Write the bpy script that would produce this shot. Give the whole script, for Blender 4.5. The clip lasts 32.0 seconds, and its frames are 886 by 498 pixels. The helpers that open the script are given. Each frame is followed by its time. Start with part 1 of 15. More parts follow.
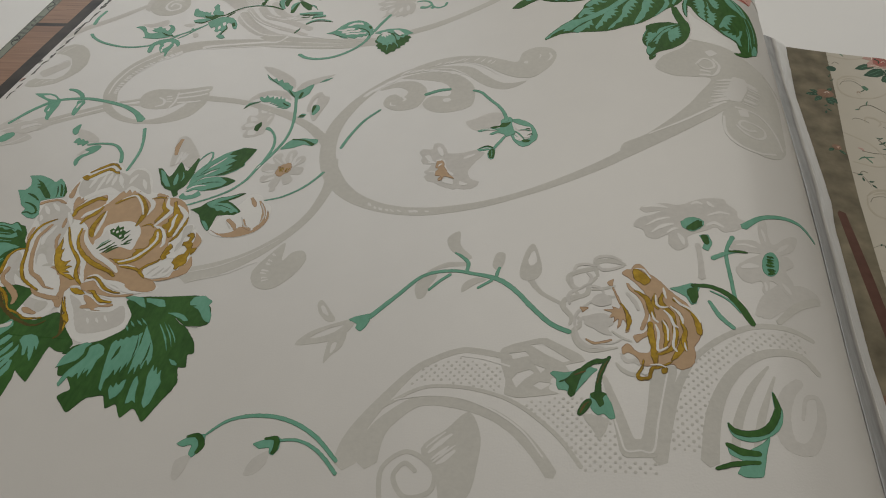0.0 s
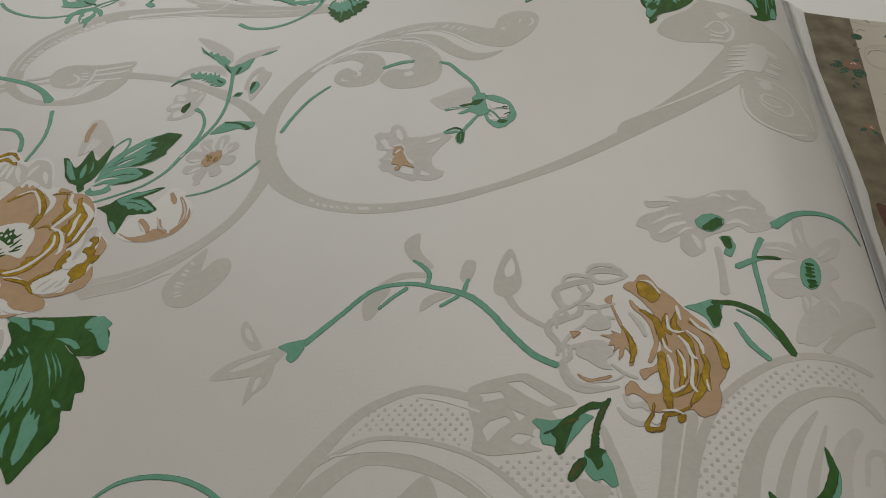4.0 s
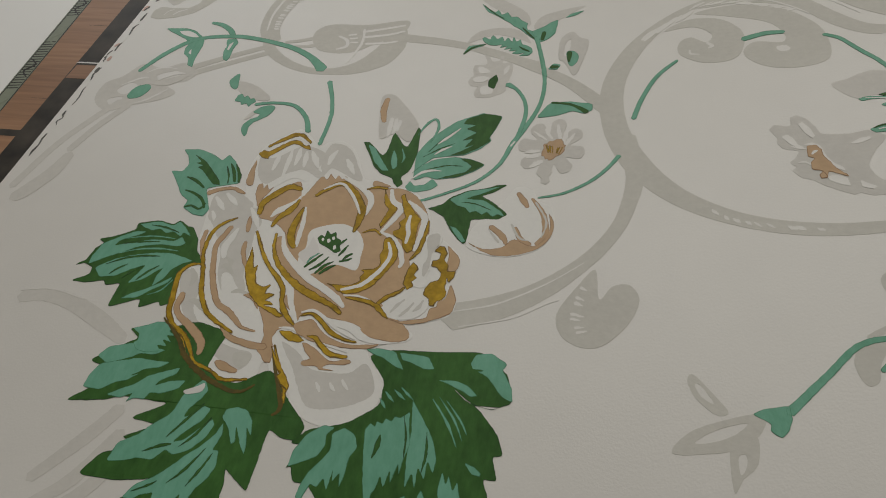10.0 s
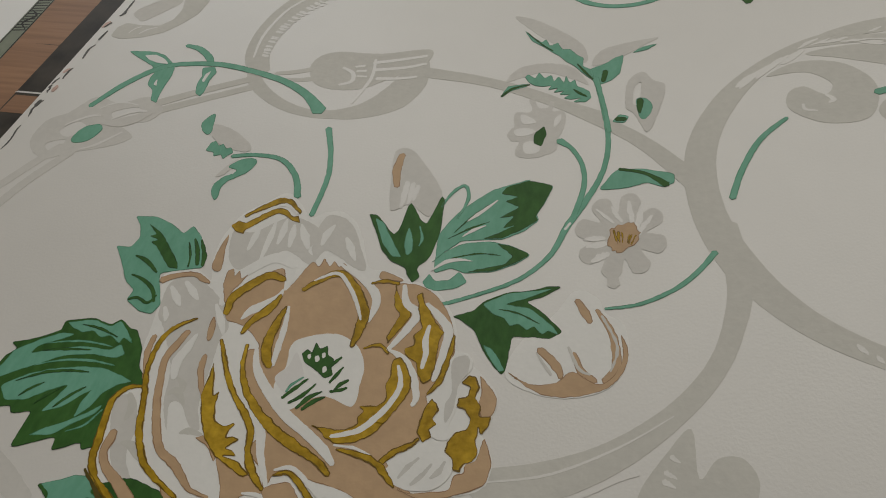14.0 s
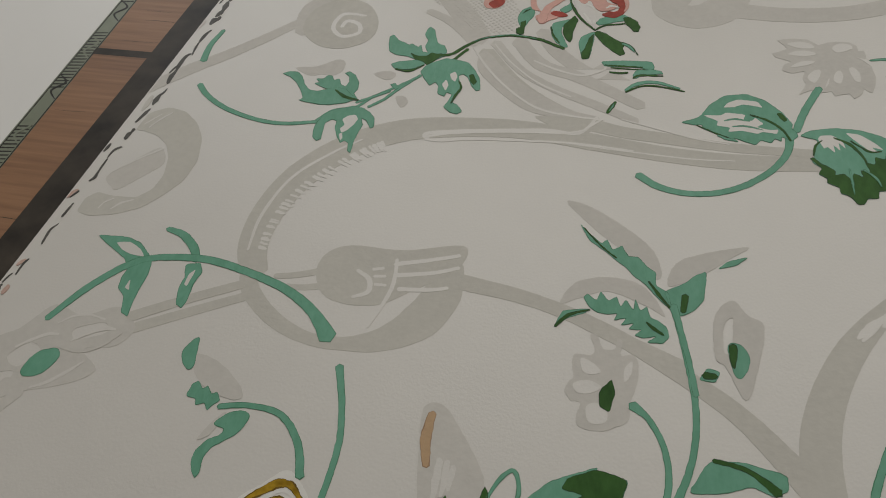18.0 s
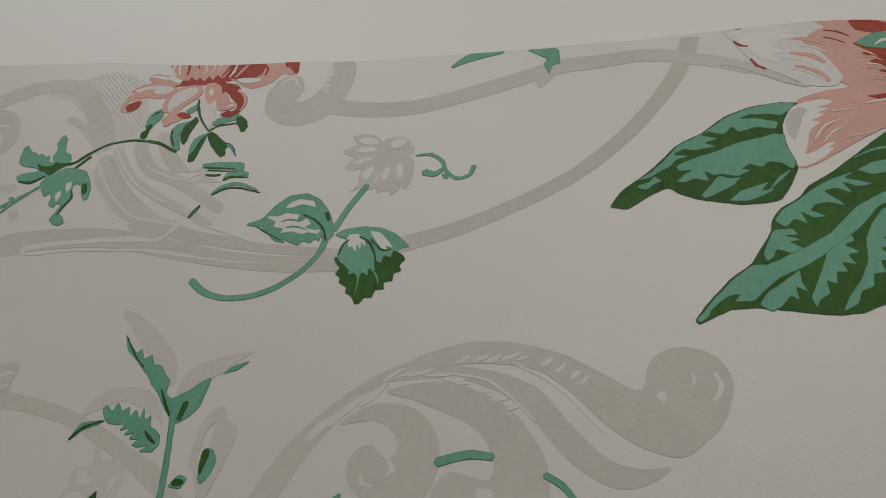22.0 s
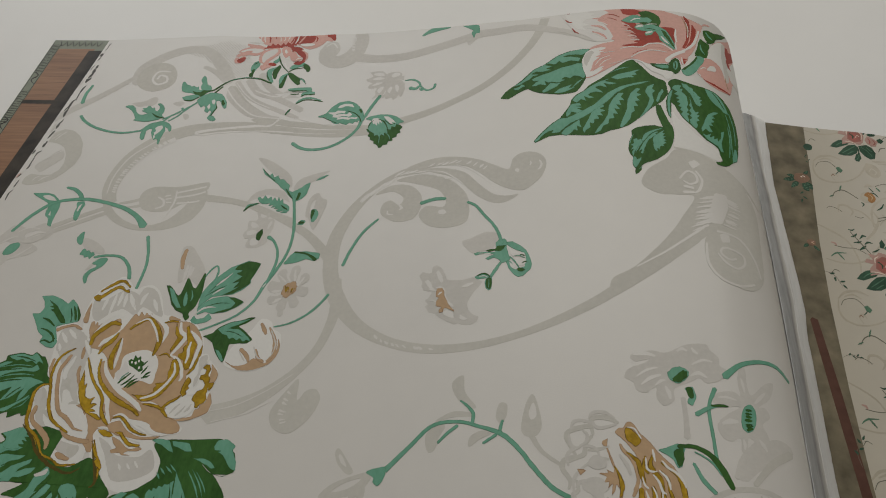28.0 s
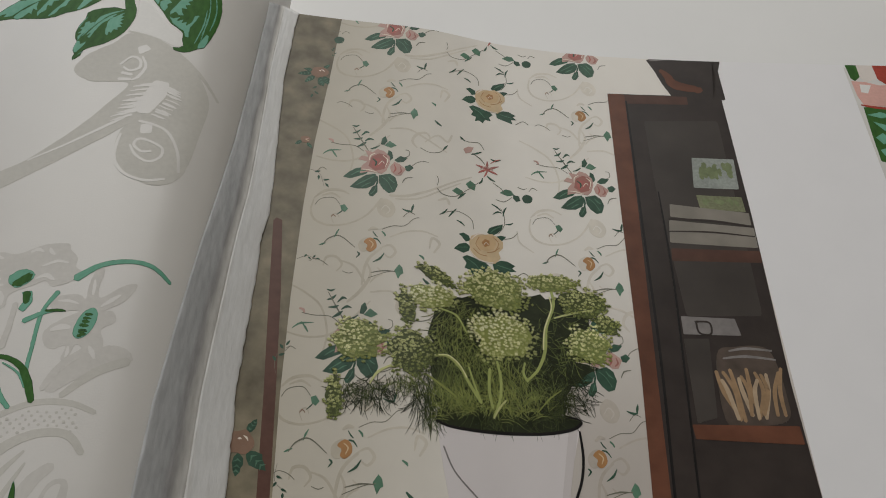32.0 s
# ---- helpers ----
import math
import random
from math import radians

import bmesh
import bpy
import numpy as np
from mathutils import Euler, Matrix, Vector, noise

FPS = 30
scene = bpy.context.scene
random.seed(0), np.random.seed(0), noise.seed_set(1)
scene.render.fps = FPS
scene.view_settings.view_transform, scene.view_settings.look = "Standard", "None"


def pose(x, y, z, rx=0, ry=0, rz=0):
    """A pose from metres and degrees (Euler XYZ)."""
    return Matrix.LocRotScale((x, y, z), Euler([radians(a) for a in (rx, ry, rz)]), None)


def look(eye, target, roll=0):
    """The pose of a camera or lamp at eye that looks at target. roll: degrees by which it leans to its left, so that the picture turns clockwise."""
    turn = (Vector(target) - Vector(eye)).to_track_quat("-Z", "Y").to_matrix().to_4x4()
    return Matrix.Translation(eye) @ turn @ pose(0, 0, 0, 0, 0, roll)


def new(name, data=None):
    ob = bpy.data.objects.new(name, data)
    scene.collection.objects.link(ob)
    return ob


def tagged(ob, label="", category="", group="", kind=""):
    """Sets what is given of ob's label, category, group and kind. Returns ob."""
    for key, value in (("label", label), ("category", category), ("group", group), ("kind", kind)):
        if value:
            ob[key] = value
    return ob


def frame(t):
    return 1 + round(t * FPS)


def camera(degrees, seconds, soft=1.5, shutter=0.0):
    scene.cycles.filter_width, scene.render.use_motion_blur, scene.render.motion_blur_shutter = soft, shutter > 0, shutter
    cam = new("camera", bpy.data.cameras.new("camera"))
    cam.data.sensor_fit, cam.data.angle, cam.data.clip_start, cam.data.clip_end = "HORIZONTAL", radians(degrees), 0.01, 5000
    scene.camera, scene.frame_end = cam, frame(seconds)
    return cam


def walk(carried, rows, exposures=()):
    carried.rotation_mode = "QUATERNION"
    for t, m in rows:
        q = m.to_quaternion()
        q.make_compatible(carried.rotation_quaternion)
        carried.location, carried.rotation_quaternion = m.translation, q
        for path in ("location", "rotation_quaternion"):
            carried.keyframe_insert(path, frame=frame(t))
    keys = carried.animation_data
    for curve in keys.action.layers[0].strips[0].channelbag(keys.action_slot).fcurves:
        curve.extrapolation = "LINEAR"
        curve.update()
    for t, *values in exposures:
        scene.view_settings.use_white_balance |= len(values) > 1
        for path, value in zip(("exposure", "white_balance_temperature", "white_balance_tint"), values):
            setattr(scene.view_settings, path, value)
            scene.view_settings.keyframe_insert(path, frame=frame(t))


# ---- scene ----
# ---- camera ----
cam = camera(60.13, 32.0, soft=1.0, shutter=0.0)
PATH = [
    (0, look((0.2007, -0.2241, 0.2844), (0.1561, -0.0183, 0.0707), -5.49)),
    (0.5, look((0.2159, -0.2079, 0.2747), (0.1600, -0.0089, 0.0572), -8.40)),
    (1, look((0.2115, -0.2027, 0.2605), (0.1679, 0.0034, 0.0469), -4.93)),
    (1.5, look((0.2083, -0.1946, 0.2472), (0.1689, 0.0102, 0.0317), -4.31)),
    (2, look((0.2041, -0.1866, 0.2288), (0.1644, 0.0189, 0.0139), -4.60)),
    (2.5, look((0.2032, -0.1816, 0.2170), (0.1639, 0.0247, 0.0028), -4.46)),
    (3, look((0.1989, -0.1786, 0.2245), (0.1625, 0.0285, 0.0105), -4.03)),
    (3.5, look((0.2013, -0.1765, 0.2340), (0.1633, 0.0307, 0.0205), -4.47)),
    (5.5, look((0.2010, -0.1813, 0.2660), (0.1625, -0.0002, 0.0300), -6.94)),
    (6, look((0.2006, -0.1708, 0.2587), (0.1650, 0.0101, 0.0221), -6.37)),
    (6.5, look((0.1833, -0.1672, 0.2581), (0.1488, 0.0128, 0.0206), -6.49)),
    (7, look((0.1654, -0.1621, 0.2542), (0.1295, 0.0183, 0.0173), -7.11)),
    (7.5, look((0.1488, -0.1580, 0.2513), (0.1133, 0.0222, 0.0141), -6.84)),
    (8, look((0.1290, -0.1542, 0.2512), (0.0914, 0.0260, 0.0143), -6.98)),
    (8.5, look((0.1111, -0.1546, 0.2471), (0.0703, 0.0262, 0.0112), -6.99)),
    (9, look((0.0940, -0.1555, 0.2455), (0.0501, 0.0253, 0.0102), -6.80)),
    (9.5, look((0.0855, -0.1498, 0.2439), (0.0373, 0.0310, 0.0094), -7.11)),
    (10, look((0.0774, -0.1427, 0.2361), (0.0272, 0.0385, 0.0023), -7.09)),
    (10.5, look((0.0687, -0.1360, 0.2268), (0.0175, 0.0453, -0.0067), -7.12)),
    (11, look((0.0634, -0.1292, 0.2175), (0.0113, 0.0525, -0.0154), -6.99)),
    (11.5, look((0.0541, -0.1208, 0.2067), (0.0016, 0.0605, -0.0265), -6.68)),
    (12, look((0.0443, -0.1128, 0.1990), (-0.0096, 0.0689, -0.0336), -6.56)),
    (12.5, look((0.0372, -0.1070, 0.1988), (-0.0201, 0.0744, -0.0333), -6.95)),
    (13, look((0.0443, -0.0986, 0.2031), (-0.0127, 0.0832, -0.0286), -6.65)),
    (13.5, look((0.0515, -0.0901, 0.2014), (-0.0048, 0.0910, -0.0310), -6.71)),
    (14, look((0.0585, -0.0810, 0.2037), (0.0046, 0.0993, -0.0300), -6.43)),
    (14.5, look((0.0650, -0.0769, 0.2073), (0.0117, 0.1041, -0.0260), -6.45)),
    (16.5, look((0.0573, -0.0425, 0.2150), (0.0034, 0.1351, -0.0207), -6.90)),
    (17, look((0.0503, -0.0333, 0.2112), (-0.0046, 0.1446, -0.0240), -6.60)),
    (17.5, look((0.0395, -0.0219, 0.2074), (-0.0153, 0.1559, -0.0279), -6.32)),
    (18, look((0.0341, -0.0032, 0.2101), (-0.0210, 0.1742, -0.0254), -6.40)),
    (18.5, look((0.0357, 0.0096, 0.2145), (-0.0188, 0.1857, -0.0222), -6.51)),
    (19, look((0.0402, 0.0201, 0.2159), (-0.0141, 0.1968, -0.0204), -6.49)),
    (19.5, look((0.0486, 0.0232, 0.2186), (-0.0058, 0.2010, -0.0168), -6.60)),
    (20, look((0.0684, 0.0250, 0.2200), (0.0139, 0.2039, -0.0146), -6.77)),
    (20.5, look((0.0844, 0.0234, 0.2216), (0.0305, 0.2027, -0.0128), -6.89)),
    (21, look((0.1133, 0.0258, 0.2241), (0.0618, 0.2042, -0.0115), -7.23)),
    (21.5, look((0.1347, 0.0282, 0.2292), (0.0851, 0.2064, -0.0070), -8.13)),
    (22, look((0.1571, 0.0294, 0.2312), (0.1088, 0.2101, -0.0034), -8.76)),
    (22.5, look((0.1752, 0.0287, 0.2323), (0.1322, 0.2102, -0.0027), -8.43)),
    (23, look((0.1963, 0.0276, 0.2281), (0.1544, 0.2096, -0.0067), -9.22)),
    (23.5, look((0.2094, 0.0206, 0.2315), (0.1707, 0.2033, -0.0033), -8.99)),
    (24, look((0.2122, 0.0129, 0.2302), (0.1763, 0.1960, -0.0047), -8.94)),
    (24.5, look((0.2125, -0.0001, 0.2352), (0.1783, 0.1834, 0.0004), -8.82)),
    (26.5, look((0.1953, -0.0776, 0.3020), (0.1645, 0.1012, 0.0631), -8.25)),
    (27, look((0.1834, -0.0978, 0.3244), (0.1581, 0.0779, 0.0826), -5.98)),
    (27.5, look((0.1816, -0.1325, 0.3435), (0.1512, 0.0476, 0.1056), -5.93)),
    (28, look((0.1886, -0.1636, 0.3653), (0.1540, 0.0173, 0.1284), -6.46)),
    (28.5, look((0.2093, -0.1806, 0.3749), (0.1715, -0.0001, 0.1383), -6.93)),
    (29, look((0.2495, -0.1950, 0.3779), (0.2064, -0.0128, 0.1435), -8.07)),
    (29.5, look((0.2989, -0.1996, 0.3633), (0.2550, -0.0155, 0.1305), -8.06)),
    (30, look((0.3471, -0.2022, 0.3395), (0.3059, -0.0147, 0.1090), -6.98)),
    (30.5, look((0.3740, -0.1919, 0.3158), (0.3456, -0.0030, 0.0845), -4.65)),
    (31, look((0.3889, -0.1772, 0.3241), (0.3759, 0.0021, 0.0840), -1.73)),
    (31.5, look((0.3984, -0.1620, 0.3302), (0.3919, 0.0089, 0.0837), -1.27)),
    (32, look((0.3984, -0.1487, 0.3142), (0.4015, 0.0187, 0.0652), 1.62)),
]
EXPOSURES = [(0, -0.01, 6450, 8), (3, -0.01, 6450, 8), (6, 0.03, 6420, 8), (8, 0.03, 6420, 8), (10, 0.02, 6450, 7.5), (10.5, 0.0, 6520, 5), (11.7, 0.05, 7600, 4), (12.2, 0.06, 7200, 6), (12.8, 0.02, 6600, 7), (14, -0.02, 6450, 7.5), (17, -0.06, 6450, 8), (21, -0.17, 6450, 9), (24, -0.12, 6450, 8), (28, 0.0, 6420, 8), (30, -0.02, 6380, 8), (31, 0.18, 6280, 9), (32, 0.2, 6200, 9)]
walk(cam, PATH, EXPOSURES)
from mathutils.geometry import tessellate_polygon

# ---- world and lights ----
world = bpy.data.worlds.new("room_air")
world.use_nodes = True
world.node_tree.nodes["Background"].inputs[0].default_value = (0.9, 0.95, 1.0, 1)
world.node_tree.nodes["Background"].inputs[1].default_value = 0.1
scene.world = world


def area(name, m, sx, sy, watts, colour):
    d = bpy.data.lights.new(name, "AREA")
    d.shape, d.size, d.size_y, d.energy, d.color = "RECTANGLE", sx, sy, watts, colour
    ob = new(name, d)
    ob.matrix_world = m
    return ob


area("ceiling_lamp", look((0.2, 1.5, 1.85), (0.15, 0.15, 0.0)), 2.2, 1.3, 25.5, (1.0, 0.965, 0.90))
area("window_daylight", look((-1.4, 2.4, 1.5), (0.1, 0.1, 0.0)), 1.3, 1.2, 11, (0.92, 0.95, 1.0))

# ---- materials ----


def mat(name, colour, rough=0.5, metal=0.0, noise_scale=300.0, vary=0.08, bump=0.05, bump_scale=900.0, spec=0.22, dark=None, coat=0.0, stretch=(1, 1, 1)):
    """Procedural surface with two scales of variation and fine relief."""
    m = bpy.data.materials.new(name)
    m.use_nodes = True
    nt = m.node_tree
    b = nt.nodes["Principled BSDF"]
    b.inputs["Roughness"].default_value = rough
    b.inputs["Metallic"].default_value = metal
    b.inputs["Specular IOR Level"].default_value = spec
    b.inputs["Coat Weight"].default_value = coat
    b.inputs["Coat Roughness"].default_value = 0.25
    co = nt.nodes.new("ShaderNodeTexCoord")
    mp = nt.nodes.new("ShaderNodeMapping")
    mp.inputs["Scale"].default_value = stretch
    nt.links.new(co.outputs["Object"], mp.inputs[0])
    n1 = nt.nodes.new("ShaderNodeTexNoise")
    n1.inputs["Scale"].default_value = noise_scale
    n1.inputs["Detail"].default_value = 4
    n2 = nt.nodes.new("ShaderNodeTexNoise")
    n2.inputs["Scale"].default_value = noise_scale * 0.07
    n2.inputs["Detail"].default_value = 3
    nt.links.new(mp.outputs[0], n1.inputs["Vector"])
    nt.links.new(mp.outputs[0], n2.inputs["Vector"])
    mix = nt.nodes.new("ShaderNodeMath")
    mix.operation = "ADD"
    nt.links.new(n1.outputs["Fac"], mix.inputs[0])
    nt.links.new(n2.outputs["Fac"], mix.inputs[1])
    ramp = nt.nodes.new("ShaderNodeMapRange")
    ramp.inputs["From Min"].default_value = 0.65
    ramp.inputs["From Max"].default_value = 1.35
    nt.links.new(mix.outputs[0], ramp.inputs["Value"])
    cm = nt.nodes.new("ShaderNodeMix")
    cm.data_type = "RGBA"
    lo = dark if dark else tuple(c * (1 - vary) for c in colour)
    hi = tuple(min(1, c * (1 + vary)) for c in colour) if not dark else colour
    cm.inputs[6].default_value = (*lo, 1)
    cm.inputs[7].default_value = (*hi, 1)
    nt.links.new(ramp.outputs[0], cm.inputs[0])
    nt.links.new(cm.outputs[2], b.inputs["Base Color"])
    n3 = nt.nodes.new("ShaderNodeTexNoise")
    n3.inputs["Scale"].default_value = bump_scale
    n3.inputs["Detail"].default_value = 3
    nt.links.new(mp.outputs[0], n3.inputs["Vector"])
    bp = nt.nodes.new("ShaderNodeBump")
    bp.inputs["Strength"].default_value = bump
    bp.inputs["Distance"].default_value = 0.0004
    nt.links.new(n3.outputs["Fac"], bp.inputs["Height"])
    nt.links.new(bp.outputs[0], b.inputs["Normal"])
    return m


PAPER = mat("wallpaper_ground", (0.66, 0.632, 0.595), 0.4, noise_scale=60, vary=0.02, bump=0.1, bump_scale=1500, spec=0.5)
PLAIN = mat("white_card", (0.82, 0.80, 0.80), 0.35, noise_scale=40, vary=0.02, bump=0.05)
TABLE = mat("white_laminate", (0.8, 0.785, 0.765), 0.4, noise_scale=14, vary=0.02, bump=0.06, bump_scale=300)
WALLM = mat("wall_paint", (0.75, 0.73, 0.70), 0.8, noise_scale=6, vary=0.03)
SCROLL = mat("grey_ink", (0.565, 0.542, 0.493), 0.55, noise_scale=500, vary=0.05, bump=0.12)
SCROLL2 = mat("pale_grey_ink", (0.595, 0.568, 0.528), 0.55, noise_scale=500, vary=0.05, bump=0.1)
TEAL = mat("teal_ink", (0.175, 0.41, 0.295), 0.52, noise_scale=520, bump=0.25, dark=(0.12, 0.325, 0.215), stretch=(1, 0.45, 1))
DGREEN = mat("dark_green_ink", (0.054, 0.15, 0.03), 0.55, noise_scale=520, bump=0.25, spec=0.14, dark=(0.024, 0.076, 0.013), stretch=(1, 0.45, 1))
TAN = mat("tan_ink", (0.50, 0.335, 0.195), 0.55, noise_scale=300, vary=0.1, bump=0.15)
GOLD = mat("ochre_ink", (0.58, 0.365, 0.025), 0.5, noise_scale=520, bump=0.3, dark=(0.24, 0.14, 0.004), spec=0.12)
OLIVE = mat("olive_ink", (0.13, 0.085, 0.008), 0.5, noise_scale=500, bump=0.2, dark=(0.05, 0.045, 0.006))
WHITE = mat("white_ink", (0.755, 0.735, 0.70), 0.5, noise_scale=600, vary=0.03, bump=0.1)
PALE = mat("pale_cream_ink", (0.70, 0.67, 0.64), 0.5, noise_scale=500, vary=0.03, bump=0.1)
BLUSH = mat("pale_blush_ink", (0.70, 0.63, 0.575), 0.55, noise_scale=600, vary=0.04, bump=0.1)
PINK = mat("pink_ink", (0.67, 0.385, 0.33), 0.55, noise_scale=600, vary=0.08, bump=0.15)
RED = mat("red_ink", (0.36, 0.05, 0.03), 0.55, noise_scale=600, vary=0.25, bump=0.2)

GOLD_RIM = mat("pooled_ochre_ink", (0.15, 0.085, 0.004), 0.45, noise_scale=500, vary=0.3, bump=0.2)
TAN_RIM = mat("pooled_tan_ink", (0.31, 0.185, 0.10), 0.5, noise_scale=400, vary=0.15, bump=0.15)
TEAL_RIM = mat("pooled_teal_ink", (0.06, 0.2, 0.11), 0.45, noise_scale=500, vary=0.3, bump=0.2)
GREEN_RIM = mat("pooled_green_ink", (0.014, 0.05, 0.012), 0.45, noise_scale=500, vary=0.3, bump=0.2)
PINK_RIM = mat("pooled_pink_ink", (0.50, 0.245, 0.20), 0.5, noise_scale=500, vary=0.15, bump=0.15)

# ---- surfaces of the open book ----


def smooth_profile(knots, step=0.0005):
    """Cross-section through (x, z) knots: monotone cubic, returned by arc length as arrays s, x, z."""
    k = np.array(knots, float)
    x, z = k[:, 0], k[:, 1]
    h, d = np.diff(x), np.diff(z) / np.diff(x)
    m = np.concatenate(([d[0]], [0 if a * b <= 0 else 2 * a * b / (a + b) for a, b in zip(d, d[1:])], [d[-1]]))
    xs, zs = [], []
    for i in range(len(h)):
        for q in np.linspace(0, 1, max(4, int(h[i] / step)), endpoint=False):
            a, b = (1 + 2 * q) * (1 - q) ** 2, q * (1 - q) ** 2
            c, e = q * q * (3 - 2 * q), q * q * (q - 1)
            xs.append(x[i] + q * h[i]), zs.append(a * z[i] + b * h[i] * m[i] + c * z[i + 1] + e * h[i] * m[i + 1])
    xs.append(x[-1]), zs.append(z[-1])
    xs, zs = np.array(xs), np.array(zs)
    s = np.concatenate(([0], np.cumsum(np.hypot(np.diff(xs), np.diff(zs)))))
    return s - np.interp(0.0, xs, s) if x[0] < 0 else s + x[0], xs, zs


class Leaf_surface:
    """A sheet bent along x only; lines of constant u are straight."""

    def __init__(self, knots, lines, swell=0.0, rest=0.05, tilt=0.0):
        self.s, self.x, self.z = smooth_profile(knots)
        self.swell, self.rest, self.tilt = swell, rest, tilt
        self.lines = lines
        self.gx = np.interp(lines, self.s, self.x)
        self.gz = np.interp(lines, self.s, self.z)

    def at(self, u, v, h=0.0):
        """World place of (u, v), h above the sheet, on its facets."""
        i = int(np.clip(np.searchsorted(self.lines, u) - 1, 0, len(self.lines) - 2))
        q = (u - self.lines[i]) / (self.lines[i + 1] - self.lines[i])
        x = self.gx[i] + q * (self.gx[i + 1] - self.gx[i])
        z = self.gz[i] + q * (self.gz[i + 1] - self.gz[i])
        z = self.rest + (z - self.rest) * (1 + self.swell * (v - 0.1)) + self.tilt * v
        dx, dz = self.gx[i + 1] - self.gx[i], self.gz[i + 1] - self.gz[i]
        n = math.hypot(dx, dz)
        return (x - h * dz / n, v, z + h * dx / n)


LEFT = Leaf_surface([(-0.16, 0.0497), (0.0, 0.0488), (0.06, 0.0527), (0.12, 0.0613), (0.16, 0.0692), (0.20, 0.0760), (0.24, 0.0803), (0.272, 0.0785), (0.290, 0.0730), (0.301, 0.0630), (0.307, 0.0500), (0.3100, 0.035), (0.3110, 0.018)],
                    np.concatenate((np.linspace(-0.16, 0.02, 19), np.arange(0.024, 0.40, 0.004))), swell=0.55)
RIGHT = Leaf_surface([(0.314, 0.035), (0.340, 0.0312), (0.39, 0.025), (0.436, 0.014), (0.49, 0.007), (0.56, 0.0042), (0.70, 0.0028), (0.95, 0.0022)],
                     np.arange(0.314, 0.95, 0.006), tilt=0.0285)
UNDER = Leaf_surface([(-0.22, 0.0468), (0.05, 0.0468)], np.linspace(-0.22, 0.05, 6), rest=0.0)
PHOTO_TOP, UNDER_TOP = 0.189, 0.2525
LEFT_EDGE = ((-0.1085, 0.249), 0.075)  # a point of the cut edge, and its lean


def top_edge(u):
    """The upper cut edge of the wallpaper sheet, not quite square."""
    return float(np.interp(u, (-0.11, -0.03, 0.05, 0.12, 0.18, 0.27, 0.34), (0.2495, 0.2558, 0.2537, 0.2470, 0.2394, 0.2384, 0.2330)))




def obj(name, verts, faces, material, parent=None, label="", smooth=False):
    me = bpy.data.meshes.new(name)
    me.from_pydata(verts, [], faces)
    me.materials.append(material)
    if smooth:
        me.polygons.foreach_set("use_smooth", [True] * len(me.polygons))
    me.update()
    ob = new(name, me)
    ob.parent = parent
    if label:
        tagged(ob, label)
    return ob


def thing(name, label, category, group="", kind=""):
    return tagged(new(name), label, category, group, kind)


def sheet(name, surf, u0, u1, v0, v1, material, parent, thick=0.0004, lean=0.0, label="", crown=None):
    """A sheet of paper on a bent surface, with thickness; lean shifts its left edge with v."""
    us = [u0] + [u for u in surf.lines if u0 + 0.0005 < u < u1 - 0.0005] + [u1]
    vs = np.linspace(v0, v1, 25)
    V, F = [], []
    for h in (0.0, -thick):
        for v in vs:
            for u in us:
                w = max(u, u0 + lean * (v - v1)) if lean else u
                if lean and u == us[0]:
                    w = u0 + lean * (v - v1)
                y = v
                if crown and v > v1 - 0.05:
                    y = v1 - 0.05 + (v - v1 + 0.05) * (crown(w) - v1 + 0.05) / 0.05
                V.append(surf.at(w, y, h))
    n, m = len(us), len(vs)
    o = n * m
    rim = [V[k] for k in range(2 * o)]
    tops = (n - 1) * (m - 1)
    for j in range(m - 1):
        for i in range(n - 1):
            a = j * n + i
            F.append((a, a + 1, a + n + 1, a + n))
            F.append((o + a, o + a + n, o + a + n + 1, o + a + 1))
    V += rim
    k = 2 * o
    for i in range(n - 1):
        F.append((k + i, k + o + i, k + o + i + 1, k + i + 1))
        a = k + (m - 1) * n + i
        F.append((a, a + 1, o + a + 1, o + a))
    for j in range(m - 1):
        a = k + j * n
        F.append((a, a + n, o + a + n, o + a))
        a = k + j * n + n - 1
        F.append((a, o + a, o + a + n, a + n))
    ob = obj(name, V, F, material, parent, label)
    ob.data.polygons.foreach_set("use_smooth", [q < 2 * tops for q in range(len(F))])
    return ob


LAYER = 0.00004
PRINTED = [0]
# inks that pool into a darker line along their outline, and how uneven each outline is
RIMS = {"ochre_ink": (GOLD_RIM, 0.0003), "tan_ink": (TAN_RIM, 0.0002), "teal_ink": (TEAL_RIM, 0.00014), "dark_green_ink": (GREEN_RIM, 0.00016), "pink_ink": (PINK_RIM, 0.00013)}
ROUGHNESS = {"ochre_ink": 0.00024, "tan_ink": 0.00018, "teal_ink": 0.00013, "dark_green_ink": 0.00016, "white_ink": 0.00013, "pale_grey_ink": 0.00016, "red_ink": 0.0002, "pink_ink": 0.00016}


def ragged_loop(loop, amount, step=0.0005):
    """The outline of a printed patch, resampled and made uneven by the grain of the paper."""
    pts = [Vector((p[0], p[1])) for p in loop]
    out = []
    for a, b in zip(pts, pts[1:] + pts[:1]):
        d = b - a
        k = max(1, round(d.length / step))
        n = Vector((-d.y, d.x)).normalized() if d.length > 1e-9 else Vector((0, 0))
        for i in range(k):
            p = a + d * (i / k)
            e = noise.noise((p.x * 620, p.y * 620, 3.1)) + 0.6 * noise.noise((p.x * 1700, p.y * 1700, 8.4))
            out.append(p + n * e * amount)
    return out


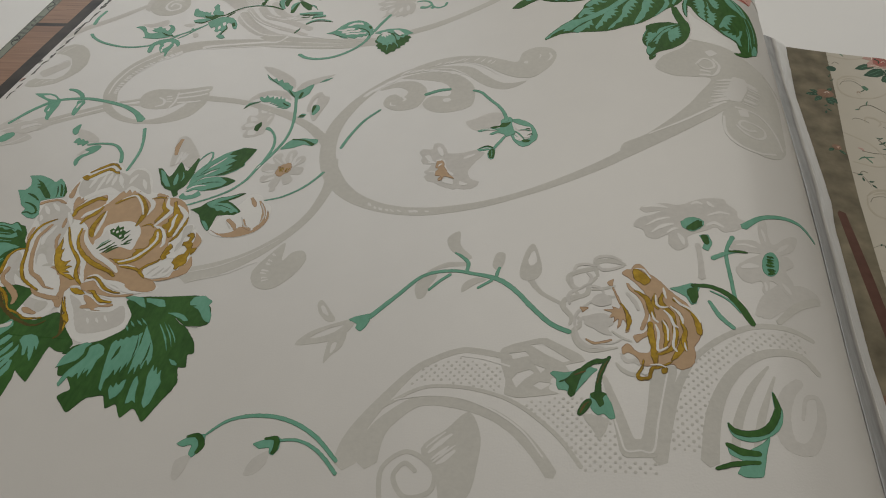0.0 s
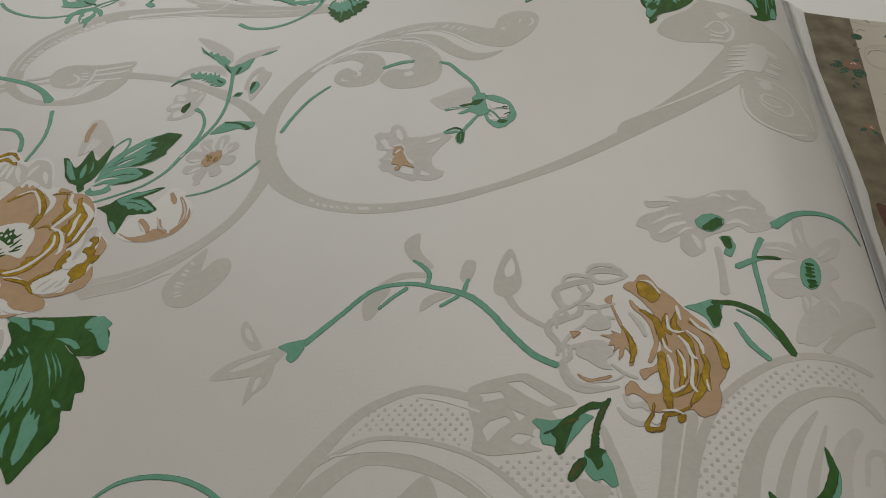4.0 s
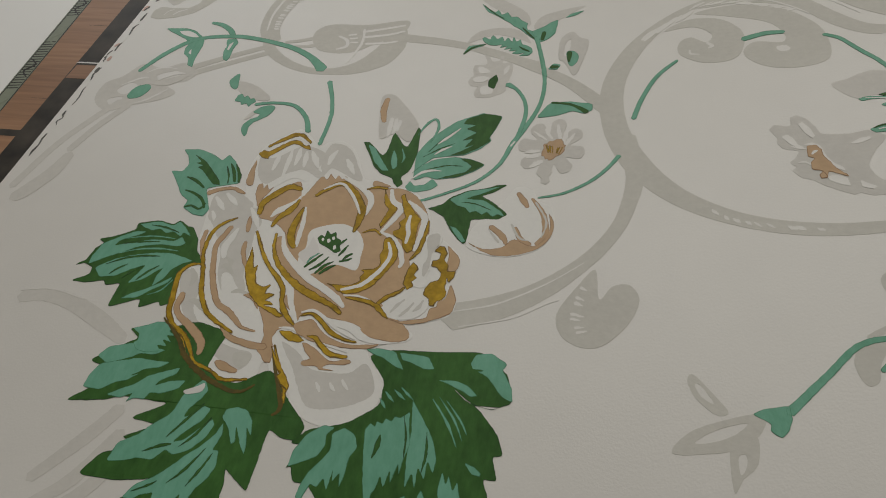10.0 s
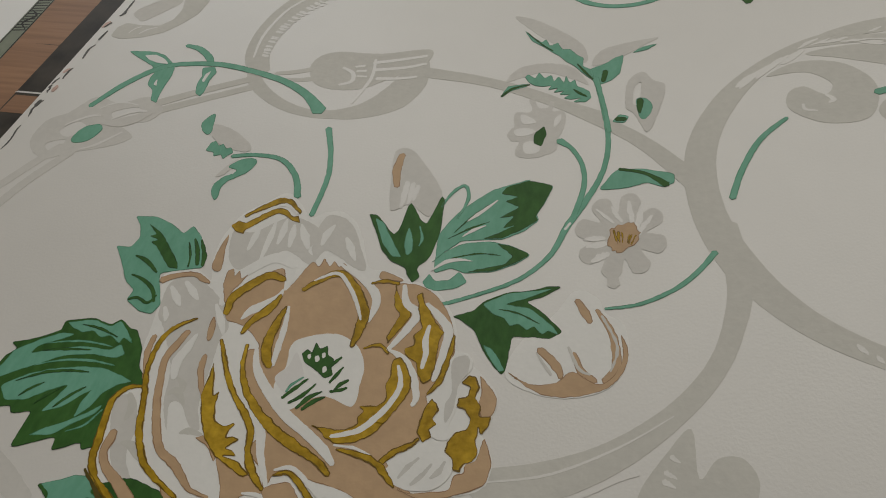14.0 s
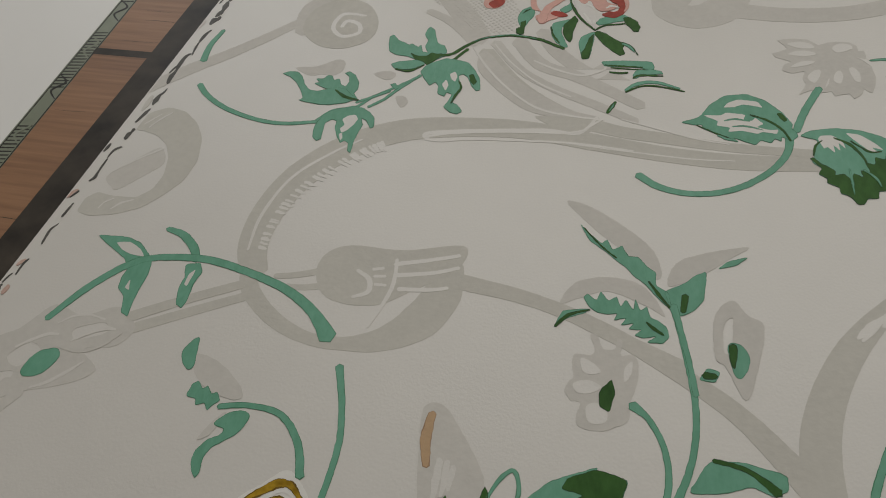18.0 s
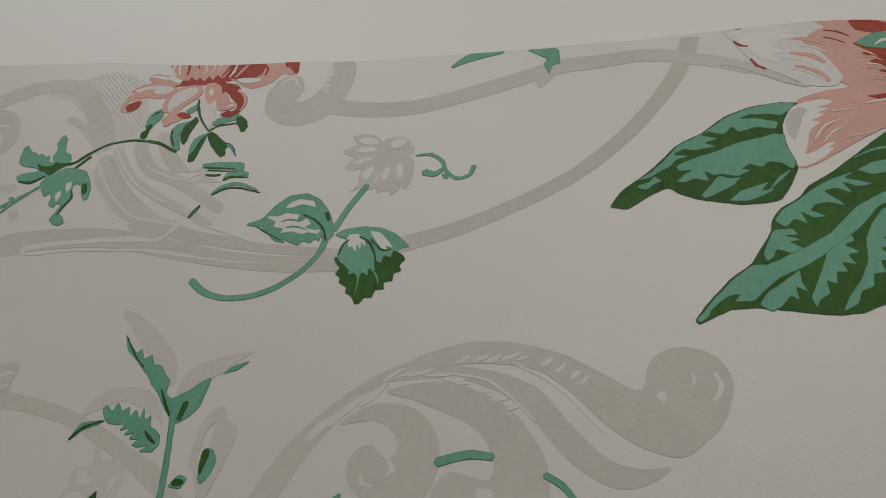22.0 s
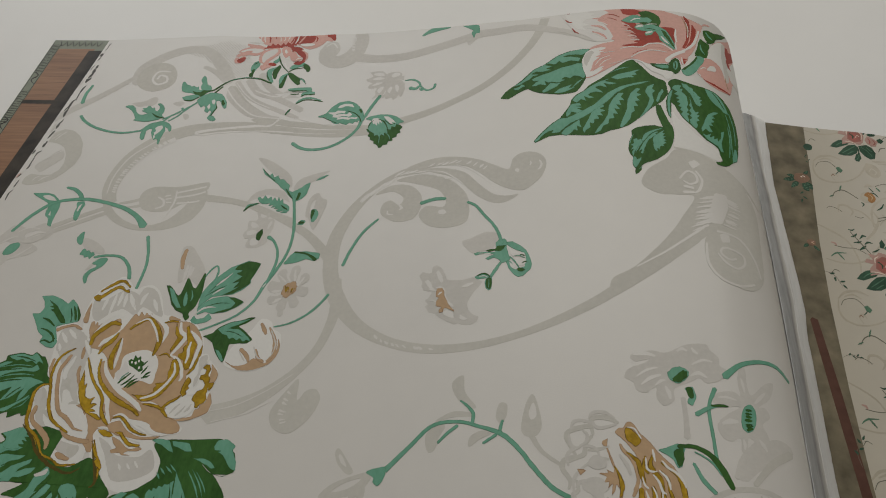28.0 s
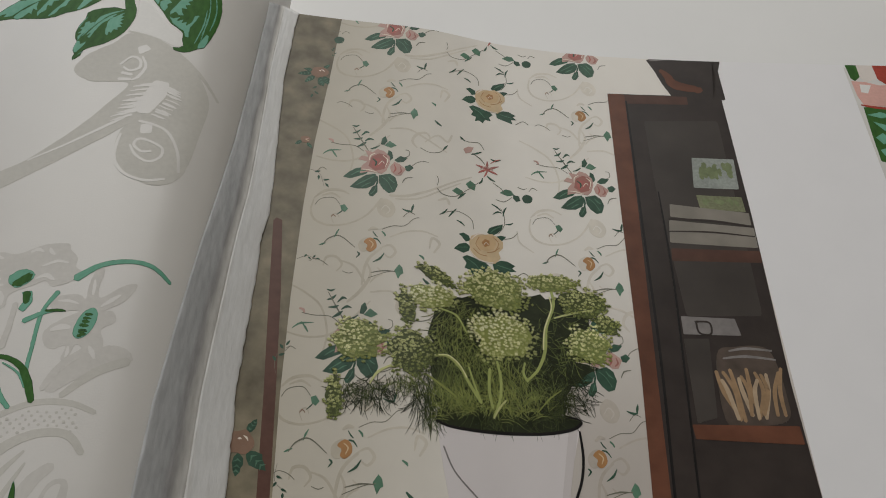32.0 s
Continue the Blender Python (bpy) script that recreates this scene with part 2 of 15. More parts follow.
def pooled_rim(loop, width):
    """The same outline moved inwards by an uneven small width."""
    k = len(loop)
    twice = sum(a.x * b.y - b.x * a.y for a, b in zip(loop, loop[1:] + loop[:1]))
    length = sum((b - a).length for a, b in zip(loop, loop[1:] + loop[:1]))
    w = min(width, 0.32 * abs(twice) / (length + 1e-9)) * (1 if twice > 0 else -1)
    inner = []
    for i in range(k):
        d = loop[(i + 1) % k] - loop[i - 1]
        n = Vector((-d.y, d.x)).normalized() if d.length > 1e-9 else Vector((0, 0))
        q = 0.75 + 1.1 * noise.noise((loop[i].x * 350, loop[i].y * 350, 5.0))
        inner.append(loop[i] + n * w * max(0.12, q))
    return inner


def ink(name, loops, material, parent, layer=1, surf=None, label="", edge=True, separate=False):
    """A raised film of ink bounded by 2D loops (u, v) in metres, laid on a bent sheet and trimmed at its cut edges."""
    surf = surf or LEFT
    groups = [[lp] for lp in loops] if separate else [loops]
    bm = bmesh.new()
    flat = []
    PRINTED[0] += 1
    step = (PRINTED[0] * 37 % 97) * 0.0000003
    rim = RIMS.get(material.name) if surf is LEFT and len(loops) < 40 else None
    for gi, g in enumerate(groups):
        lift = (gi % 40) * 0.0000005 if separate else 0.0
        if surf is LEFT and len(loops) < 40:
            g = [ragged_loop(lp, ROUGHNESS.get(material.name, 0.00007)) for lp in g]
        rims = [(lp, pooled_rim(lp, rim[1])) for lp in g] if rim else []
        g = [[Vector((p[0], p[1], lift)) for p in lp] for lp in g]
        pts = [p for lp in g for p in lp]
        flat += pts
        vv = [bm.verts.new(p) for p in pts]
        for a, b, c in tessellate_polygon(g):
            if len({a, b, c}) == 3:
                try:
                    bm.faces.new((vv[a], vv[b], vv[c]))
                except ValueError:
                    pass
        for outer, inner in rims:
            a = [bm.verts.new((p.x, p.y, lift + 0.000005)) for p in outer]
            b = [bm.verts.new((p.x, p.y, lift + 0.000005)) for p in inner]
            for i in range(len(a)):
                bm.faces.new((a[i - 1], a[i], b[i], b[i - 1])).material_index = 1
    loose = [v for v in bm.verts if not v.link_faces]
    bmesh.ops.delete(bm, geom=loose, context="VERTS")
    u0, u1 = min(p.x for p in flat), max(p.x for p in flat)

    def cut(co, no, clear=False):
        bmesh.ops.bisect_plane(bm, geom=bm.verts[:] + bm.edges[:] + bm.faces[:], dist=1e-7, plane_co=co, plane_no=no, clear_outer=clear)

    for u in surf.lines:
        if u0 < u < u1 and u > -0.005:
            cut((u, 0, 0), (1, 0, 0))
    um = (u0 + u1) / 2
    if surf is LEFT:
        slope = (top_edge(um + 0.004) - top_edge(um - 0.004)) / 0.008
        if max(p.y for p in flat) > top_edge(um) - 0.004:
            cut((um, top_edge(um) - 0.0002, 0), (-slope, 1, 0), True)
    elif max(p.y for p in flat) > (PHOTO_TOP if surf is RIGHT else UNDER_TOP):
        cut((0, PHOTO_TOP if surf is RIGHT else UNDER_TOP, 0), (0, 1, 0), True)
    if surf is LEFT and edge and u0 < -0.09:
        (ex, ey), k = LEFT_EDGE
        cut((ex + 0.0004, ey, 0), (-1, k, 0), True)
    h = LAYER * layer + 0.00001 + step
    bm.verts.index_update()
    V = [surf.at(v.co.x, v.co.y, h + v.co.z) for v in bm.verts]
    F, slots = [], []
    for f in bm.faces:
        idx = [v.index for v in f.verts]
        f.normal_update()
        F.append(idx if f.normal.z > 0 else idx[::-1])
        slots.append(f.material_index)
    tops, low = len(F), {}
    for e in bm.edges:
        if len(e.link_faces) == 1 and e.link_faces[0].material_index == 0:
            idx = []
            for v in e.verts:
                if v.index not in low:
                    low[v.index] = len(V)
                    V.append(surf.at(v.co.x, v.co.y, h + v.co.z))
                    V.append(surf.at(v.co.x, v.co.y, 0.000002))
                idx.append(low[v.index])
            a, b = idx
            F.append((a, b, b + 1, a + 1))
            slots.append(0)
    bm.free()
    if not F:
        return None
    ob = obj(name, V, F, material, parent, label)
    if rim:
        ob.data.materials.append(rim[0])
        ob.data.polygons.foreach_set("material_index", slots)
    ob.data.polygons.foreach_set("use_smooth", [q < tops for q in range(len(F))])
    return ob


# ---- drawing of the printed pattern, in centimetres on the sheet ----


def curve(pts, n=7, closed=False):
    """Centripetal-like smooth curve through a few points."""
    p = [np.array(q, float) for q in pts]
    k = len(p)
    out = []
    for i in range(k if closed else k - 1):
        a, b, c, d = (p[(i - 1) % k], p[i], p[(i + 1) % k], p[(i + 2) % k]) if closed else (p[max(i - 1, 0)], p[i], p[i + 1], p[min(i + 2, k - 1)])
        for q in np.linspace(0, 1, n, endpoint=False):
            out.append(0.5 * (2 * b + (c - a) * q + (2 * a - 5 * b + 4 * c - d) * q * q + (3 * b - 3 * c + d - a) * q ** 3))
    if not closed:
        out.append(p[-1])
    return out


def cm(loop):
    return [(p[0] * 0.01, p[1] * 0.01) for p in loop]


def ribbon(pts, widths, n=7, ragged=0.0):
    """Outline of a brush stroke through pts; widths in mm along it."""
    c = curve(pts, n)
    k = len(c)
    w = np.interp(np.linspace(0, 1, k), np.linspace(0, 1, len(widths)), widths) * 0.05
    a, b = [], []
    for i in range(k):
        d = c[min(i + 1, k - 1)] - c[max(i - 1, 0)]
        d = d / (np.linalg.norm(d) + 1e-9)
        s = np.array((-d[1], d[0]))
        r = 1 + ragged * random.uniform(-1, 1)
        a.append(c[i] + s * w[i] * r), b.append(c[i] - s * w[i] * (2 - r))
    d = c[-1] - c[-2]
    d = d / (np.linalg.norm(d) + 1e-9)
    tip = [c[-1] + d * w[-1] * 0.7] if w[-1] > 0.01 else []
    d0 = c[0] - c[1]
    d0 = d0 / (np.linalg.norm(d0) + 1e-9)
    tail = [c[0] + d0 * w[0] * 0.7] if w[0] > 0.01 else []
    return a + tip + b[::-1] + tail


def stroke(name, pts, widths, material, parent, layer=1, n=7, ragged=0.0, surf=None, label=""):
    return ink(name, [cm(ribbon(pts, widths, n, ragged))], material, parent, layer, surf, label)


def blob(name, pts, material, parent, layer=1, n=5, wobble=0.0, surf=None, label="", holes=()):
    """A patch of colour with a smooth outline through a few points."""
    c = curve(pts, n, True)
    if wobble:
        m = sum(c) / len(c)
        c = [q + (q - m) * random.uniform(-wobble, wobble) for q in c]
    return ink(name, [cm(c)] + [cm(curve(h, n, True)) for h in holes], material, parent, layer, surf, label)


def patch(name, pts, material, parent, layer=1, surf=None, label="", holes=(), soft=0.16):
    """A patch with pointed teeth: straight runs between few corners, each corner eased a little."""
    out = []
    k = len(pts)
    soft = 0.03 if surf is RIGHT else soft
    for i in range(k):
        a, b, c = (np.array(pts[(i + d) % k], float) for d in (-1, 0, 1))
        out += [b + (a - b) * soft, b + (a - b) * soft * 0.3 + (c - b) * soft * 0.3, b + (c - b) * soft]
    return ink(name, [cm(out)] + [cm(h) for h in holes], material, parent, layer, surf, label)


def brushwork(name, start, end, count, widths, material, parent, layer=4, bend=0.0, jitter=0.12, surf=None, label=""):
    """Loose tapered brush marks running from one guide line to another."""
    a, b = np.array(curve(start, 8)), np.array(curve(end, 8))
    loops = []
    for i in range(count):
        q = (i + 0.5 + random.uniform(-0.4, 0.4)) / count
        pa = np.array([np.interp(q, np.linspace(0, 1, len(a)), a[:, k]) for k in (0, 1)])
        pb = np.array([np.interp(q, np.linspace(0, 1, len(b)), b[:, k]) for k in (0, 1)])
        d = pb - pa
        pa, pb = pa + d * random.uniform(0, jitter), pb - d * random.uniform(0, 3 * jitter)
        side = np.array((-d[1], d[0])) * (bend + random.uniform(-0.03, 0.03))
        r = random.uniform(0.6, 1.4)
        loops.append(cm(ribbon([pa, (pa + pb) / 2 + side, pb], [w * r for w in widths], 4, 0.25)))
    if count <= 20:
        return [ink(name, [lp], material, parent, layer, surf, label) for lp in loops][-1]
    ob = ink(name, loops, material, parent, layer, surf, label, separate=True)
    return tagged(ob, label, kind="stuff") if ob else ob


def dots(name, region, pitch, radius, material, parent, layer=1, surf=None, slant=0.0):
    """A staggered net of small dots (cm) inside a region."""
    r = np.array(region, float)
    x0, y0 = r.min(0)
    x1, y1 = r.max(0)

    def inside(p):
        hit, k = False, len(r)
        for i in range(k):
            a, b = r[i], r[(i + 1) % k]
            if (a[1] > p[1]) != (b[1] > p[1]) and p[0] < (b[0] - a[0]) * (p[1] - a[1]) / (b[1] - a[1]) + a[0]:
                hit = not hit
        return hit

    loops, j, y = [], 0, y0
    while y < y1:
        x = x0 + (pitch / 2 if j % 2 else 0)
        while x < x1:
            p = (x + random.uniform(-0.01, 0.01), y + slant * (x - x0))
            if inside(p):
                s = radius * random.uniform(0.8, 1.2)
                loops.append(cm([(p[0] + s * math.cos(k * math.pi / 3), p[1] + s * math.sin(k * math.pi / 3)) for k in range(6)]))
            x += pitch
        y += pitch / 2
        j += 1
    ob = ink(name, loops, material, parent, layer, surf, separate=True)
    return tagged(ob, kind="stuff") if ob else ob


def box(name, x0, x1, y0, y1, z0, z1, material, label="", category="", kind="structure", bevel=0.0):
    bm = bmesh.new()
    bmesh.ops.create_cube(bm, size=1)
    for v in bm.verts:
        v.co = ((x0 + x1) / 2 + v.co.x * (x1 - x0), (y0 + y1) / 2 + v.co.y * (y1 - y0), (z0 + z1) / 2 + v.co.z * (z1 - z0))
    if bevel:
        bmesh.ops.bevel(bm, geom=bm.edges[:], offset=bevel, segments=2, affect="EDGES")
    me = bpy.data.meshes.new(name)
    bm.to_mesh(me)
    bm.free()
    me.materials.append(material)
    return tagged(new(name, me), label, category, "", kind)


box("table_top", -1.1, 1.5, -0.9, 1.2, -0.046, -0.006, TABLE, "white laminate table top under the open book", "table", bevel=0.004)
box("floor", -3, 3.5, -3, 3.5, -0.80, -0.74, WALLM, "plain pale floor", "floor")
box("ceiling", -3, 3.5, -3, 3.5, 2.4, 2.46, WALLM, "plain white ceiling", "ceiling")
box("wall_north", -3, 3.5, 3.5, 3.6, -0.8, 2.46, WALLM, "plain white wall", "wall")
box("wall_south", -3, 3.5, -3.1, -3.0, -0.8, 2.46, WALLM, "plain white wall", "wall")
box("wall_east", 3.5, 3.6, -3, 3.5, -0.8, 2.46, WALLM, "plain white wall", "wall")
box("wall_west", -3.1, -3.0, -3, 3.5, -0.8, 2.46, WALLM, "plain white wall", "wall")

# ---- the wallpaper page ----
page = thing("wallpaper_page", "cream wallpaper sample page printed with roses and scrolls", "wallpaper page")
sheet("sheet", LEFT, LEFT_EDGE[0][0], LEFT.s[-1] - 0.001, -0.26, 0.249, PAPER, page, lean=LEFT_EDGE[1], crown=top_edge)
photo_page = thing("photo_page", "glossy white book page with a photograph of a papered room", "book page")
sheet("sheet", RIGHT, 0.3145, 0.94, -0.26, 0.1892, PLAIN, photo_page)

# ---- inks of the photograph ----


def photo_mat(name, colour, vary=0.12, scale=250):
    return mat(name, colour, 0.32, noise_scale=scale, vary=vary, bump=0.02, spec=0.14, coat=0.03)


PH_WALL = photo_mat("photo_wall", (0.80, 0.755, 0.69), 0.04, 60)


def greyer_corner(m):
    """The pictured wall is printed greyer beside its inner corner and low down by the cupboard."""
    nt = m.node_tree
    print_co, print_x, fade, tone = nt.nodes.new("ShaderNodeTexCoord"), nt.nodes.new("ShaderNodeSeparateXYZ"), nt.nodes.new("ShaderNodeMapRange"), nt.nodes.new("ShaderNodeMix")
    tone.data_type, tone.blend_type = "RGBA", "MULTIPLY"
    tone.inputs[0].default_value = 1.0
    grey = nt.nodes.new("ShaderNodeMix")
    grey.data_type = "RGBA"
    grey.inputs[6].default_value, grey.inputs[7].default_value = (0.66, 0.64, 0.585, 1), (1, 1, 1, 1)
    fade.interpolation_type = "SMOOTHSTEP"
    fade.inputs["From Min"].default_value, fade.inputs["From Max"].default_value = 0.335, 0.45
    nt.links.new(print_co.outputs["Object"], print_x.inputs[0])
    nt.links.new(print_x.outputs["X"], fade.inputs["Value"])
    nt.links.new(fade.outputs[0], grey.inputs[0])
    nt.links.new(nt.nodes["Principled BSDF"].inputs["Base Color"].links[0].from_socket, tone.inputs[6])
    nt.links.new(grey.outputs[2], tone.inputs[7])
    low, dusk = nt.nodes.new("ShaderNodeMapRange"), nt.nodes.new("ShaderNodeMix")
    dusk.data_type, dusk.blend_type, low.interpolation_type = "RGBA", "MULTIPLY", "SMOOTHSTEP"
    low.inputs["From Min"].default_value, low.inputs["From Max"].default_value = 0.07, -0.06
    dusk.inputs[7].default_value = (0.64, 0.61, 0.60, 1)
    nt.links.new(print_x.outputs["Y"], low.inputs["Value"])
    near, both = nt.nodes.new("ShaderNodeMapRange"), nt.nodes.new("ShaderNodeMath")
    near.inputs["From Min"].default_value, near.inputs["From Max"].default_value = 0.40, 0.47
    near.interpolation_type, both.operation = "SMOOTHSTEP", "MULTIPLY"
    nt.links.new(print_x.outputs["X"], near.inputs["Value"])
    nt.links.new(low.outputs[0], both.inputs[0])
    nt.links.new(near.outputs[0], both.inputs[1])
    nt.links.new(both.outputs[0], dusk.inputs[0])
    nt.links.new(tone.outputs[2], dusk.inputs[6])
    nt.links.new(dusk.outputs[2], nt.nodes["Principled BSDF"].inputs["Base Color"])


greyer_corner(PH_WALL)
PH_SIDE = photo_mat("photo_side_wall", (0.205, 0.175, 0.12), 0.5, 110)
PH_SCROLL = photo_mat("photo_scroll", (0.71, 0.655, 0.57), 0.1)
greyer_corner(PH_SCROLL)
PH_YEL = photo_mat("photo_yellow", (0.60, 0.42, 0.24))
PH_PINK = photo_mat("photo_pink", (0.35, 0.15, 0.125))
PH_PINK2 = photo_mat("photo_pale_pink", (0.49, 0.315, 0.27))
PH_YEL2 = photo_mat("photo_pale_yellow", (0.62, 0.47, 0.29))
PH_LEAF2 = photo_mat("photo_leaf_rib", (0.10, 0.20, 0.13), 0.3)
PH_RED = photo_mat("photo_red", (0.42, 0.14, 0.12))
PH_ORA = photo_mat("photo_orange", (0.42, 0.22, 0.09))
PH_DUSK = photo_mat("photo_dusky", (0.26, 0.16, 0.11))
PH_LEAF = photo_mat("photo_leaf", (0.045, 0.095, 0.062), 0.35)
PH_CREAM = photo_mat("photo_cream", (0.78, 0.68, 0.58))
PH_TWIG = photo_mat("photo_twig", (0.17, 0.165, 0.125), 0.3)
PH_RAIL = photo_mat("photo_rail", (0.12, 0.06, 0.045), 0.2)
PH_BROWN = photo_mat("photo_brown", (0.13, 0.052, 0.03), 0.35, 90)
PH_BROWN2 = photo_mat("photo_dark_brown", (0.085, 0.042, 0.03), 0.3, 90)
PH_DARK = photo_mat("photo_dark", (0.040, 0.031, 0.027), 0.3, 90)
PH_DARK2 = photo_mat("photo_deep_grey", (0.055, 0.046, 0.040), 0.3, 40)
PH_BLACK = photo_mat("photo_black", (0.014, 0.012, 0.012), 0.3)
PH_DEEP = photo_mat("photo_deep_green", (0.026, 0.032, 0.014), 0.4)
PH_GLASS = photo_mat("photo_window", (0.30, 0.32, 0.29), 0.25, 700)
PH_GLASS2 = photo_mat("photo_window_low", (0.20, 0.21, 0.12), 0.3, 700)
PH_LEAFLIGHT = photo_mat("photo_garden", (0.17, 0.20, 0.10), 0.4)
PH_CLOTH = photo_mat("photo_cloth", (0.25, 0.225, 0.19), 0.2, 80)
PH_GREY = photo_mat("photo_grey", (0.22, 0.20, 0.19), 0.25)
PH_JAR = photo_mat("photo_jar", (0.10, 0.075, 0.06), 0.4, 120)
PH_BREAD = photo_mat("photo_bread", (0.33, 0.215, 0.12), 0.25)
PH_BREAD2 = photo_mat("photo_pale_bread", (0.44, 0.33, 0.22), 0.2)
PH_BUCKET = photo_mat("photo_enamel", (0.68, 0.63, 0.62), 0.03, 40)
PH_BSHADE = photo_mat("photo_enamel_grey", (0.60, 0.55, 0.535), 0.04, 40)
PH_F1 = photo_mat("photo_foliage", (0.075, 0.09, 0.03), 0.4)
PH_F2 = photo_mat("photo_light_foliage", (0.18, 0.21, 0.062), 0.35)
PH_STEM = photo_mat("photo_stalk", (0.36, 0.40, 0.13), 0.15)
PH_U5 = photo_mat("photo_shaded_umbel", (0.36, 0.375, 0.14), 0.3)
PH_U1 = photo_mat("photo_umbel", (0.53, 0.535, 0.235), 0.3)
PH_U2 = photo_mat("photo_pale_umbel", (0.73, 0.71, 0.38), 0.25)
PH_U4 = photo_mat("photo_light_umbel", (0.80, 0.78, 0.50), 0.2)
PH_U3 = photo_mat("photo_olive_umbel", (0.26, 0.285, 0.08), 0.3)


def pictured_leaf(p, ang, ln, w):
    """Outline of a pointed leaf, in cm."""
    d, n = np.array((math.cos(ang), math.sin(ang))), np.array((-math.sin(ang), math.cos(ang)))
    p = np.array(p, float)
    j = lambda: random.uniform(0.8, 1.2)
    return cm([p, p + d * 0.25 * ln + n * w * 0.8 * j(), p + d * 0.5 * ln + n * w * j(), p + d * 0.62 * ln + n * w * 0.7, p + d * 0.8 * ln + n * w * 0.55 * j(), p + d * ln, p + d * 0.75 * ln - n * w * 0.6 * j(), p + d * 0.45 * ln - n * w * j(), p + d * 0.2 * ln - n * w * 0.7])


def pictured_flower(c, s, material, parent, low=True):
    """A small printed rose: drooping leaves below, a head of overlapping petals, a few leaves above."""
    x, y = c
    s *= 1.18 if s > 0.45 else 1.0
    pale, deep = {"photo_pink": (PH_PINK2, PH_RED), "photo_yellow": (PH_YEL2, PH_ORA)}.get(material.name, (material, PH_DUSK))
    if s <= 0.45:
        angs = (random.uniform(200, 250), random.uniform(280, 340))
    elif material.name == "photo_yellow":
        angs = (140, 165, 40, 15, 215, 240, 265, 300, 325)
    else:
        angs = (170, 200, 235, 275, 310, 60)
    for a in angs:
        droop = 180 < a < 360
        at = (x + 0.5 * s * math.cos(radians(a)), y + 0.42 * s * math.sin(radians(a)))
        lp = pictured_leaf(at, radians(a + random.uniform(-16, 16)), s * (0.95 if droop else 0.6) * random.uniform(0.9, 1.35), s * random.uniform(0.2, 0.32) * (1 if droop else 0.7))
        lf = ink("pictured_leaf", [lp], PH_LEAF, parent, 3, RIGHT)
        a, b = np.array(lp[0]), np.array(lp[5])
        for k in (0.3, 0.55, 0.75):
            m = a * (1 - k) + b * k
            n = np.array((-(b - a)[1], (b - a)[0])) * 0.16
            ink("leaf_rib", [[tuple(m - (b - a) * 0.06), tuple(m + n + (b - a) * 0.1), tuple(m + (b - a) * 0.03), tuple(m - n + (b - a) * 0.1)]], PH_LEAF2, lf, 4, RIGHT)
    head = [(x + 0.62 * s * math.cos(a) * random.uniform(0.8, 1.12), y + 0.52 * s * math.sin(a) * random.uniform(0.8, 1.12)) for a in np.linspace(0, 2 * math.pi, 11, endpoint=False)]
    fl = blob("pictured_rose", head, pale if s > 0.45 else material, parent, 5, n=4, surf=RIGHT)
    if s > 0.45:
        for k in range(13):
            a, r = k * 2.4 + random.uniform(-0.3, 0.3), (0.06 + 0.036 * k) * s
            p = [(x + r * math.cos(a + q), y + 0.85 * r * math.sin(a + q)) for q in (0, 0.5, 1.0)]
            stroke("pictured_petal", p, [0.2 * s, random.uniform(0.5, 1.2) * s, 0.2 * s], (material, pale, deep, PH_CREAM, material)[k % 5], fl, 6 + k % 2, n=3, surf=RIGHT)
    else:
        for k in range(3):
            a = random.uniform(0, 6.3)
            stroke("pictured_petal", [(x, y), (x + 0.45 * s * math.cos(a), y + 0.45 * s * math.sin(a))], [0.3, 0.5, 0.2], (deep, PH_YEL2, PH_PINK2)[k], fl, 6, n=3, surf=RIGHT)


def pictured_sprig(c, turn, s, parent):
    """A fine printed twig with a few leaves."""
    a = radians(turn)
    d, n = np.array((math.cos(a), math.sin(a))), np.array((-math.sin(a), math.cos(a)))
    p = np.array(c)
    bend = random.choice((-0.35, 0.35)) * s
    twig = ink("pictured_twig", [cm(ribbon([p - d * 0.9 * s, p + n * bend, p + d * 0.7 * s, p + d * 0.9 * s - n * bend * 0.5], [0.1, 0.16, 0.14, 0.1], 4))], PH_TWIG, parent, 3, RIGHT)
    for q, e in ((-0.2, 1), (0.15, -1), (0.6, 1), (0.85, -0.3)):
        b = p + d * q * s + n * bend * (1 - abs(q)) * 0.8
        ink("pictured_leaf", [pictured_leaf(b, a + e * 0.9, 0.38 * s, 0.075 * s)], PH_LEAF, twig, 4, RIGHT)


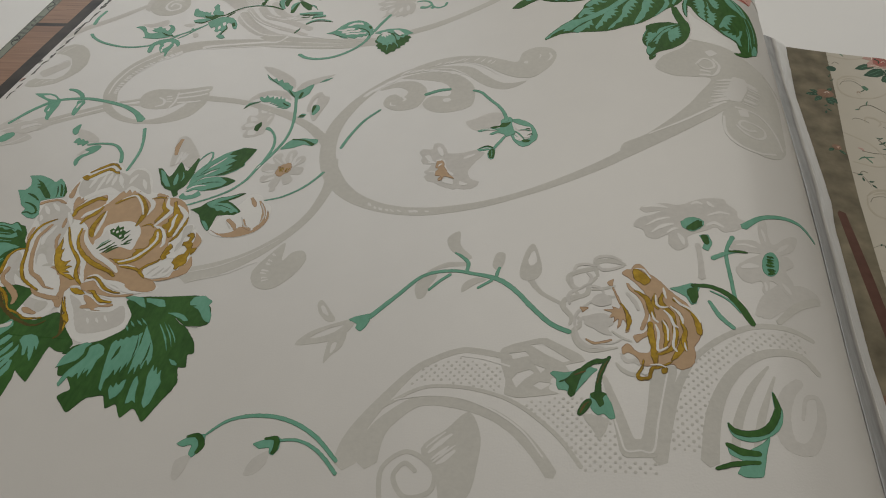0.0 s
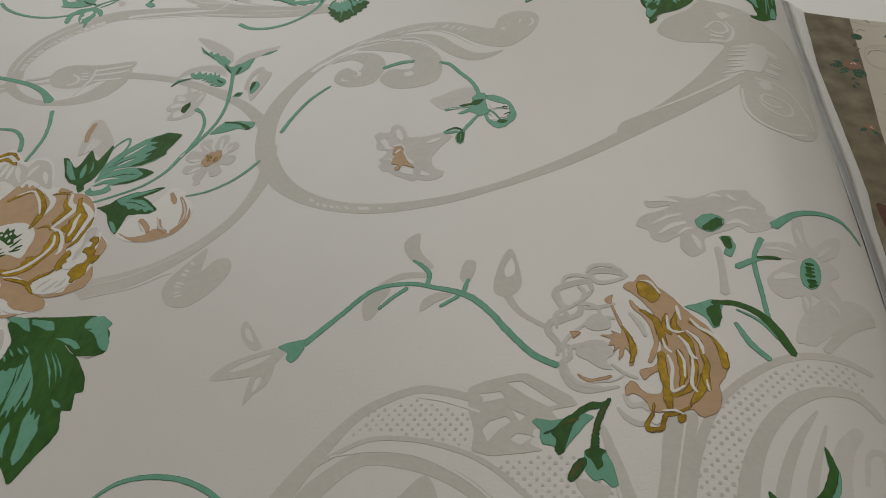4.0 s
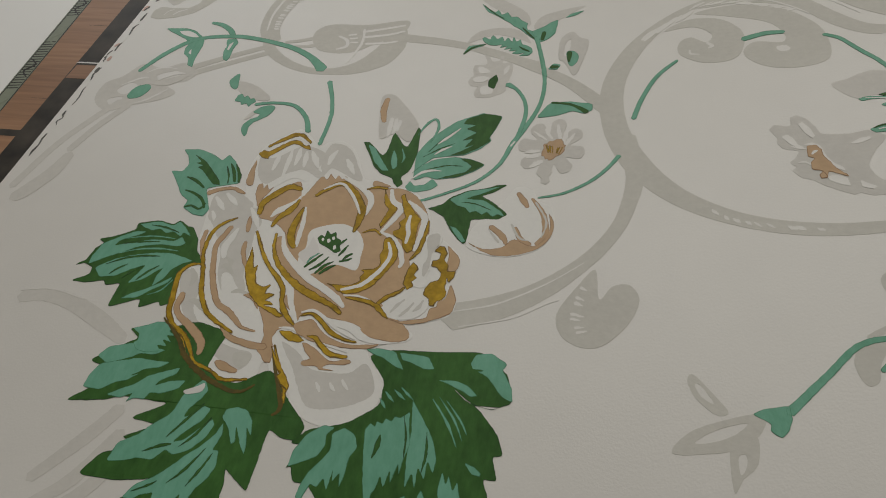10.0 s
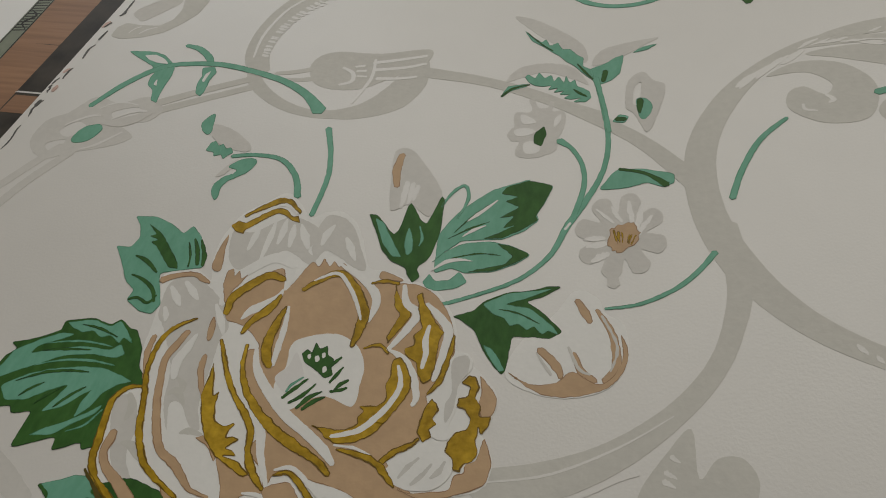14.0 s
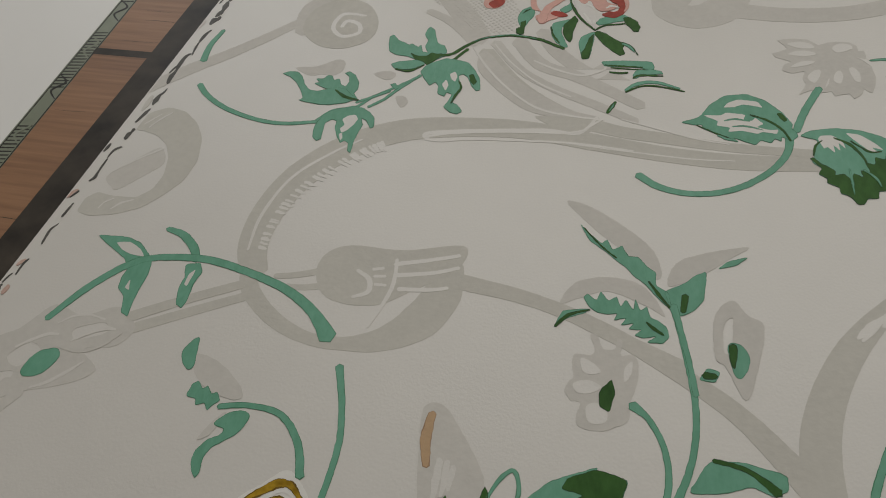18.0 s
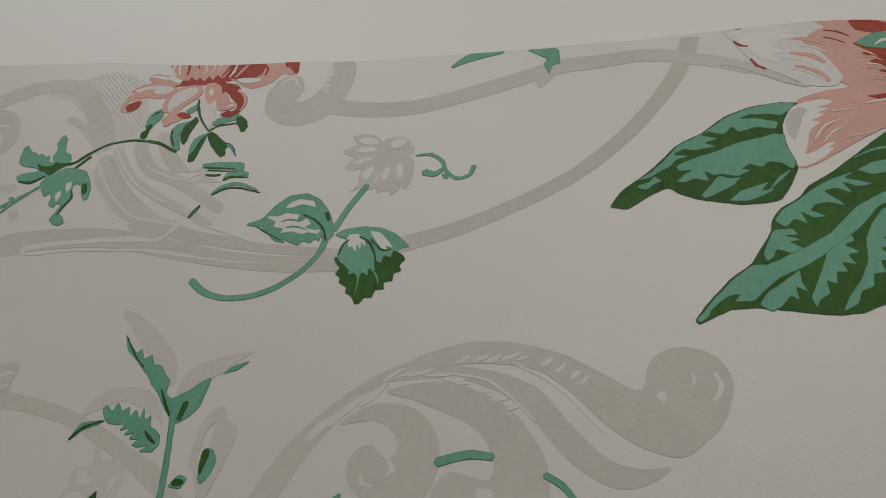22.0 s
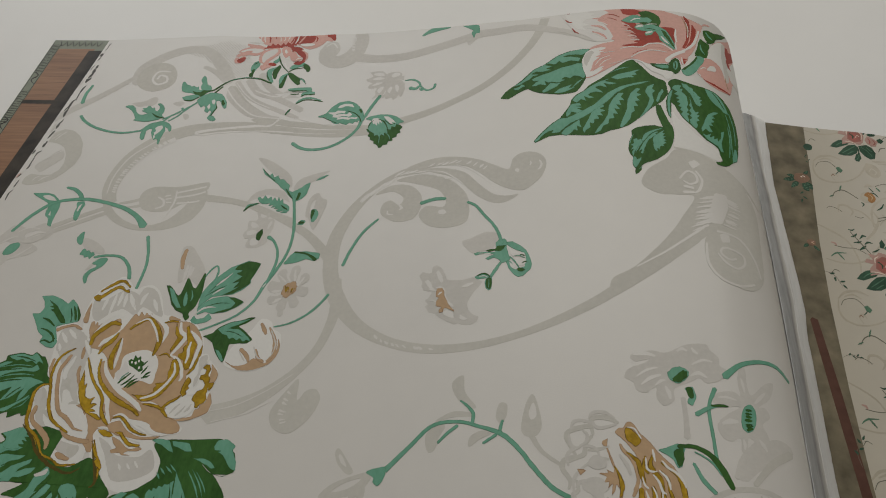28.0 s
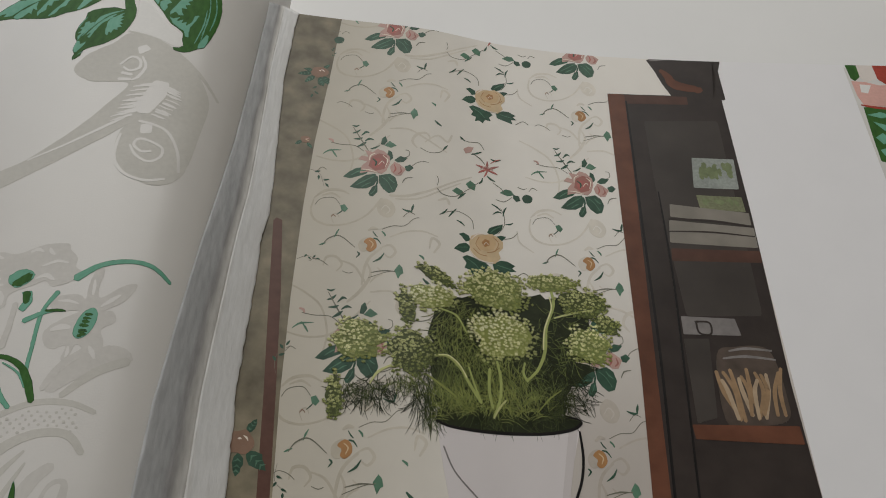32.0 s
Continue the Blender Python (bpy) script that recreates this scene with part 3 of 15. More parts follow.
def umbel(c, rx, ry, tone, parent, tilt=0.0):
    """A lacy domed flower head: dark gaps, packed ragged clusters paler towards the pictured window, and fine bright florets."""
    mats = ((PH_U3, PH_U5, PH_U1, PH_U2), (PH_U5, PH_U1, PH_U2, PH_U4), (PH_F2, PH_U3, PH_U5, PH_U1))[tone]
    ca, sa = math.cos(tilt), math.sin(tilt)
    rx, ry = 1.14 * rx, 1.12 * ry

    def at(a, b):
        return c[0] + rx * a * ca - ry * b * sa, c[1] + rx * a * sa + ry * b * ca

    rim = [random.uniform(0.72, 1.06) for i in range(16)]
    head = blob("flower_head", [at(0.84 * r * math.cos(k * math.pi / 8), 0.84 * r * math.sin(k * math.pi / 8)) for k, r in enumerate(rim)], (PH_F2, PH_U3, PH_F1)[tone], parent, 9, n=3, surf=RIGHT)
    pitch = 0.165
    shade = [[], [], [], []]
    fine = [[], []]
    y, row = -ry, 0
    while y < ry:
        x = -rx + (row % 2) * pitch / 2
        while x < rx:
            a, b = (x + random.gauss(0, 0.045)) / rx, (y + random.gauss(0, 0.04)) / ry
            edge = rim[int((math.atan2(b, a) % (2 * math.pi)) / (math.pi / 8)) % 16]
            r = math.hypot(a, b) / edge
            x += pitch
            if r > 1.04 or random.random() < 0.04 + 0.3 * max(0.0, r - 0.8):
                continue
            light = 0.72 + 0.42 * b - 0.3 * a - 0.35 * r * r + random.gauss(0, 0.16)
            k = 0 if light < 0.22 else 1 if light < 0.48 else 2 if light < 0.78 else 3
            px, py = at(a, b)
            size, turn, lobes = pitch * random.uniform(0.42, 0.66), random.uniform(0, 6), random.choice((5, 6, 7))
            loop = []
            for i in range(lobes * 2):
                w = turn + i * math.pi / lobes
                d = size * (random.uniform(0.85, 1.1) if i % 2 else random.uniform(0.45, 0.65))
                loop.append((px + d * math.cos(w), py + 0.8 * d * math.sin(w)))
            shade[k].append(cm(loop))
            for i in range(3):
                w, d = random.uniform(0, 6.3), size * random.uniform(0.2, 0.9)
                fx, fy, fs = px + d * math.cos(w), py + 0.8 * d * math.sin(w), random.uniform(0.013, 0.024)
                fine[i == 0 and k > 1].append(cm([(fx + fs, fy), (fx, fy + fs), (fx - fs, fy), (fx, fy - fs)]))
        y += pitch * 0.86
        row += 1
    for k, loops in enumerate(shade):
        if loops:
            tagged(ink("floret_cluster", loops, mats[k], head, 10 + k, RIGHT, separate=True), kind="stuff")
    for loops, m in ((fine[0], (PH_U3, PH_U5, PH_F1)[tone]), (fine[1], mats[3])):
        if loops:
            tagged(ink("floret", loops, m, head, 14, RIGHT, separate=True), kind="stuff")


def wisps(c, rx, ry, count, length, material, parent, layer, aim=-90, spread=60):
    """Hair-fine drooping foliage."""
    loops = []
    for i in range(count):
        r, t = math.sqrt(random.random()), random.uniform(0, 6.3)
        p = np.array((c[0] + rx * r * math.cos(t), c[1] + ry * r * math.sin(t)))
        a = radians(aim + random.gauss(0, spread))
        run, b = [p], random.uniform(-0.8, 0.8)
        for k in range(3):
            a += b * 0.5
            p = p + np.array((math.cos(a), math.sin(a))) * length * random.uniform(0.2, 0.45)
            run.append(p)
        loops.append(cm(ribbon(run, [0.12, 0.2, 0.16, 0.06], 3)))
    tagged(ink("foliage_haze", loops, material, parent, layer, RIGHT, separate=True), kind="stuff")


random.seed(7)

# great grey ring with its leafy head
ring = stroke("scroll_ring", [(27.00, 7.46), (24.81, 5.22), (22.65, 3.44), (20.62, 2.25), (18.62, 1.40), (16.61, 0.91), (14.52, 0.84), (12.50, 1.32), (10.78, 2.30), (9.51, 3.80), (8.78, 5.64), (8.67, 7.73), (9.35, 9.69), (10.57, 11.26), (12.06, 12.22), (13.90, 12.53)], [11.10, 7.93, 5.35, 4.36, 3.37, 3.96, 4.76, 5.15, 6.74, 8.72, 8.32, 7.93, 6.74, 4.36, 3.17, 2.77], SCROLL, page, 1, label="raised pale grey ink scroll")
blob("scroll_lobe", [(11.95, 12.34), (13.14, 12.82), (14.42, 12.85), (15.88, 12.44), (16.98, 11.81), (17.68, 11.47), (17.92, 12.26), (18.59, 12.58), (19.34, 12.31), (19.65, 11.66), (19.45, 10.81), (18.97, 10.22), (18.49, 9.90), (17.71, 10.09), (16.91, 10.64), (16.03, 11.49), (15.20, 12.04), (13.92, 12.25), (12.80, 12.20)], SCROLL, ring, 1)
blob("scroll_lobe", [(11.45, 11.78), (12.48, 12.19), (13.95, 12.08), (15.28, 11.57), (16.16, 10.60), (16.94, 9.85), (17.62, 9.62), (18.28, 9.66), (17.78, 9.27), (17.09, 9.19), (16.30, 9.63), (15.65, 10.27), (15.10, 10.94), (14.23, 11.53), (13.05, 11.86)], SCROLL, ring, 1)
blob("scroll_lobe", [(11.48, 11.51), (12.91, 11.77), (14.41, 11.22), (15.37, 10.23), (15.73, 9.29), (15.66, 8.15), (14.69, 7.85), (13.68, 8.11), (13.05, 8.85), (13.41, 9.46), (14.32, 9.28), (14.40, 9.77), (13.87, 10.55), (12.44, 11.19)], SCROLL, ring, 1)
blob("scroll_curl", [(10.41, 10.58), (11.26, 11.15), (12.33, 11.02), (13.02, 10.27), (13.11, 9.44), (12.74, 8.66), (11.74, 8.58), (10.94, 9.14), (10.92, 9.81), (11.33, 10.07), (11.85, 9.71), (12.04, 10.17), (11.40, 10.69)], SCROLL, ring, 1)
brushwork("scroll_gap", [(9.55, 10.10), (10.12, 10.79), (10.82, 11.16), (11.19, 11.55)], [(10.06, 10.74), (10.74, 11.16), (11.33, 11.62), (11.73, 11.93)], 4, [0.56, 1.49, 0.56], PAPER, ring, 2, bend=0, jitter=0.12)
brushwork("scroll_gap", [(11.22, 11.71), (11.90, 11.92), (12.72, 11.88), (13.77, 11.49), (14.65, 10.97)], [(11.83, 12.18), (12.66, 12.13), (13.38, 11.83), (14.32, 11.45), (15.07, 11.09)], 9, [0.33, 1.30, 0.49], PAPER, ring, 2, bend=0, jitter=0.12)
brushwork("scroll_gap", [(12.95, 12.27), (13.91, 12.28), (14.85, 12.28), (15.82, 11.89), (16.46, 11.46)], [(13.52, 12.56), (14.49, 12.53), (15.28, 12.46), (16.07, 12.19), (16.71, 11.75)], 9, [0.34, 1.38, 0.52], PAPER, ring, 2, bend=0, jitter=0.12)
stroke("scroll_gap", [(13.02, 11.99), (14.02, 11.79), (14.74, 11.27), (15.29, 10.71)], [0.51, 0.76, 0.51], PAPER, ring, 2)
stroke("scroll_gap", [(14.79, 12.17), (15.55, 11.75), (16.21, 11.18), (16.87, 10.43)], [0.50, 0.88, 0.50], PAPER, ring, 2)
stroke("scroll_gap", [(19.29, 11.89), (19.40, 11.59), (19.31, 11.31), (19.21, 11.24)], [0.79, 1.18, 0.52], PAPER, ring, 2)
blob("scroll_gap", [(18.12, 11.44), (18.23, 11.36), (18.22, 11.19), (18.08, 11.22), (18.02, 11.34)], PAPER, ring, 2)
stroke("scroll_gap", [(18.80, 11.89), (18.85, 11.74), (18.80, 11.59)], [0.51, 0.76, 0.51], PAPER, ring, 2)
blob("scroll_gap", [(14.12, 9.05), (14.40, 9.08), (14.54, 8.88), (14.40, 8.75), (14.17, 8.82)], PAPER, ring, 2)
stroke("scroll_gap", [(11.86, 9.69), (12.03, 9.48), (11.91, 9.36)], [0.90, 1.51, 0.60], PAPER, ring, 2)
stroke("scroll_gap", [(11.27, 9.34), (11.31, 9.13), (11.60, 9.06)], [0.60, 0.96, 0.48], PAPER, ring, 2)
brushwork("scroll_gap", [(11.65, 1.80), (12.28, 1.38), (13.19, 1.12), (14.52, 0.88)], [(11.85, 1.52), (12.41, 1.19), (13.43, 0.93), (14.78, 0.78)], 11, [0.38, 1.34, 0.38], PAPER, ring, 2, bend=0, jitter=0.12)
brushwork("scroll_gap", [(9.64, 10.04), (10.38, 10.74), (11.10, 11.30)], [(10.58, 11.20), (11.19, 11.61), (11.82, 11.92)], 5, [0.65, 1.63, 0.65], PAPER, ring, 2, bend=0, jitter=0.12)

# grey urn-shaped scroll by the gutter
urn = blob("scroll_urn", [(24.64, 10.78), (24.37, 9.92), (25.14, 9.34), (25.94, 9.33), (26.84, 9.26), (26.20, 8.03), (25.64, 7.08), (24.82, 6.00), (23.74, 4.85), (22.79, 4.25), (22.83, 3.61), (24.32, 4.51), (25.68, 5.51), (26.66, 6.35), (27.23, 6.98), (27.96, 7.37), (28.88, 7.12), (29.51, 6.50), (29.96, 5.44), (30.21, 7.46), (30.32, 9.12), (29.91, 10.07), (29.15, 10.93), (28.00, 11.81), (26.91, 12.24), (26.14, 12.34), (25.68, 11.72), (25.08, 11.24)], SCROLL, page, 1, label="raised pale grey ink urn")
blob("scroll_disc", [(27.23, 6.95), (28.11, 7.41), (29.04, 7.06), (29.72, 6.23), (29.95, 5.25), (29.43, 4.40), (28.65, 4.14), (27.78, 4.51), (27.23, 5.14), (27.03, 6.02)], SCROLL, urn, 2)
stroke("urn_line", [(26.13, 12.51), (27.38, 12.12), (28.65, 11.37), (29.68, 10.56), (30.68, 9.70)], [0.90, 1.80, 1.80, 1.80, 1.35], SCROLL, urn, 1)
stroke("scroll_gap", [(27.14, 6.48), (27.14, 5.31), (27.67, 4.52), (28.50, 4.30), (29.24, 4.58)], [1.01, 1.34, 1.34, 1.34, 1.01], PAPER, urn, 3)
stroke("scroll_gap", [(27.72, 7.25), (28.81, 7.02), (29.46, 6.10), (29.70, 5.09)], [1.25, 1.25, 1.25, 1.25], PAPER, urn, 3)
stroke("scroll_gap", [(28.47, 5.79), (28.11, 5.69), (27.77, 5.98), (27.89, 6.30), (28.30, 6.29), (28.85, 6.06), (28.87, 5.59), (28.46, 5.25), (27.94, 5.47), (27.62, 5.95)], [1.16, 1.16, 1.16, 1.16, 1.16, 1.16, 1.16, 1.16, 1.16, 0.77], PAPER, urn, 3)
patch("scroll_gap", [(27.81, 7.07), (28.26, 7.26), (28.31, 6.71), (27.89, 6.60)], PAPER, urn, 3)
patch("scroll_gap", [(26.73, 11.52), (27.07, 11.73), (27.35, 11.46), (26.92, 11.07)], PAPER, urn, 3)
stroke("scroll_gap", [(26.23, 10.39), (26.62, 10.90), (27.01, 10.74), (27.07, 10.28), (26.71, 10.07), (26.41, 10.25)], [0.92, 1.23, 1.23, 1.23, 1.23, 0.92], PAPER, urn, 3)
stroke("scroll_gap", [(27.07, 10.96), (27.32, 10.39), (27.14, 9.75), (26.90, 9.51)], [0.92, 1.22, 1.53, 0.92], PAPER, urn, 3)
stroke("scroll_gap", [(26.41, 9.91), (26.84, 9.83)], [1.58, 1.58], PAPER, urn, 3)
stroke("scroll_gap", [(26.36, 9.53), (26.84, 9.55)], [1.57, 1.57], PAPER, urn, 3)
patch("scroll_gap", [(27.83, 9.65), (28.49, 9.63), (28.47, 8.81), (28.02, 7.70), (27.55, 7.68), (27.37, 7.97)], PAPER, urn, 3)
brushwork("scroll_gap", [(27.92, 9.46), (27.67, 8.40), (27.31, 7.49)], [(27.02, 9.20), (26.73, 8.09), (26.37, 6.92)], 9, [1.83, 1.47, 0.37], PAPER, urn, 3, bend=0, jitter=0.08)
brushwork("scroll_gap", [(28.42, 9.48), (28.43, 8.60), (28.05, 7.63)], [(29.03, 9.30), (29.14, 8.46), (28.82, 7.48)], 10, [0.82, 1.22, 0.41], PAPER, urn, 3, bend=0, jitter=0.08)
stroke("scroll_gap", [(23.88, 4.89), (25.11, 5.72), (26.23, 6.64), (27.08, 7.39)], [0.66, 0.99, 1.32, 1.32], PAPER, urn, 3)

# grey scroll from the ring down to the knob
knob = stroke("scroll_stem", [(9.20, 5.01), (9.50, 3.32), (9.32, 1.95), (8.90, 0.82), (8.11, -0.27), (6.96, -1.30), (5.71, -1.99), (4.45, -2.39)], [5.94, 5.94, 4.75, 4.51, 4.99, 6.65, 8.55, 9.50], SCROLL, page, 1, label="raised pale grey ink stem")
blob("scroll_knob", [(7.46, -2.09), (7.98, -1.12), (8.46, -0.52), (8.61, -1.57), (8.96, -1.12), (9.44, -1.07), (9.72, -1.58), (9.43, -2.40), (8.79, -3.09), (8.18, -3.17), (7.62, -2.80)], SCROLL, knob, 1)
stroke("scroll_gap", [(4.43, -2.21), (5.71, -1.86), (7.07, -1.08), (8.11, -0.27)], [0.37, 0.61, 0.49, 0.25], PAPER, knob, 2)
stroke("scroll_gap", [(4.72, -2.72), (6.19, -2.32), (7.08, -1.81), (7.47, -1.64)], [0.35, 0.59, 0.47, 0.24], PAPER, knob, 2)
brushwork("scroll_gap", [(8.09, -1.10), (7.94, -1.65), (7.86, -2.29), (8.14, -2.85)], [(8.32, -1.24), (8.26, -1.80), (8.26, -2.36), (8.50, -2.69)], 7, [1.20, 0.96, 0.24], PAPER, knob, 2, bend=0, jitter=0.12)
stroke("scroll_stem", [(0.31, 10.88), (2.12, 10.57), (3.97, 9.91), (5.71, 8.94), (7.15, 7.94), (8.52, 6.44)], [4.27, 4.03, 4.03, 4.27, 4.74, 6.16], SCROLL, page, 1, label="raised pale grey ink stem")

# grey bird-like hook
hook = stroke("scroll_hook", [(-5.46, 10.62), (-5.14, 9.75), (-4.23, 8.96), (-3.18, 8.54), (-2.18, 8.53), (-1.27, 8.81), (-0.48, 9.47), (-0.07, 10.39), (0.02, 11.38)], [4.64, 4.91, 4.36, 3.54, 3.82, 6.82, 10.91, 10.36, 5.45], SCROLL, page, 1, label="raised pale grey ink hook")
blob("scroll_body", [(-3.56, 10.60), (-3.41, 11.23), (-2.81, 11.56), (-1.37, 11.62), (0.15, 12.02), (0.26, 11.42), (-0.26, 10.84), (-0.98, 10.26), (-1.58, 9.81), (-2.41, 9.67), (-3.16, 9.88)], SCROLL, hook, 1)
stroke("scroll_gap", [(-1.50, 11.12), (-0.55, 11.42), (0.13, 11.67)], [1.44, 1.28, 1.12], PAPER, hook, 2)
stroke("scroll_gap", [(-1.40, 10.77), (-0.45, 11.00), (0.19, 11.27)], [1.40, 1.25, 1.09], PAPER, hook, 2)
stroke("scroll_gap", [(-1.23, 10.35), (-0.45, 10.45), (0.02, 10.59)], [1.35, 1.20, 1.05], PAPER, hook, 2)
stroke("scroll_gap", [(-2.45, 10.76), (-2.07, 10.53), (-2.00, 10.13), (-2.35, 9.91)], [1.06, 1.37, 1.37, 0.91], PAPER, hook, 2)
stroke("scroll_gap", [(-2.05, 10.86), (-1.78, 10.94)], [0.96, 0.96], PAPER, hook, 2)
stroke("scroll_gap", [(-1.96, 10.64), (-1.67, 10.69)], [0.93, 0.93], PAPER, hook, 2)
stroke("scroll_gap", [(-1.88, 10.40), (-1.59, 10.41)], [0.90, 0.90], PAPER, hook, 2)
stroke("scroll_gap", [(-1.50, 11.29), (-1.41, 10.32), (-1.72, 9.10)], [0.87, 1.15, 0.87], PAPER, hook, 2)
stroke("scroll_bar", [(-4.59, 10.22), (-4.02, 10.35), (-3.41, 10.59)], [1.62, 1.95, 2.27], SCROLL, hook, 1)
stroke("scroll_bar", [(-4.18, 9.96), (-3.73, 9.99), (-3.18, 10.14)], [1.55, 1.86, 2.17], SCROLL, hook, 1)
stroke("scroll_stem", [(0.34, 10.78), (1.65, 10.63), (2.95, 10.31), (4.34, 9.70), (5.87, 9.04)], [3.86, 3.72, 3.72, 3.86, 4.14], SCROLL, hook, 1)
stroke("scroll_stem", [(-7.90, 8.35), (-6.73, 9.06), (-5.36, 9.82)], [3.31, 2.98, 2.82], SCROLL, hook, 1)
stroke("scroll_stem", [(-7.78, 7.97), (-6.54, 8.68), (-5.13, 9.47)], [3.23, 2.91, 2.74], SCROLL, hook, 1)

# long grey scroll under the pink spray
band = stroke("scroll_band", [(-5.19, 10.24), (-5.57, 11.13), (-5.56, 12.42), (-5.10, 13.86), (-4.09, 15.16), (-2.63, 16.12), (-0.83, 16.55), (1.18, 16.67), (3.35, 16.28), (5.38, 15.89), (7.27, 15.68), (9.19, 15.62)], [7.27, 8.55, 9.83, 10.69, 10.69, 9.83, 8.55, 7.69, 6.84, 5.98, 5.98, 5.56], SCROLL, page, 1, label="raised pale grey ink band")
stroke("scroll_gap", [(-1.70, 15.88), (-1.77, 16.14), (-0.30, 16.47), (1.67, 16.72), (2.74, 16.66), (3.22, 17.41)], [1.26, 1.47, 1.26, 1.26, 1.26, 0.84], PAPER, band, 2)
brushwork("scroll_gap", [(-5.38, 10.98), (-5.42, 11.88), (-5.19, 12.97), (-4.58, 14.08), (-3.71, 15.07), (-3.04, 15.61)], [(-5.12, 10.94), (-5.11, 11.84), (-4.82, 12.89), (-4.21, 13.91), (-3.36, 14.80), (-2.80, 15.21)], 30, [1.04, 1.04, 0.35], PAPER, band, 2, bend=0, jitter=0.05)
stroke("scroll_gap", [(-5.65, 10.93), (-5.72, 12.21), (-5.32, 13.76), (-4.37, 14.97), (-3.70, 15.58)], [0.59, 0.99, 0.99, 0.99, 0.59], PAPER, band, 2)
stroke("scroll_band", [(-0.73, 20.24), (0.47, 18.70), (2.04, 17.54), (3.60, 16.88), (5.19, 16.56), (6.98, 16.26), (9.07, 16.03)], [6.05, 6.86, 6.05, 4.84, 4.44, 3.63, 2.82], SCROLL, band, 1)
patch("scroll_band", [(1.23, 17.33), (2.90, 17.38), (3.41, 17.20), (2.92, 16.54), (2.25, 16.66)], SCROLL, band, 1)
stroke("scroll_band", [(9.84, 15.82), (11.04, 16.22), (12.58, 16.67), (14.25, 17.37), (15.89, 18.29), (17.32, 19.65), (18.45, 21.28), (19.10, 22.74), (19.46, 24.23)], [4.67, 6.08, 5.61, 5.14, 5.14, 5.14, 5.14, 5.61, 5.61], SCROLL, page, 1, label="raised pale grey ink stem")

# arched grey cartouche at the top
arch = stroke("cartouche_rim", [(-7.28, 20.49), (-7.35, 21.85), (-6.30, 23.17), (-4.85, 24.01), (-3.33, 23.86), (-1.96, 22.38), (-1.05, 20.89)], [5.79, 8.36, 8.36, 7.72, 7.72, 9.01, 8.36], SCROLL2, page, 1, label="raised pale grey ink cartouche")
blob("cartouche_curl", [(-7.33, 20.63), (-7.32, 21.76), (-6.54, 22.58), (-5.43, 22.41), (-4.77, 21.42), (-4.82, 20.39), (-5.62, 19.80), (-6.54, 19.87)], SCROLL, arch, 1)
stroke("scroll_gap", [(-6.00, 20.96), (-5.88, 21.33), (-5.42, 21.18), (-5.31, 20.70), (-5.84, 20.45), (-6.30, 20.92), (-6.14, 21.69), (-5.32, 21.71)], [1.32, 1.58, 1.58, 1.58, 1.58, 1.58, 1.58, 1.05], PAPER, arch, 2)
stroke("cartouche_stem", [(-11.65, 16.78), (-10.54, 18.01), (-9.24, 19.21), (-7.51, 21.12)], [5.07, 5.63, 5.07, 3.94], SCROLL2, arch, 1)
dots("net_dots", [(-4.74, 23.62), (-3.68, 24.42), (-2.15, 25.11), (-0.76, 24.43), (0.20, 22.35), (-0.02, 21.45), (-1.08, 21.03), (-2.35, 22.33), (-3.36, 23.14)], 0.2, 0.045, SCROLL2, page, 1)
stroke("cartouche_strap", [(0.29, 20.98), (1.18, 19.80), (2.32, 19.30), (3.24, 18.76), (4.47, 17.93)], [5.40, 5.40, 4.95, 4.50, 4.05], SCROLL2, arch, 1)
stroke("cartouche_strap", [(-0.46, 20.77), (0.55, 19.48), (1.71, 18.66), (3.16, 17.91), (4.36, 17.26)], [3.87, 3.44, 3.44, 3.44, 2.58], SCROLL2, arch, 1)
stroke("cartouche_strap", [(1.00, 21.56), (1.62, 20.50), (2.82, 19.41), (3.48, 19.76), (4.89, 18.84), (6.36, 18.03)], [4.72, 5.19, 5.19, 4.72, 4.72, 3.30], SCROLL2, arch, 1)
stroke("scroll_gap", [(-1.17, 20.44), (-0.53, 19.45), (0.33, 18.48), (1.35, 17.68), (2.42, 17.40), (3.27, 17.29)], [0.65, 0.87, 0.87, 0.87, 0.65], PAPER, arch, 2)
stroke("scroll_gap", [(-0.49, 20.71), (0.22, 19.78), (1.18, 18.90), (2.32, 18.27)], [0.46, 0.68, 0.68, 0.68], PAPER, arch, 2)
stroke("scroll_gap", [(0.94, 19.97), (1.72, 19.56), (2.56, 19.32), (3.18, 19.57), (3.26, 19.79)], [0.69, 0.91, 0.91, 0.69, 0.69], PAPER, arch, 2)
stroke("scroll_gap", [(-1.82, 15.97), (-1.04, 16.25), (0.65, 16.54), (2.34, 16.64), (2.82, 16.77)], [0.84, 1.04, 1.04, 0.84, 0.84], PAPER, arch, 2)
stroke("scroll_gap", [(2.83, 16.75), (3.10, 17.03), (3.37, 17.29)], [0.62, 0.83, 0.62], PAPER, arch, 2)
stroke("scroll_gap", [(-1.80, 15.87), (-1.31, 15.87), (-0.14, 16.11), (2.38, 16.23), (4.34, 16.00)], [0.62, 0.83, 0.83, 0.83, 0.62], PAPER, arch, 2)
stroke("scroll_gap", [(3.93, 17.32), (4.93, 16.97), (6.04, 16.58), (6.95, 16.38)], [0.39, 0.58, 0.58, 0.39], PAPER, arch, 2)
stroke("scroll_gap", [(2.39, 16.21), (4.35, 15.95), (5.90, 15.76), (7.09, 15.72)], [0.37, 0.56, 0.56, 0.37], PAPER, arch, 2)
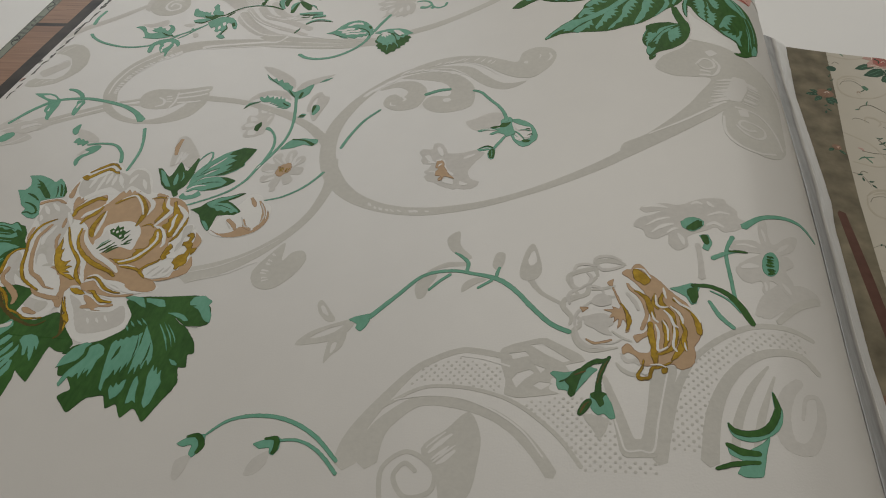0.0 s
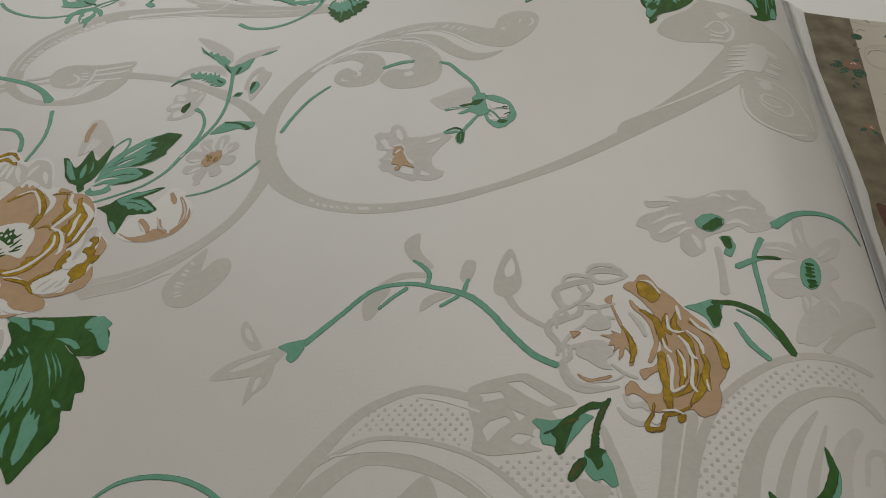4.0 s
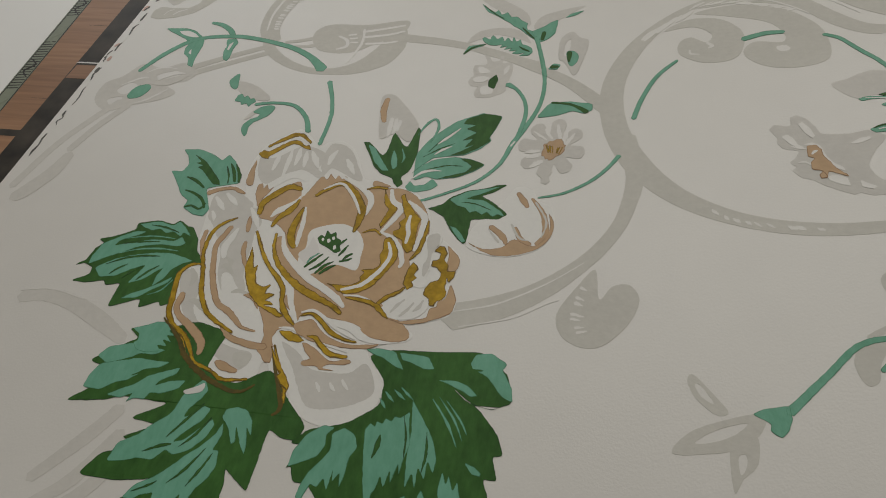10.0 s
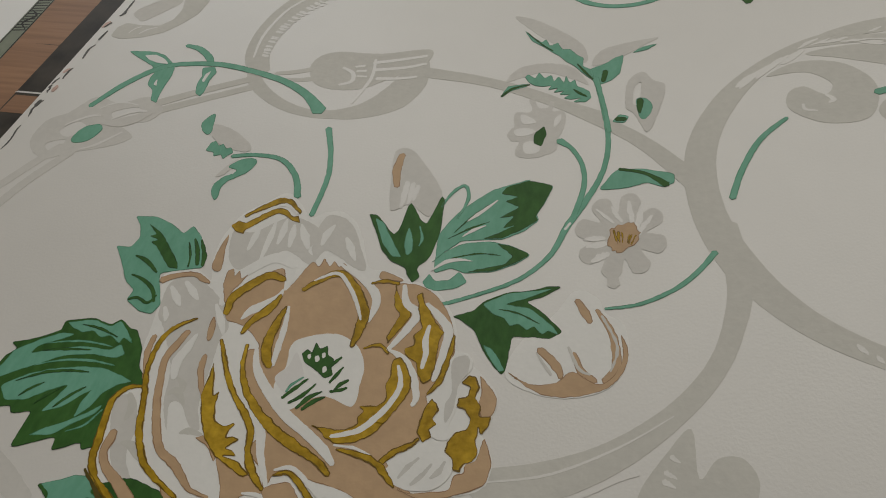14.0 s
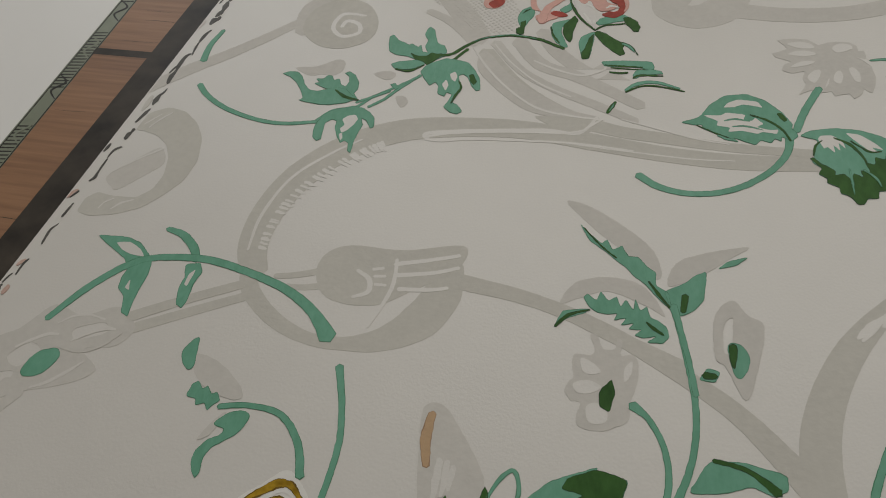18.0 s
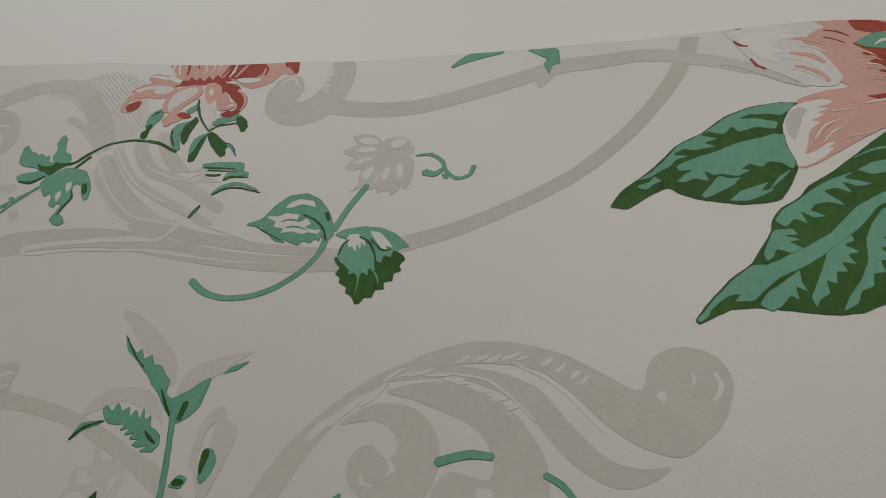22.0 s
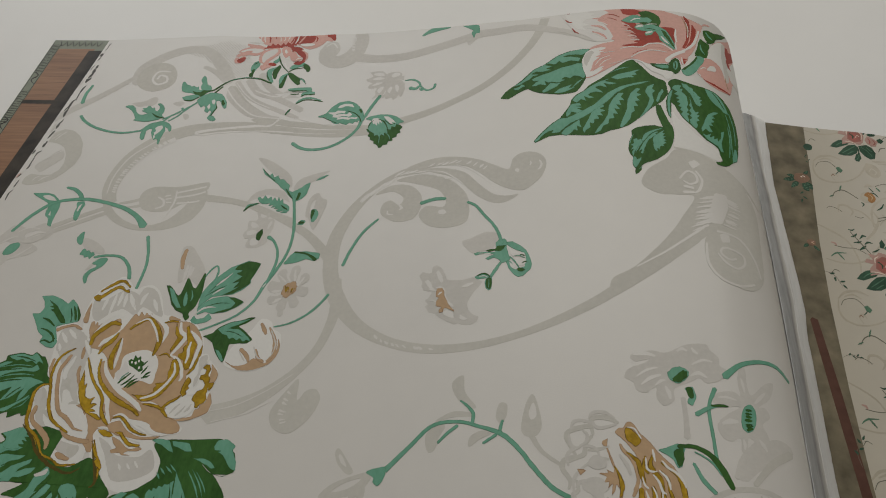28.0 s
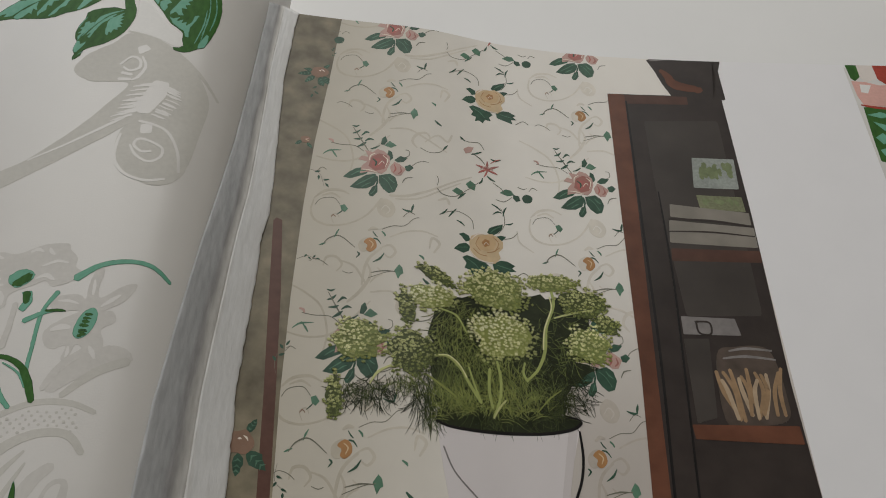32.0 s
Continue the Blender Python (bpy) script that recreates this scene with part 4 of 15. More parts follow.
blob("cartouche_strap", [(-0.73, 20.31), (0.21, 19.25), (1.25, 18.39), (2.39, 17.67), (3.26, 17.39), (2.95, 17.20), (2.09, 17.27), (1.01, 17.57), (-0.01, 18.39), (-0.85, 19.41)], SCROLL2, arch, 1)
stroke("cartouche_rim", [(-3.12, 22.26), (-2.18, 21.71), (-1.16, 20.57)], [3.15, 3.67, 2.62], SCROLL2, arch, 1)
curl2 = stroke("cartouche_curl", [(4.76, 23.87), (5.09, 22.83), (5.90, 22.40), (6.67, 22.68), (7.13, 23.52), (7.31, 24.56), (7.00, 25.20)], [5.50, 10.00, 12.50, 14.00, 12.00, 8.50, 7.50], SCROLL2, page, 1, label="raised pale grey ink curl")
blob("cartouche_curl", [(4.61, 23.87), (4.91, 24.48), (5.56, 24.47), (5.89, 23.70), (5.62, 22.97), (5.00, 22.89)], SCROLL2, curl2, 1)
stroke("scroll_gap", [(4.89, 24.08), (5.29, 24.38), (5.67, 23.86)], [0.87, 1.16, 0.87], PAPER, curl2, 2)
brushwork("scroll_gap", [(6.88, 24.89), (6.93, 23.39)], [(6.59, 24.75), (6.61, 23.54)], 8, [0.54, 1.34, 0.54], PAPER, curl2, 2, bend=0, jitter=0.12)
stroke("scroll_stem", [(6.73, 22.82), (8.69, 22.31), (10.47, 22.18), (12.10, 22.49), (13.70, 22.86), (15.28, 23.21), (16.46, 23.17), (17.98, 23.17), (19.46, 22.70), (21.51, 21.79), (22.78, 21.20)], [7.97, 7.35, 7.35, 7.35, 7.35, 7.35, 6.74, 6.13, 5.52, 4.90, 3.06], SCROLL2, page, 1, label="raised pale grey ink stem")
cres = patch("crescent", [(-10.94, 15.75), (-10.40, 16.10), (-9.75, 15.98), (-9.16, 15.53), (-8.72, 14.90), (-8.46, 13.94), (-8.55, 13.10), (-8.90, 12.47), (-9.35, 11.89), (-10.07, 11.51), (-10.80, 11.35), (-11.21, 11.46), (-11.22, 11.95), (-10.97, 12.26), (-10.42, 12.19), (-9.70, 12.23), (-9.34, 12.63), (-9.26, 13.22), (-9.43, 13.92), (-9.77, 14.49), (-10.23, 14.80), (-10.74, 14.93), (-11.04, 14.94)], SCROLL, page, 1, label="raised pale grey ink crescent")
blob("crescent_band", [(-10.98, 12.91), (-10.44, 13.71), (-9.91, 14.29), (-9.62, 14.08), (-9.48, 13.62), (-9.91, 13.03), (-10.40, 12.44), (-10.67, 12.54)], SCROLL2, cres, 1)
stroke("scroll_gap", [(-10.90, 13.11), (-10.41, 13.67), (-9.83, 14.20), (-9.74, 14.26)], [0.22, 0.66, 0.66, 0.22], PAPER, cres, 2)
stroke("scroll_gap", [(-10.65, 15.10), (-10.44, 15.50), (-10.17, 15.86)], [0.46, 0.70, 0.46], PAPER, cres, 2)
stroke("scroll_gap", [(-10.87, 15.23), (-10.70, 15.46), (-10.49, 15.76)], [0.23, 0.47, 0.23], PAPER, cres, 2)
stroke("scroll_gap", [(-10.63, 11.68), (-10.54, 11.92), (-10.33, 12.09)], [0.41, 0.61, 0.41], PAPER, cres, 2)
stroke("scroll_gap", [(-10.24, 11.70), (-10.04, 11.96), (-9.73, 12.14)], [0.40, 0.80, 0.40], PAPER, cres, 2)

# pale grey bow at the left of the sheet
bow = blob("bow", [(-11.20, 6.03), (-11.21, 7.02), (-10.64, 7.53), (-10.10, 8.34), (-9.19, 8.16), (-8.35, 8.57), (-7.64, 8.07), (-7.88, 7.46), (-8.67, 7.21), (-8.06, 6.74), (-8.54, 6.27), (-9.61, 5.85), (-10.41, 5.47)], SCROLL2, page, 1, holes=([(-10.53, 6.68), (-10.15, 7.16), (-9.74, 6.93), (-10.11, 6.46)], [(-9.20, 7.72), (-8.53, 8.04), (-8.31, 7.78), (-8.98, 7.46)], [(-10.64, 6.11), (-10.14, 6.32), (-10.16, 5.96), (-10.44, 5.81)],), label="raised pale grey ink bow")
stroke("scroll_gap", [(-9.11, 7.38), (-8.78, 7.68), (-8.42, 7.88), (-8.12, 7.89)], [0.49, 1.32, 1.48, 0.66], PAPER, bow, 2)
stroke("scroll_gap", [(-10.46, 6.97), (-10.16, 7.23), (-9.83, 7.46), (-9.54, 7.51)], [0.50, 1.00, 1.00, 0.50], PAPER, bow, 2)
stroke("scroll_gap", [(-9.47, 5.98), (-9.10, 6.20), (-8.78, 6.52), (-8.48, 6.89)], [0.47, 1.09, 1.09, 0.47], PAPER, bow, 2)
stroke("scroll_gap", [(-9.72, 7.82), (-9.43, 8.08), (-9.00, 8.20), (-8.54, 8.14)], [0.34, 0.67, 0.67, 0.34], PAPER, bow, 2)
stroke("bow_loop", [(-9.42, 7.19), (-8.75, 7.14), (-8.25, 7.40), (-7.93, 7.83)], [0.64, 1.12, 1.12, 0.80], SCROLL2, bow, 3)
blob("bow_knot", [(-9.96, 6.43), (-9.80, 6.92), (-9.37, 7.12), (-9.17, 6.87), (-9.38, 6.39), (-9.78, 6.23)], TEAL, bow, 3)
stroke("ribbon", [(-10.11, 6.05), (-10.79, 4.89), (-11.51, 3.42), (-12.10, 1.32)], [3.01, 3.01, 3.01, 3.01], SCROLL2, bow, 1)
stroke("ribbon", [(-9.67, 5.84), (-10.39, 4.52), (-10.85, 3.28)], [3.08, 3.08, 3.08, 3.08], SCROLL2, bow, 1)
stroke("ribbon", [(-10.73, 3.06), (-10.93, 2.12), (-11.45, 1.16), (-11.76, 0.80)], [3.70, 6.02, 6.02, 4.63], SCROLL2, bow, 1)
arc = stroke("scroll_arc", [(-9.20, -3.15), (-8.35, -3.00), (-7.31, -3.20), (-6.12, -3.74), (-5.21, -4.25)], [4.48, 4.98, 5.48, 5.73, 3.74], SCROLL2, page, 1, label="raised pale grey ink arc")
stroke("scroll_gap", [(-9.34, -2.93), (-8.35, -2.76), (-7.13, -2.99)], [0.45, 0.60, 0.45], PAPER, arc, 2)
stroke("ribbon", [(-5.86, -8.63), (-4.90, -7.38), (-4.28, -6.38)], [3.24, 4.45, 4.04], SCROLL2, arc, 1)
stroke("ribbon", [(-5.52, -9.27), (-4.69, -8.50), (-3.95, -7.09)], [3.08, 4.24, 3.85], SCROLL2, arc, 1)
stroke("ribbon", [(-5.03, -9.53), (-4.12, -8.60), (-3.49, -7.31)], [3.03, 4.16, 3.78], SCROLL2, arc, 1)

# large grey cartouche with a dotted net
lower = stroke("cartouche_rim", [(13.75, -10.85), (13.83, -10.09), (14.20, -9.17), (15.38, -7.48), (16.20, -6.87), (17.08, -6.53), (17.79, -6.59), (18.88, -6.88)], [8.32, 7.56, 5.29, 3.21, 2.65, 2.46, 2.46, 2.27], SCROLL, page, 1, label="raised pale grey ink cartouche")
stroke("scroll_gap", [(17.15, -6.75), (17.91, -6.89), (18.88, -7.23)], [0.67, 0.84, 0.67], PAPER, lower, 2)
stroke("cartouche_band", [(14.62, -8.78), (15.84, -8.08), (16.89, -8.00), (17.95, -8.18), (18.99, -8.56), (19.87, -9.17), (20.69, -9.95), (21.34, -10.86)], [1.42, 1.42, 1.42, 1.42, 1.42, 1.42, 1.42, 1.42], SCROLL, lower, 1)
stroke("cartouche_band", [(14.51, -10.83), (14.60, -9.85), (15.07, -9.17), (15.95, -8.57), (17.16, -8.66), (18.36, -9.05), (19.25, -9.65), (19.94, -10.39), (20.45, -11.13)], [7.53, 6.93, 5.42, 4.22, 3.91, 3.91, 3.91, 3.91, 3.91], SCROLL, lower, 1)
stroke("scroll_gap", [(15.01, -8.52), (16.20, -8.36), (17.42, -8.49), (18.64, -9.05), (19.52, -9.73), (20.17, -10.56)], [0.54, 0.54, 0.68, 0.68, 0.68, 0.54], PAPER, lower, 2)
patch("cartouche_boss", [(18.49, -6.51), (18.97, -6.28), (19.84, -6.06), (20.09, -6.06), (21.24, -6.76), (21.41, -7.01), (20.72, -7.17), (20.93, -7.48), (20.31, -7.68), (20.22, -8.14), (20.61, -8.29), (19.94, -8.40), (19.26, -8.48), (18.76, -8.34), (18.80, -7.81), (18.57, -7.16)], SCROLL, lower, 2, holes=([(19.52, -6.35), (19.93, -6.30), (20.91, -7.00), (20.66, -7.07), (20.14, -6.79)], [(18.99, -7.75), (19.16, -7.50), (19.58, -7.36), (19.73, -7.50), (19.42, -7.75), (19.17, -8.08)], [(19.72, -8.00), (19.90, -7.83), (20.35, -7.91), (19.99, -8.16)], [(19.71, -7.16), (20.10, -7.33), (19.94, -7.50)], [(18.82, -6.70), (19.37, -6.62), (19.53, -6.80), (18.90, -6.95)],))
dots("net_dots", [(15.40, -7.88), (15.94, -7.13), (17.13, -6.83), (18.59, -7.26), (18.71, -8.31), (17.93, -8.07), (16.86, -7.85)], 0.29, 0.05, SCROLL, page, 1)
dots("net_dots", [(19.28, -8.66), (20.22, -8.49), (21.28, -8.32), (21.93, -8.43), (22.24, -9.32), (22.50, -10.53), (23.56, -10.59), (23.65, -10.96), (21.46, -11.08), (20.69, -9.85), (19.79, -9.05)], 0.29, 0.05, SCROLL, page, 1)
patch("cartouche_strap", [(21.87, -7.48), (22.19, -8.73), (22.50, -10.50), (23.60, -10.43), (23.92, -8.94), (24.35, -7.09), (23.48, -7.21), (23.32, -8.69), (23.12, -9.84), (22.88, -9.85), (22.51, -8.72), (22.09, -7.64)], SCROLL, lower, 2)
stroke("scroll_gap", [(22.29, -9.06), (22.47, -9.73), (22.65, -10.25), (23.05, -10.23), (23.45, -10.20), (23.64, -9.11), (23.98, -7.41)], [0.50, 0.63, 0.63, 0.63, 0.63, 0.63, 0.50], PAPER, lower, 3)
patch("cartouche_diamond", [(21.29, -8.97), (22.18, -9.17), (22.06, -9.61), (21.84, -9.97), (21.69, -9.62), (21.43, -9.27)], SCROLL, lower, 2)
blob("scroll_fan", [(16.28, -10.36), (17.02, -9.64), (17.69, -9.01), (18.16, -9.84), (18.18, -10.81), (17.97, -11.96), (17.23, -12.31), (16.92, -11.41)], SCROLL, lower, 1)
brushwork("scroll_gap", [(16.38, -10.36), (16.86, -11.03)], [(17.19, -9.54), (17.54, -10.44)], 5, [0.57, 1.34, 0.57], PAPER, lower, 2, bend=0, jitter=0.12)
stroke("scroll_spiral", [(16.23, -11.14), (15.81, -10.86), (15.53, -11.35), (16.02, -11.99), (16.80, -11.78), (16.77, -11.03), (15.83, -10.46), (15.09, -11.06), (15.24, -12.19)], [1.47, 1.65, 1.65, 1.65, 1.65, 1.65, 1.65, 1.65, 1.65], SCROLL, lower, 1)
rarch = stroke("cartouche_strap", [(23.62, -10.52), (23.92, -9.12), (24.28, -7.90), (24.88, -6.73), (25.85, -5.79), (26.91, -5.19), (28.08, -5.08), (28.97, -5.31)], [4.39, 3.51, 2.63, 2.19, 2.19, 2.19, 2.19, 1.76], SCROLL, page, 1, label="raised pale grey ink arch")
dots("net_dots", [(23.90, -10.23), (24.26, -8.20), (24.94, -6.81), (25.99, -5.87), (27.11, -5.34), (28.37, -5.28), (28.70, -6.07), (27.15, -6.00), (26.04, -6.62), (25.33, -7.81), (24.81, -10.16)], 0.29, 0.05, SCROLL, page, 1)
stroke("arch_band", [(25.04, -10.40), (25.28, -8.86), (25.77, -7.61), (26.54, -6.65), (27.42, -6.17), (28.34, -6.15), (28.89, -6.68)], [5.37, 4.83, 4.02, 3.49, 2.95, 2.68, 2.15], SCROLL, rarch, 1)
stroke("arch_band", [(25.75, -10.33), (26.01, -8.93), (26.53, -7.69), (27.18, -6.75)], [2.22, 2.97, 2.47, 0.74], SCROLL, rarch, 1)
stroke("arch_band", [(26.36, -10.14), (26.72, -8.72), (27.32, -7.13)], [1.75, 2.50, 0.75], SCROLL, rarch, 1)
stroke("arch_spiral", [(28.12, -7.17), (27.65, -7.72), (27.34, -8.65), (27.45, -9.48), (28.05, -9.53), (28.57, -8.60), (28.64, -7.69), (28.22, -7.77), (27.98, -8.56)], [2.90, 4.45, 5.12, 4.90, 4.01, 3.34, 2.00, 1.34, 1.11], SCROLL2, rarch, 1)
stroke("arch_band", [(27.37, -4.65), (27.97, -3.90), (29.00, -3.24), (29.62, -3.23)], [3.90, 7.81, 7.81, 3.90], SCROLL2, rarch, 1)
stroke("arch_band", [(27.80, -4.86), (28.66, -3.92), (29.59, -3.34)], [2.06, 3.24, 3.24], SCROLL, rarch, 1)

# large ochre rose
rose = blob("rose_bloom", [(-3.46, 2.00), (-3.64, 2.50), (-3.71, 3.14), (-3.64, 3.67), (-3.42, 4.28), (-2.88, 4.81), (-2.47, 5.18), (-2.03, 4.92), (-1.52, 4.40), (-1.16, 4.63), (-0.67, 4.70), (-0.19, 4.35), (0.19, 3.68), (0.50, 2.98), (0.94, 2.91), (1.65, 2.72), (2.34, 2.50), (2.84, 1.97), (3.13, 1.40), (3.29, 0.74), (3.69, 0.47), (4.00, 0.21), (4.37, -0.22), (4.34, -0.76), (4.16, -1.09), (4.31, -1.40), (4.51, -1.77), (4.42, -2.31), (3.97, -2.56), (3.40, -2.74), (2.98, -2.80), (3.41, -3.05), (3.30, -3.33), (2.77, -3.44), (2.48, -3.55), (2.23, -3.70), (2.47, -4.12), (2.81, -4.43), (2.94, -4.79), (2.90, -5.30), (2.61, -5.73), (2.06, -6.07), (1.29, -6.12), (0.57, -5.75), (0.25, -5.22), (-0.31, -4.85), (-0.57, -4.47), (-0.75, -4.47), (-0.76, -4.87), (-0.89, -5.03), (-1.34, -5.19), (-1.74, -5.11), (-2.16, -5.00), (-2.67, -4.84), (-3.00, -4.40), (-3.33, -3.90), (-3.69, -3.68), (-4.10, -3.45), (-4.30, -3.04), (-4.40, -2.43), (-4.59, -1.97), (-4.44, -1.55), (-4.10, -1.27), (-3.87, -1.15), (-4.18, -0.71), (-4.34, -0.19), (-4.40, 0.36), (-4.54, 1.12), (-4.75, 1.74), (-4.69, 2.02), (-4.02, 2.23), (-3.54, 1.98)], WHITE, page, 2, label="ochre and blush rose in raised ink")
blob("petal", [(-2.62, 0.87), (-2.66, 1.31), (-2.53, 1.72), (-2.23, 2.18), (-1.86, 2.54), (-1.62, 2.53), (-1.46, 2.08), (-1.29, 2.17), (-1.08, 2.76), (-0.96, 2.92), (-0.79, 2.80), (-0.71, 3.06), (-0.51, 2.84), (-0.43, 3.02), (-0.26, 2.87), (-0.16, 2.99), (0.12, 2.78), (0.49, 2.42), (0.66, 2.32), (0.83, 2.51), (1.15, 2.58), (1.45, 2.57), (1.89, 2.58), (2.36, 2.37), (2.78, 1.92), (3.05, 1.39), (3.19, 0.87), (3.17, 0.35), (3.06, -0.08), (2.80, -0.44), (2.99, -0.90), (2.88, -1.37), (2.64, -1.66), (2.24, -2.00), (2.69, -2.49), (3.03, -2.72), (3.31, -3.02), (3.31, -3.25), (3.00, -3.37), (2.57, -3.35), (2.26, -3.30), (1.98, -3.21), (1.74, -3.11), (1.87, -3.00), (1.57, -2.86), (0.91, -2.75), (0.11, -2.66), (-0.09, -2.80), (-0.18, -3.07), (-0.41, -2.67), (-0.81, -2.29), (-0.64, -1.80), (-1.01, -1.47), (-1.36, -1.20), (-1.61, -0.82), (-1.78, 0.03), (-1.50, 0.25), (-2.06, 0.72)], TAN, rose, 3.4)
blob("petal_tone", [(-3.47, 3.62), (-2.90, 3.66), (-2.08, 4.32), (-1.28, 4.11), (-1.03, 3.74), (-1.24, 3.27), (-0.95, 3.05), (-0.97, 2.77), (-1.61, 3.11), (-1.93, 3.13), (-2.58, 2.54), (-2.93, 2.39), (-3.29, 2.76)], SCROLL2, rose, 2.7)
blob("petal_tone", [(-4.49, 1.70), (-3.94, 1.99), (-3.36, 1.70), (-2.84, 1.28), (-2.46, 0.66), (-2.53, 0.28), (-2.46, -0.43), (-2.36, -1.44), (-2.09, -2.04), (-2.41, -1.94), (-2.77, -1.51), (-3.04, -1.55), (-2.83, -2.17), (-3.18, -1.58), (-3.45, -0.59), (-4.11, 0.41), (-4.39, 0.75)], SCROLL2, rose, 2.7)
blob("petal_tone", [(-1.11, 4.45), (-0.64, 4.52), (-0.21, 4.19), (0.13, 3.57), (0.46, 2.87), (0.09, 2.92), (-0.35, 3.18), (-0.78, 3.33), (-0.94, 2.99), (-1.19, 3.50)], SCROLL2, rose, 2.7)
blob("petal_tone", [(-4.35, -1.77), (-4.09, -1.47), (-3.80, -1.68), (-3.54, -2.28), (-3.48, -2.90), (-3.07, -3.42), (-2.60, -3.77), (-2.14, -3.97), (-1.70, -4.10), (-1.15, -4.20), (-1.16, -4.60), (-1.47, -4.78), (-2.08, -4.50), (-2.53, -4.18), (-3.03, -3.71), (-3.63, -3.22), (-3.99, -2.67)], SCROLL2, rose, 2.7)
stroke("petal_streak", [(-4.09, -1.47), (-3.88, -1.77), (-3.90, -2.10)], [1.22, 2.14, 0.61], SCROLL, rose, 3)
stroke("petal_streak", [(-3.72, -2.63), (-3.45, -2.66), (-3.24, -2.86), (-3.11, -2.95)], [0.86, 2.29, 1.43, 0.57], SCROLL, rose, 3)
stroke("petal_streak", [(-2.51, -4.04), (-2.24, -3.85), (-2.05, -3.65)], [1.06, 2.66, 0.80], SCROLL, rose, 3)
blob("petal_tone", [(-1.67, -4.27), (-1.41, -4.18), (-1.13, -4.27), (-1.15, -4.53), (-1.37, -4.70), (-1.60, -4.55)], SCROLL, rose, 3)
stroke("petal_streak", [(-3.19, -1.33), (-3.01, -1.21), (-2.70, -1.50)], [0.62, 2.17, 0.77], SCROLL, rose, 3)
stroke("petal_streak", [(-2.50, -2.19), (-2.32, -2.11), (-1.99, -2.15)], [0.58, 1.75, 0.73], SCROLL, rose, 3)
stroke("petal_streak", [(-3.15, -0.89), (-2.93, -1.03), (-2.90, -1.33)], [0.47, 1.87, 0.62], SCROLL, rose, 3)
stroke("petal_streak", [(-2.40, 2.78), (-2.40, 3.55), (-2.42, 4.11)], [0.77, 1.92, 0.58], WHITE, rose, 4)
stroke("petal_streak", [(-2.85, 3.04), (-2.82, 3.49), (-2.80, 3.90)], [0.77, 1.93, 0.58], WHITE, rose, 4)
stroke("petal_streak", [(-2.13, 3.36), (-2.11, 3.81), (-2.15, 4.22)], [0.77, 2.13, 0.58], WHITE, rose, 4)
stroke("petal_streak", [(-1.78, 3.30), (-1.83, 3.74), (-1.88, 4.07)], [0.77, 2.11, 0.58], WHITE, rose, 4)
stroke("petal_streak", [(-1.25, 3.31), (-1.47, 3.72), (-1.69, 4.10)], [0.76, 2.48, 0.57], WHITE, rose, 4)
stroke("petal_streak", [(-0.93, 3.49), (-0.90, 3.87), (-0.77, 4.22)], [0.76, 2.28, 0.57], WHITE, rose, 4)
stroke("petal_streak", [(-0.33, 3.83), (-0.14, 3.53), (0.09, 3.13)], [0.74, 2.22, 0.56], WHITE, rose, 4)
stroke("petal_streak", [(-4.40, 1.59), (-4.13, 1.28), (-3.94, 1.05)], [0.89, 2.14, 0.53], WHITE, rose, 4)
stroke("petal_streak", [(-4.09, 1.80), (-3.79, 1.54), (-3.55, 1.31)], [0.89, 2.15, 0.54], WHITE, rose, 4)
stroke("petal_streak", [(-4.31, 0.96), (-4.17, 0.74), (-4.13, 0.56)], [0.69, 1.56, 0.52], WHITE, rose, 4)
stroke("petal_streak", [(-3.15, 0.33), (-3.24, -0.11), (-3.33, -0.48), (-3.22, -0.91)], [0.65, 2.26, 2.58, 1.29], WHITE, rose, 4)
stroke("petal_streak", [(-3.02, 1.25), (-2.72, 0.81), (-2.51, 0.43)], [0.68, 2.04, 0.68], WHITE, rose, 4)
stroke("petal_line", [(-2.87, 1.27), (-2.91, 1.93), (-2.55, 2.44), (-2.00, 2.90), (-1.44, 2.71)], [1.83, 2.93, 2.93, 3.29, 2.19], WHITE, rose, 4)
stroke("petal_line", [(-1.44, 2.71), (-1.41, 2.19), (-1.42, 1.95)], [2.13, 2.13, 0.89], WHITE, rose, 4)
patch("petal_edge", [(-2.85, 1.34), (-3.11, 1.94), (-3.12, 2.32), (-2.98, 2.38), (-2.88, 2.14), (-2.81, 2.36), (-2.68, 2.11), (-2.53, 2.28), (-2.65, 1.97), (-2.77, 1.69), (-2.75, 1.29)], TAN, rose, 5)
blob("petal_edge", [(-3.56, 3.45), (-3.63, 3.04), (-3.62, 2.46), (-3.49, 2.24), (-3.32, 2.33), (-3.45, 2.91)], TAN, rose, 5)
stroke("petal_edge", [(-4.75, 1.74), (-4.41, 1.94), (-3.96, 2.05), (-3.68, 1.94), (-3.46, 1.85)], [2.20, 1.65, 1.47, 1.65, 0.73], TAN, rose, 5)
patch("petal_line", [(-3.61, 3.79), (-3.46, 3.97), (-3.23, 3.93), (-2.91, 4.28), (-2.49, 4.62), (-2.22, 4.54), (-2.00, 4.33), (-1.86, 4.40), (-1.75, 4.14), (-1.94, 4.18), (-2.25, 4.35), (-2.47, 4.41), (-2.84, 4.06), (-3.17, 3.71), (-3.17, 3.55), (-3.41, 3.59)], GOLD, rose, 5)
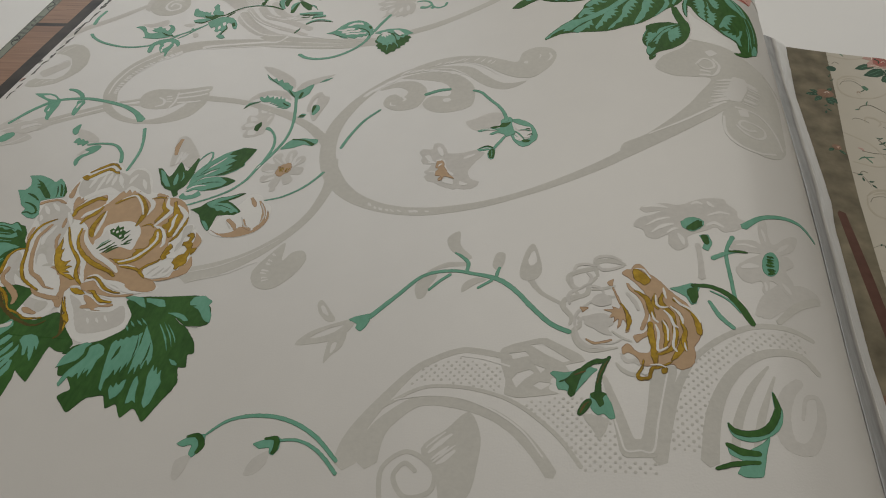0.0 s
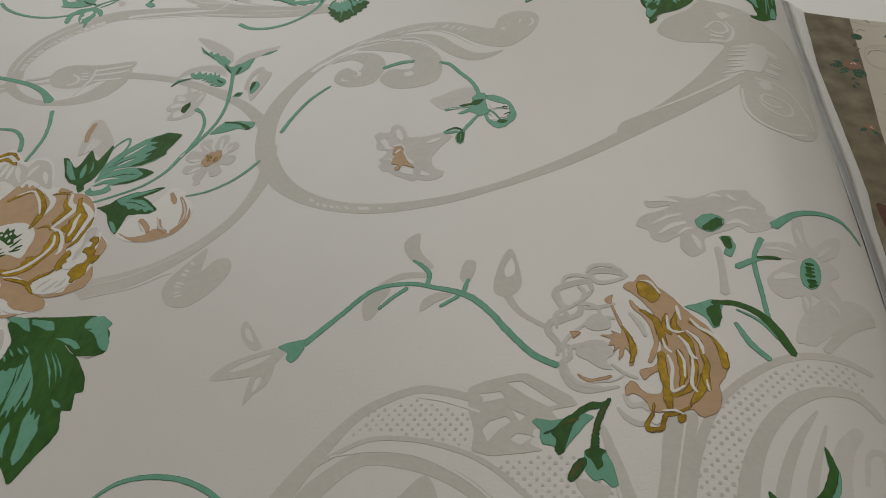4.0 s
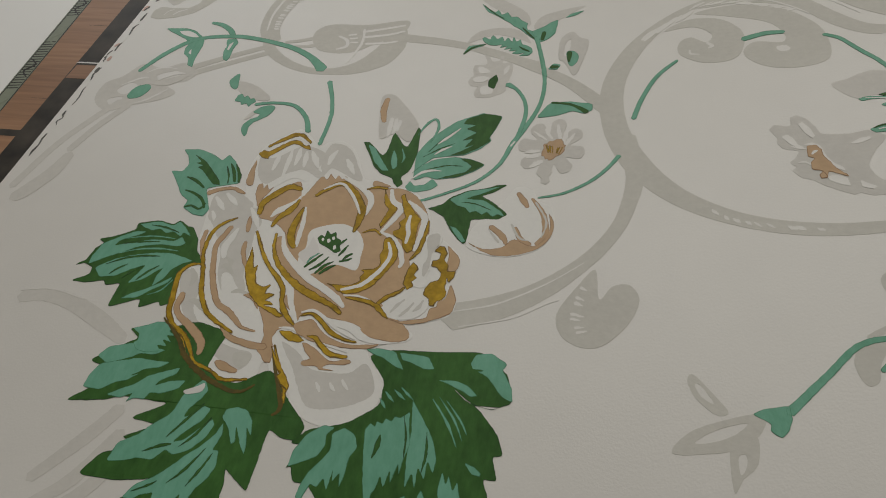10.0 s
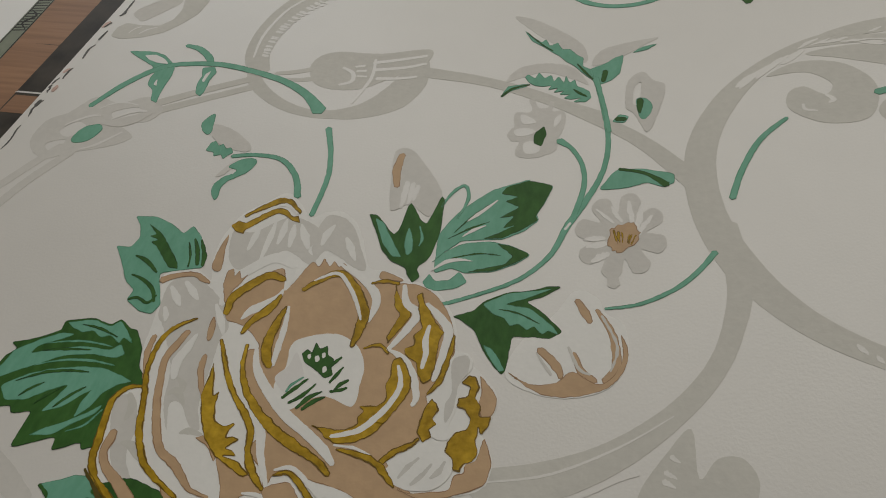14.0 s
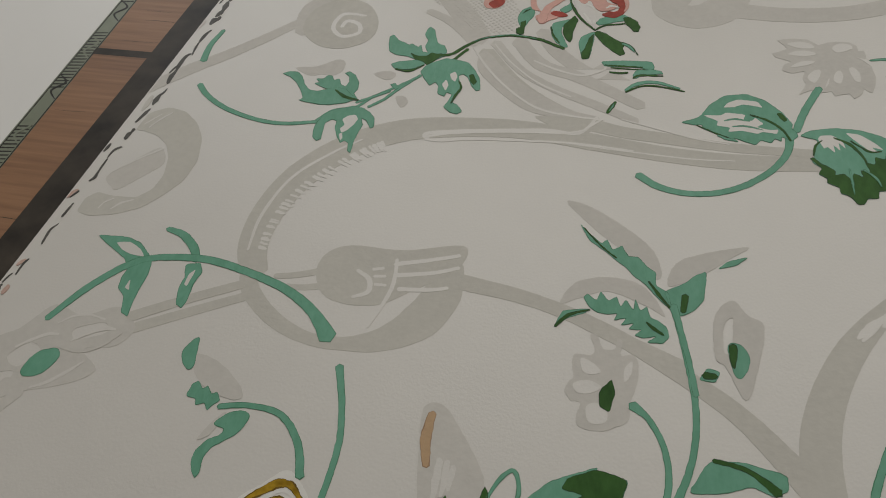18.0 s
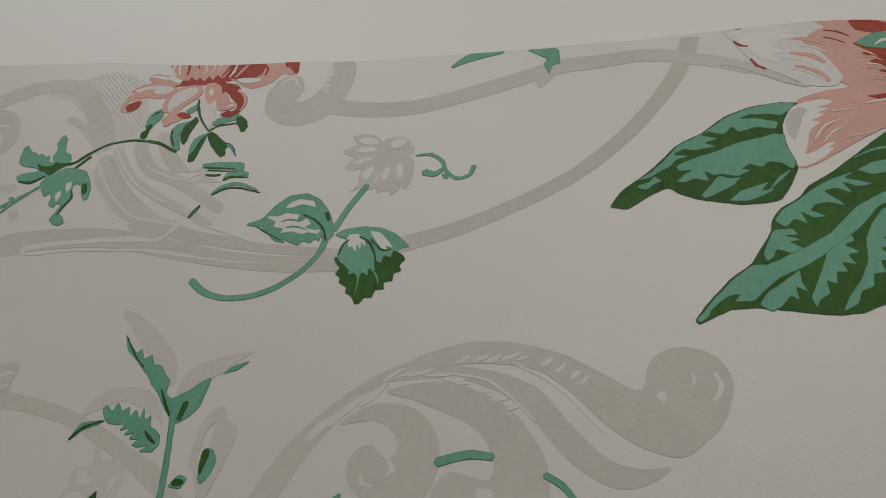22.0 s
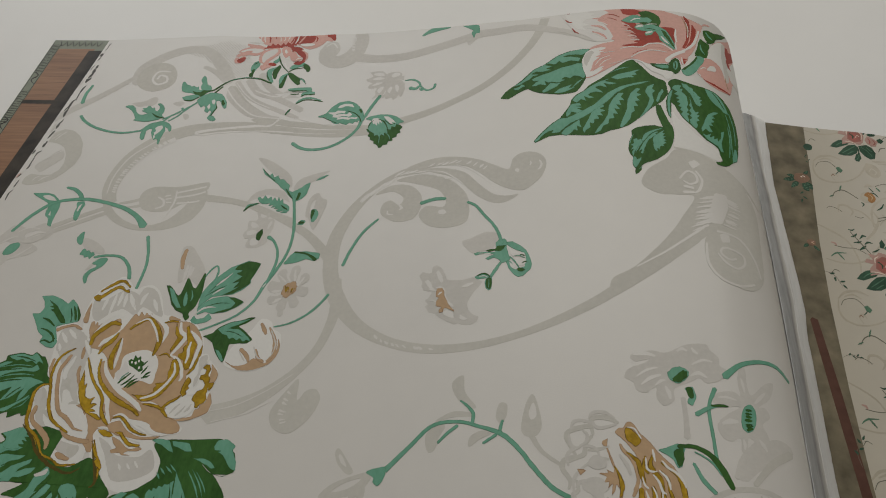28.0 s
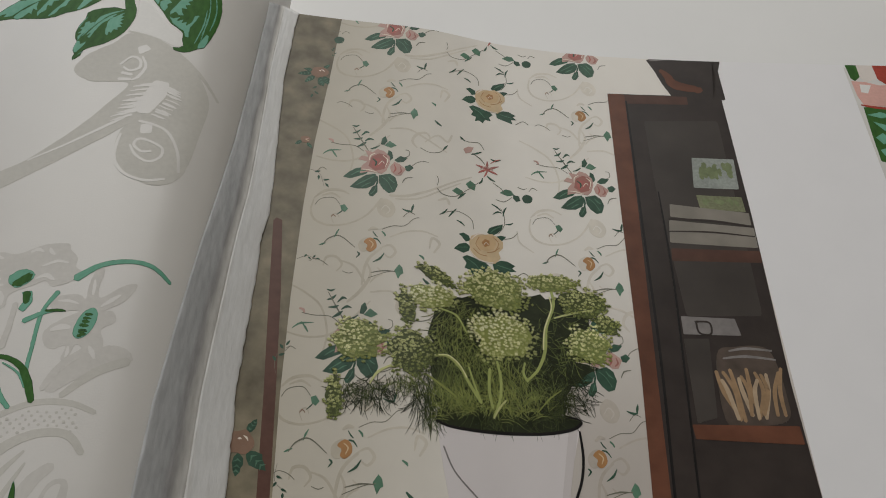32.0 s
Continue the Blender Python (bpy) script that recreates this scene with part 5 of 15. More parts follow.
patch("petal_line", [(-3.39, 4.19), (-3.00, 4.62), (-2.59, 4.97), (-2.24, 4.96), (-1.98, 4.71), (-1.82, 4.55), (-1.86, 4.45), (-2.18, 4.71), (-2.37, 4.80), (-2.67, 4.64), (-3.09, 4.33), (-3.33, 4.11)], GOLD, rose, 5)
stroke("petal_line", [(-3.21, 4.03), (-2.85, 4.36), (-2.39, 4.75), (-1.92, 4.48)], [0.81, 1.42, 1.42, 1.01], WHITE, rose, 4)
stroke("petal_line", [(-2.65, 1.01), (-2.68, 1.48), (-2.37, 1.93), (-1.97, 2.32), (-1.55, 2.25)], [1.60, 2.49, 2.67, 2.49, 1.78], GOLD, rose, 6)
stroke("petal_line", [(-2.22, 0.93), (-2.05, 1.22), (-1.69, 1.49), (-1.51, 1.73), (-1.47, 1.94)], [0.52, 2.42, 2.76, 1.73, 0.52], WHITE, rose, 5)
stroke("petal_line", [(-2.06, 0.53), (-1.95, 0.89), (-1.68, 1.24), (-1.52, 1.54), (-1.46, 1.78)], [1.02, 1.88, 2.56, 1.88, 0.68], GOLD, rose, 6)
stroke("petal_line", [(-1.22, 1.46), (-1.28, 0.99), (-1.33, 0.43), (-1.21, -0.03), (-1.05, -0.25)], [0.65, 2.12, 2.77, 2.77, 1.30], GOLD, rose, 6)
stroke("petal_line", [(-1.16, 1.47), (-1.06, 0.87), (-1.03, 0.24), (-1.00, -0.20)], [0.64, 1.45, 1.61, 0.96], WHITE, rose, 6)
stroke("petal_edge", [(-4.19, 0.11), (-4.16, -0.34), (-3.91, -1.02)], [1.32, 1.65, 1.32], TAN, rose, 5)
stroke("petal_line", [(-3.33, 0.76), (-3.68, 0.53), (-3.94, 0.15), (-4.00, -0.32), (-3.94, -0.85), (-3.73, -1.42), (-3.54, -2.04), (-3.35, -2.49), (-3.04, -2.94), (-2.70, -3.21), (-2.29, -3.43), (-1.97, -3.60)], [0.60, 1.20, 1.35, 1.35, 1.35, 1.50, 1.65, 1.80, 1.65, 1.50, 1.20, 0.75], GOLD, rose, 6)
stroke("petal_edge", [(-3.40, 0.37), (-3.55, -0.07), (-3.64, -0.48), (-3.51, -1.04), (-3.33, -1.60), (-3.06, -2.20), (-2.78, -2.63), (-2.42, -2.84), (-2.09, -3.08), (-1.75, -3.37), (-1.30, -3.46)], [1.47, 2.06, 1.77, 1.77, 1.92, 2.06, 1.92, 2.06, 1.92, 1.18, 0.59], TAN, rose, 5)
stroke("petal_edge", [(-2.41, -3.38), (-2.02, -3.73), (-1.58, -3.87), (-1.17, -3.94), (-0.82, -3.94)], [0.79, 1.84, 2.10, 2.36, 2.10], TAN, rose, 5)
patch("petal_edge", [(-1.49, -2.56), (-0.94, -2.69), (-0.20, -3.00), (-0.10, -3.14), (-0.63, -3.32), (-0.71, -3.61), (-0.52, -4.09), (-0.51, -4.43), (-0.70, -4.43), (-0.90, -4.18), (-1.11, -4.01), (-0.97, -3.87), (-0.99, -3.52), (-1.15, -3.12)], TAN, rose, 4)
stroke("petal_edge", [(-4.01, -2.40), (-4.01, -2.63), (-4.01, -2.94), (-3.80, -3.22), (-3.35, -3.52), (-3.00, -3.80), (-2.76, -4.08), (-2.70, -4.42)], [1.66, 2.35, 1.94, 1.94, 2.63, 2.77, 2.49, 1.25], TAN, rose, 5)
blob("petal_edge", [(-2.12, -4.61), (-1.94, -4.54), (-1.61, -4.68), (-1.38, -4.78), (-1.42, -4.89), (-1.66, -4.88), (-1.98, -4.80)], TAN, rose, 5)
blob("petal_edge", [(-2.93, 0.88), (-2.95, 0.59), (-2.87, 0.26), (-2.76, 0.24), (-2.78, 0.61)], TAN, rose, 5)
stroke("petal_edge", [(-2.71, -0.21), (-2.67, -0.56), (-2.51, -0.93), (-2.23, -1.42)], [1.24, 1.71, 1.40, 0.78], TAN, rose, 5)
patch("petal_edge", [(-2.12, -2.24), (-1.92, -2.14), (-1.66, -2.36), (-1.45, -2.55), (-1.48, -2.71), (-1.69, -2.44), (-1.83, -2.34)], TAN, rose, 5)
patch("petal_line", [(-2.43, -0.34), (-2.41, -0.69), (-2.39, -1.20), (-2.19, -1.74), (-1.87, -2.24), (-1.52, -2.56), (-1.05, -2.78), (-0.72, -2.93), (-0.61, -2.83), (-0.90, -2.61), (-1.11, -2.57), (-1.34, -2.53), (-1.03, -2.48), (-1.14, -2.38), (-1.34, -2.35), (-1.10, -2.11), (-1.26, -2.06), (-1.41, -2.12), (-1.41, -1.93), (-1.34, -1.76), (-1.59, -1.88), (-1.83, -1.76), (-1.96, -1.38), (-2.00, -1.05), (-2.10, -1.20), (-2.24, -0.75)], GOLD, rose, 6)
stroke("petal_line", [(-2.12, 0.16), (-1.66, -0.66), (-1.23, -1.26), (-0.73, -1.79), (-0.49, -2.39), (-0.14, -3.03)], [0.72, 1.73, 2.31, 2.31, 1.73, 0.87], WHITE, rose, 5)
stroke("petal_line", [(-2.49, 0.28), (-2.20, -0.22), (-1.90, -0.73), (-1.56, -1.15), (-1.17, -1.52), (-0.92, -1.88), (-0.82, -2.30), (-0.65, -2.64), (-0.41, -2.91), (-0.20, -3.10)], [0.86, 1.30, 1.30, 1.44, 1.73, 1.73, 1.59, 2.02, 1.73, 0.72], GOLD, rose, 6)
stroke("petal_line", [(-1.80, 0.24), (-1.70, -0.31), (-1.43, -0.87), (-0.95, -1.37), (-0.44, -1.74), (0.02, -1.97), (0.53, -2.19), (0.91, -2.39), (1.10, -2.55)], [0.86, 1.30, 1.73, 2.16, 2.59, 2.59, 2.02, 1.87, 1.15], GOLD, rose, 6)
stroke("petal_line", [(-1.56, 0.24), (-1.30, -0.39), (-0.74, -0.98), (-0.19, -1.41), (0.31, -1.69), (0.83, -2.03), (1.13, -2.31)], [0.73, 2.04, 2.48, 2.63, 2.33, 2.33, 1.17], WHITE, rose, 6)
stroke("petal_line", [(-3.84, -1.25), (-4.16, -1.30), (-4.41, -1.61), (-4.38, -2.10), (-4.28, -2.60), (-4.19, -3.09), (-3.90, -3.54), (-3.37, -3.88), (-2.98, -4.37), (-2.74, -4.69), (-2.20, -4.89), (-1.68, -5.13), (-1.00, -5.03)], [0.70, 1.26, 1.54, 1.82, 1.96, 1.82, 1.82, 1.68, 1.26, 1.12, 1.12, 1.26, 0.70], GOLD, rose, 5)
patch("petal_line", [(-0.65, -3.87), (-0.49, -4.06), (-0.23, -4.41), (0.08, -4.76), (0.28, -5.07), (0.26, -5.24), (-0.01, -5.05), (-0.21, -4.84), (-0.10, -4.71), (-0.29, -4.55), (-0.49, -4.22)], GOLD, rose, 6)
blob("petal_edge", [(0.92, 2.64), (0.94, 2.89), (1.51, 2.66)], TAN, rose, 5)
stroke("petal_line", [(-0.96, 2.01), (-0.64, 2.35), (-0.16, 2.66), (0.36, 2.25), (0.75, 1.61), (0.78, 1.05), (0.72, 0.59)], [1.04, 1.91, 2.26, 2.60, 2.95, 2.60, 1.04], GOLD, rose, 6)
stroke("petal_line", [(-0.76, 2.33), (-0.24, 2.65), (0.18, 2.30), (0.53, 1.79), (0.74, 1.36)], [0.52, 1.05, 1.05, 1.05, 0.52], WHITE, rose, 7)
stroke("petal_line", [(-0.21, 2.94), (0.42, 2.58), (0.85, 2.23), (1.00, 1.85), (0.93, 1.35)], [0.86, 1.72, 2.41, 2.07, 1.03], WHITE, rose, 6)
stroke("petal_line", [(0.74, 2.47), (1.07, 2.59), (1.42, 2.55)], [0.70, 1.22, 1.05], GOLD, rose, 6)
patch("petal_line", [(1.34, 2.56), (1.55, 2.11), (1.84, 1.93), (1.97, 1.66), (1.82, 1.31), (1.69, 1.07), (1.57, 0.77), (1.48, 0.96), (1.58, 1.32), (1.67, 1.63), (1.45, 1.89)], GOLD, rose, 6)
stroke("petal_line", [(1.58, 2.51), (1.74, 2.01), (2.08, 1.71), (1.92, 1.21), (1.62, 0.63)], [0.99, 1.98, 2.31, 1.98, 0.99], WHITE, rose, 6)
patch("petal_line", [(1.95, 2.27), (2.09, 2.36), (2.20, 2.06), (2.37, 1.85), (2.54, 1.62), (2.75, 1.36), (2.86, 1.26), (2.77, 0.97), (2.83, 0.48), (2.82, -0.02), (2.64, -0.16), (2.46, 0.07), (2.35, 0.40), (2.05, 0.54), (2.00, 0.71), (2.21, 0.84), (2.11, 1.08), (2.30, 1.32), (2.18, 1.58), (2.06, 1.95)], GOLD, rose, 6)
stroke("petal_line", [(2.46, 1.41), (2.46, 0.97), (2.54, 0.63), (2.53, 0.25)], [0.78, 1.55, 1.40, 0.93], WHITE, rose, 7)
stroke("petal_line", [(2.26, 2.03), (2.62, 1.72), (2.95, 1.31), (2.95, 0.67), (2.86, -0.02)], [0.96, 2.07, 2.39, 1.91, 1.28], WHITE, rose, 6)
stroke("petal_line", [(3.11, 1.22), (3.11, 0.77), (3.07, 0.34), (3.00, -0.04), (2.80, -0.39)], [0.61, 1.21, 1.51, 1.51, 0.76], GOLD, rose, 6)
stroke("petal_line", [(1.03, 0.59), (1.39, 0.73), (1.66, 0.53)], [0.64, 1.11, 0.80], GOLD, rose, 6)
patch("petal_line", [(1.80, 0.37), (1.99, 0.50), (2.18, 0.24), (2.37, -0.07), (2.39, -0.40), (2.21, -0.80), (2.00, -1.22), (1.79, -1.55), (1.49, -1.75), (1.11, -1.85), (0.81, -1.77), (0.60, -1.60), (0.37, -1.51), (0.78, -1.53), (1.17, -1.49), (1.41, -1.33), (1.36, -1.18), (1.48, -1.00), (1.33, -0.89), (1.59, -0.83), (1.73, -0.86), (1.89, -0.63), (1.81, -0.31), (1.83, 0.03)], GOLD, rose, 6)
stroke("petal_line", [(1.97, 0.25), (2.14, -0.23), (2.02, -0.71), (1.75, -1.16), (1.44, -1.49), (0.90, -1.70)], [0.72, 1.29, 1.43, 1.58, 1.43, 0.86], WHITE, rose, 7)
stroke("petal_line", [(1.64, 0.63), (2.01, 0.46), (2.35, 0.06), (2.56, -0.47), (2.52, -0.71)], [0.60, 1.81, 1.97, 1.51, 0.91], WHITE, rose, 6)
stroke("petal_line", [(1.11, -1.97), (1.53, -2.00), (1.94, -2.10), (2.17, -2.22), (2.38, -2.43), (2.57, -2.60)], [0.54, 1.48, 1.61, 1.75, 1.34, 0.54], GOLD, rose, 6)
stroke("petal_line", [(2.11, -2.15), (2.36, -1.86), (2.68, -1.64), (2.84, -1.47)], [1.37, 1.65, 1.37, 0.69], GOLD, rose, 6)
stroke("petal_line", [(1.03, -1.88), (1.51, -1.88), (1.87, -2.00)], [0.42, 0.69, 0.69], WHITE, rose, 5)
blob("petal", [(2.28, -2.26), (2.78, -1.79), (3.19, -1.51), (3.66, -1.80), (3.71, -2.10), (3.48, -2.46), (3.02, -2.61), (2.54, -2.54)], WHITE, rose, 5)
blob("petal", [(3.15, -0.64), (3.10, 0.34), (3.26, 0.73), (3.56, 0.73), (3.70, 0.40), (3.53, 0.05), (3.53, -0.60), (3.43, -1.08), (3.51, -1.37), (3.24, -1.43), (3.03, -1.28), (3.12, -0.96)], WHITE, rose, 5)
blob("petal_tone", [(3.20, 0.52), (3.53, 0.69), (3.62, 0.31), (3.46, -0.12), (3.47, -0.60), (3.35, -1.01), (3.25, -0.63), (3.34, -0.22)], SCROLL2, rose, 6)
stroke("petal_streak", [(2.61, -2.39), (2.76, -2.12), (2.95, -1.88)], [0.53, 1.20, 0.40], SCROLL2, rose, 6)
stroke("petal_streak", [(2.90, -2.49), (3.09, -2.27), (3.25, -1.99)], [0.53, 1.18, 0.39], SCROLL2, rose, 6)
stroke("petal_streak", [(3.28, -2.30), (3.44, -2.11), (3.52, -1.89)], [0.53, 1.32, 0.40], SCROLL2, rose, 6)
patch("petal_line", [(2.79, -0.92), (2.75, -1.31), (2.94, -1.54), (3.12, -1.36), (3.01, -1.22), (3.17, -1.08), (3.03, -0.94), (3.16, -0.73), (3.06, -0.59), (2.93, -0.46), (2.84, -0.67)], GOLD, rose, 6)
patch("petal_line", [(3.65, 0.19), (3.82, 0.19), (3.95, -0.07), (3.89, -0.32), (4.05, -0.54), (4.07, -0.77), (4.32, -0.75), (4.30, -1.01), (4.16, -1.18), (4.08, -1.00), (4.09, -1.38), (4.17, -1.59), (4.09, -1.83), (3.91, -1.88), (3.88, -2.08), (3.71, -2.05), (3.66, -1.80), (3.45, -1.68), (3.47, -1.45), (3.60, -1.21), (3.85, -1.11), (3.89, -0.87), (3.73, -0.66), (3.51, -0.60), (3.51, -0.38), (3.71, -0.34), (3.74, -0.09), (3.51, -0.02)], GOLD, rose, 6)
blob("petal_edge", [(3.91, 0.22), (4.19, -0.05), (4.37, -0.32), (4.33, -0.70), (4.11, -0.79), (4.00, -0.49), (4.01, -0.15)], TAN, rose, 5)
blob("petal_edge", [(4.25, -1.29), (4.47, -1.70), (4.48, -2.01), (4.38, -2.30), (4.03, -2.50), (3.51, -2.70), (3.03, -2.74), (2.65, -2.61), (2.90, -2.67), (3.32, -2.58), (3.70, -2.47), (3.76, -2.17), (3.93, -2.08), (3.96, -1.90), (4.17, -1.74)], TAN, rose, 5)
stroke("petal_line", [(-0.08, -2.76), (0.24, -2.65), (0.61, -2.88), (0.94, -3.18), (1.36, -3.40), (1.83, -3.48)], [0.52, 1.17, 1.56, 1.56, 1.17, 0.39], GOLD, rose, 7)
stroke("petal_line", [(-0.09, -2.64), (0.28, -2.54), (0.72, -2.79), (1.10, -3.07), (1.76, -3.39)], [0.53, 1.07, 1.07, 1.07, 0.53], WHITE, rose, 6)
stroke("petal_line", [(0.56, -2.80), (1.07, -2.89), (1.57, -3.01), (1.94, -3.28), (2.40, -3.42), (2.71, -3.44)], [0.76, 2.29, 2.80, 2.29, 1.27, 0.51], WHITE, rose, 5)
blob("petal_edge", [(-0.18, -3.07), (0.28, -2.85), (0.60, -3.11), (0.98, -3.39), (1.58, -3.57), (2.18, -3.53), (2.51, -3.49), (2.26, -3.65), (1.72, -3.70), (1.23, -3.67), (0.84, -3.60), (0.52, -3.59), (0.17, -3.46), (-0.04, -3.35)], TAN, rose, 5)
stroke("petal_line", [(0.32, -3.43), (0.58, -3.46), (0.81, -3.68), (1.16, -3.94), (1.68, -3.99)], [0.51, 1.53, 1.65, 1.78, 1.02], GOLD, rose, 6)
stroke("petal_line", [(0.27, -3.33), (0.60, -3.33), (0.97, -3.62), (1.65, -3.83)], [0.51, 1.14, 1.14, 0.51], WHITE, rose, 5)
patch("petal_line", [(-0.60, -3.34), (-0.24, -3.32), (0.09, -3.44), (0.29, -3.59), (0.12, -3.66), (-0.16, -3.64), (-0.42, -3.52)], GOLD, rose, 6)
stroke("petal_line", [(-0.60, -3.25), (-0.27, -3.23), (0.04, -3.34), (0.29, -3.52)], [0.52, 0.92, 0.92, 0.39], WHITE, rose, 5)
blob("petal_edge", [(0.25, -3.66), (0.63, -3.78), (1.21, -4.15), (1.67, -4.06), (1.84, -4.15), (1.65, -4.25), (1.23, -4.27), (1.07, -4.40), (1.39, -4.45), (1.01, -4.47), (0.84, -4.37), (0.48, -4.40), (0.40, -4.27), (0.62, -4.15), (0.42, -3.95)], TAN, rose, 4)
blob("petal_tone", [(-0.37, -3.73), (0.02, -3.86), (0.37, -4.13), (0.69, -4.46), (1.29, -4.53), (1.87, -4.48), (2.28, -4.14), (2.67, -4.70), (2.67, -5.10), (2.27, -5.40), (1.63, -5.62), (0.94, -5.62), (0.51, -5.05), (0.18, -4.49)], SCROLL2, rose, 2.7)
stroke("petal_streak", [(1.00, -4.87), (1.11, -5.01), (1.18, -5.15)], [0.47, 1.17, 0.47], WHITE, rose, 4)
stroke("petal_streak", [(1.41, -4.85), (1.50, -4.98), (1.61, -5.08)], [0.47, 1.05, 0.47], WHITE, rose, 4)
stroke("petal_streak", [(1.74, -4.72), (1.83, -4.85), (1.97, -5.00)], [0.47, 1.05, 0.47], WHITE, rose, 4)
blob("rose_heart", [(-0.74, 0.37), (-0.48, 0.67), (0.28, 0.89), (0.88, 0.61), (1.17, 0.12), (1.20, -0.39), (1.17, -0.92), (0.49, -0.77), (0.05, -0.98), (-0.24, -1.23), (-0.54, -1.01), (-0.79, -0.69), (-0.67, -0.15)], WHITE, rose, 4)
blob("petal_tone", [(-0.83, -0.52), (-0.61, -0.14), (-0.52, 0.23), (-0.15, -0.42), (-0.39, -0.87)], PALE, rose, 5)
patch("stamen", [(-0.41, 0.21), (-0.30, 0.37), (-0.17, 0.28), (-0.15, 0.59), (0.00, 0.41), (0.15, 0.54), (0.23, 0.30), (0.42, 0.19), (0.41, -0.02), (0.51, -0.21), (0.33, -0.34), (0.10, -0.17), (-0.12, -0.07), (-0.28, 0.01)], DGREEN, rose, 6)
stroke("stamen", [(0.58, 0.28), (0.47, 0.13), (0.34, -0.07)], [0.47, 0.94, 0.47], DGREEN, rose, 6)
stroke("stamen", [(0.69, 0.02), (0.59, -0.20), (0.48, -0.42)], [0.46, 0.92, 0.46], DGREEN, rose, 6)
stroke("stamen", [(0.91, -0.29), (0.76, -0.41), (0.64, -0.60)], [0.45, 1.06, 0.45], DGREEN, rose, 6)
stroke("stamen", [(0.93, -0.49), (0.75, -0.58), (0.57, -0.64)], [0.45, 0.90, 0.45], DGREEN, rose, 6)
stroke("stamen", [(-0.04, -0.40), (-0.26, -0.67), (-0.49, -0.97)], [0.30, 1.06, 0.61], DGREEN, rose, 6)
stroke("stamen", [(0.18, -0.50), (-0.03, -0.82), (-0.30, -1.07)], [0.30, 1.05, 0.60], DGREEN, rose, 6)
stroke("stamen", [(0.38, -0.67), (0.12, -0.87), (-0.09, -1.17)], [0.30, 1.19, 0.60], DGREEN, rose, 6)
stroke("stamen", [(0.49, -0.79), (0.25, -0.95), (0.05, -1.18)], [0.30, 1.19, 0.59], DGREEN, rose, 6)
stroke("stamen", [(-0.16, -0.38), (-0.38, -0.62), (-0.45, -0.80)], [0.30, 0.76, 0.46], TEAL, rose, 6)
blob("stamen", [(-0.07, 0.17), (0.00, 0.23), (0.07, 0.14), (0.01, 0.06)], WHITE, rose, 7)
blob("stamen", [(0.21, -0.07), (0.28, -0.02), (0.32, -0.14), (0.25, -0.20)], WHITE, rose, 7)
blob("stamen", [(-0.25, 0.20), (-0.19, 0.24), (-0.15, 0.16), (-0.20, 0.11)], WHITE, rose, 7)
blob("stamen", [(0.09, 0.28), (0.15, 0.33), (0.19, 0.23), (0.13, 0.18)], WHITE, rose, 7)

# leaves of the ochre rose
leaf = patch("rose_leaf", [(-6.46, 3.72), (-5.83, 3.79), (-5.23, 3.57), (-4.82, 3.31), (-4.67, 3.63), (-4.32, 3.33), (-3.92, 2.71), (-3.84, 2.30), (-4.30, 2.15), (-4.92, 1.95), (-4.68, 1.47), (-4.45, 1.00), (-4.58, 0.70), (-4.95, 0.75), (-5.41, 1.01), (-5.36, 1.34), (-5.71, 1.56), (-6.14, 2.20), (-6.52, 2.64), (-6.08, 2.66), (-5.99, 3.02), (-6.17, 3.42)], TEAL, page, 3, label="teal and dark green leaf in raised ink")
patch("leaf_tone", [(-5.96, 3.52), (-5.41, 3.22), (-5.04, 2.85), (-4.60, 2.37), (-4.48, 2.15), (-4.74, 2.15), (-5.06, 2.45), (-5.39, 2.79), (-5.61, 2.90), (-5.45, 3.00), (-5.74, 3.10), (-5.56, 3.18)], DGREEN, leaf, 5)
stroke("leaf_vein", [(-5.81, 2.40), (-5.45, 2.28), (-5.01, 1.96)], [0.47, 1.40, 0.70], DGREEN, leaf, 5)
stroke("leaf_vein", [(-5.63, 1.79), (-5.21, 1.66), (-4.85, 1.40), (-4.67, 1.07)], [0.45, 1.12, 1.12, 0.67], DGREEN, leaf, 5)
stroke("leaf_vein", [(-5.36, 1.04), (-5.14, 1.12), (-4.82, 1.01), (-4.68, 1.27)], [0.66, 0.88, 0.88, 0.44], DGREEN, leaf, 5)
stroke("leaf_vein", [(-4.43, 3.19), (-4.20, 2.81), (-4.02, 2.36)], [0.47, 1.40, 0.93], DGREEN, leaf, 5)
stroke("leaf_vein", [(-4.23, 3.18), (-3.96, 2.70), (-3.87, 2.35)], [0.46, 1.39, 0.70], DGREEN, leaf, 5)
stroke("leaf_vein", [(-4.54, 3.04), (-4.34, 2.66), (-4.24, 2.26)], [0.47, 0.70, 0.47], DGREEN, leaf, 5)
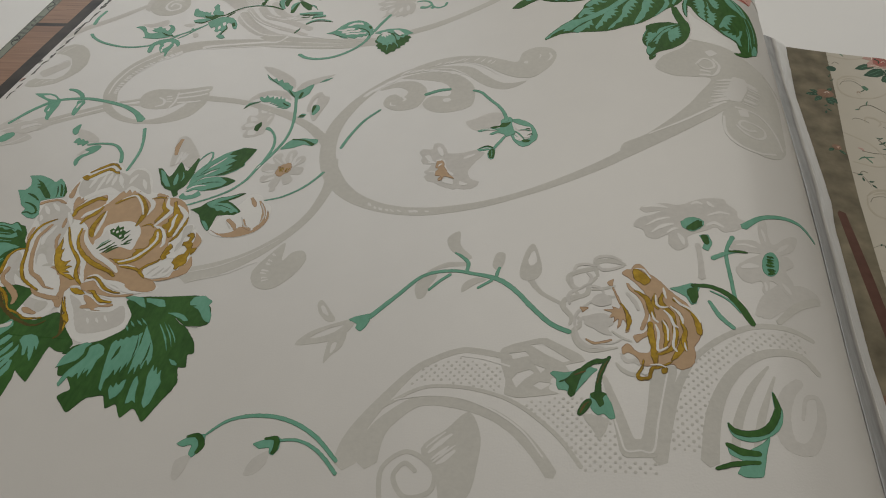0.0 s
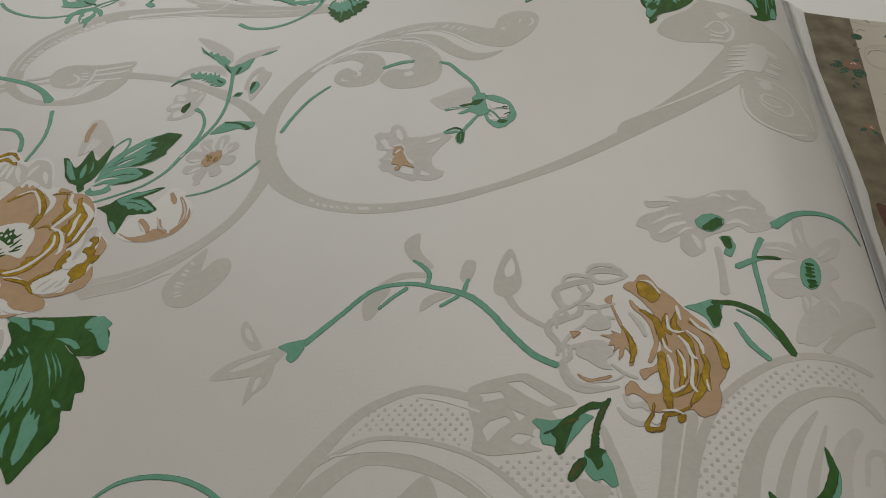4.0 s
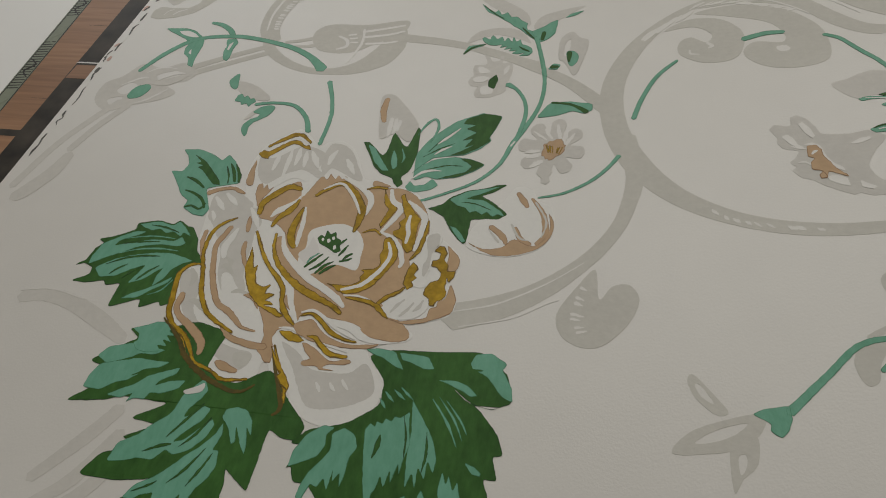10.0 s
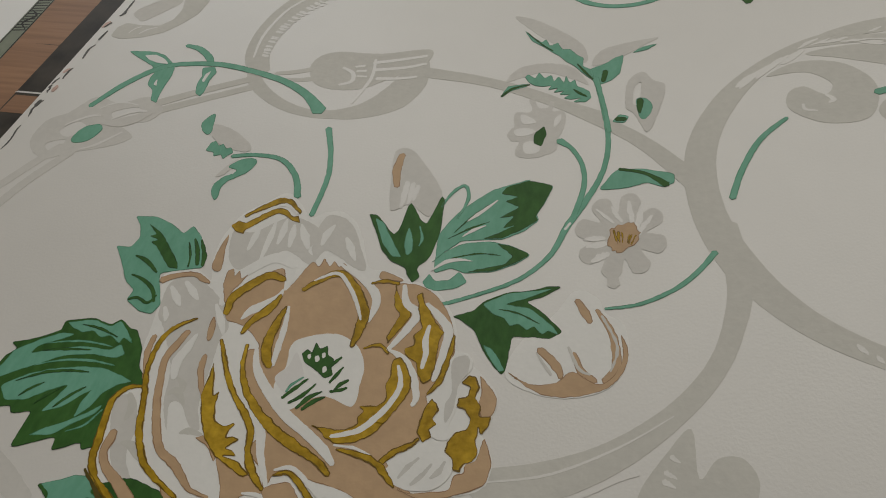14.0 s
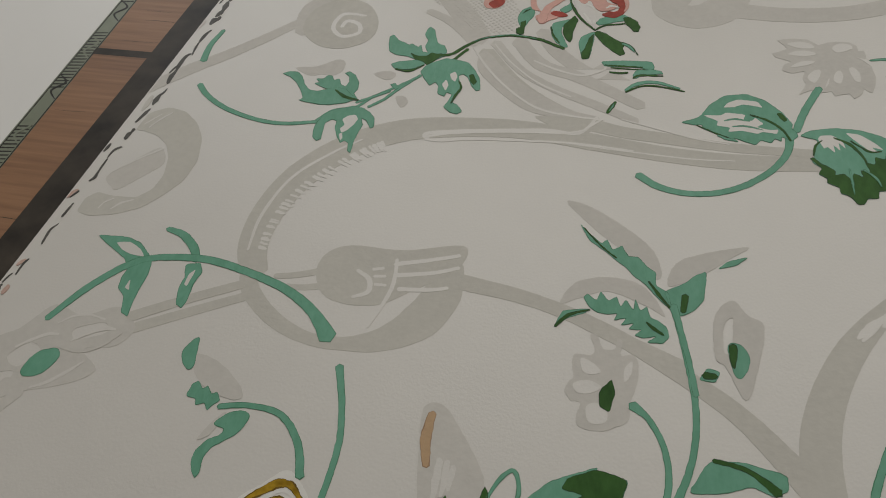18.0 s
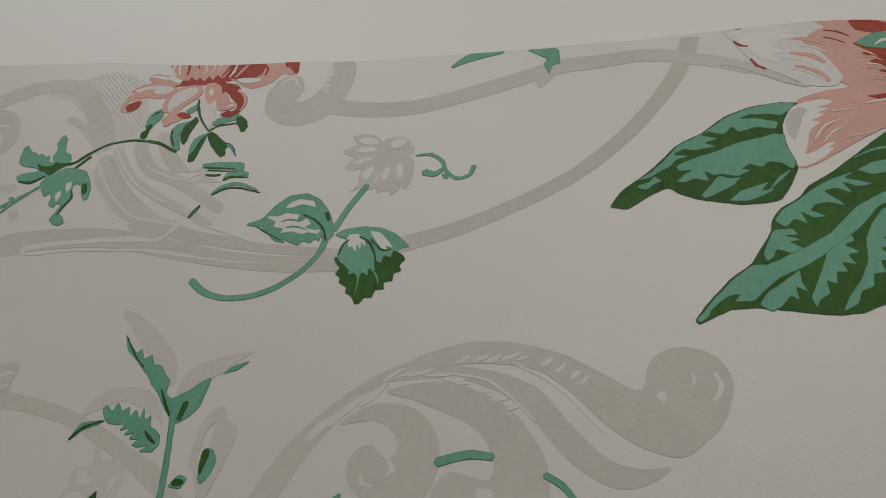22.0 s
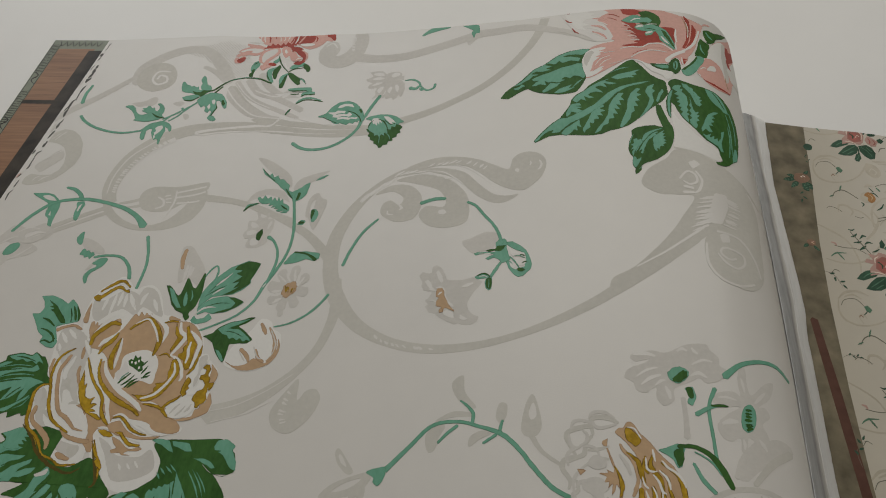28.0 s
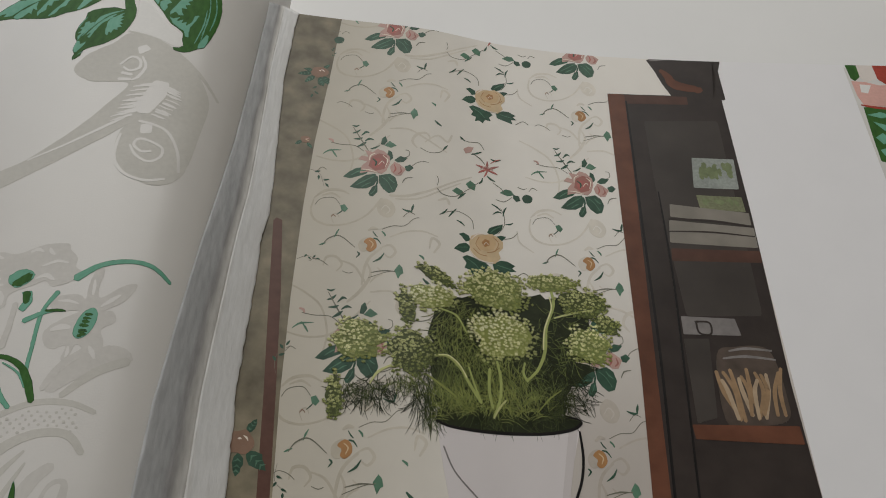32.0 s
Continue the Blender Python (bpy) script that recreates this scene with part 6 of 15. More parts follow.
leaf = patch("rose_leaf", [(-6.67, 0.17), (-5.97, 0.37), (-5.43, 0.24), (-5.26, 0.45), (-4.90, 0.23), (-4.70, 0.21), (-4.34, -0.28), (-4.22, -0.72), (-3.86, -1.07), (-3.73, -1.34), (-4.02, -1.25), (-4.29, -1.39), (-4.47, -1.64), (-4.43, -2.19), (-4.30, -2.84), (-4.55, -2.95), (-4.66, -2.79), (-5.24, -3.10), (-5.29, -2.75), (-6.23, -3.21), (-6.22, -2.70), (-6.20, -2.27), (-6.66, -2.41), (-6.80, -2.23), (-7.37, -2.39), (-7.87, -2.37), (-7.38, -2.07), (-7.42, -1.78), (-7.75, -1.64), (-8.05, -1.77), (-7.76, -1.51), (-7.67, -1.03), (-7.48, -0.78), (-7.72, -0.64), (-7.17, -0.44), (-6.64, -0.12)], DGREEN, page, 3, label="teal and dark green leaf in raised ink")
patch("leaf_lobe", [(-6.59, 0.13), (-5.95, 0.32), (-5.41, 0.19), (-5.24, 0.40), (-4.88, 0.09), (-4.63, -0.20), (-4.94, -0.06), (-4.98, -0.24), (-5.31, -0.05), (-5.52, -0.15), (-5.81, 0.01), (-6.06, -0.09), (-6.40, 0.01)], TEAL, leaf, 4)
patch("leaf_lobe", [(-7.53, -0.83), (-7.02, -0.44), (-6.59, -0.18), (-6.23, -0.16), (-6.41, -0.32), (-6.97, -0.62), (-7.07, -0.86), (-6.50, -0.63), (-5.82, -0.44), (-5.14, -0.45), (-4.91, -0.24), (-4.69, -0.49), (-4.87, -0.64), (-5.54, -0.63), (-6.20, -0.78), (-6.65, -1.06), (-7.20, -1.40), (-7.61, -1.69), (-7.65, -1.38), (-7.56, -1.06)], TEAL, leaf, 4)
patch("leaf_lobe", [(-7.33, -1.79), (-6.82, -1.39), (-6.27, -1.15), (-5.58, -0.98), (-5.04, -0.93), (-4.52, -1.05), (-4.17, -1.16), (-4.48, -1.30), (-4.74, -1.55), (-4.87, -1.95), (-5.13, -2.28), (-5.15, -1.86), (-5.02, -1.50), (-5.27, -1.75), (-5.55, -2.08), (-5.98, -2.26), (-5.80, -1.85), (-5.66, -1.49), (-6.08, -1.72), (-6.50, -2.03), (-7.01, -2.13)], TEAL, leaf, 4)
patch("leaf_lobe", [(-5.97, -2.85), (-5.68, -2.61), (-5.32, -2.42), (-4.91, -2.12), (-4.59, -1.83), (-4.66, -2.09), (-5.05, -2.39), (-5.43, -2.75)], TEAL, leaf, 4)
stroke("leaf_lobe", [(-6.80, -1.15), (-6.18, -0.91), (-5.47, -0.80), (-4.80, -0.83)], [0.21, 0.62, 0.83, 0.21], TEAL, leaf, 4)
stroke("leaf_lobe", [(-6.82, -0.53), (-6.23, -0.37), (-5.68, -0.31), (-5.09, -0.35)], [0.21, 0.64, 0.64, 0.21], TEAL, leaf, 4)
stroke("leaf_lobe", [(-5.15, -2.61), (-4.79, -2.40), (-4.63, -2.13), (-4.54, -1.95)], [0.19, 0.58, 0.58, 0.19], TEAL, leaf, 4)
stroke("leaf_vein", [(-7.00, -1.61), (-6.40, -1.28), (-5.80, -1.14), (-5.34, -1.10)], [0.21, 0.82, 0.82, 0.21], DGREEN, leaf, 5)
stroke("leaf_vein", [(-6.73, -1.97), (-6.53, -1.73), (-6.28, -1.53)], [0.20, 0.81, 0.20], DGREEN, leaf, 5)
stroke("leaf_vein", [(-6.24, -2.10), (-6.01, -1.79), (-5.75, -1.55)], [0.20, 0.80, 0.20], DGREEN, leaf, 5)
stroke("leaf_vein", [(-5.74, -2.10), (-5.52, -1.78), (-5.22, -1.48)], [0.20, 1.00, 0.20], DGREEN, leaf, 5)
stroke("leaf_vein", [(-6.80, -0.74), (-6.28, -0.61), (-5.59, -0.52)], [0.21, 0.84, 0.21], DGREEN, leaf, 5)
stroke("leaf_vein", [(-6.16, 0.13), (-5.66, 0.09), (-5.11, -0.07)], [0.21, 0.86, 0.21], DGREEN, leaf, 5)
leaf = patch("rose_leaf", [(-2.07, -3.58), (-3.13, -3.33), (-4.05, -3.71), (-5.17, -3.82), (-4.73, -4.14), (-5.40, -4.59), (-5.89, -5.06), (-5.01, -5.22), (-5.39, -5.82), (-6.01, -6.37), (-4.92, -6.20), (-4.36, -6.00), (-3.70, -6.03), (-2.96, -6.05), (-3.90, -6.62), (-2.95, -6.70), (-3.91, -7.18), (-3.12, -7.36), (-4.22, -7.66), (-4.63, -8.35), (-3.53, -8.37), (-2.34, -8.14), (-3.06, -8.65), (-3.53, -9.28), (-3.44, -9.85), (-3.00, -10.38), (-1.62, -10.36), (-0.88, -9.75), (-0.57, -8.88), (-0.59, -8.03), (-0.69, -7.63), (-0.29, -7.93), (0.06, -8.16), (0.09, -7.44), (0.09, -6.65), (0.13, -6.41), (0.54, -6.62), (0.98, -6.65), (1.09, -6.18), (0.47, -5.59), (-0.40, -4.60), (-1.28, -5.23), (-2.32, -4.90)], DGREEN, page, 3, label="large dark green leaf with teal brushwork")
patch("leaf_lobe", [(-4.36, -3.50), (-4.06, -3.49), (-3.74, -3.64), (-3.89, -3.78), (-3.66, -3.92), (-3.93, -3.93), (-3.66, -4.16), (-3.98, -4.09), (-3.77, -4.30), (-4.07, -4.29), (-3.90, -4.48), (-4.37, -4.58), (-4.66, -4.51), (-4.83, -4.31), (-4.72, -4.19), (-4.78, -3.97), (-5.06, -3.82), (-4.68, -3.67)], TEAL, leaf, 4)
patch("leaf_lobe", [(-5.72, -4.86), (-5.51, -4.53), (-4.83, -4.31), (-4.11, -4.40), (-3.72, -4.42), (-4.02, -4.61), (-4.48, -4.63), (-4.63, -4.76), (-4.98, -4.92), (-5.34, -5.07)], TEAL, leaf, 4)
patch("leaf_lobe", [(-5.70, -5.89), (-5.66, -5.45), (-5.50, -5.10), (-4.90, -4.92), (-4.42, -4.77), (-3.93, -4.81), (-3.43, -4.79), (-3.68, -5.00), (-4.13, -5.12), (-4.44, -5.37), (-4.20, -5.27), (-4.52, -5.55), (-4.75, -5.59), (-4.99, -5.79), (-5.18, -5.92)], TEAL, leaf, 4)
patch("leaf_lobe", [(-4.88, -6.03), (-4.56, -5.82), (-4.17, -5.59), (-3.89, -5.29), (-3.47, -5.10), (-3.05, -4.92), (-3.12, -5.15), (-3.50, -5.41), (-3.59, -5.59), (-3.19, -5.37), (-2.73, -5.30), (-2.86, -5.58), (-3.33, -5.81), (-3.63, -5.80), (-3.73, -6.03), (-4.05, -6.03), (-4.23, -6.19), (-4.12, -5.87), (-4.44, -6.08)], TEAL, leaf, 4)
patch("leaf_lobe", [(-4.00, -7.90), (-3.91, -7.36), (-3.43, -7.04), (-3.21, -6.75), (-2.76, -6.33), (-2.65, -5.75), (-2.42, -5.44), (-2.20, -5.16), (-1.98, -5.50), (-2.08, -5.80), (-2.31, -6.11), (-2.37, -6.39), (-2.14, -6.28), (-1.91, -5.98), (-1.69, -6.05), (-1.81, -6.44), (-2.12, -6.74), (-2.40, -7.13), (-2.10, -7.01), (-1.80, -6.66), (-1.53, -6.32), (-1.42, -6.50), (-1.53, -6.87), (-1.81, -7.26), (-2.25, -7.48), (-2.51, -7.37), (-2.76, -7.70), (-3.21, -7.69), (-3.51, -7.82)], TEAL, leaf, 4)
patch("leaf_lobe", [(-3.13, -8.76), (-2.96, -8.41), (-2.49, -8.11), (-2.13, -7.73), (-1.91, -7.44), (-1.59, -7.15), (-1.31, -6.76), (-1.20, -6.38), (-1.10, -6.74), (-1.22, -7.20), (-1.05, -7.19), (-0.96, -7.62), (-1.07, -7.97), (-1.29, -8.25), (-1.40, -8.59), (-1.61, -8.69), (-1.64, -8.45), (-1.82, -8.80), (-2.04, -9.06), (-2.31, -9.57), (-2.20, -9.08), (-2.06, -8.65), (-2.35, -8.77), (-2.36, -8.52), (-2.67, -8.63), (-2.86, -8.78)], TEAL, leaf, 4)
patch("leaf_lobe", [(-1.29, -6.24), (-1.26, -6.01), (-0.94, -5.89), (-0.64, -5.96), (-0.42, -6.22), (-0.31, -6.67), (-0.52, -6.42), (-0.35, -6.95), (-0.33, -7.21), (-0.52, -6.96), (-0.81, -6.44), (-0.69, -6.89), (-0.78, -6.98), (-1.00, -6.55)], TEAL, leaf, 4)
stroke("leaf_lobe", [(-2.32, -9.69), (-2.12, -9.26), (-1.90, -8.92), (-1.74, -8.46)], [0.17, 1.01, 0.84, 0.17], TEAL, leaf, 4)
stroke("leaf_vein", [(-2.63, -7.03), (-2.31, -6.52), (-1.93, -5.92)], [0.19, 0.93, 0.37], DGREEN, leaf, 5)
stroke("leaf_vein", [(-2.18, -7.24), (-1.85, -6.85), (-1.57, -6.30)], [0.18, 0.91, 0.36], DGREEN, leaf, 5)
stroke("leaf_vein", [(-3.12, -7.50), (-2.69, -7.28), (-2.41, -7.19)], [0.18, 1.09, 0.36], DGREEN, leaf, 5)
stroke("leaf_vein", [(-2.11, -8.24), (-1.75, -7.80), (-1.41, -7.17)], [0.18, 0.88, 0.18], DGREEN, leaf, 5)
stroke("leaf_vein", [(-1.58, -8.26), (-1.37, -7.80), (-1.18, -7.29)], [0.17, 0.87, 0.17], DGREEN, leaf, 5)
stroke("leaf_vein", [(-2.96, -8.58), (-2.61, -8.39), (-2.37, -8.21)], [0.17, 0.69, 0.17], DGREEN, leaf, 5)
stroke("leaf_margin", [(-4.25, -3.35), (-3.52, -3.98), (-3.06, -4.56), (-2.23, -5.13), (-1.19, -5.45), (-0.71, -5.17)], [0.49, 1.16, 1.66, 1.66, 1.16, 0.41], OLIVE, leaf, 5, ragged=0.3, n=12)
stroke("leaf_margin", [(-4.12, -3.38), (-3.41, -3.97), (-2.94, -4.67), (-2.03, -5.17)], [0.27, 0.55, 0.64, 0.36], GOLD, leaf, 5, ragged=0.4, n=12)
stroke("leaf_margin", [(-0.53, -4.10), (-0.16, -4.87), (0.22, -5.71), (0.07, -6.01)], [0.42, 1.19, 1.35, 0.68], OLIVE, leaf, 4, ragged=0.15)
stroke("leaf_margin", [(-0.55, -3.85), (-0.22, -4.48), (0.12, -5.08), (0.26, -5.61)], [0.66, 1.13, 1.42, 0.76], GOLD, leaf, 5, ragged=0.2, n=10)
blob("leaf_gap", [(-2.38, -5.46), (-2.16, -5.32), (-2.15, -5.57), (-2.52, -5.71), (-2.68, -5.63)], PAPER, leaf, 6)
leaf = patch("rose_leaf", [(2.31, -3.87), (2.98, -3.62), (4.24, -3.60), (5.55, -3.50), (6.34, -4.16), (6.54, -4.99), (6.00, -5.24), (5.30, -5.06), (4.89, -4.67), (5.67, -5.23), (6.27, -5.91), (6.48, -6.45), (6.21, -6.51), (6.41, -7.12), (6.04, -7.11), (6.34, -7.81), (6.19, -8.29), (6.26, -8.11), (6.02, -8.61), (5.66, -9.59), (5.04, -8.95), (4.68, -9.45), (4.25, -8.82), (3.89, -9.08), (3.57, -8.48), (2.87, -8.65), (2.44, -9.36), (1.63, -8.65), (2.09, -8.31), (1.63, -7.77), (1.17, -7.73), (1.03, -7.34), (0.87, -7.39), (1.48, -6.60), (1.00, -6.73), (0.82, -6.70), (1.20, -6.27), (2.17, -6.00), (2.97, -5.39), (2.95, -4.63)], DGREEN, page, 3, label="large dark green leaf with teal brushwork")
patch("leaf_lobe", [(2.18, -3.68), (2.53, -3.61), (3.05, -3.67), (3.30, -4.05), (3.41, -4.25), (3.14, -4.16), (2.77, -3.93), (2.44, -3.82)], TEAL, leaf, 4)
patch("leaf_lobe", [(3.17, -3.69), (4.05, -3.76), (4.29, -4.16), (3.97, -4.17), (3.56, -3.98), (3.33, -3.95)], TEAL, leaf, 4)
patch("leaf_lobe", [(5.26, -3.89), (5.37, -3.59), (5.81, -3.52), (6.26, -3.82), (6.17, -4.02), (6.47, -4.54), (6.55, -4.97), (6.23, -4.83), (6.01, -4.55), (5.78, -4.27), (5.48, -4.12), (5.65, -4.08), (5.34, -4.05)], TEAL, leaf, 4)
patch("leaf_lobe", [(4.44, -4.47), (4.93, -4.45), (5.31, -4.58), (5.58, -4.85), (5.42, -4.90), (5.08, -4.72), (4.79, -4.59)], TEAL, leaf, 4)
patch("leaf_lobe", [(0.94, -7.36), (0.95, -6.92), (1.21, -6.40), (1.61, -6.10), (1.92, -6.14), (1.73, -6.37), (1.79, -6.65), (1.67, -6.96), (1.45, -7.10), (1.16, -7.26)], TEAL, leaf, 4)
patch("leaf_lobe", [(1.37, -8.09), (1.42, -7.75), (1.55, -7.40), (1.81, -7.04), (1.95, -6.77), (1.88, -6.29), (2.18, -6.12), (2.49, -6.25), (2.66, -6.63), (2.51, -6.91), (2.50, -7.42), (2.44, -7.76), (2.36, -7.35), (2.22, -7.61), (2.17, -7.27), (2.14, -7.87), (1.98, -7.54), (1.86, -7.80), (1.67, -7.73), (1.59, -7.99), (1.51, -8.24)], TEAL, leaf, 4)
patch("leaf_lobe", [(2.93, -7.14), (2.78, -6.36), (2.74, -6.09), (2.86, -5.90), (2.99, -6.00), (3.02, -5.85), (3.17, -5.88), (3.24, -5.73), (3.41, -5.80), (3.46, -5.65), (3.64, -5.68), (3.86, -5.48), (3.90, -5.85), (4.04, -6.38), (3.95, -6.82), (3.90, -7.25), (3.84, -6.92), (3.73, -7.51), (3.66, -7.13), (3.58, -7.61), (3.44, -7.31), (3.38, -7.70), (3.29, -7.79), (3.38, -8.35), (3.20, -8.20)], TEAL, leaf, 4)
patch("leaf_lobe", [(3.65, -8.25), (3.64, -8.01), (3.82, -8.16), (3.82, -7.89), (3.98, -8.04), (4.05, -7.82), (4.19, -7.73), (4.24, -8.22), (4.11, -8.51), (3.90, -8.68)], TEAL, leaf, 4)
patch("leaf_lobe", [(3.85, -5.11), (4.25, -5.65), (4.60, -6.18), (4.80, -6.69), (4.78, -7.12), (4.58, -6.79), (4.58, -7.30), (4.36, -6.97), (4.38, -7.56), (4.24, -7.15), (4.12, -7.57), (4.01, -6.73), (4.00, -6.03), (3.93, -5.57)], TEAL, leaf, 4)
patch("leaf_lobe", [(4.61, -8.82), (4.51, -8.20), (4.49, -7.72), (4.56, -7.55), (4.75, -7.86), (4.84, -8.34), (5.03, -8.79), (4.84, -8.65), (4.76, -8.77)], TEAL, leaf, 4)
patch("leaf_lobe", [(5.27, -8.77), (5.15, -8.16), (4.96, -7.53), (5.01, -7.02), (5.15, -7.35), (5.19, -7.10), (5.35, -7.50), (5.43, -7.25), (5.56, -7.65), (5.68, -7.81), (5.63, -8.29), (5.61, -8.75), (5.47, -8.98)], TEAL, leaf, 4)
patch("leaf_lobe", [(5.53, -6.74), (5.79, -6.81), (5.99, -6.97), (5.97, -7.06), (5.75, -7.02)], TEAL, leaf, 4)
stroke("leaf_bristle", [(4.40, -5.05), (4.91, -5.71), (5.26, -6.36)], [0.18, 0.89, 0.18], TEAL, leaf, 4)
stroke("leaf_bristle", [(4.57, -4.97), (5.09, -5.62), (5.38, -6.18)], [0.18, 0.71, 0.18], TEAL, leaf, 4)
stroke("leaf_bristle", [(4.79, -5.07), (5.22, -5.57), (5.48, -5.99)], [0.18, 0.71, 0.18], TEAL, leaf, 4)
stroke("leaf_bristle", [(3.05, -4.95), (3.20, -5.10), (3.35, -5.24)], [0.19, 0.93, 0.19], TEAL, leaf, 4)
stroke("leaf_bristle", [(2.93, -5.15), (3.04, -5.29), (3.15, -5.44)], [0.19, 0.93, 0.19], TEAL, leaf, 4)
stroke("leaf_bristle", [(3.28, -4.86), (3.46, -5.01), (3.65, -5.15)], [0.19, 0.93, 0.19], TEAL, leaf, 4)
stroke("leaf_bristle", [(3.47, -4.78), (3.67, -4.96), (3.89, -5.14)], [0.19, 0.93, 0.19], TEAL, leaf, 4)
stroke("leaf_vein", [(3.11, -6.87), (3.18, -6.51), (3.19, -6.21)], [0.35, 1.59, 0.35], DGREEN, leaf, 5)
stroke("leaf_vein", [(3.71, -5.58), (3.89, -6.21), (3.94, -6.77)], [0.18, 0.71, 0.18], DGREEN, leaf, 5)
stroke("leaf_vein", [(4.42, -6.01), (4.51, -6.62), (4.47, -7.14)], [0.17, 0.86, 0.17], DGREEN, leaf, 5)

# leaves, stems and bud beside the ochre rose
leaf = patch("bud_leaf", [(0.04, 4.74), (0.30, 4.73), (0.89, 4.10), (1.01, 4.33), (1.04, 5.14), (1.11, 5.29), (1.24, 5.11), (1.52, 4.67), (1.69, 4.60), (1.78, 4.97), (1.90, 5.63), (2.00, 5.50), (2.12, 4.32), (2.01, 3.45), (1.75, 3.11), (1.89, 2.82), (1.74, 2.62), (1.55, 2.87), (1.44, 3.08), (1.04, 3.23), (0.66, 3.61), (0.40, 4.15)], DGREEN, page, 3, label="teal and dark green leaf in raised ink")
patch("leaf_streak", [(0.25, 4.63), (0.54, 4.48), (0.93, 3.88), (1.29, 3.38), (1.01, 3.39), (0.66, 3.79), (0.42, 4.27)], TEAL, leaf, 4)
blob("leaf_streak", [(1.25, 4.38), (1.43, 4.04), (1.50, 3.62), (1.39, 3.48), (1.24, 3.89)], TEAL, leaf, 4)
stroke("leaf_streak", [(1.52, 4.49), (1.68, 4.06), (1.65, 3.80)], [0.19, 0.93, 0.19], TEAL, leaf, 4)
leaf = patch("rose_leaf", [(2.08, 4.27), (2.41, 4.97), (2.82, 5.50), (3.25, 5.94), (3.78, 6.20), (4.23, 6.41), (4.19, 6.19), (4.89, 6.23), (4.74, 5.64), (4.56, 5.12), (4.64, 4.94), (4.29, 4.53), (3.78, 4.23), (3.34, 4.18), (2.74, 4.10), (2.41, 3.74), (2.09, 3.29), (2.32, 3.64), (2.76, 4.00), (3.49, 4.15), (4.09, 4.03), (4.59, 3.79), (4.27, 3.48), (3.72, 3.17), (3.01, 3.06), (2.63, 3.19), (2.21, 2.97)], TEAL, page, 3, label="teal and dark green leaf in raised ink")
patch("leaf_tone", [(3.63, 6.08), (4.21, 6.36), (4.88, 6.21), (4.71, 5.57), (4.54, 5.07), (4.62, 4.94), (4.20, 4.55), (3.78, 4.27), (3.26, 4.20), (3.62, 4.41), (4.07, 4.74), (3.72, 4.59), (3.99, 5.05), (3.57, 4.94), (4.09, 5.37), (3.65, 5.54), (4.00, 5.74), (3.50, 5.81)], DGREEN, leaf, 4)
patch("leaf_tone", [(3.65, 4.09), (4.09, 4.01), (4.57, 3.79), (4.24, 3.50), (3.72, 3.19), (3.01, 3.08), (3.43, 3.25), (3.96, 3.42), (4.14, 3.70), (3.87, 3.92)], DGREEN, leaf, 4)
stroke("leaf_vein", [(2.49, 4.35), (2.81, 4.86), (3.23, 5.38)], [0.19, 0.57, 0.19], DGREEN, leaf, 4)
stroke("leaf_vein", [(2.36, 4.12), (2.85, 4.50), (3.36, 4.80)], [0.19, 0.56, 0.19], DGREEN, leaf, 4)
stroke("leaf_vein", [(2.59, 3.50), (3.24, 3.71), (3.82, 3.70)], [0.18, 0.53, 0.18], DGREEN, leaf, 4)
stroke("leaf_fleck", [(2.76, 4.76), (2.98, 5.00), (3.23, 5.29), (3.46, 5.58)], [0.19, 1.15, 0.96, 0.19], PAPER, leaf, 5)
stroke("leaf_fleck", [(2.73, 4.23), (2.98, 4.47), (3.29, 4.66)], [0.19, 1.11, 0.19], PAPER, leaf, 5)
stroke("leaf_fleck", [(2.15, 3.05), (2.46, 3.36), (2.82, 3.47), (3.14, 3.45)], [0.18, 1.24, 0.89, 0.18], PAPER, leaf, 5)
stroke("leaf_lobe", [(1.96, 5.21), (2.16, 5.75), (2.46, 6.05), (2.64, 5.58), (2.48, 4.84)], [0.40, 1.01, 1.01, 1.01, 0.40], TEAL, leaf, 3)
patch("leaf_lobe", [(2.00, 2.67), (2.11, 2.96), (2.31, 2.74), (2.67, 2.81), (2.86, 3.11), (3.12, 2.80), (2.91, 2.59), (2.35, 2.44), (2.11, 2.52)], TEAL, leaf, 3)
leaf = patch("rose_leaf", [(2.95, 1.75), (3.41, 1.94), (3.66, 2.28), (4.20, 2.59), (4.75, 2.68), (5.15, 2.86), (5.45, 2.86), (5.03, 2.51), (4.65, 2.35), (5.07, 2.10), (5.62, 1.59), (5.34, 1.35), (4.82, 1.36), (4.45, 1.33), (4.46, 0.47), (4.37, 0.31), (4.15, 0.51), (3.85, 0.89), (3.53, 1.43), (3.19, 1.66)], DGREEN, page, 3, label="teal and dark green leaf in raised ink")
patch("leaf_lobe", [(3.61, 2.18), (4.20, 2.55), (5.02, 2.72), (5.26, 2.79), (4.65, 2.43), (4.15, 2.22), (4.77, 2.17), (5.36, 1.72), (5.52, 1.49), (5.27, 1.57), (5.14, 1.46), (4.93, 1.66), (4.78, 1.54), (4.56, 1.70), (4.37, 1.61), (4.20, 1.82), (3.91, 1.91)], TEAL, leaf, 4)
patch("leaf_lobe", [(3.80, 1.06), (4.07, 0.95), (4.43, 0.44), (4.30, 0.37), (4.01, 0.74)], TEAL, leaf, 4)
stroke("leaf_vein", [(4.03, 2.06), (4.51, 1.99), (5.06, 1.74)], [0.16, 0.48, 0.16], DGREEN, leaf, 5)
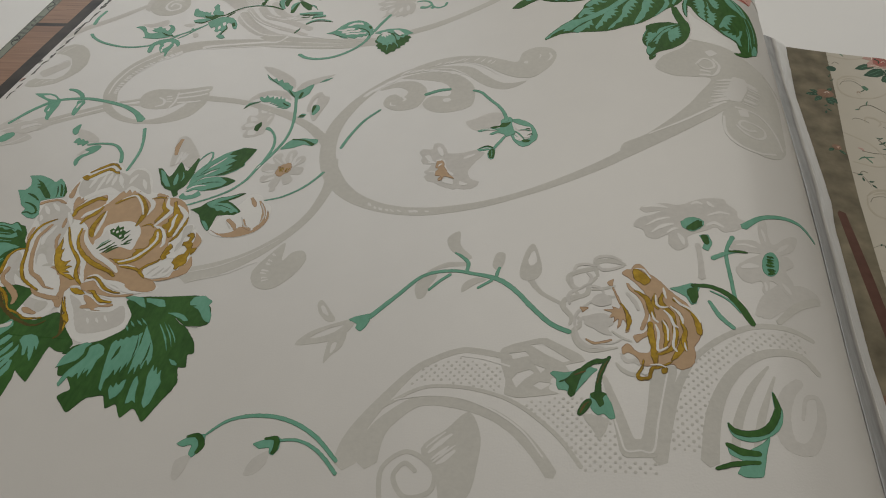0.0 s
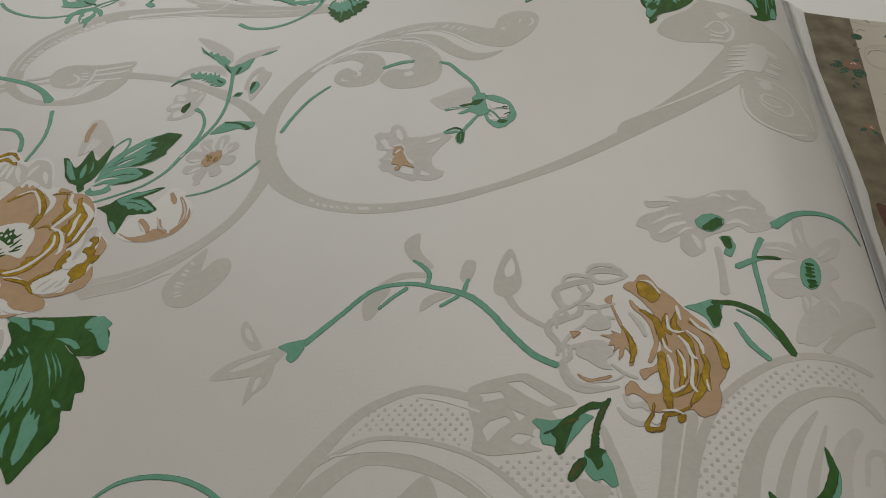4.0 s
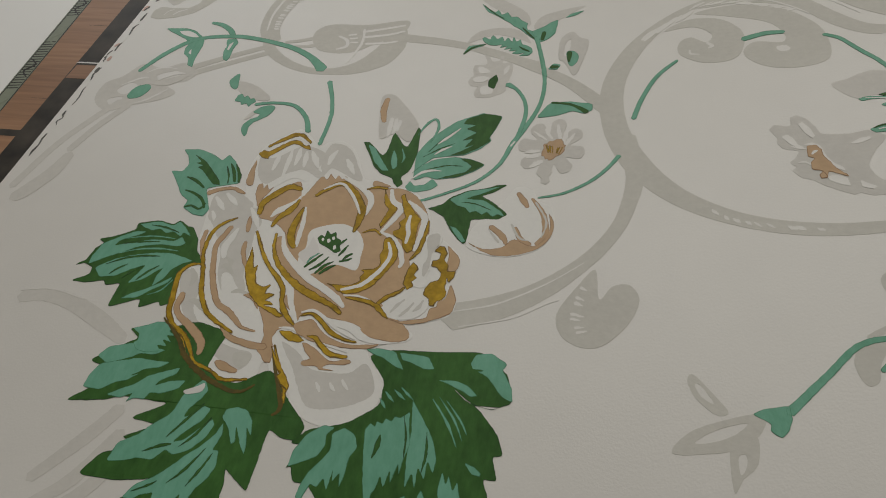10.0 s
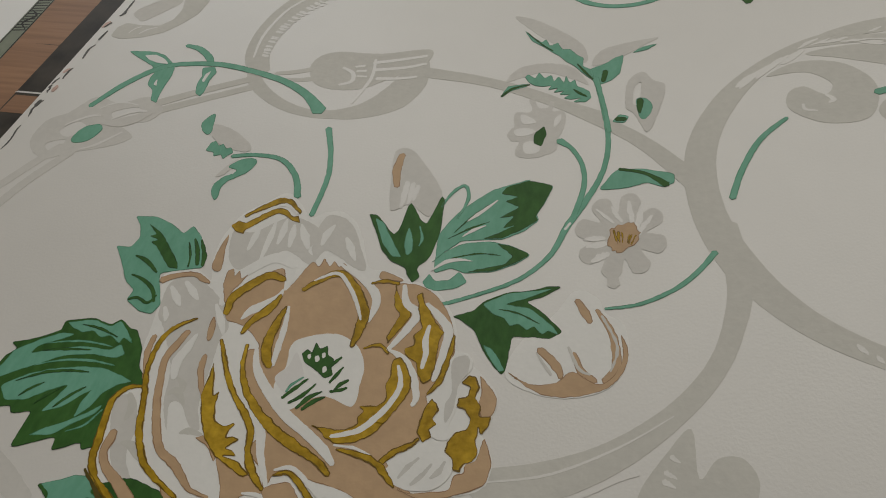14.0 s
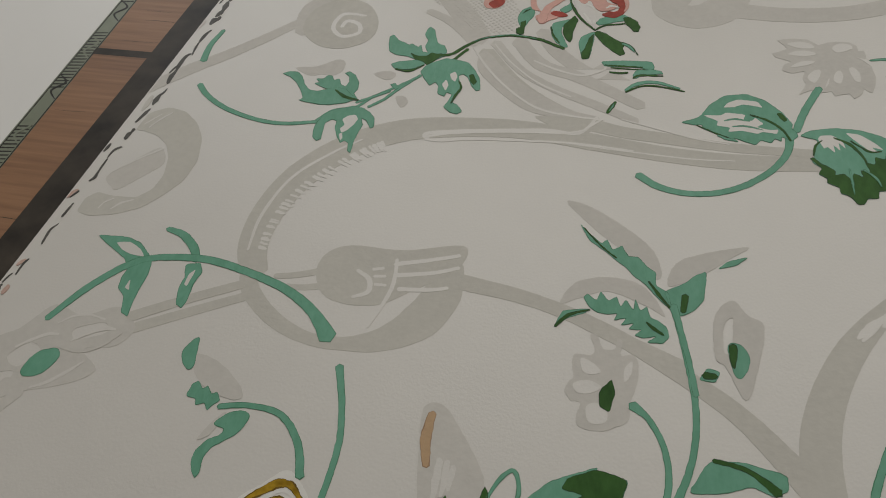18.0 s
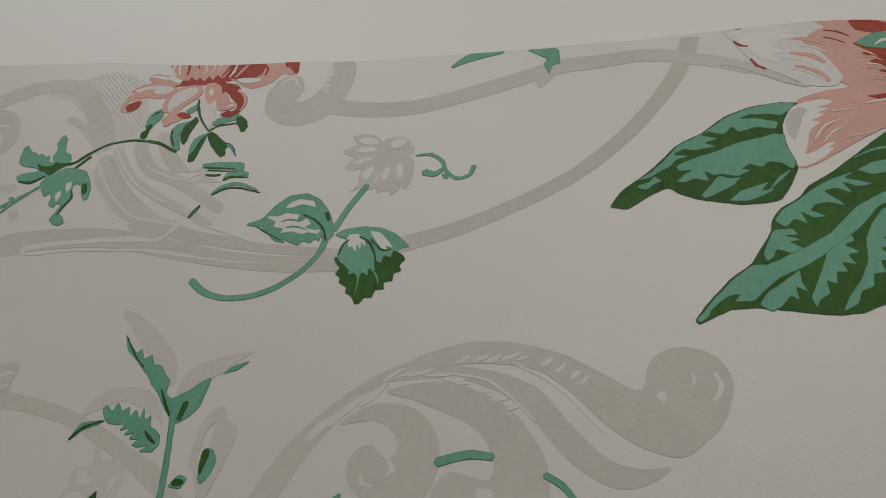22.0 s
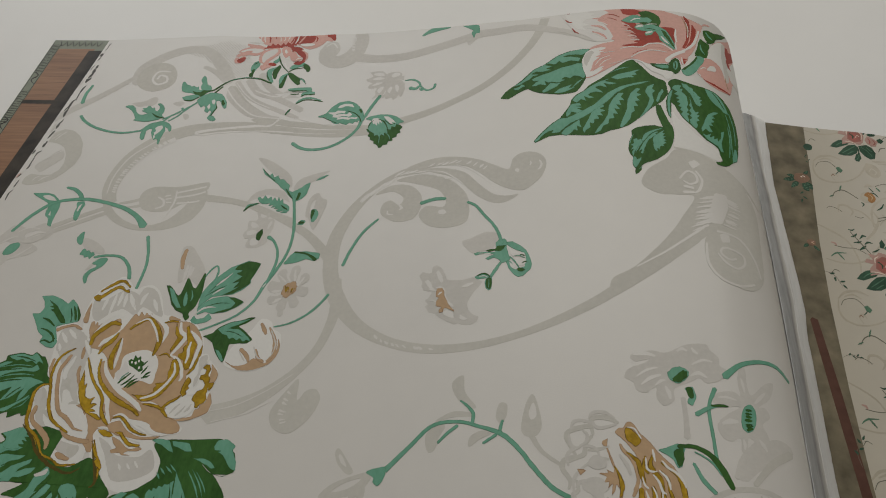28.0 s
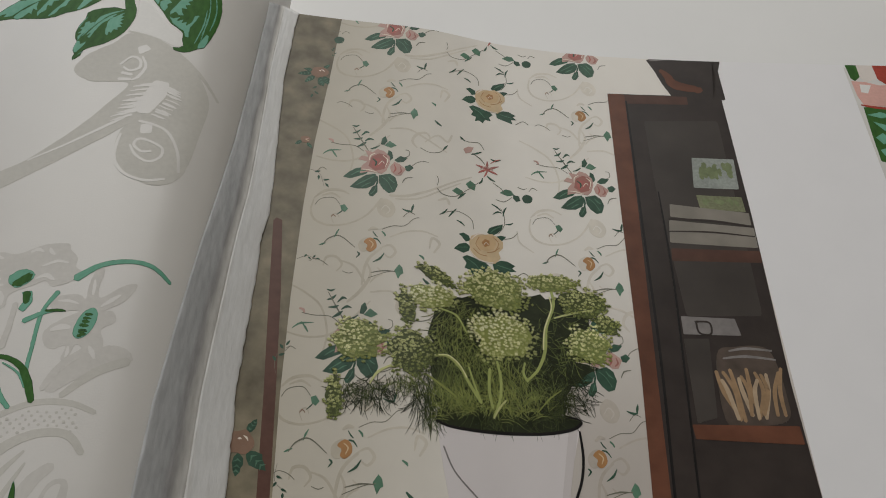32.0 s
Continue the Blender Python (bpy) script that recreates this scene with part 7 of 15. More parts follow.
bud = blob("rosebud", [(4.49, 0.25), (4.61, 1.08), (5.34, 2.01), (5.77, 2.76), (6.32, 2.62), (6.53, 2.20), (6.98, 1.89), (7.12, 1.08), (6.82, 0.31), (6.09, -0.07), (5.29, -0.10)], WHITE, page, 2, label="blush rosebud in raised ink")
blob("bud_petal", [(4.52, 0.38), (5.01, 0.15), (5.58, 0.24), (5.94, 0.56), (6.57, 0.32), (6.99, 0.91), (6.92, 1.63), (7.12, 1.08), (6.84, 0.35), (6.09, -0.04), (5.29, -0.07)], TAN, bud, 3)
stroke("bud_petal", [(5.85, 2.50), (6.07, 2.16), (6.21, 1.91)], [1.44, 2.31, 1.15], TAN, bud, 3)
stroke("bud_petal", [(6.33, 2.27), (6.73, 1.62), (6.87, 0.82), (6.63, 0.40)], [0.94, 1.87, 2.11, 1.40], TAN, bud, 3)
stroke("bud_petal", [(5.92, 1.04), (6.13, 0.59), (6.45, 0.38)], [1.10, 1.93, 1.38], TAN, bud, 3)
stroke("bud_petal", [(5.14, 1.05), (5.55, 0.68), (5.70, 0.38)], [1.94, 2.22, 1.11], TAN, bud, 3)
stroke("bud_line", [(6.46, 2.11), (6.86, 1.30), (6.75, 0.65)], [0.50, 0.74, 0.37], SCROLL2, bud, 4)
stroke("bud_line", [(5.78, 1.19), (6.06, 0.66), (6.32, 0.53)], [0.55, 0.83, 0.42], SCROLL2, bud, 4)
stroke("bud_line", [(5.08, 0.96), (5.47, 0.43)], [0.54, 0.68], SCROLL2, bud, 4)
stem = stroke("stem", [(2.48, 2.00), (3.49, 2.47), (4.43, 3.03), (5.08, 3.85), (5.38, 4.79), (5.71, 5.55), (6.11, 6.69), (6.20, 7.88), (6.00, 9.16), (5.68, 10.53)], [1.09, 1.09, 1.23, 1.37, 1.91, 1.91, 1.50, 1.50, 1.50, 1.50], TEAL, page, 3, label="teal flower stem in raised ink")
stroke("stem", [(5.51, 5.11), (5.68, 6.21), (5.56, 7.02), (5.21, 7.66), (4.83, 7.95)], [1.61, 1.47, 1.34, 1.34, 2.41], TEAL, stem, 3)
stroke("stem", [(6.52, 2.32), (7.30, 2.52), (8.08, 3.00), (8.61, 3.57), (8.97, 4.14)], [0.66, 1.05, 1.19, 1.32, 1.58], TEAL, stem, 3)
patch("stem_leaf", [(6.06, 6.10), (6.48, 6.89), (7.16, 6.94), (8.00, 6.76), (8.00, 6.45), (7.74, 6.27), (7.30, 6.44), (6.79, 6.21)], TEAL, stem, 3)
stroke("leaf_vein", [(6.56, 6.89), (7.23, 6.76), (7.81, 6.36)], [1.06, 1.06, 2.12], DGREEN, stem, 4)
stroke("stem_gap", [(5.34, 4.68), (5.45, 4.90)], [0.66, 0.66], PAPER, stem, 4)
stem = stroke("stem", [(-2.61, 8.63), (-3.25, 9.31), (-4.19, 9.86), (-5.52, 10.25), (-6.71, 10.43), (-8.01, 10.27), (-8.71, 9.93), (-9.48, 9.04), (-10.10, 7.89)], [4.68, 2.86, 2.60, 2.34, 2.34, 2.08, 2.34, 2.34, 1.82], TEAL, page, 3, label="teal tendril with small leaves in raised ink")
patch("stem_leaf", [(-10.12, 10.74), (-9.23, 10.81), (-8.75, 10.68), (-8.26, 10.26), (-8.13, 10.07), (-8.06, 9.69), (-8.07, 9.23), (-8.06, 8.72), (-7.99, 8.31), (-8.23, 8.41), (-8.39, 8.90), (-8.68, 9.13), (-8.75, 9.47), (-8.71, 9.76), (-8.97, 10.09), (-9.46, 10.34), (-9.84, 10.55)], TEAL, stem, 3)
patch("leaf_gap", [(-9.46, 10.57), (-9.07, 10.65), (-8.67, 10.47), (-8.42, 10.22), (-8.86, 10.24), (-9.19, 10.36)], PAPER, stem, 4)
patch("leaf_gap", [(-8.49, 9.16), (-8.47, 9.45), (-8.34, 9.10)], PAPER, stem, 4)
stroke("stem_leaf", [(-8.21, 11.27), (-7.68, 11.14), (-7.18, 10.75), (-6.94, 10.34)], [1.58, 2.38, 2.57, 1.98], TEAL, stem, 3)
patch("stem_leaf", [(-7.18, 10.17), (-6.78, 10.30), (-6.60, 10.01), (-6.69, 9.57), (-6.63, 9.05), (-6.69, 8.80), (-6.90, 8.91), (-7.04, 9.43), (-7.01, 9.75)], TEAL, stem, 3)
patch("leaf_gap", [(-6.94, 9.87), (-6.81, 10.06), (-6.83, 9.47), (-6.93, 9.54)], PAPER, stem, 4)
stroke("stem", [(-2.08, 7.90), (-1.69, 6.81), (-1.50, 5.84), (-1.53, 4.47)], [2.02, 1.59, 1.59, 1.45], TEAL, stem, 3)
stem = stroke("stem", [(-2.14, 5.08), (-2.45, 5.83), (-3.07, 6.42), (-3.91, 6.51), (-4.60, 6.36)], [2.03, 1.84, 1.66, 1.47, 1.47], TEAL, page, 3, label="teal sprig in raised ink")
patch("stem_leaf", [(-5.51, 6.47), (-5.48, 6.81), (-5.36, 6.92), (-5.18, 6.72), (-5.08, 6.84), (-4.91, 6.63), (-4.79, 6.72), (-4.63, 6.51), (-4.76, 6.37), (-4.85, 6.20), (-4.99, 6.38), (-5.19, 6.28), (-5.24, 6.45)], TEAL, stem, 3)
blob("stem_leaf", [(-5.84, 8.07), (-5.74, 7.69), (-5.65, 7.26), (-5.78, 7.16), (-6.01, 7.36), (-6.10, 7.63), (-6.01, 7.91)], TEAL, stem, 3)
blob("petal_tone", [(-5.68, 7.62), (-4.96, 7.43), (-4.21, 6.86), (-4.30, 6.58), (-5.10, 6.74), (-5.64, 7.21)], SCROLL2, stem, 2)
blob("stem_leaf", [(-3.92, 6.35), (-3.77, 6.21), (-3.88, 5.85), (-4.14, 5.57), (-4.36, 5.37), (-4.46, 5.10), (-4.42, 4.76), (-4.48, 4.63), (-4.66, 4.85), (-4.72, 5.16), (-4.56, 5.51), (-4.33, 5.67), (-4.28, 5.84), (-4.54, 5.91), (-4.44, 6.11), (-4.21, 6.30)], TEAL, stem, 3)
blob("petal_tone", [(-4.80, 5.50), (-4.57, 6.03), (-4.37, 6.24), (-4.54, 5.66)], SCROLL2, stem, 2)
sp = blob("bud_petal", [(0.19, 7.19), (0.65, 7.32), (1.33, 6.56), (1.89, 5.66), (1.70, 4.85), (1.07, 5.24), (0.60, 4.96), (0.32, 6.09)], SCROLL2, page, 2, label="pale bud in raised ink")
stroke("bud_mark", [(0.42, 7.09), (0.40, 6.46), (0.56, 5.83)], [1.95, 2.59, 1.62], TAN, sp, 3)
brushwork("bud_line", [(0.74, 6.14), (1.27, 5.95)], [(0.79, 4.98), (1.23, 5.25)], 3, [1.01, 1.35, 0.51], PAPER, sp, 3, bend=0, jitter=0.12)

# fern sprig and small daisies
fern = stroke("fern_stem", [(6.19, 8.37), (6.04, 9.13), (5.82, 10.04), (5.63, 10.73)], [1.42, 1.32, 1.42, 2.03], TEAL, page, 3, label="teal fern sprig in raised ink")
patch("fern_leaf", [(3.14, 13.16), (3.42, 12.85), (3.77, 12.52), (3.90, 12.68), (4.07, 12.33), (4.30, 12.50), (4.48, 12.15), (4.70, 12.17), (4.83, 12.03), (4.99, 11.84), (5.19, 11.69), (5.19, 11.30), (5.49, 11.13), (5.60, 10.64), (5.44, 10.72), (5.14, 11.06), (4.90, 11.35), (4.68, 11.50), (4.43, 11.80), (4.19, 11.99), (3.87, 12.28), (3.45, 12.59)], TEAL, fern, 3)
patch("fern_leaf", [(3.47, 10.77), (3.56, 10.89), (3.80, 10.70), (3.88, 11.00), (4.09, 10.71), (4.28, 10.88), (4.39, 10.56), (4.51, 10.80), (4.71, 10.49), (4.72, 10.87), (4.87, 10.51), (5.02, 10.65), (5.11, 10.34), (5.28, 10.27), (5.50, 10.10), (5.58, 9.84), (5.43, 9.63), (5.06, 9.63), (5.28, 9.82), (4.98, 9.73), (4.77, 9.79), (4.93, 9.96), (4.62, 9.95), (4.73, 10.13), (4.43, 10.04), (4.55, 10.26), (4.25, 10.16), (4.33, 10.37), (4.05, 10.32), (3.83, 10.36), (3.65, 10.48)], TEAL, fern, 3)
stroke("fern_tone", [(5.02, 11.40), (5.27, 11.03), (5.54, 10.68)], [0.33, 0.83, 0.50], DGREEN, fern, 5)
stroke("fern_tone", [(5.02, 10.19), (5.21, 10.02), (5.44, 9.87)], [0.32, 0.95, 0.48], DGREEN, fern, 5)
stroke("fern_tone", [(3.25, 13.03), (3.78, 12.42), (4.19, 12.07)], [0.18, 0.55, 0.18], DGREEN, fern, 5)
patch("fern_leaf", [(5.56, 10.65), (5.40, 11.15), (5.88, 11.43), (6.10, 11.69), (6.38, 11.85), (6.37, 11.42), (6.34, 10.97), (6.10, 10.62), (5.80, 10.43)], TEAL, fern, 3)
patch("fern_leaf", [(2.86, 9.85), (3.01, 10.32), (3.67, 10.45), (3.55, 10.29), (3.18, 10.12)], TEAL, fern, 3)
patch("fern_leaf", [(6.64, 11.94), (6.89, 12.21), (7.37, 12.37), (7.08, 12.08)], TEAL, fern, 3)
stroke("fern_tone", [(2.88, 9.84), (3.17, 10.19), (3.67, 10.41)], [0.82, 0.96, 0.41], DGREEN, fern, 4)
stroke("fern_tone", [(5.90, 11.06), (5.86, 10.58)], [1.66, 1.42], DGREEN, fern, 4)
blob("pale_leaf", [(2.71, 13.93), (3.41, 13.76), (4.42, 13.06), (5.10, 12.37), (5.32, 11.60), (5.02, 11.56), (4.35, 12.29), (3.49, 13.05)], SCROLL2, fern, 1)
blob("pale_leaf", [(2.92, 10.53), (3.23, 11.19), (4.02, 11.45), (4.91, 11.24), (5.45, 10.42), (5.02, 10.65), (4.07, 11.01), (3.43, 10.75)], SCROLL2, fern, 1)
blob("pale_leaf", [(5.50, 11.31), (5.65, 12.03), (6.36, 12.43), (7.37, 12.69), (7.01, 12.34), (6.26, 11.71)], SCROLL2, fern, 1)
da = blob("daisy", [(3.40, 8.89), (3.46, 9.12), (3.82, 9.14), (3.88, 9.33), (3.74, 9.69), (3.90, 9.72), (4.09, 9.35), (4.35, 9.37), (4.38, 9.66), (4.51, 9.58), (4.51, 9.21), (4.78, 9.26), (4.91, 9.00), (4.91, 8.49), (4.81, 8.06), (4.78, 7.58), (4.53, 7.37), (4.15, 7.23), (3.74, 7.27), (3.63, 7.53), (3.69, 7.85), (3.46, 7.91), (3.30, 8.15), (3.40, 8.41), (3.47, 8.51)], SCROLL2, page, 1.5, label="pale grey daisy in raised ink")
blob("petal_gap", [(3.59, 9.02), (3.84, 8.95), (4.08, 8.72), (3.87, 8.62), (3.67, 8.68)], PAPER, da, 2.5)
blob("petal_gap", [(3.49, 8.34), (3.82, 8.46), (4.12, 8.31), (3.86, 8.12), (3.59, 8.12)], PAPER, da, 2.5)
blob("petal_gap", [(3.83, 7.79), (4.08, 7.91), (4.31, 7.69), (4.26, 7.44), (3.94, 7.41)], PAPER, da, 2.5)
blob("petal_gap", [(4.60, 8.85), (4.77, 9.07), (4.76, 8.73), (4.63, 8.51)], PAPER, da, 2.5)
patch("daisy_eye", [(4.09, 8.21), (4.34, 8.56), (4.45, 8.22), (4.36, 7.71), (4.12, 7.83)], DGREEN, da, 4)
da = blob("daisy_petals", [(7.36, 4.72), (7.77, 4.63), (7.85, 4.32), (7.67, 4.06), (7.26, 4.14), (7.49, 3.75), (7.37, 3.46), (7.10, 3.43), (6.88, 3.82), (6.81, 3.34), (6.55, 3.21), (6.34, 3.42), (6.41, 3.91), (6.08, 3.61), (5.82, 3.73), (5.79, 4.06), (6.13, 4.38), (5.70, 4.46), (5.60, 4.78), (5.77, 5.06), (6.21, 4.98), (5.95, 5.41), (6.07, 5.74), (6.36, 5.78), (6.61, 5.34), (6.68, 5.88), (6.96, 6.02), (7.17, 5.76), (7.09, 5.23), (7.44, 5.53), (7.70, 5.39), (7.71, 5.04)], SCROLL2, page, 2, label="pale grey daisy in raised ink")
brushwork("petal_gap", [(6.46, 4.95), (7.02, 4.98), (7.17, 4.38)], [(5.86, 5.34), (6.87, 5.93), (7.72, 5.00)], 5, [0.83, 1.38, 0.55], PAPER, da, 3, bend=0, jitter=0.12)
brushwork("petal_gap", [(6.40, 4.54), (6.48, 3.95)], [(5.76, 4.50), (6.08, 3.63)], 3, [1.04, 1.74, 0.70], PAPER, da, 3, bend=0, jitter=0.12)
blob("daisy_eye", [(6.46, 4.65), (6.67, 4.90), (7.02, 4.98), (7.19, 4.68), (7.03, 4.21), (6.69, 4.06), (6.47, 4.24)], TAN, da, 4, wobble=0.12)
brushwork("eye_mark", [(6.53, 4.75), (7.16, 4.58)], [(6.68, 4.25), (7.03, 4.27)], 6, [0.45, 0.60, 0.30], GOLD, da, 5, bend=0, jitter=0.12)
stroke("petal_tone", [(6.69, 4.06), (6.63, 3.38), (6.67, 3.01)], [1.80, 2.31, 3.09], SCROLL2, da, 2)
bd = blob("bud_tone", [(6.57, 10.52), (6.97, 11.02), (7.31, 10.63), (7.66, 10.34), (7.49, 9.14), (7.23, 8.38), (6.83, 9.16), (6.59, 9.42)], SCROLL2, page, 2, holes=([(6.78, 10.23), (6.98, 10.51), (6.95, 9.68), (6.79, 9.55)],), label="pale bud with green heart in raised ink")
blob("bud_eye", [(6.86, 9.74), (7.15, 9.79), (7.34, 9.41), (7.18, 8.94), (6.99, 9.02)], TEAL, bd, 3)
blob("bud_eye", [(6.89, 9.74), (7.07, 9.73), (7.02, 9.15), (6.92, 9.29)], DGREEN, bd, 4)
patch("bud_leaf", [(6.23, 8.77), (6.43, 9.11), (6.71, 9.03), (6.60, 8.74)], TEAL, bd, 3)
stroke("leaf_vein", [(6.36, 8.90), (6.60, 8.90)], [1.97, 1.48], DGREEN, bd, 4)
stroke("tendril", [(9.40, 5.91), (9.66, 6.90), (10.15, 8.02), (10.83, 8.81)], [1.77, 1.62, 1.62, 1.18], TEAL, page, 3, label="teal tendril in raised ink")


# second rose: pale ruffles and an ochre fold
rose2 = stroke("rose_ruffle", [(22.76, -2.76), (22.38, -2.57), (21.90, -2.54), (21.68, -2.74), (21.78, -3.27)], [1.12, 2.23, 2.05, 2.05, 1.12], SCROLL, page, 2, label="pale ruffled rose with an ochre fold in raised ink")
stroke("rose_ruffle", [(21.78, -2.90), (21.34, -2.96), (20.86, -3.13), (20.72, -3.42), (21.11, -4.18)], [1.47, 2.20, 2.20, 1.84, 1.10], SCROLL, rose2, 2)
stroke("rose_ruffle", [(21.73, -3.33), (21.49, -3.63), (21.41, -4.08), (21.07, -4.26), (20.76, -4.44)], [1.38, 1.73, 2.07, 1.73, 1.04], SCROLL, rose2, 2)
stroke("rose_ruffle", [(21.58, -3.92), (21.95, -3.88), (22.38, -3.76)], [0.87, 1.56, 0.87], SCROLL, rose2, 2)
stroke("rose_ruffle", [(21.01, -4.18), (20.64, -4.36), (20.57, -4.67), (20.87, -5.14), (20.82, -5.48)], [1.02, 2.21, 2.04, 1.70, 1.02], SCROLL, rose2, 2)
stroke("rose_ruffle", [(22.37, -4.28), (21.92, -4.26), (21.58, -4.48)], [0.85, 1.70, 1.02], SCROLL, rose2, 2)
blob("petal_tone", [(21.34, -5.24), (21.64, -5.02), (22.05, -5.04), (22.35, -5.41), (22.13, -5.63), (22.26, -5.95), (21.91, -5.87), (21.64, -5.65), (21.37, -5.50)], SCROLL2, rose2, 2.5)
blob("petal_tone", [(21.64, -4.25), (21.95, -4.10), (22.27, -4.37), (22.20, -4.62), (21.85, -4.69), (21.57, -4.54)], SCROLL2, rose2, 2.5)
stroke("rose_ruffle", [(21.12, -5.15), (21.18, -5.53), (20.97, -5.74), (21.04, -6.13), (21.28, -6.46), (21.71, -6.59), (22.43, -6.46)], [0.93, 1.55, 1.86, 1.86, 1.86, 1.55, 0.77], SCROLL, rose2, 2)
stroke("rose_ruffle", [(21.10, -5.41), (21.26, -5.20), (21.56, -5.11)], [0.65, 1.47, 0.65], SCROLL2, rose2, 2)
stroke("rose_ruffle", [(22.38, -7.08), (22.58, -7.35), (22.86, -7.52), (23.11, -7.45), (23.21, -7.23)], [0.55, 1.52, 1.66, 1.24, 0.55], SCROLL, rose2, 2)
stroke("rose_ruffle", [(22.52, -6.69), (22.71, -6.99), (23.01, -6.98), (23.13, -7.17)], [0.57, 1.71, 1.71, 0.57], SCROLL2, rose2, 2)
stroke("rose_ruffle", [(22.25, -5.77), (22.57, -6.05), (22.90, -6.21)], [0.61, 1.06, 0.76], SCROLL, rose2, 2)
stroke("petal_edge", [(21.39, -6.10), (21.65, -6.27), (21.96, -6.24), (22.25, -6.15)], [0.45, 1.06, 1.06, 0.61], TAN, rose2, 3)
patch("petal_edge", [(21.14, -4.68), (21.49, -4.73), (21.25, -4.97)], TAN, rose2, 3)
patch("petal_edge", [(22.10, -3.58), (22.35, -3.40), (22.30, -3.77), (22.16, -3.73)], TAN, rose2, 3)
fold = blob("rose_fold", [(22.64, -3.18), (22.78, -2.98), (22.95, -2.96), (23.11, -2.72), (23.33, -2.77), (23.60, -3.17), (23.99, -3.57), (24.19, -3.86), (24.54, -4.22), (24.81, -4.49), (25.03, -4.93), (25.17, -5.36), (25.16, -5.80), (24.98, -6.16), (24.90, -6.33), (24.93, -6.65), (24.81, -7.02), (24.49, -7.24), (24.30, -7.19), (24.19, -7.05), (23.89, -7.13), (23.52, -7.17), (23.19, -7.17), (23.07, -6.88), (22.80, -6.66), (22.60, -6.73), (22.58, -6.46), (22.79, -6.29), (23.06, -6.61), (23.41, -6.64), (23.51, -6.38), (23.48, -6.00), (23.28, -6.06), (23.07, -6.25), (22.96, -5.97), (23.28, -5.84), (23.50, -5.55), (23.54, -4.95), (23.51, -4.40), (23.30, -3.93), (23.00, -3.53)], TAN, rose2, 3)
stroke("petal_edge", [(22.80, -3.65), (22.93, -3.91), (23.18, -4.19), (23.36, -4.58), (23.43, -5.05), (23.32, -5.47), (23.22, -5.70)], [0.82, 1.47, 1.47, 1.31, 1.31, 1.63, 0.98], TAN, fold, 3)
stroke("petal_tone", [(22.77, -4.09), (23.03, -4.48), (23.17, -4.86)], [0.82, 1.65, 0.99], SCROLL2, fold, 3)
blob("petal_line", [(23.01, -3.02), (23.18, -2.96), (23.51, -3.26), (23.61, -3.48), (23.42, -3.73), (23.21, -3.59), (23.03, -3.40)], GOLD, fold, 5)
stroke("petal_line", [(23.10, -2.94), (23.38, -3.01), (23.62, -3.40)], [0.36, 0.71, 0.53], WHITE, fold, 6)
stroke("petal_line", [(23.05, -3.99), (23.25, -4.13), (23.47, -4.38), (23.55, -4.76), (23.66, -5.17)], [0.66, 1.32, 1.98, 2.48, 1.32], GOLD, fold, 5)
stroke("petal_line", [(23.73, -4.12), (23.66, -4.51), (23.82, -4.79)], [0.82, 1.64, 0.82], GOLD, fold, 5)
stroke("petal_line", [(24.02, -4.03), (23.91, -4.43), (24.03, -4.68), (24.25, -5.00), (24.31, -5.36), (24.26, -5.79)], [0.64, 1.92, 2.07, 2.07, 1.76, 0.80], GOLD, fold, 5)
stroke("petal_line", [(24.31, -4.34), (24.64, -4.56), (24.94, -4.85), (25.09, -5.28), (25.13, -5.75)], [0.65, 1.29, 1.61, 2.42, 1.94], GOLD, fold, 5)
stroke("petal_line", [(24.28, -4.67), (24.52, -4.98), (24.58, -5.42), (24.65, -5.68), (24.58, -6.11), (24.64, -6.47)], [0.61, 1.38, 1.23, 1.54, 2.30, 1.08], GOLD, fold, 5)
stroke("petal_line", [(23.52, -5.41), (23.54, -5.93), (23.60, -6.36), (23.61, -6.77), (23.65, -7.11)], [1.77, 2.50, 2.21, 2.50, 1.18], GOLD, fold, 5)
stroke("petal_line", [(23.96, -5.28), (24.03, -5.73), (24.04, -6.08), (23.94, -6.45)], [1.20, 2.25, 1.95, 0.75], GOLD, fold, 5)
stroke("petal_line", [(24.24, -5.15), (24.35, -5.62), (24.31, -6.06), (24.17, -6.43), (23.93, -6.62), (23.68, -6.70)], [0.59, 1.47, 1.91, 1.91, 1.32, 0.73], GOLD, fold, 5)
stroke("petal_line", [(24.53, -6.00), (24.48, -6.37), (24.29, -6.72), (24.13, -6.92)], [1.30, 2.45, 1.88, 0.72], GOLD, fold, 5)
stroke("petal_line", [(23.75, -4.16), (23.77, -4.57), (23.94, -4.71), (24.15, -4.68)], [0.32, 0.81, 0.81, 0.49], WHITE, fold, 6)
stroke("petal_line", [(24.03, -3.83), (24.06, -4.07), (24.11, -4.30)], [0.50, 1.01, 0.34], WHITE, fold, 6)
stroke("petal_line", [(24.35, -4.24), (24.56, -4.51), (24.83, -4.67), (25.06, -4.94), (25.18, -5.25)], [0.33, 0.98, 0.98, 0.98, 0.49], WHITE, fold, 6)
stroke("petal_line", [(24.00, -4.84), (24.19, -5.10), (24.30, -5.45), (24.44, -5.54)], [0.47, 0.93, 0.93, 0.47], WHITE, fold, 6)
stroke("petal_line", [(24.23, -4.65), (24.47, -4.89), (24.58, -5.16), (24.60, -5.37)], [0.47, 0.95, 0.95, 0.47], WHITE, fold, 6)
stroke("petal_line", [(23.94, -5.28), (24.08, -5.64), (24.07, -6.11)], [0.31, 0.77, 0.46], WHITE, fold, 6)
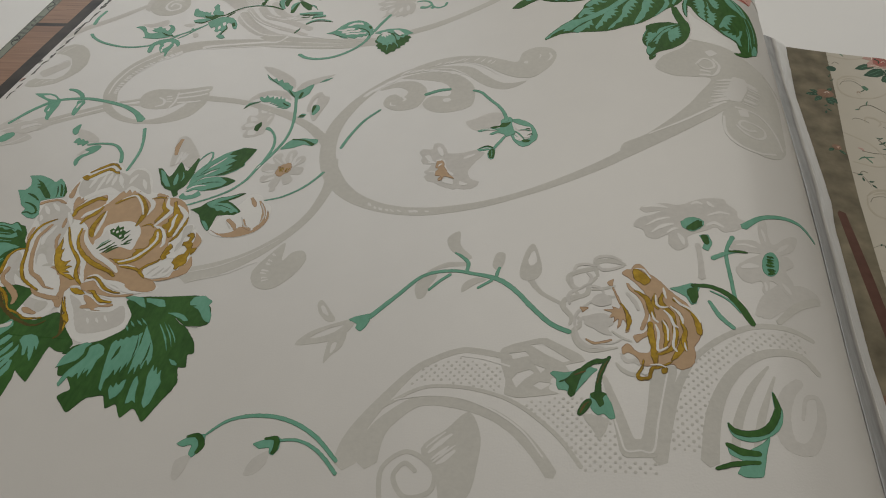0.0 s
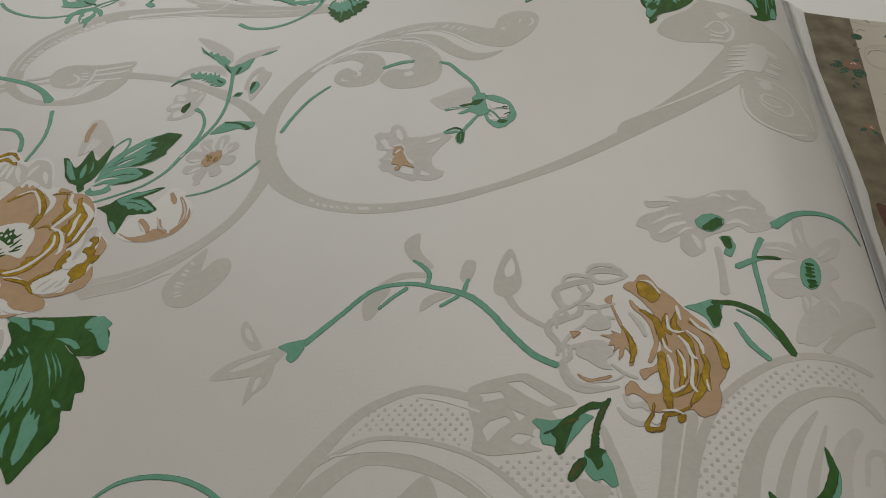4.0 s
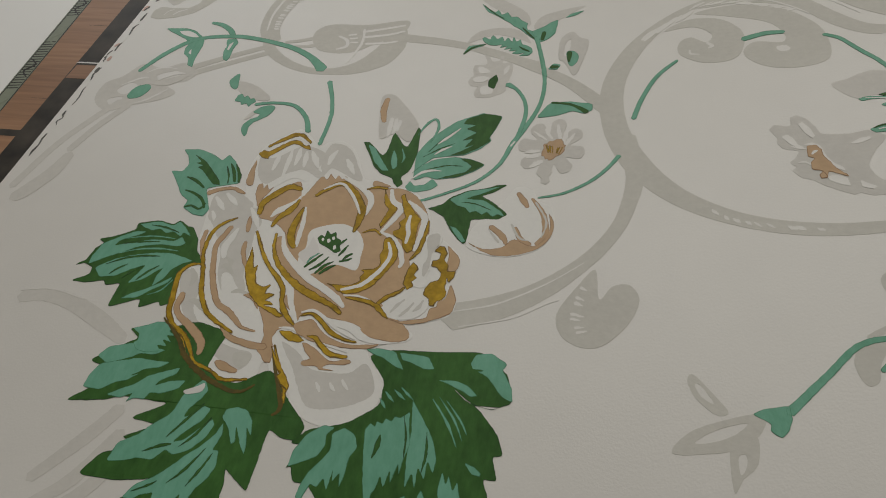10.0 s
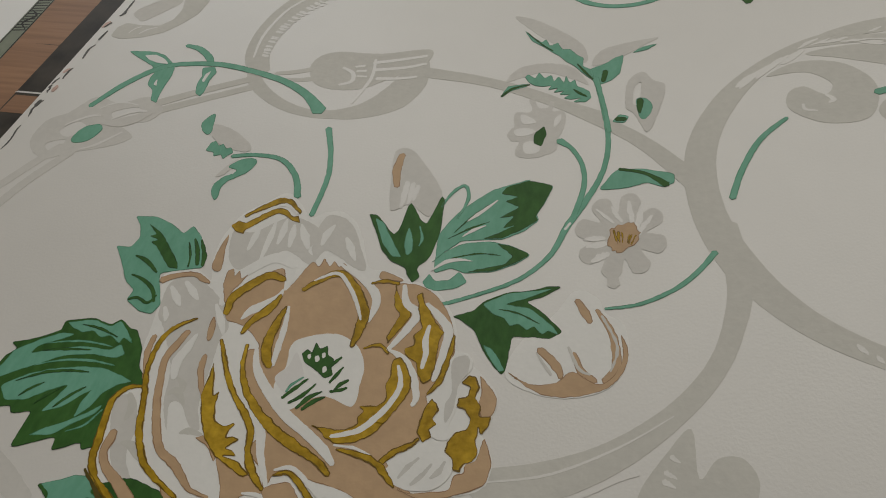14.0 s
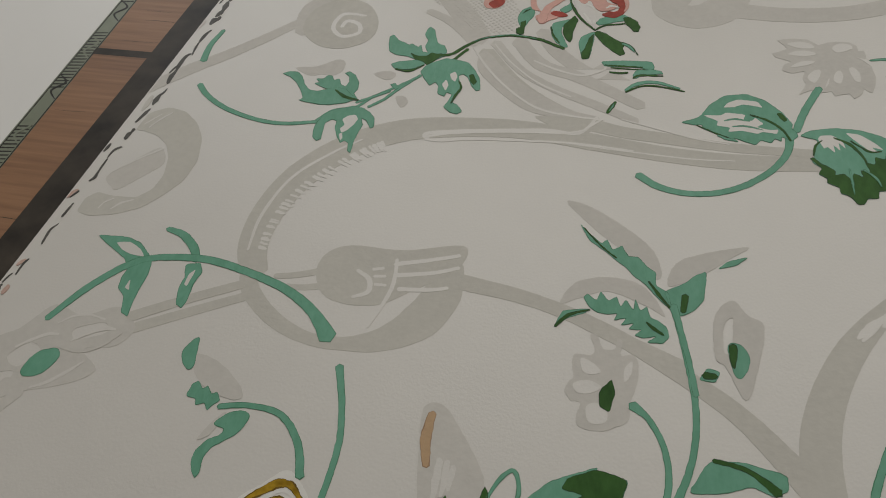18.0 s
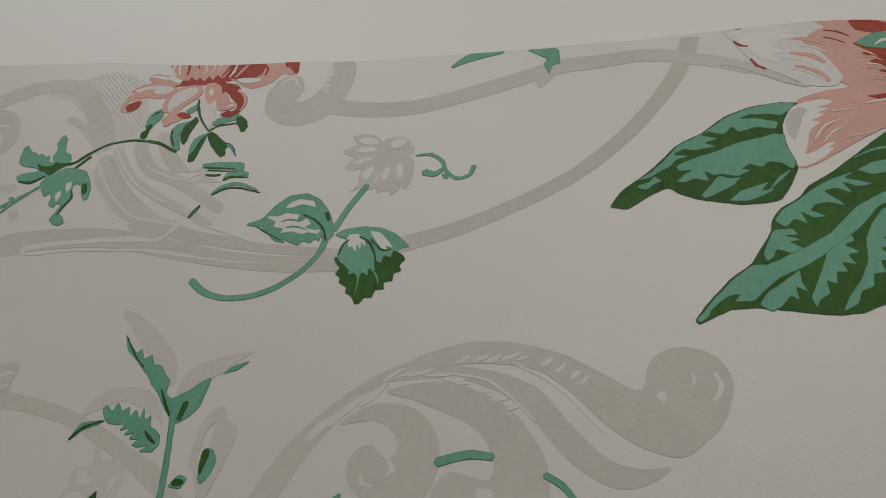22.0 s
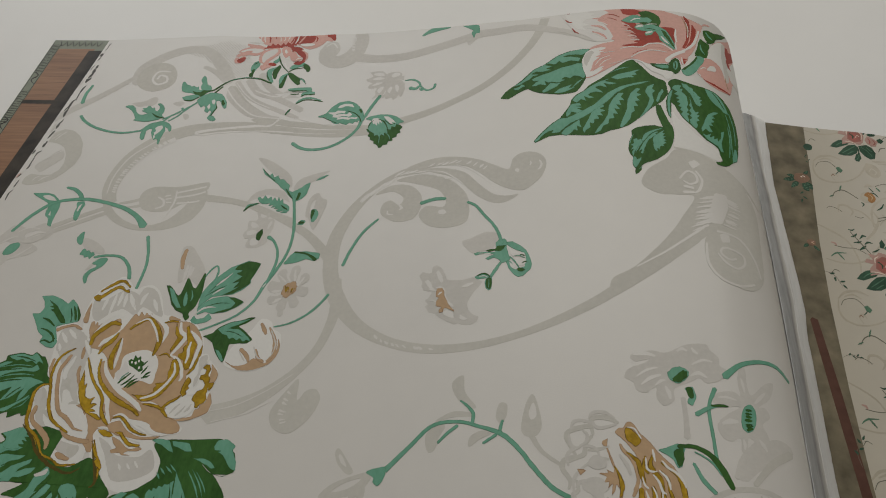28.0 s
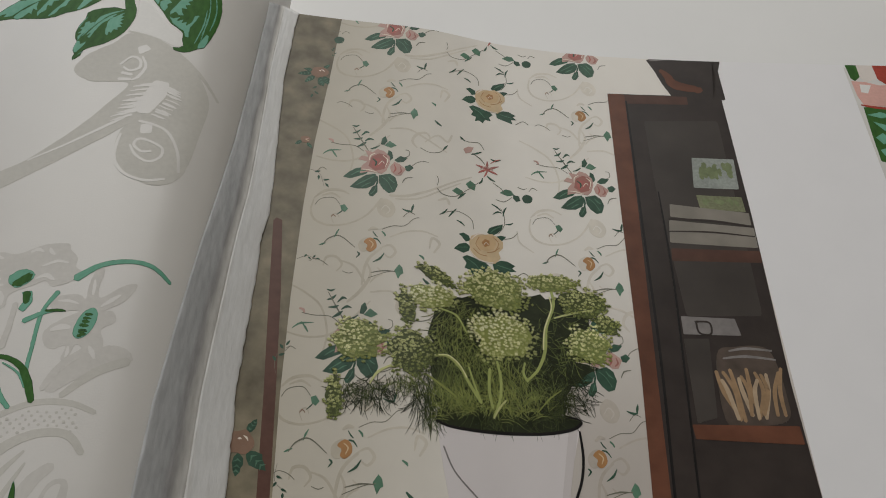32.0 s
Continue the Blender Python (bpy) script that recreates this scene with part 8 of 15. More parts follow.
stroke("petal_line", [(23.69, -5.47), (23.78, -5.84), (23.73, -6.27), (23.76, -6.56), (24.05, -6.38)], [0.44, 0.89, 0.89, 0.89, 0.44], WHITE, fold, 6)
stroke("petal_line", [(24.30, -5.36), (24.29, -5.89), (24.22, -6.31), (24.34, -6.54)], [0.44, 0.89, 0.89, 0.59], WHITE, fold, 6)
stroke("petal_line", [(24.60, -6.16), (24.61, -6.33), (24.65, -6.49)], [0.30, 0.74, 0.30], WHITE, fold, 6)
stroke("petal_line", [(23.59, -4.93), (23.65, -5.22), (23.79, -5.38)], [0.31, 0.79, 0.47], WHITE, fold, 6)
stroke("petal_line", [(23.26, -6.94), (23.21, -7.26), (23.07, -7.50), (23.12, -7.66), (23.39, -7.64), (23.48, -7.40), (23.54, -7.25), (23.79, -7.20), (24.17, -6.95)], [0.55, 0.96, 1.23, 1.36, 1.36, 1.23, 1.09, 1.09, 0.41], GOLD, fold, 5)
blob("petal_line", [(23.18, -7.45), (23.29, -7.37), (23.38, -7.44), (23.30, -7.53)], WHITE, fold, 5)
stroke("petal_line", [(23.45, -7.14), (23.74, -7.11), (23.95, -7.20)], [0.28, 0.70, 0.42], WHITE, fold, 6)
blob("petal_line", [(23.80, -7.26), (23.98, -7.19), (24.00, -7.37), (23.84, -7.47)], GOLD, fold, 5)
patch("petal_edge", [(22.56, -4.48), (22.71, -4.77), (22.85, -5.05), (22.89, -5.42), (22.82, -5.81), (22.70, -5.84), (22.74, -5.45), (22.62, -5.23), (22.56, -5.52), (22.43, -5.70), (22.48, -5.23), (22.29, -5.45), (22.35, -5.16), (22.16, -5.21), (22.27, -4.97), (21.95, -4.84), (22.33, -4.82), (22.25, -4.68), (22.52, -4.82)], TAN, fold, 3)
stroke("petal_line", [(22.57, -4.56), (22.74, -4.96), (22.83, -5.33), (22.76, -5.74)], [0.47, 1.42, 2.05, 0.79], GOLD, fold, 5)
stroke("petal_edge", [(22.30, -3.84), (22.45, -4.28), (22.56, -4.59)], [0.50, 1.01, 0.67], TAN, fold, 3)
stem = patch("calyx", [(24.22, -3.82), (24.54, -3.72), (25.00, -3.49), (25.30, -3.63), (25.16, -4.12), (25.13, -4.41), (24.94, -4.50), (24.78, -4.15), (24.52, -3.98)], TEAL, page, 3, label="dark green rose stalk in raised ink")
blob("calyx_tone", [(24.84, -3.86), (25.17, -3.64), (25.21, -4.12), (25.02, -4.46), (24.89, -4.20)], DGREEN, stem, 4, wobble=0.1)
stroke("stalk", [(25.02, -3.61), (25.65, -3.59), (26.24, -3.89), (26.63, -4.45), (26.93, -5.11)], [1.54, 1.73, 2.11, 2.88, 1.92], DGREEN, stem, 3)
stroke("stalk", [(25.63, -3.79), (26.21, -4.12), (26.57, -4.64)], [0.48, 0.80, 0.48], TEAL, stem, 4)
stroke("sprig", [(25.55, -4.26), (25.86, -4.90), (26.27, -5.35)], [1.19, 1.79, 1.49], TEAL, page, 3, label="teal sprig in raised ink")
stem = stroke("sprig", [(26.45, -4.19), (26.41, -3.22), (26.35, -2.14), (26.43, -1.61), (26.69, -1.01)], [1.26, 1.40, 1.40, 1.40, 1.96], TEAL, page, 3, label="teal forked sprig in raised ink")
stroke("sprig", [(25.85, -2.21), (26.29, -1.93), (26.68, -1.76), (27.11, -1.75)], [2.08, 1.73, 1.39, 0.52], TEAL, stem, 3)
stroke("sprig_tone", [(26.47, -1.78), (26.84, -1.74), (27.14, -1.75)], [0.85, 1.27, 0.42], DGREEN, stem, 4)
stroke("tendril", [(27.16, -0.41), (27.90, 0.22), (28.84, 0.55), (29.68, 0.52), (30.43, 0.13)], [3.18, 2.05, 1.82, 1.82, 1.59], TEAL, page, 3, label="teal tendril in raised ink")
leaf = patch("leaf", [(25.45, -1.09), (25.80, -0.99), (25.93, -1.45), (25.74, -1.86), (25.52, -1.75), (25.64, -1.41)], TEAL, page, 3, label="small green leaf in raised ink")
blob("leaf_tone", [(25.52, -1.08), (25.76, -1.06), (25.80, -1.46), (25.64, -1.52)], DGREEN, leaf, 4)
da = blob("daisy", [(23.40, 0.33), (24.21, 0.56), (24.84, 0.50), (25.69, 0.94), (26.51, 1.05), (26.67, 0.78), (27.00, 0.45), (27.01, 0.07), (27.29, -0.14), (26.98, -0.58), (26.40, -0.79), (26.13, -0.57), (25.80, -0.76), (25.47, -0.92), (25.05, -1.20), (25.03, -1.65), (24.62, -1.94), (24.33, -1.62), (24.33, -1.15), (23.92, -1.41), (23.55, -1.30), (23.43, -0.93), (23.10, -0.73), (23.28, -0.33), (23.85, -0.08), (24.12, 0.13), (23.54, 0.02)], SCROLL2, page, 1.5, label="pale grey daisy in raised ink")
stroke("petal_gap", [(23.50, 0.33), (23.96, 0.41), (24.38, 0.30)], [0.85, 1.91, 0.85], PAPER, da, 2.5)
stroke("petal_gap", [(25.30, 0.60), (25.51, 0.73), (25.72, 0.65)], [0.65, 1.52, 0.65], PAPER, da, 2.5)
stroke("petal_gap", [(23.57, -0.69), (23.99, -0.38), (24.43, -0.23)], [0.41, 1.22, 0.61], PAPER, da, 2.5)
stroke("petal_gap", [(23.76, -1.05), (24.15, -0.72), (24.56, -0.57)], [0.60, 1.81, 0.80], PAPER, da, 2.5)
stroke("petal_gap", [(25.93, 0.81), (26.01, 0.66), (26.15, 0.55)], [0.65, 1.52, 0.65], PAPER, da, 2.5)
stroke("petal_gap", [(25.76, -0.52), (26.10, -0.35), (26.41, -0.53)], [0.62, 1.86, 0.83], PAPER, da, 2.5)
stroke("petal_gap", [(24.70, -1.07), (24.82, -1.32), (24.88, -1.62)], [0.59, 1.95, 0.78], PAPER, da, 2.5)
stroke("petal_gap", [(25.86, 0.02), (26.32, 0.26), (26.71, 0.22)], [0.64, 1.28, 0.64], PAPER, da, 2.5)
stroke("petal_gap", [(24.32, -1.05), (24.54, -0.84), (24.72, -0.80)], [0.60, 1.20, 0.60], PAPER, da, 2.5)
blob("daisy_eye", [(24.82, -0.57), (25.02, -0.25), (25.42, -0.13), (25.70, -0.34), (25.54, -0.74), (25.13, -0.89)], TEAL, da, 4, wobble=0.05)
blob("daisy_eye", [(25.03, -0.67), (25.50, -0.29), (25.65, -0.50), (25.36, -0.83), (25.10, -0.85)], DGREEN, da, 5, wobble=0.1)
stroke("daisy_stalk", [(25.38, -1.54), (25.42, -2.40), (25.40, -3.22)], [1.95, 1.95, 2.60], SCROLL2, da, 2)
da = blob("daisy", [(27.79, 0.09), (28.05, 0.05), (28.04, -0.69), (28.19, -1.10), (28.87, -0.46), (29.28, -0.38), (28.98, -1.12), (28.41, -1.59), (28.70, -1.58), (28.86, -1.96), (28.48, -2.35), (28.67, -2.88), (28.58, -3.52), (28.26, -3.47), (28.04, -3.12), (27.77, -3.02), (27.66, -3.62), (27.45, -3.57), (27.47, -3.08), (27.09, -3.22), (26.77, -3.07), (26.63, -2.57), (27.08, -2.08), (27.59, -1.73), (27.08, -1.71), (26.55, -1.59), (26.78, -1.18), (27.42, -1.06), (27.69, -1.21), (27.67, -0.67)], SCROLL2, page, 1.5, label="pale grey daisy in raised ink")
stroke("petal_gap", [(26.84, -2.51), (27.15, -2.38), (27.44, -2.37)], [0.94, 2.63, 1.13], PAPER, da, 2.5)
stroke("petal_gap", [(26.79, -1.37), (27.13, -1.34), (27.50, -1.43)], [0.40, 1.19, 0.59], PAPER, da, 2.5)
stroke("petal_gap", [(27.82, -0.42), (27.86, -0.69), (27.89, -1.02)], [0.44, 1.31, 0.65], PAPER, da, 2.5)
stroke("petal_gap", [(28.79, -0.90), (28.55, -1.15), (28.27, -1.46)], [0.71, 1.66, 0.71], PAPER, da, 2.5)
stroke("petal_gap", [(28.23, -3.01), (28.36, -3.20), (28.49, -3.43)], [0.62, 1.85, 0.82], PAPER, da, 2.5)
stroke("petal_gap", [(27.58, -3.10), (27.60, -3.30), (27.58, -3.50)], [0.55, 1.28, 0.55], PAPER, da, 2.5)
blob("daisy_eye", [(27.76, -1.75), (28.06, -1.54), (28.25, -1.85), (28.14, -2.47), (27.84, -2.78), (27.60, -2.62), (27.61, -2.16)], TEAL, da, 4)
brushwork("daisy_eye", [(27.85, -1.73), (27.76, -2.24), (27.77, -2.71)], [(28.20, -1.72), (28.11, -2.23), (28.01, -2.60)], 7, [0.86, 1.08, 0.43], DGREEN, da, 5, bend=0, jitter=0.12)
stroke("daisy_stalk", [(28.31, -3.04), (27.49, -3.88), (27.14, -4.67)], [2.82, 2.82, 1.98], SCROLL2, da, 2)
stroke("ruffle_line", [(21.62, -2.56), (21.79, -2.34), (22.22, -2.32), (22.62, -2.54)], [0.88, 1.58, 1.58, 0.88], SCROLL2, rose2, 2.6)
stroke("ruffle_line", [(20.90, -3.04), (21.02, -2.73), (21.35, -2.67), (21.69, -2.77)], [0.88, 1.58, 1.40, 1.05], SCROLL2, rose2, 2.6)
stroke("ruffle_line", [(21.75, -2.73), (21.94, -2.97), (22.30, -2.95), (22.69, -2.81)], [1.03, 1.54, 1.37, 0.86], SCROLL2, rose2, 2.6)
stroke("ruffle_line", [(20.82, -3.26), (20.88, -3.65), (21.09, -3.84), (21.32, -3.74)], [0.84, 1.34, 1.34, 0.84], SCROLL2, rose2, 2.6)
stroke("ruffle_line", [(21.38, -3.10), (21.54, -3.30), (21.48, -3.60), (21.26, -3.74)], [0.84, 1.34, 1.34, 0.84], SCROLL2, rose2, 2.6)
stroke("ruffle_line", [(20.80, -4.56), (20.74, -4.20), (20.91, -3.95), (21.16, -3.85)], [0.83, 1.50, 1.50, 0.83], SCROLL2, rose2, 2.6)
stroke("ruffle_line", [(21.02, -5.61), (21.01, -5.10), (21.22, -4.79), (21.57, -4.45), (22.00, -4.17)], [0.80, 1.28, 1.28, 0.96, 0.64], SCROLL2, rose2, 2.6)
stroke("ruffle_line", [(21.02, -5.61), (21.17, -6.11), (21.47, -6.40), (22.00, -6.50)], [0.74, 1.34, 1.34, 0.89], SCROLL2, rose2, 2.6)
stroke("ruffle_line", [(22.00, -4.17), (21.89, -3.88), (21.64, -3.76), (21.37, -3.78)], [0.67, 1.33, 1.33, 0.83], SCROLL2, rose2, 2.6)
stroke("ruffle_line", [(21.31, -5.28), (21.61, -5.11), (21.88, -5.26), (21.98, -5.53)], [0.62, 1.40, 1.55, 0.93], SCROLL2, rose2, 2.6)
stroke("ruffle_line", [(21.75, -6.34), (22.30, -6.28), (22.60, -6.09)], [0.44, 0.74, 0.44], SCROLL2, rose2, 2.6)

# small green calyx sprigs below the second rose
stem = patch("calyx", [(20.24, -7.51), (20.36, -7.41), (20.71, -7.48), (21.05, -7.41), (21.32, -7.23), (21.66, -7.28), (21.80, -7.35), (21.60, -7.56), (21.40, -7.84), (21.27, -8.00), (21.08, -8.29), (20.95, -8.42), (20.81, -8.16), (20.54, -8.13), (20.46, -7.94), (20.47, -7.73)], TEAL, page, 3, label="dark green calyx sprig in raised ink")
patch("calyx_tone", [(20.72, -7.81), (21.05, -7.40), (21.25, -7.28), (21.41, -7.11), (21.73, -6.91), (22.00, -6.94), (22.21, -6.80), (22.18, -7.01), (21.93, -7.11), (21.66, -7.15), (21.42, -7.35), (21.26, -7.65), (21.16, -8.00), (21.08, -8.32), (20.95, -8.42), (20.83, -8.29), (20.89, -8.00)], DGREEN, stem, 4)
stroke("calyx_tone", [(20.56, -7.84), (20.72, -7.78), (20.92, -7.65)], [0.46, 0.77, 0.46], DGREEN, stem, 4, ragged=0.3)
stroke("calyx_vein", [(21.06, -7.56), (21.26, -7.48), (21.42, -7.41)], [0.47, 0.63, 0.31], OLIVE, stem, 5, ragged=0.4)
stroke("stalk", [(22.18, -6.84), (21.96, -7.28), (21.83, -7.81), (21.80, -8.19)], [1.02, 1.78, 1.78, 2.29], DGREEN, stem, 4, ragged=0.15)
stroke("stalk_edge", [(22.12, -7.01), (21.91, -7.41), (21.78, -7.89)], [0.27, 0.40, 0.27], OLIVE, stem, 5, ragged=0.3)
patch("calyx_leaf", [(21.54, -8.32), (21.80, -8.13), (22.06, -8.28), (22.25, -8.66), (22.36, -9.17), (22.18, -9.20), (22.00, -9.00), (21.81, -9.07), (21.68, -8.97), (21.57, -8.77)], TEAL, stem, 3)
patch("calyx_leaf", [(21.54, -8.28), (21.83, -8.16), (22.09, -8.28), (21.96, -8.43), (22.01, -8.66), (21.87, -8.81), (21.73, -8.51), (21.61, -8.44)], DGREEN, stem, 4)
blob("calyx_leaf", [(21.57, -8.47), (21.41, -8.52), (21.26, -8.72), (21.17, -9.02), (21.30, -9.08), (21.49, -8.87), (21.62, -8.62)], DGREEN, stem, 4)
stroke("calyx_vein", [(21.52, -8.59), (21.35, -8.78), (21.27, -8.99)], [0.39, 0.79, 0.39], OLIVE, stem, 5, ragged=0.4)
stem = stroke("hook_leaf", [(27.17, -7.72), (27.25, -8.46), (27.01, -9.00), (26.39, -9.42), (25.89, -9.38), (25.69, -9.03)], [0.38, 2.78, 3.54, 3.28, 2.53, 0.76], TEAL, page, 3, label="curved green hook leaf in raised ink")
stroke("hook_leaf", [(27.18, -7.76), (27.23, -8.38), (26.86, -9.07), (26.33, -9.32), (25.87, -9.29), (25.69, -9.05)], [0.47, 2.18, 2.49, 2.18, 2.18, 0.78], DGREEN, stem, 4)
patch("hook_leaf", [(25.57, -9.75), (26.12, -9.94), (26.58, -9.63), (26.90, -9.29), (26.71, -9.93), (26.52, -10.71), (26.03, -10.78), (25.77, -10.67), (26.02, -10.26), (25.62, -10.09)], TEAL, stem, 3)
stroke("hook_leaf", [(25.57, -9.75), (25.98, -9.96), (26.51, -9.96)], [1.27, 2.55, 1.59], DGREEN, stem, 4)
stroke("hook_leaf", [(25.20, -10.60), (25.80, -10.37), (26.48, -10.24)], [1.14, 1.71, 1.14], DGREEN, stem, 4)

# spray with a pale tulip
stem = stroke("stem", [(20.84, -5.81), (20.18, -5.44), (19.50, -4.72), (18.76, -3.82), (18.07, -3.26), (17.17, -2.94), (16.21, -2.71), (15.10, -2.89), (14.21, -3.81), (13.28, -4.82)], [1.89, 1.89, 1.89, 1.89, 2.06, 1.54, 1.54, 1.71, 1.89, 2.40], TEAL, page, 3, label="teal stem with a pale tulip in raised ink")
stroke("twig", [(16.82, -2.80), (16.84, -2.36), (16.53, -1.97), (16.23, -1.75)], [1.56, 1.56, 1.25, 0.62], TEAL, stem, 3)
stroke("twig", [(16.20, -2.89), (15.77, -3.25), (15.44, -3.64)], [1.49, 1.30, 1.11], TEAL, stem, 3)
stroke("twig", [(18.01, -3.23), (18.06, -2.85), (18.12, -2.68)], [1.57, 1.26, 0.94], TEAL, stem, 3)
stroke("twig", [(17.86, -3.31), (17.59, -3.50), (17.36, -3.66)], [1.40, 1.23, 1.05], TEAL, stem, 3)
patch("calyx", [(12.43, -4.91), (12.69, -4.75), (13.29, -4.64), (13.32, -5.01), (13.22, -5.31), (13.04, -5.50), (12.81, -5.33), (12.84, -5.13)], TEAL, stem, 3)
blob("tulip_petal", [(10.55, -6.03), (10.95, -5.48), (11.81, -5.09), (12.72, -4.88), (12.54, -5.48), (11.96, -5.87), (11.30, -6.01)], SCROLL, stem, 1, holes=([(11.08, -5.73), (11.60, -5.37), (12.30, -5.15), (12.01, -5.47), (11.49, -5.70)],))
blob("tulip_petal", [(10.94, -4.03), (11.10, -3.87), (11.56, -4.41), (11.89, -4.89), (11.58, -4.96), (11.11, -4.50)], SCROLL, stem, 1, holes=([(11.12, -4.17), (11.26, -4.18), (11.56, -4.66), (11.28, -4.50)],))
blob("tulip_petal", [(11.93, -6.91), (11.87, -6.22), (11.93, -5.75), (12.49, -5.48), (12.48, -6.17), (12.15, -6.55)], SCROLL, stem, 1, holes=([(12.08, -6.46), (12.06, -6.03), (12.23, -5.97), (12.22, -6.27)],))
blob("pale_leaf", [(15.80, -0.90), (16.27, -0.56), (16.41, -1.35), (16.95, -2.05), (16.60, -2.06), (16.01, -1.55)], SCROLL, stem, 1)
stroke("pale_leaf", [(15.26, -2.68), (15.98, -2.38), (16.83, -2.40)], [0.91, 2.73, 1.82], SCROLL, stem, 1)
blob("pale_leaf", [(15.03, -4.02), (14.85, -3.42), (15.10, -2.89), (15.67, -2.89), (15.43, -3.47), (15.32, -3.95)], SCROLL, stem, 1)
blob("pale_leaf", [(16.77, -3.83), (16.77, -3.41), (17.19, -3.13), (17.66, -3.25), (17.23, -3.48)], SCROLL, stem, 1)
blob("pale_leaf", [(17.81, -2.48), (17.94, -1.90), (18.26, -1.97), (18.25, -2.51), (18.02, -2.80)], SCROLL, stem, 1)
blob("pale_bud", [(18.90, -3.12), (19.04, -1.97), (19.35, -1.51), (19.67, -2.45), (19.70, -3.10), (19.34, -3.40)], SCROLL, stem, 1, holes=([(19.18, -2.31), (19.37, -1.88), (19.51, -2.44), (19.29, -2.65)],))
stroke("pale_stalk", [(19.33, -3.35), (19.79, -4.03), (20.64, -4.61)], [2.42, 1.73, 1.38], SCROLL, stem, 1)

# drooping sprig at the foot of the sheet
stem = stroke("stem", [(8.35, -9.93), (9.01, -9.35), (10.07, -9.13), (11.27, -9.30), (12.45, -9.90), (13.47, -10.83)], [0.87, 1.31, 1.60, 1.60, 1.60, 1.31], TEAL, page, 3, label="teal drooping sprig in raised ink")
stroke("stem", [(11.10, -10.10), (11.90, -10.08), (12.73, -10.48), (13.55, -11.27)], [0.98, 1.10, 1.35, 1.35], TEAL, stem, 3)
patch("bud_leaf", [(7.34, -10.31), (7.78, -9.99), (8.35, -9.89), (8.44, -10.39), (8.15, -10.83), (7.97, -10.71), (7.97, -10.33), (7.60, -10.43)], TEAL, stem, 3)
stroke("bud_tone", [(7.66, -10.04), (8.07, -9.98), (8.34, -10.32), (8.25, -10.64)], [0.81, 2.02, 2.42, 1.21], DGREEN, stem, 4)
patch("bud_leaf", [(10.24, -10.24), (10.58, -10.08), (11.23, -9.95), (11.29, -10.39), (11.14, -10.65), (10.96, -10.59), (10.91, -10.37), (10.53, -10.42)], TEAL, stem, 3)
stroke("bud_tone", [(10.65, -10.04), (11.07, -10.03), (11.15, -10.40), (11.07, -10.58)], [0.80, 1.99, 1.99, 1.19], DGREEN, stem, 4)
blob("pale_leaf", [(8.03, -10.75), (7.59, -10.95), (7.67, -11.53), (7.87, -11.66), (8.06, -11.29)], SCROLL2, stem, 1)
blob("pale_leaf", [(10.93, -10.48), (10.42, -10.82), (10.29, -11.36), (10.65, -11.35), (10.96, -10.98)], SCROLL2, stem, 1)

# bellflower inside the ring
stem = stroke("stem", [(15.63, 9.42), (16.08, 9.14), (16.60, 8.42), (17.05, 7.84), (17.37, 7.24), (17.58, 6.55)], [1.48, 1.5, 1.5, 1.6, 1.8], TEAL, page, 3, label="teal bellflower sprig in raised ink")
stroke("stem", [(13.08, 9.68), (13.76, 9.86), (14.40, 9.83)], [2.29, 2.29, 1.78], TEAL, stem, 3)
stroke("stem", [(17.58, 5.41), (17.35, 5.00), (17.15, 4.63)], [1.25, 1.75, 1.50], TEAL, stem, 3)
patch("calyx", [(17.27, 6.61), (17.46, 6.83), (17.71, 6.84), (17.87, 6.61), (17.83, 6.31), (17.95, 5.85), (18.07, 5.58), (17.87, 5.44), (17.63, 5.37), (17.50, 5.57), (17.26, 5.74), (16.97, 5.62), (16.81, 5.71), (17.07, 5.87), (17.26, 5.93), (16.97, 5.99), (16.60, 6.00), (16.31, 5.94), (16.22, 6.05), (16.43, 6.13), (16.86, 6.10), (17.26, 6.05), (17.34, 6.22)], TEAL, stem, 3)
patch("calyx_tone", [(16.80, 6.18), (16.96, 6.24), (17.25, 6.24), (17.38, 6.43), (17.62, 6.41), (17.79, 6.44), (17.71, 6.27), (17.58, 6.11), (17.46, 6.07), (17.25, 6.15), (17.01, 6.10)], DGREEN, stem, 4)
stroke("calyx_gap", [(16.43, 6.07), (16.87, 6.01), (17.18, 5.92)], [0.26, 0.52, 0.26], PAPER, stem, 4)
patch("bell", [(17.79, 6.63), (18.10, 6.63), (18.50, 6.36), (18.79, 6.05), (18.98, 5.65), (19.09, 5.22), (19.04, 4.93), (18.88, 4.78), (18.72, 4.58), (18.47, 4.51), (18.26, 4.66), (18.10, 4.86), (17.98, 5.06), (17.83, 5.45), (18.03, 5.47), (18.18, 5.26), (18.10, 5.10), (18.26, 4.95), (18.46, 4.97), (18.42, 5.16), (18.53, 5.02), (18.77, 5.09), (18.70, 5.40), (18.82, 5.44), (18.75, 5.82), (18.55, 5.98), (18.31, 6.09), (18.07, 6.26), (17.87, 6.42)], TEAL, stem, 3)
patch("bell_gap", [(17.91, 6.35), (18.15, 6.18), (18.43, 6.00), (18.71, 5.89), (18.78, 5.63), (18.59, 5.73), (18.35, 5.71), (18.19, 5.68), (18.07, 5.83), (17.95, 6.10)], PAPER, stem, 4)
patch("bell_gap", [(18.23, 5.61), (18.47, 5.63), (18.78, 5.57), (18.81, 5.32), (18.65, 5.12), (18.46, 5.15), (18.34, 5.35)], PAPER, stem, 4)
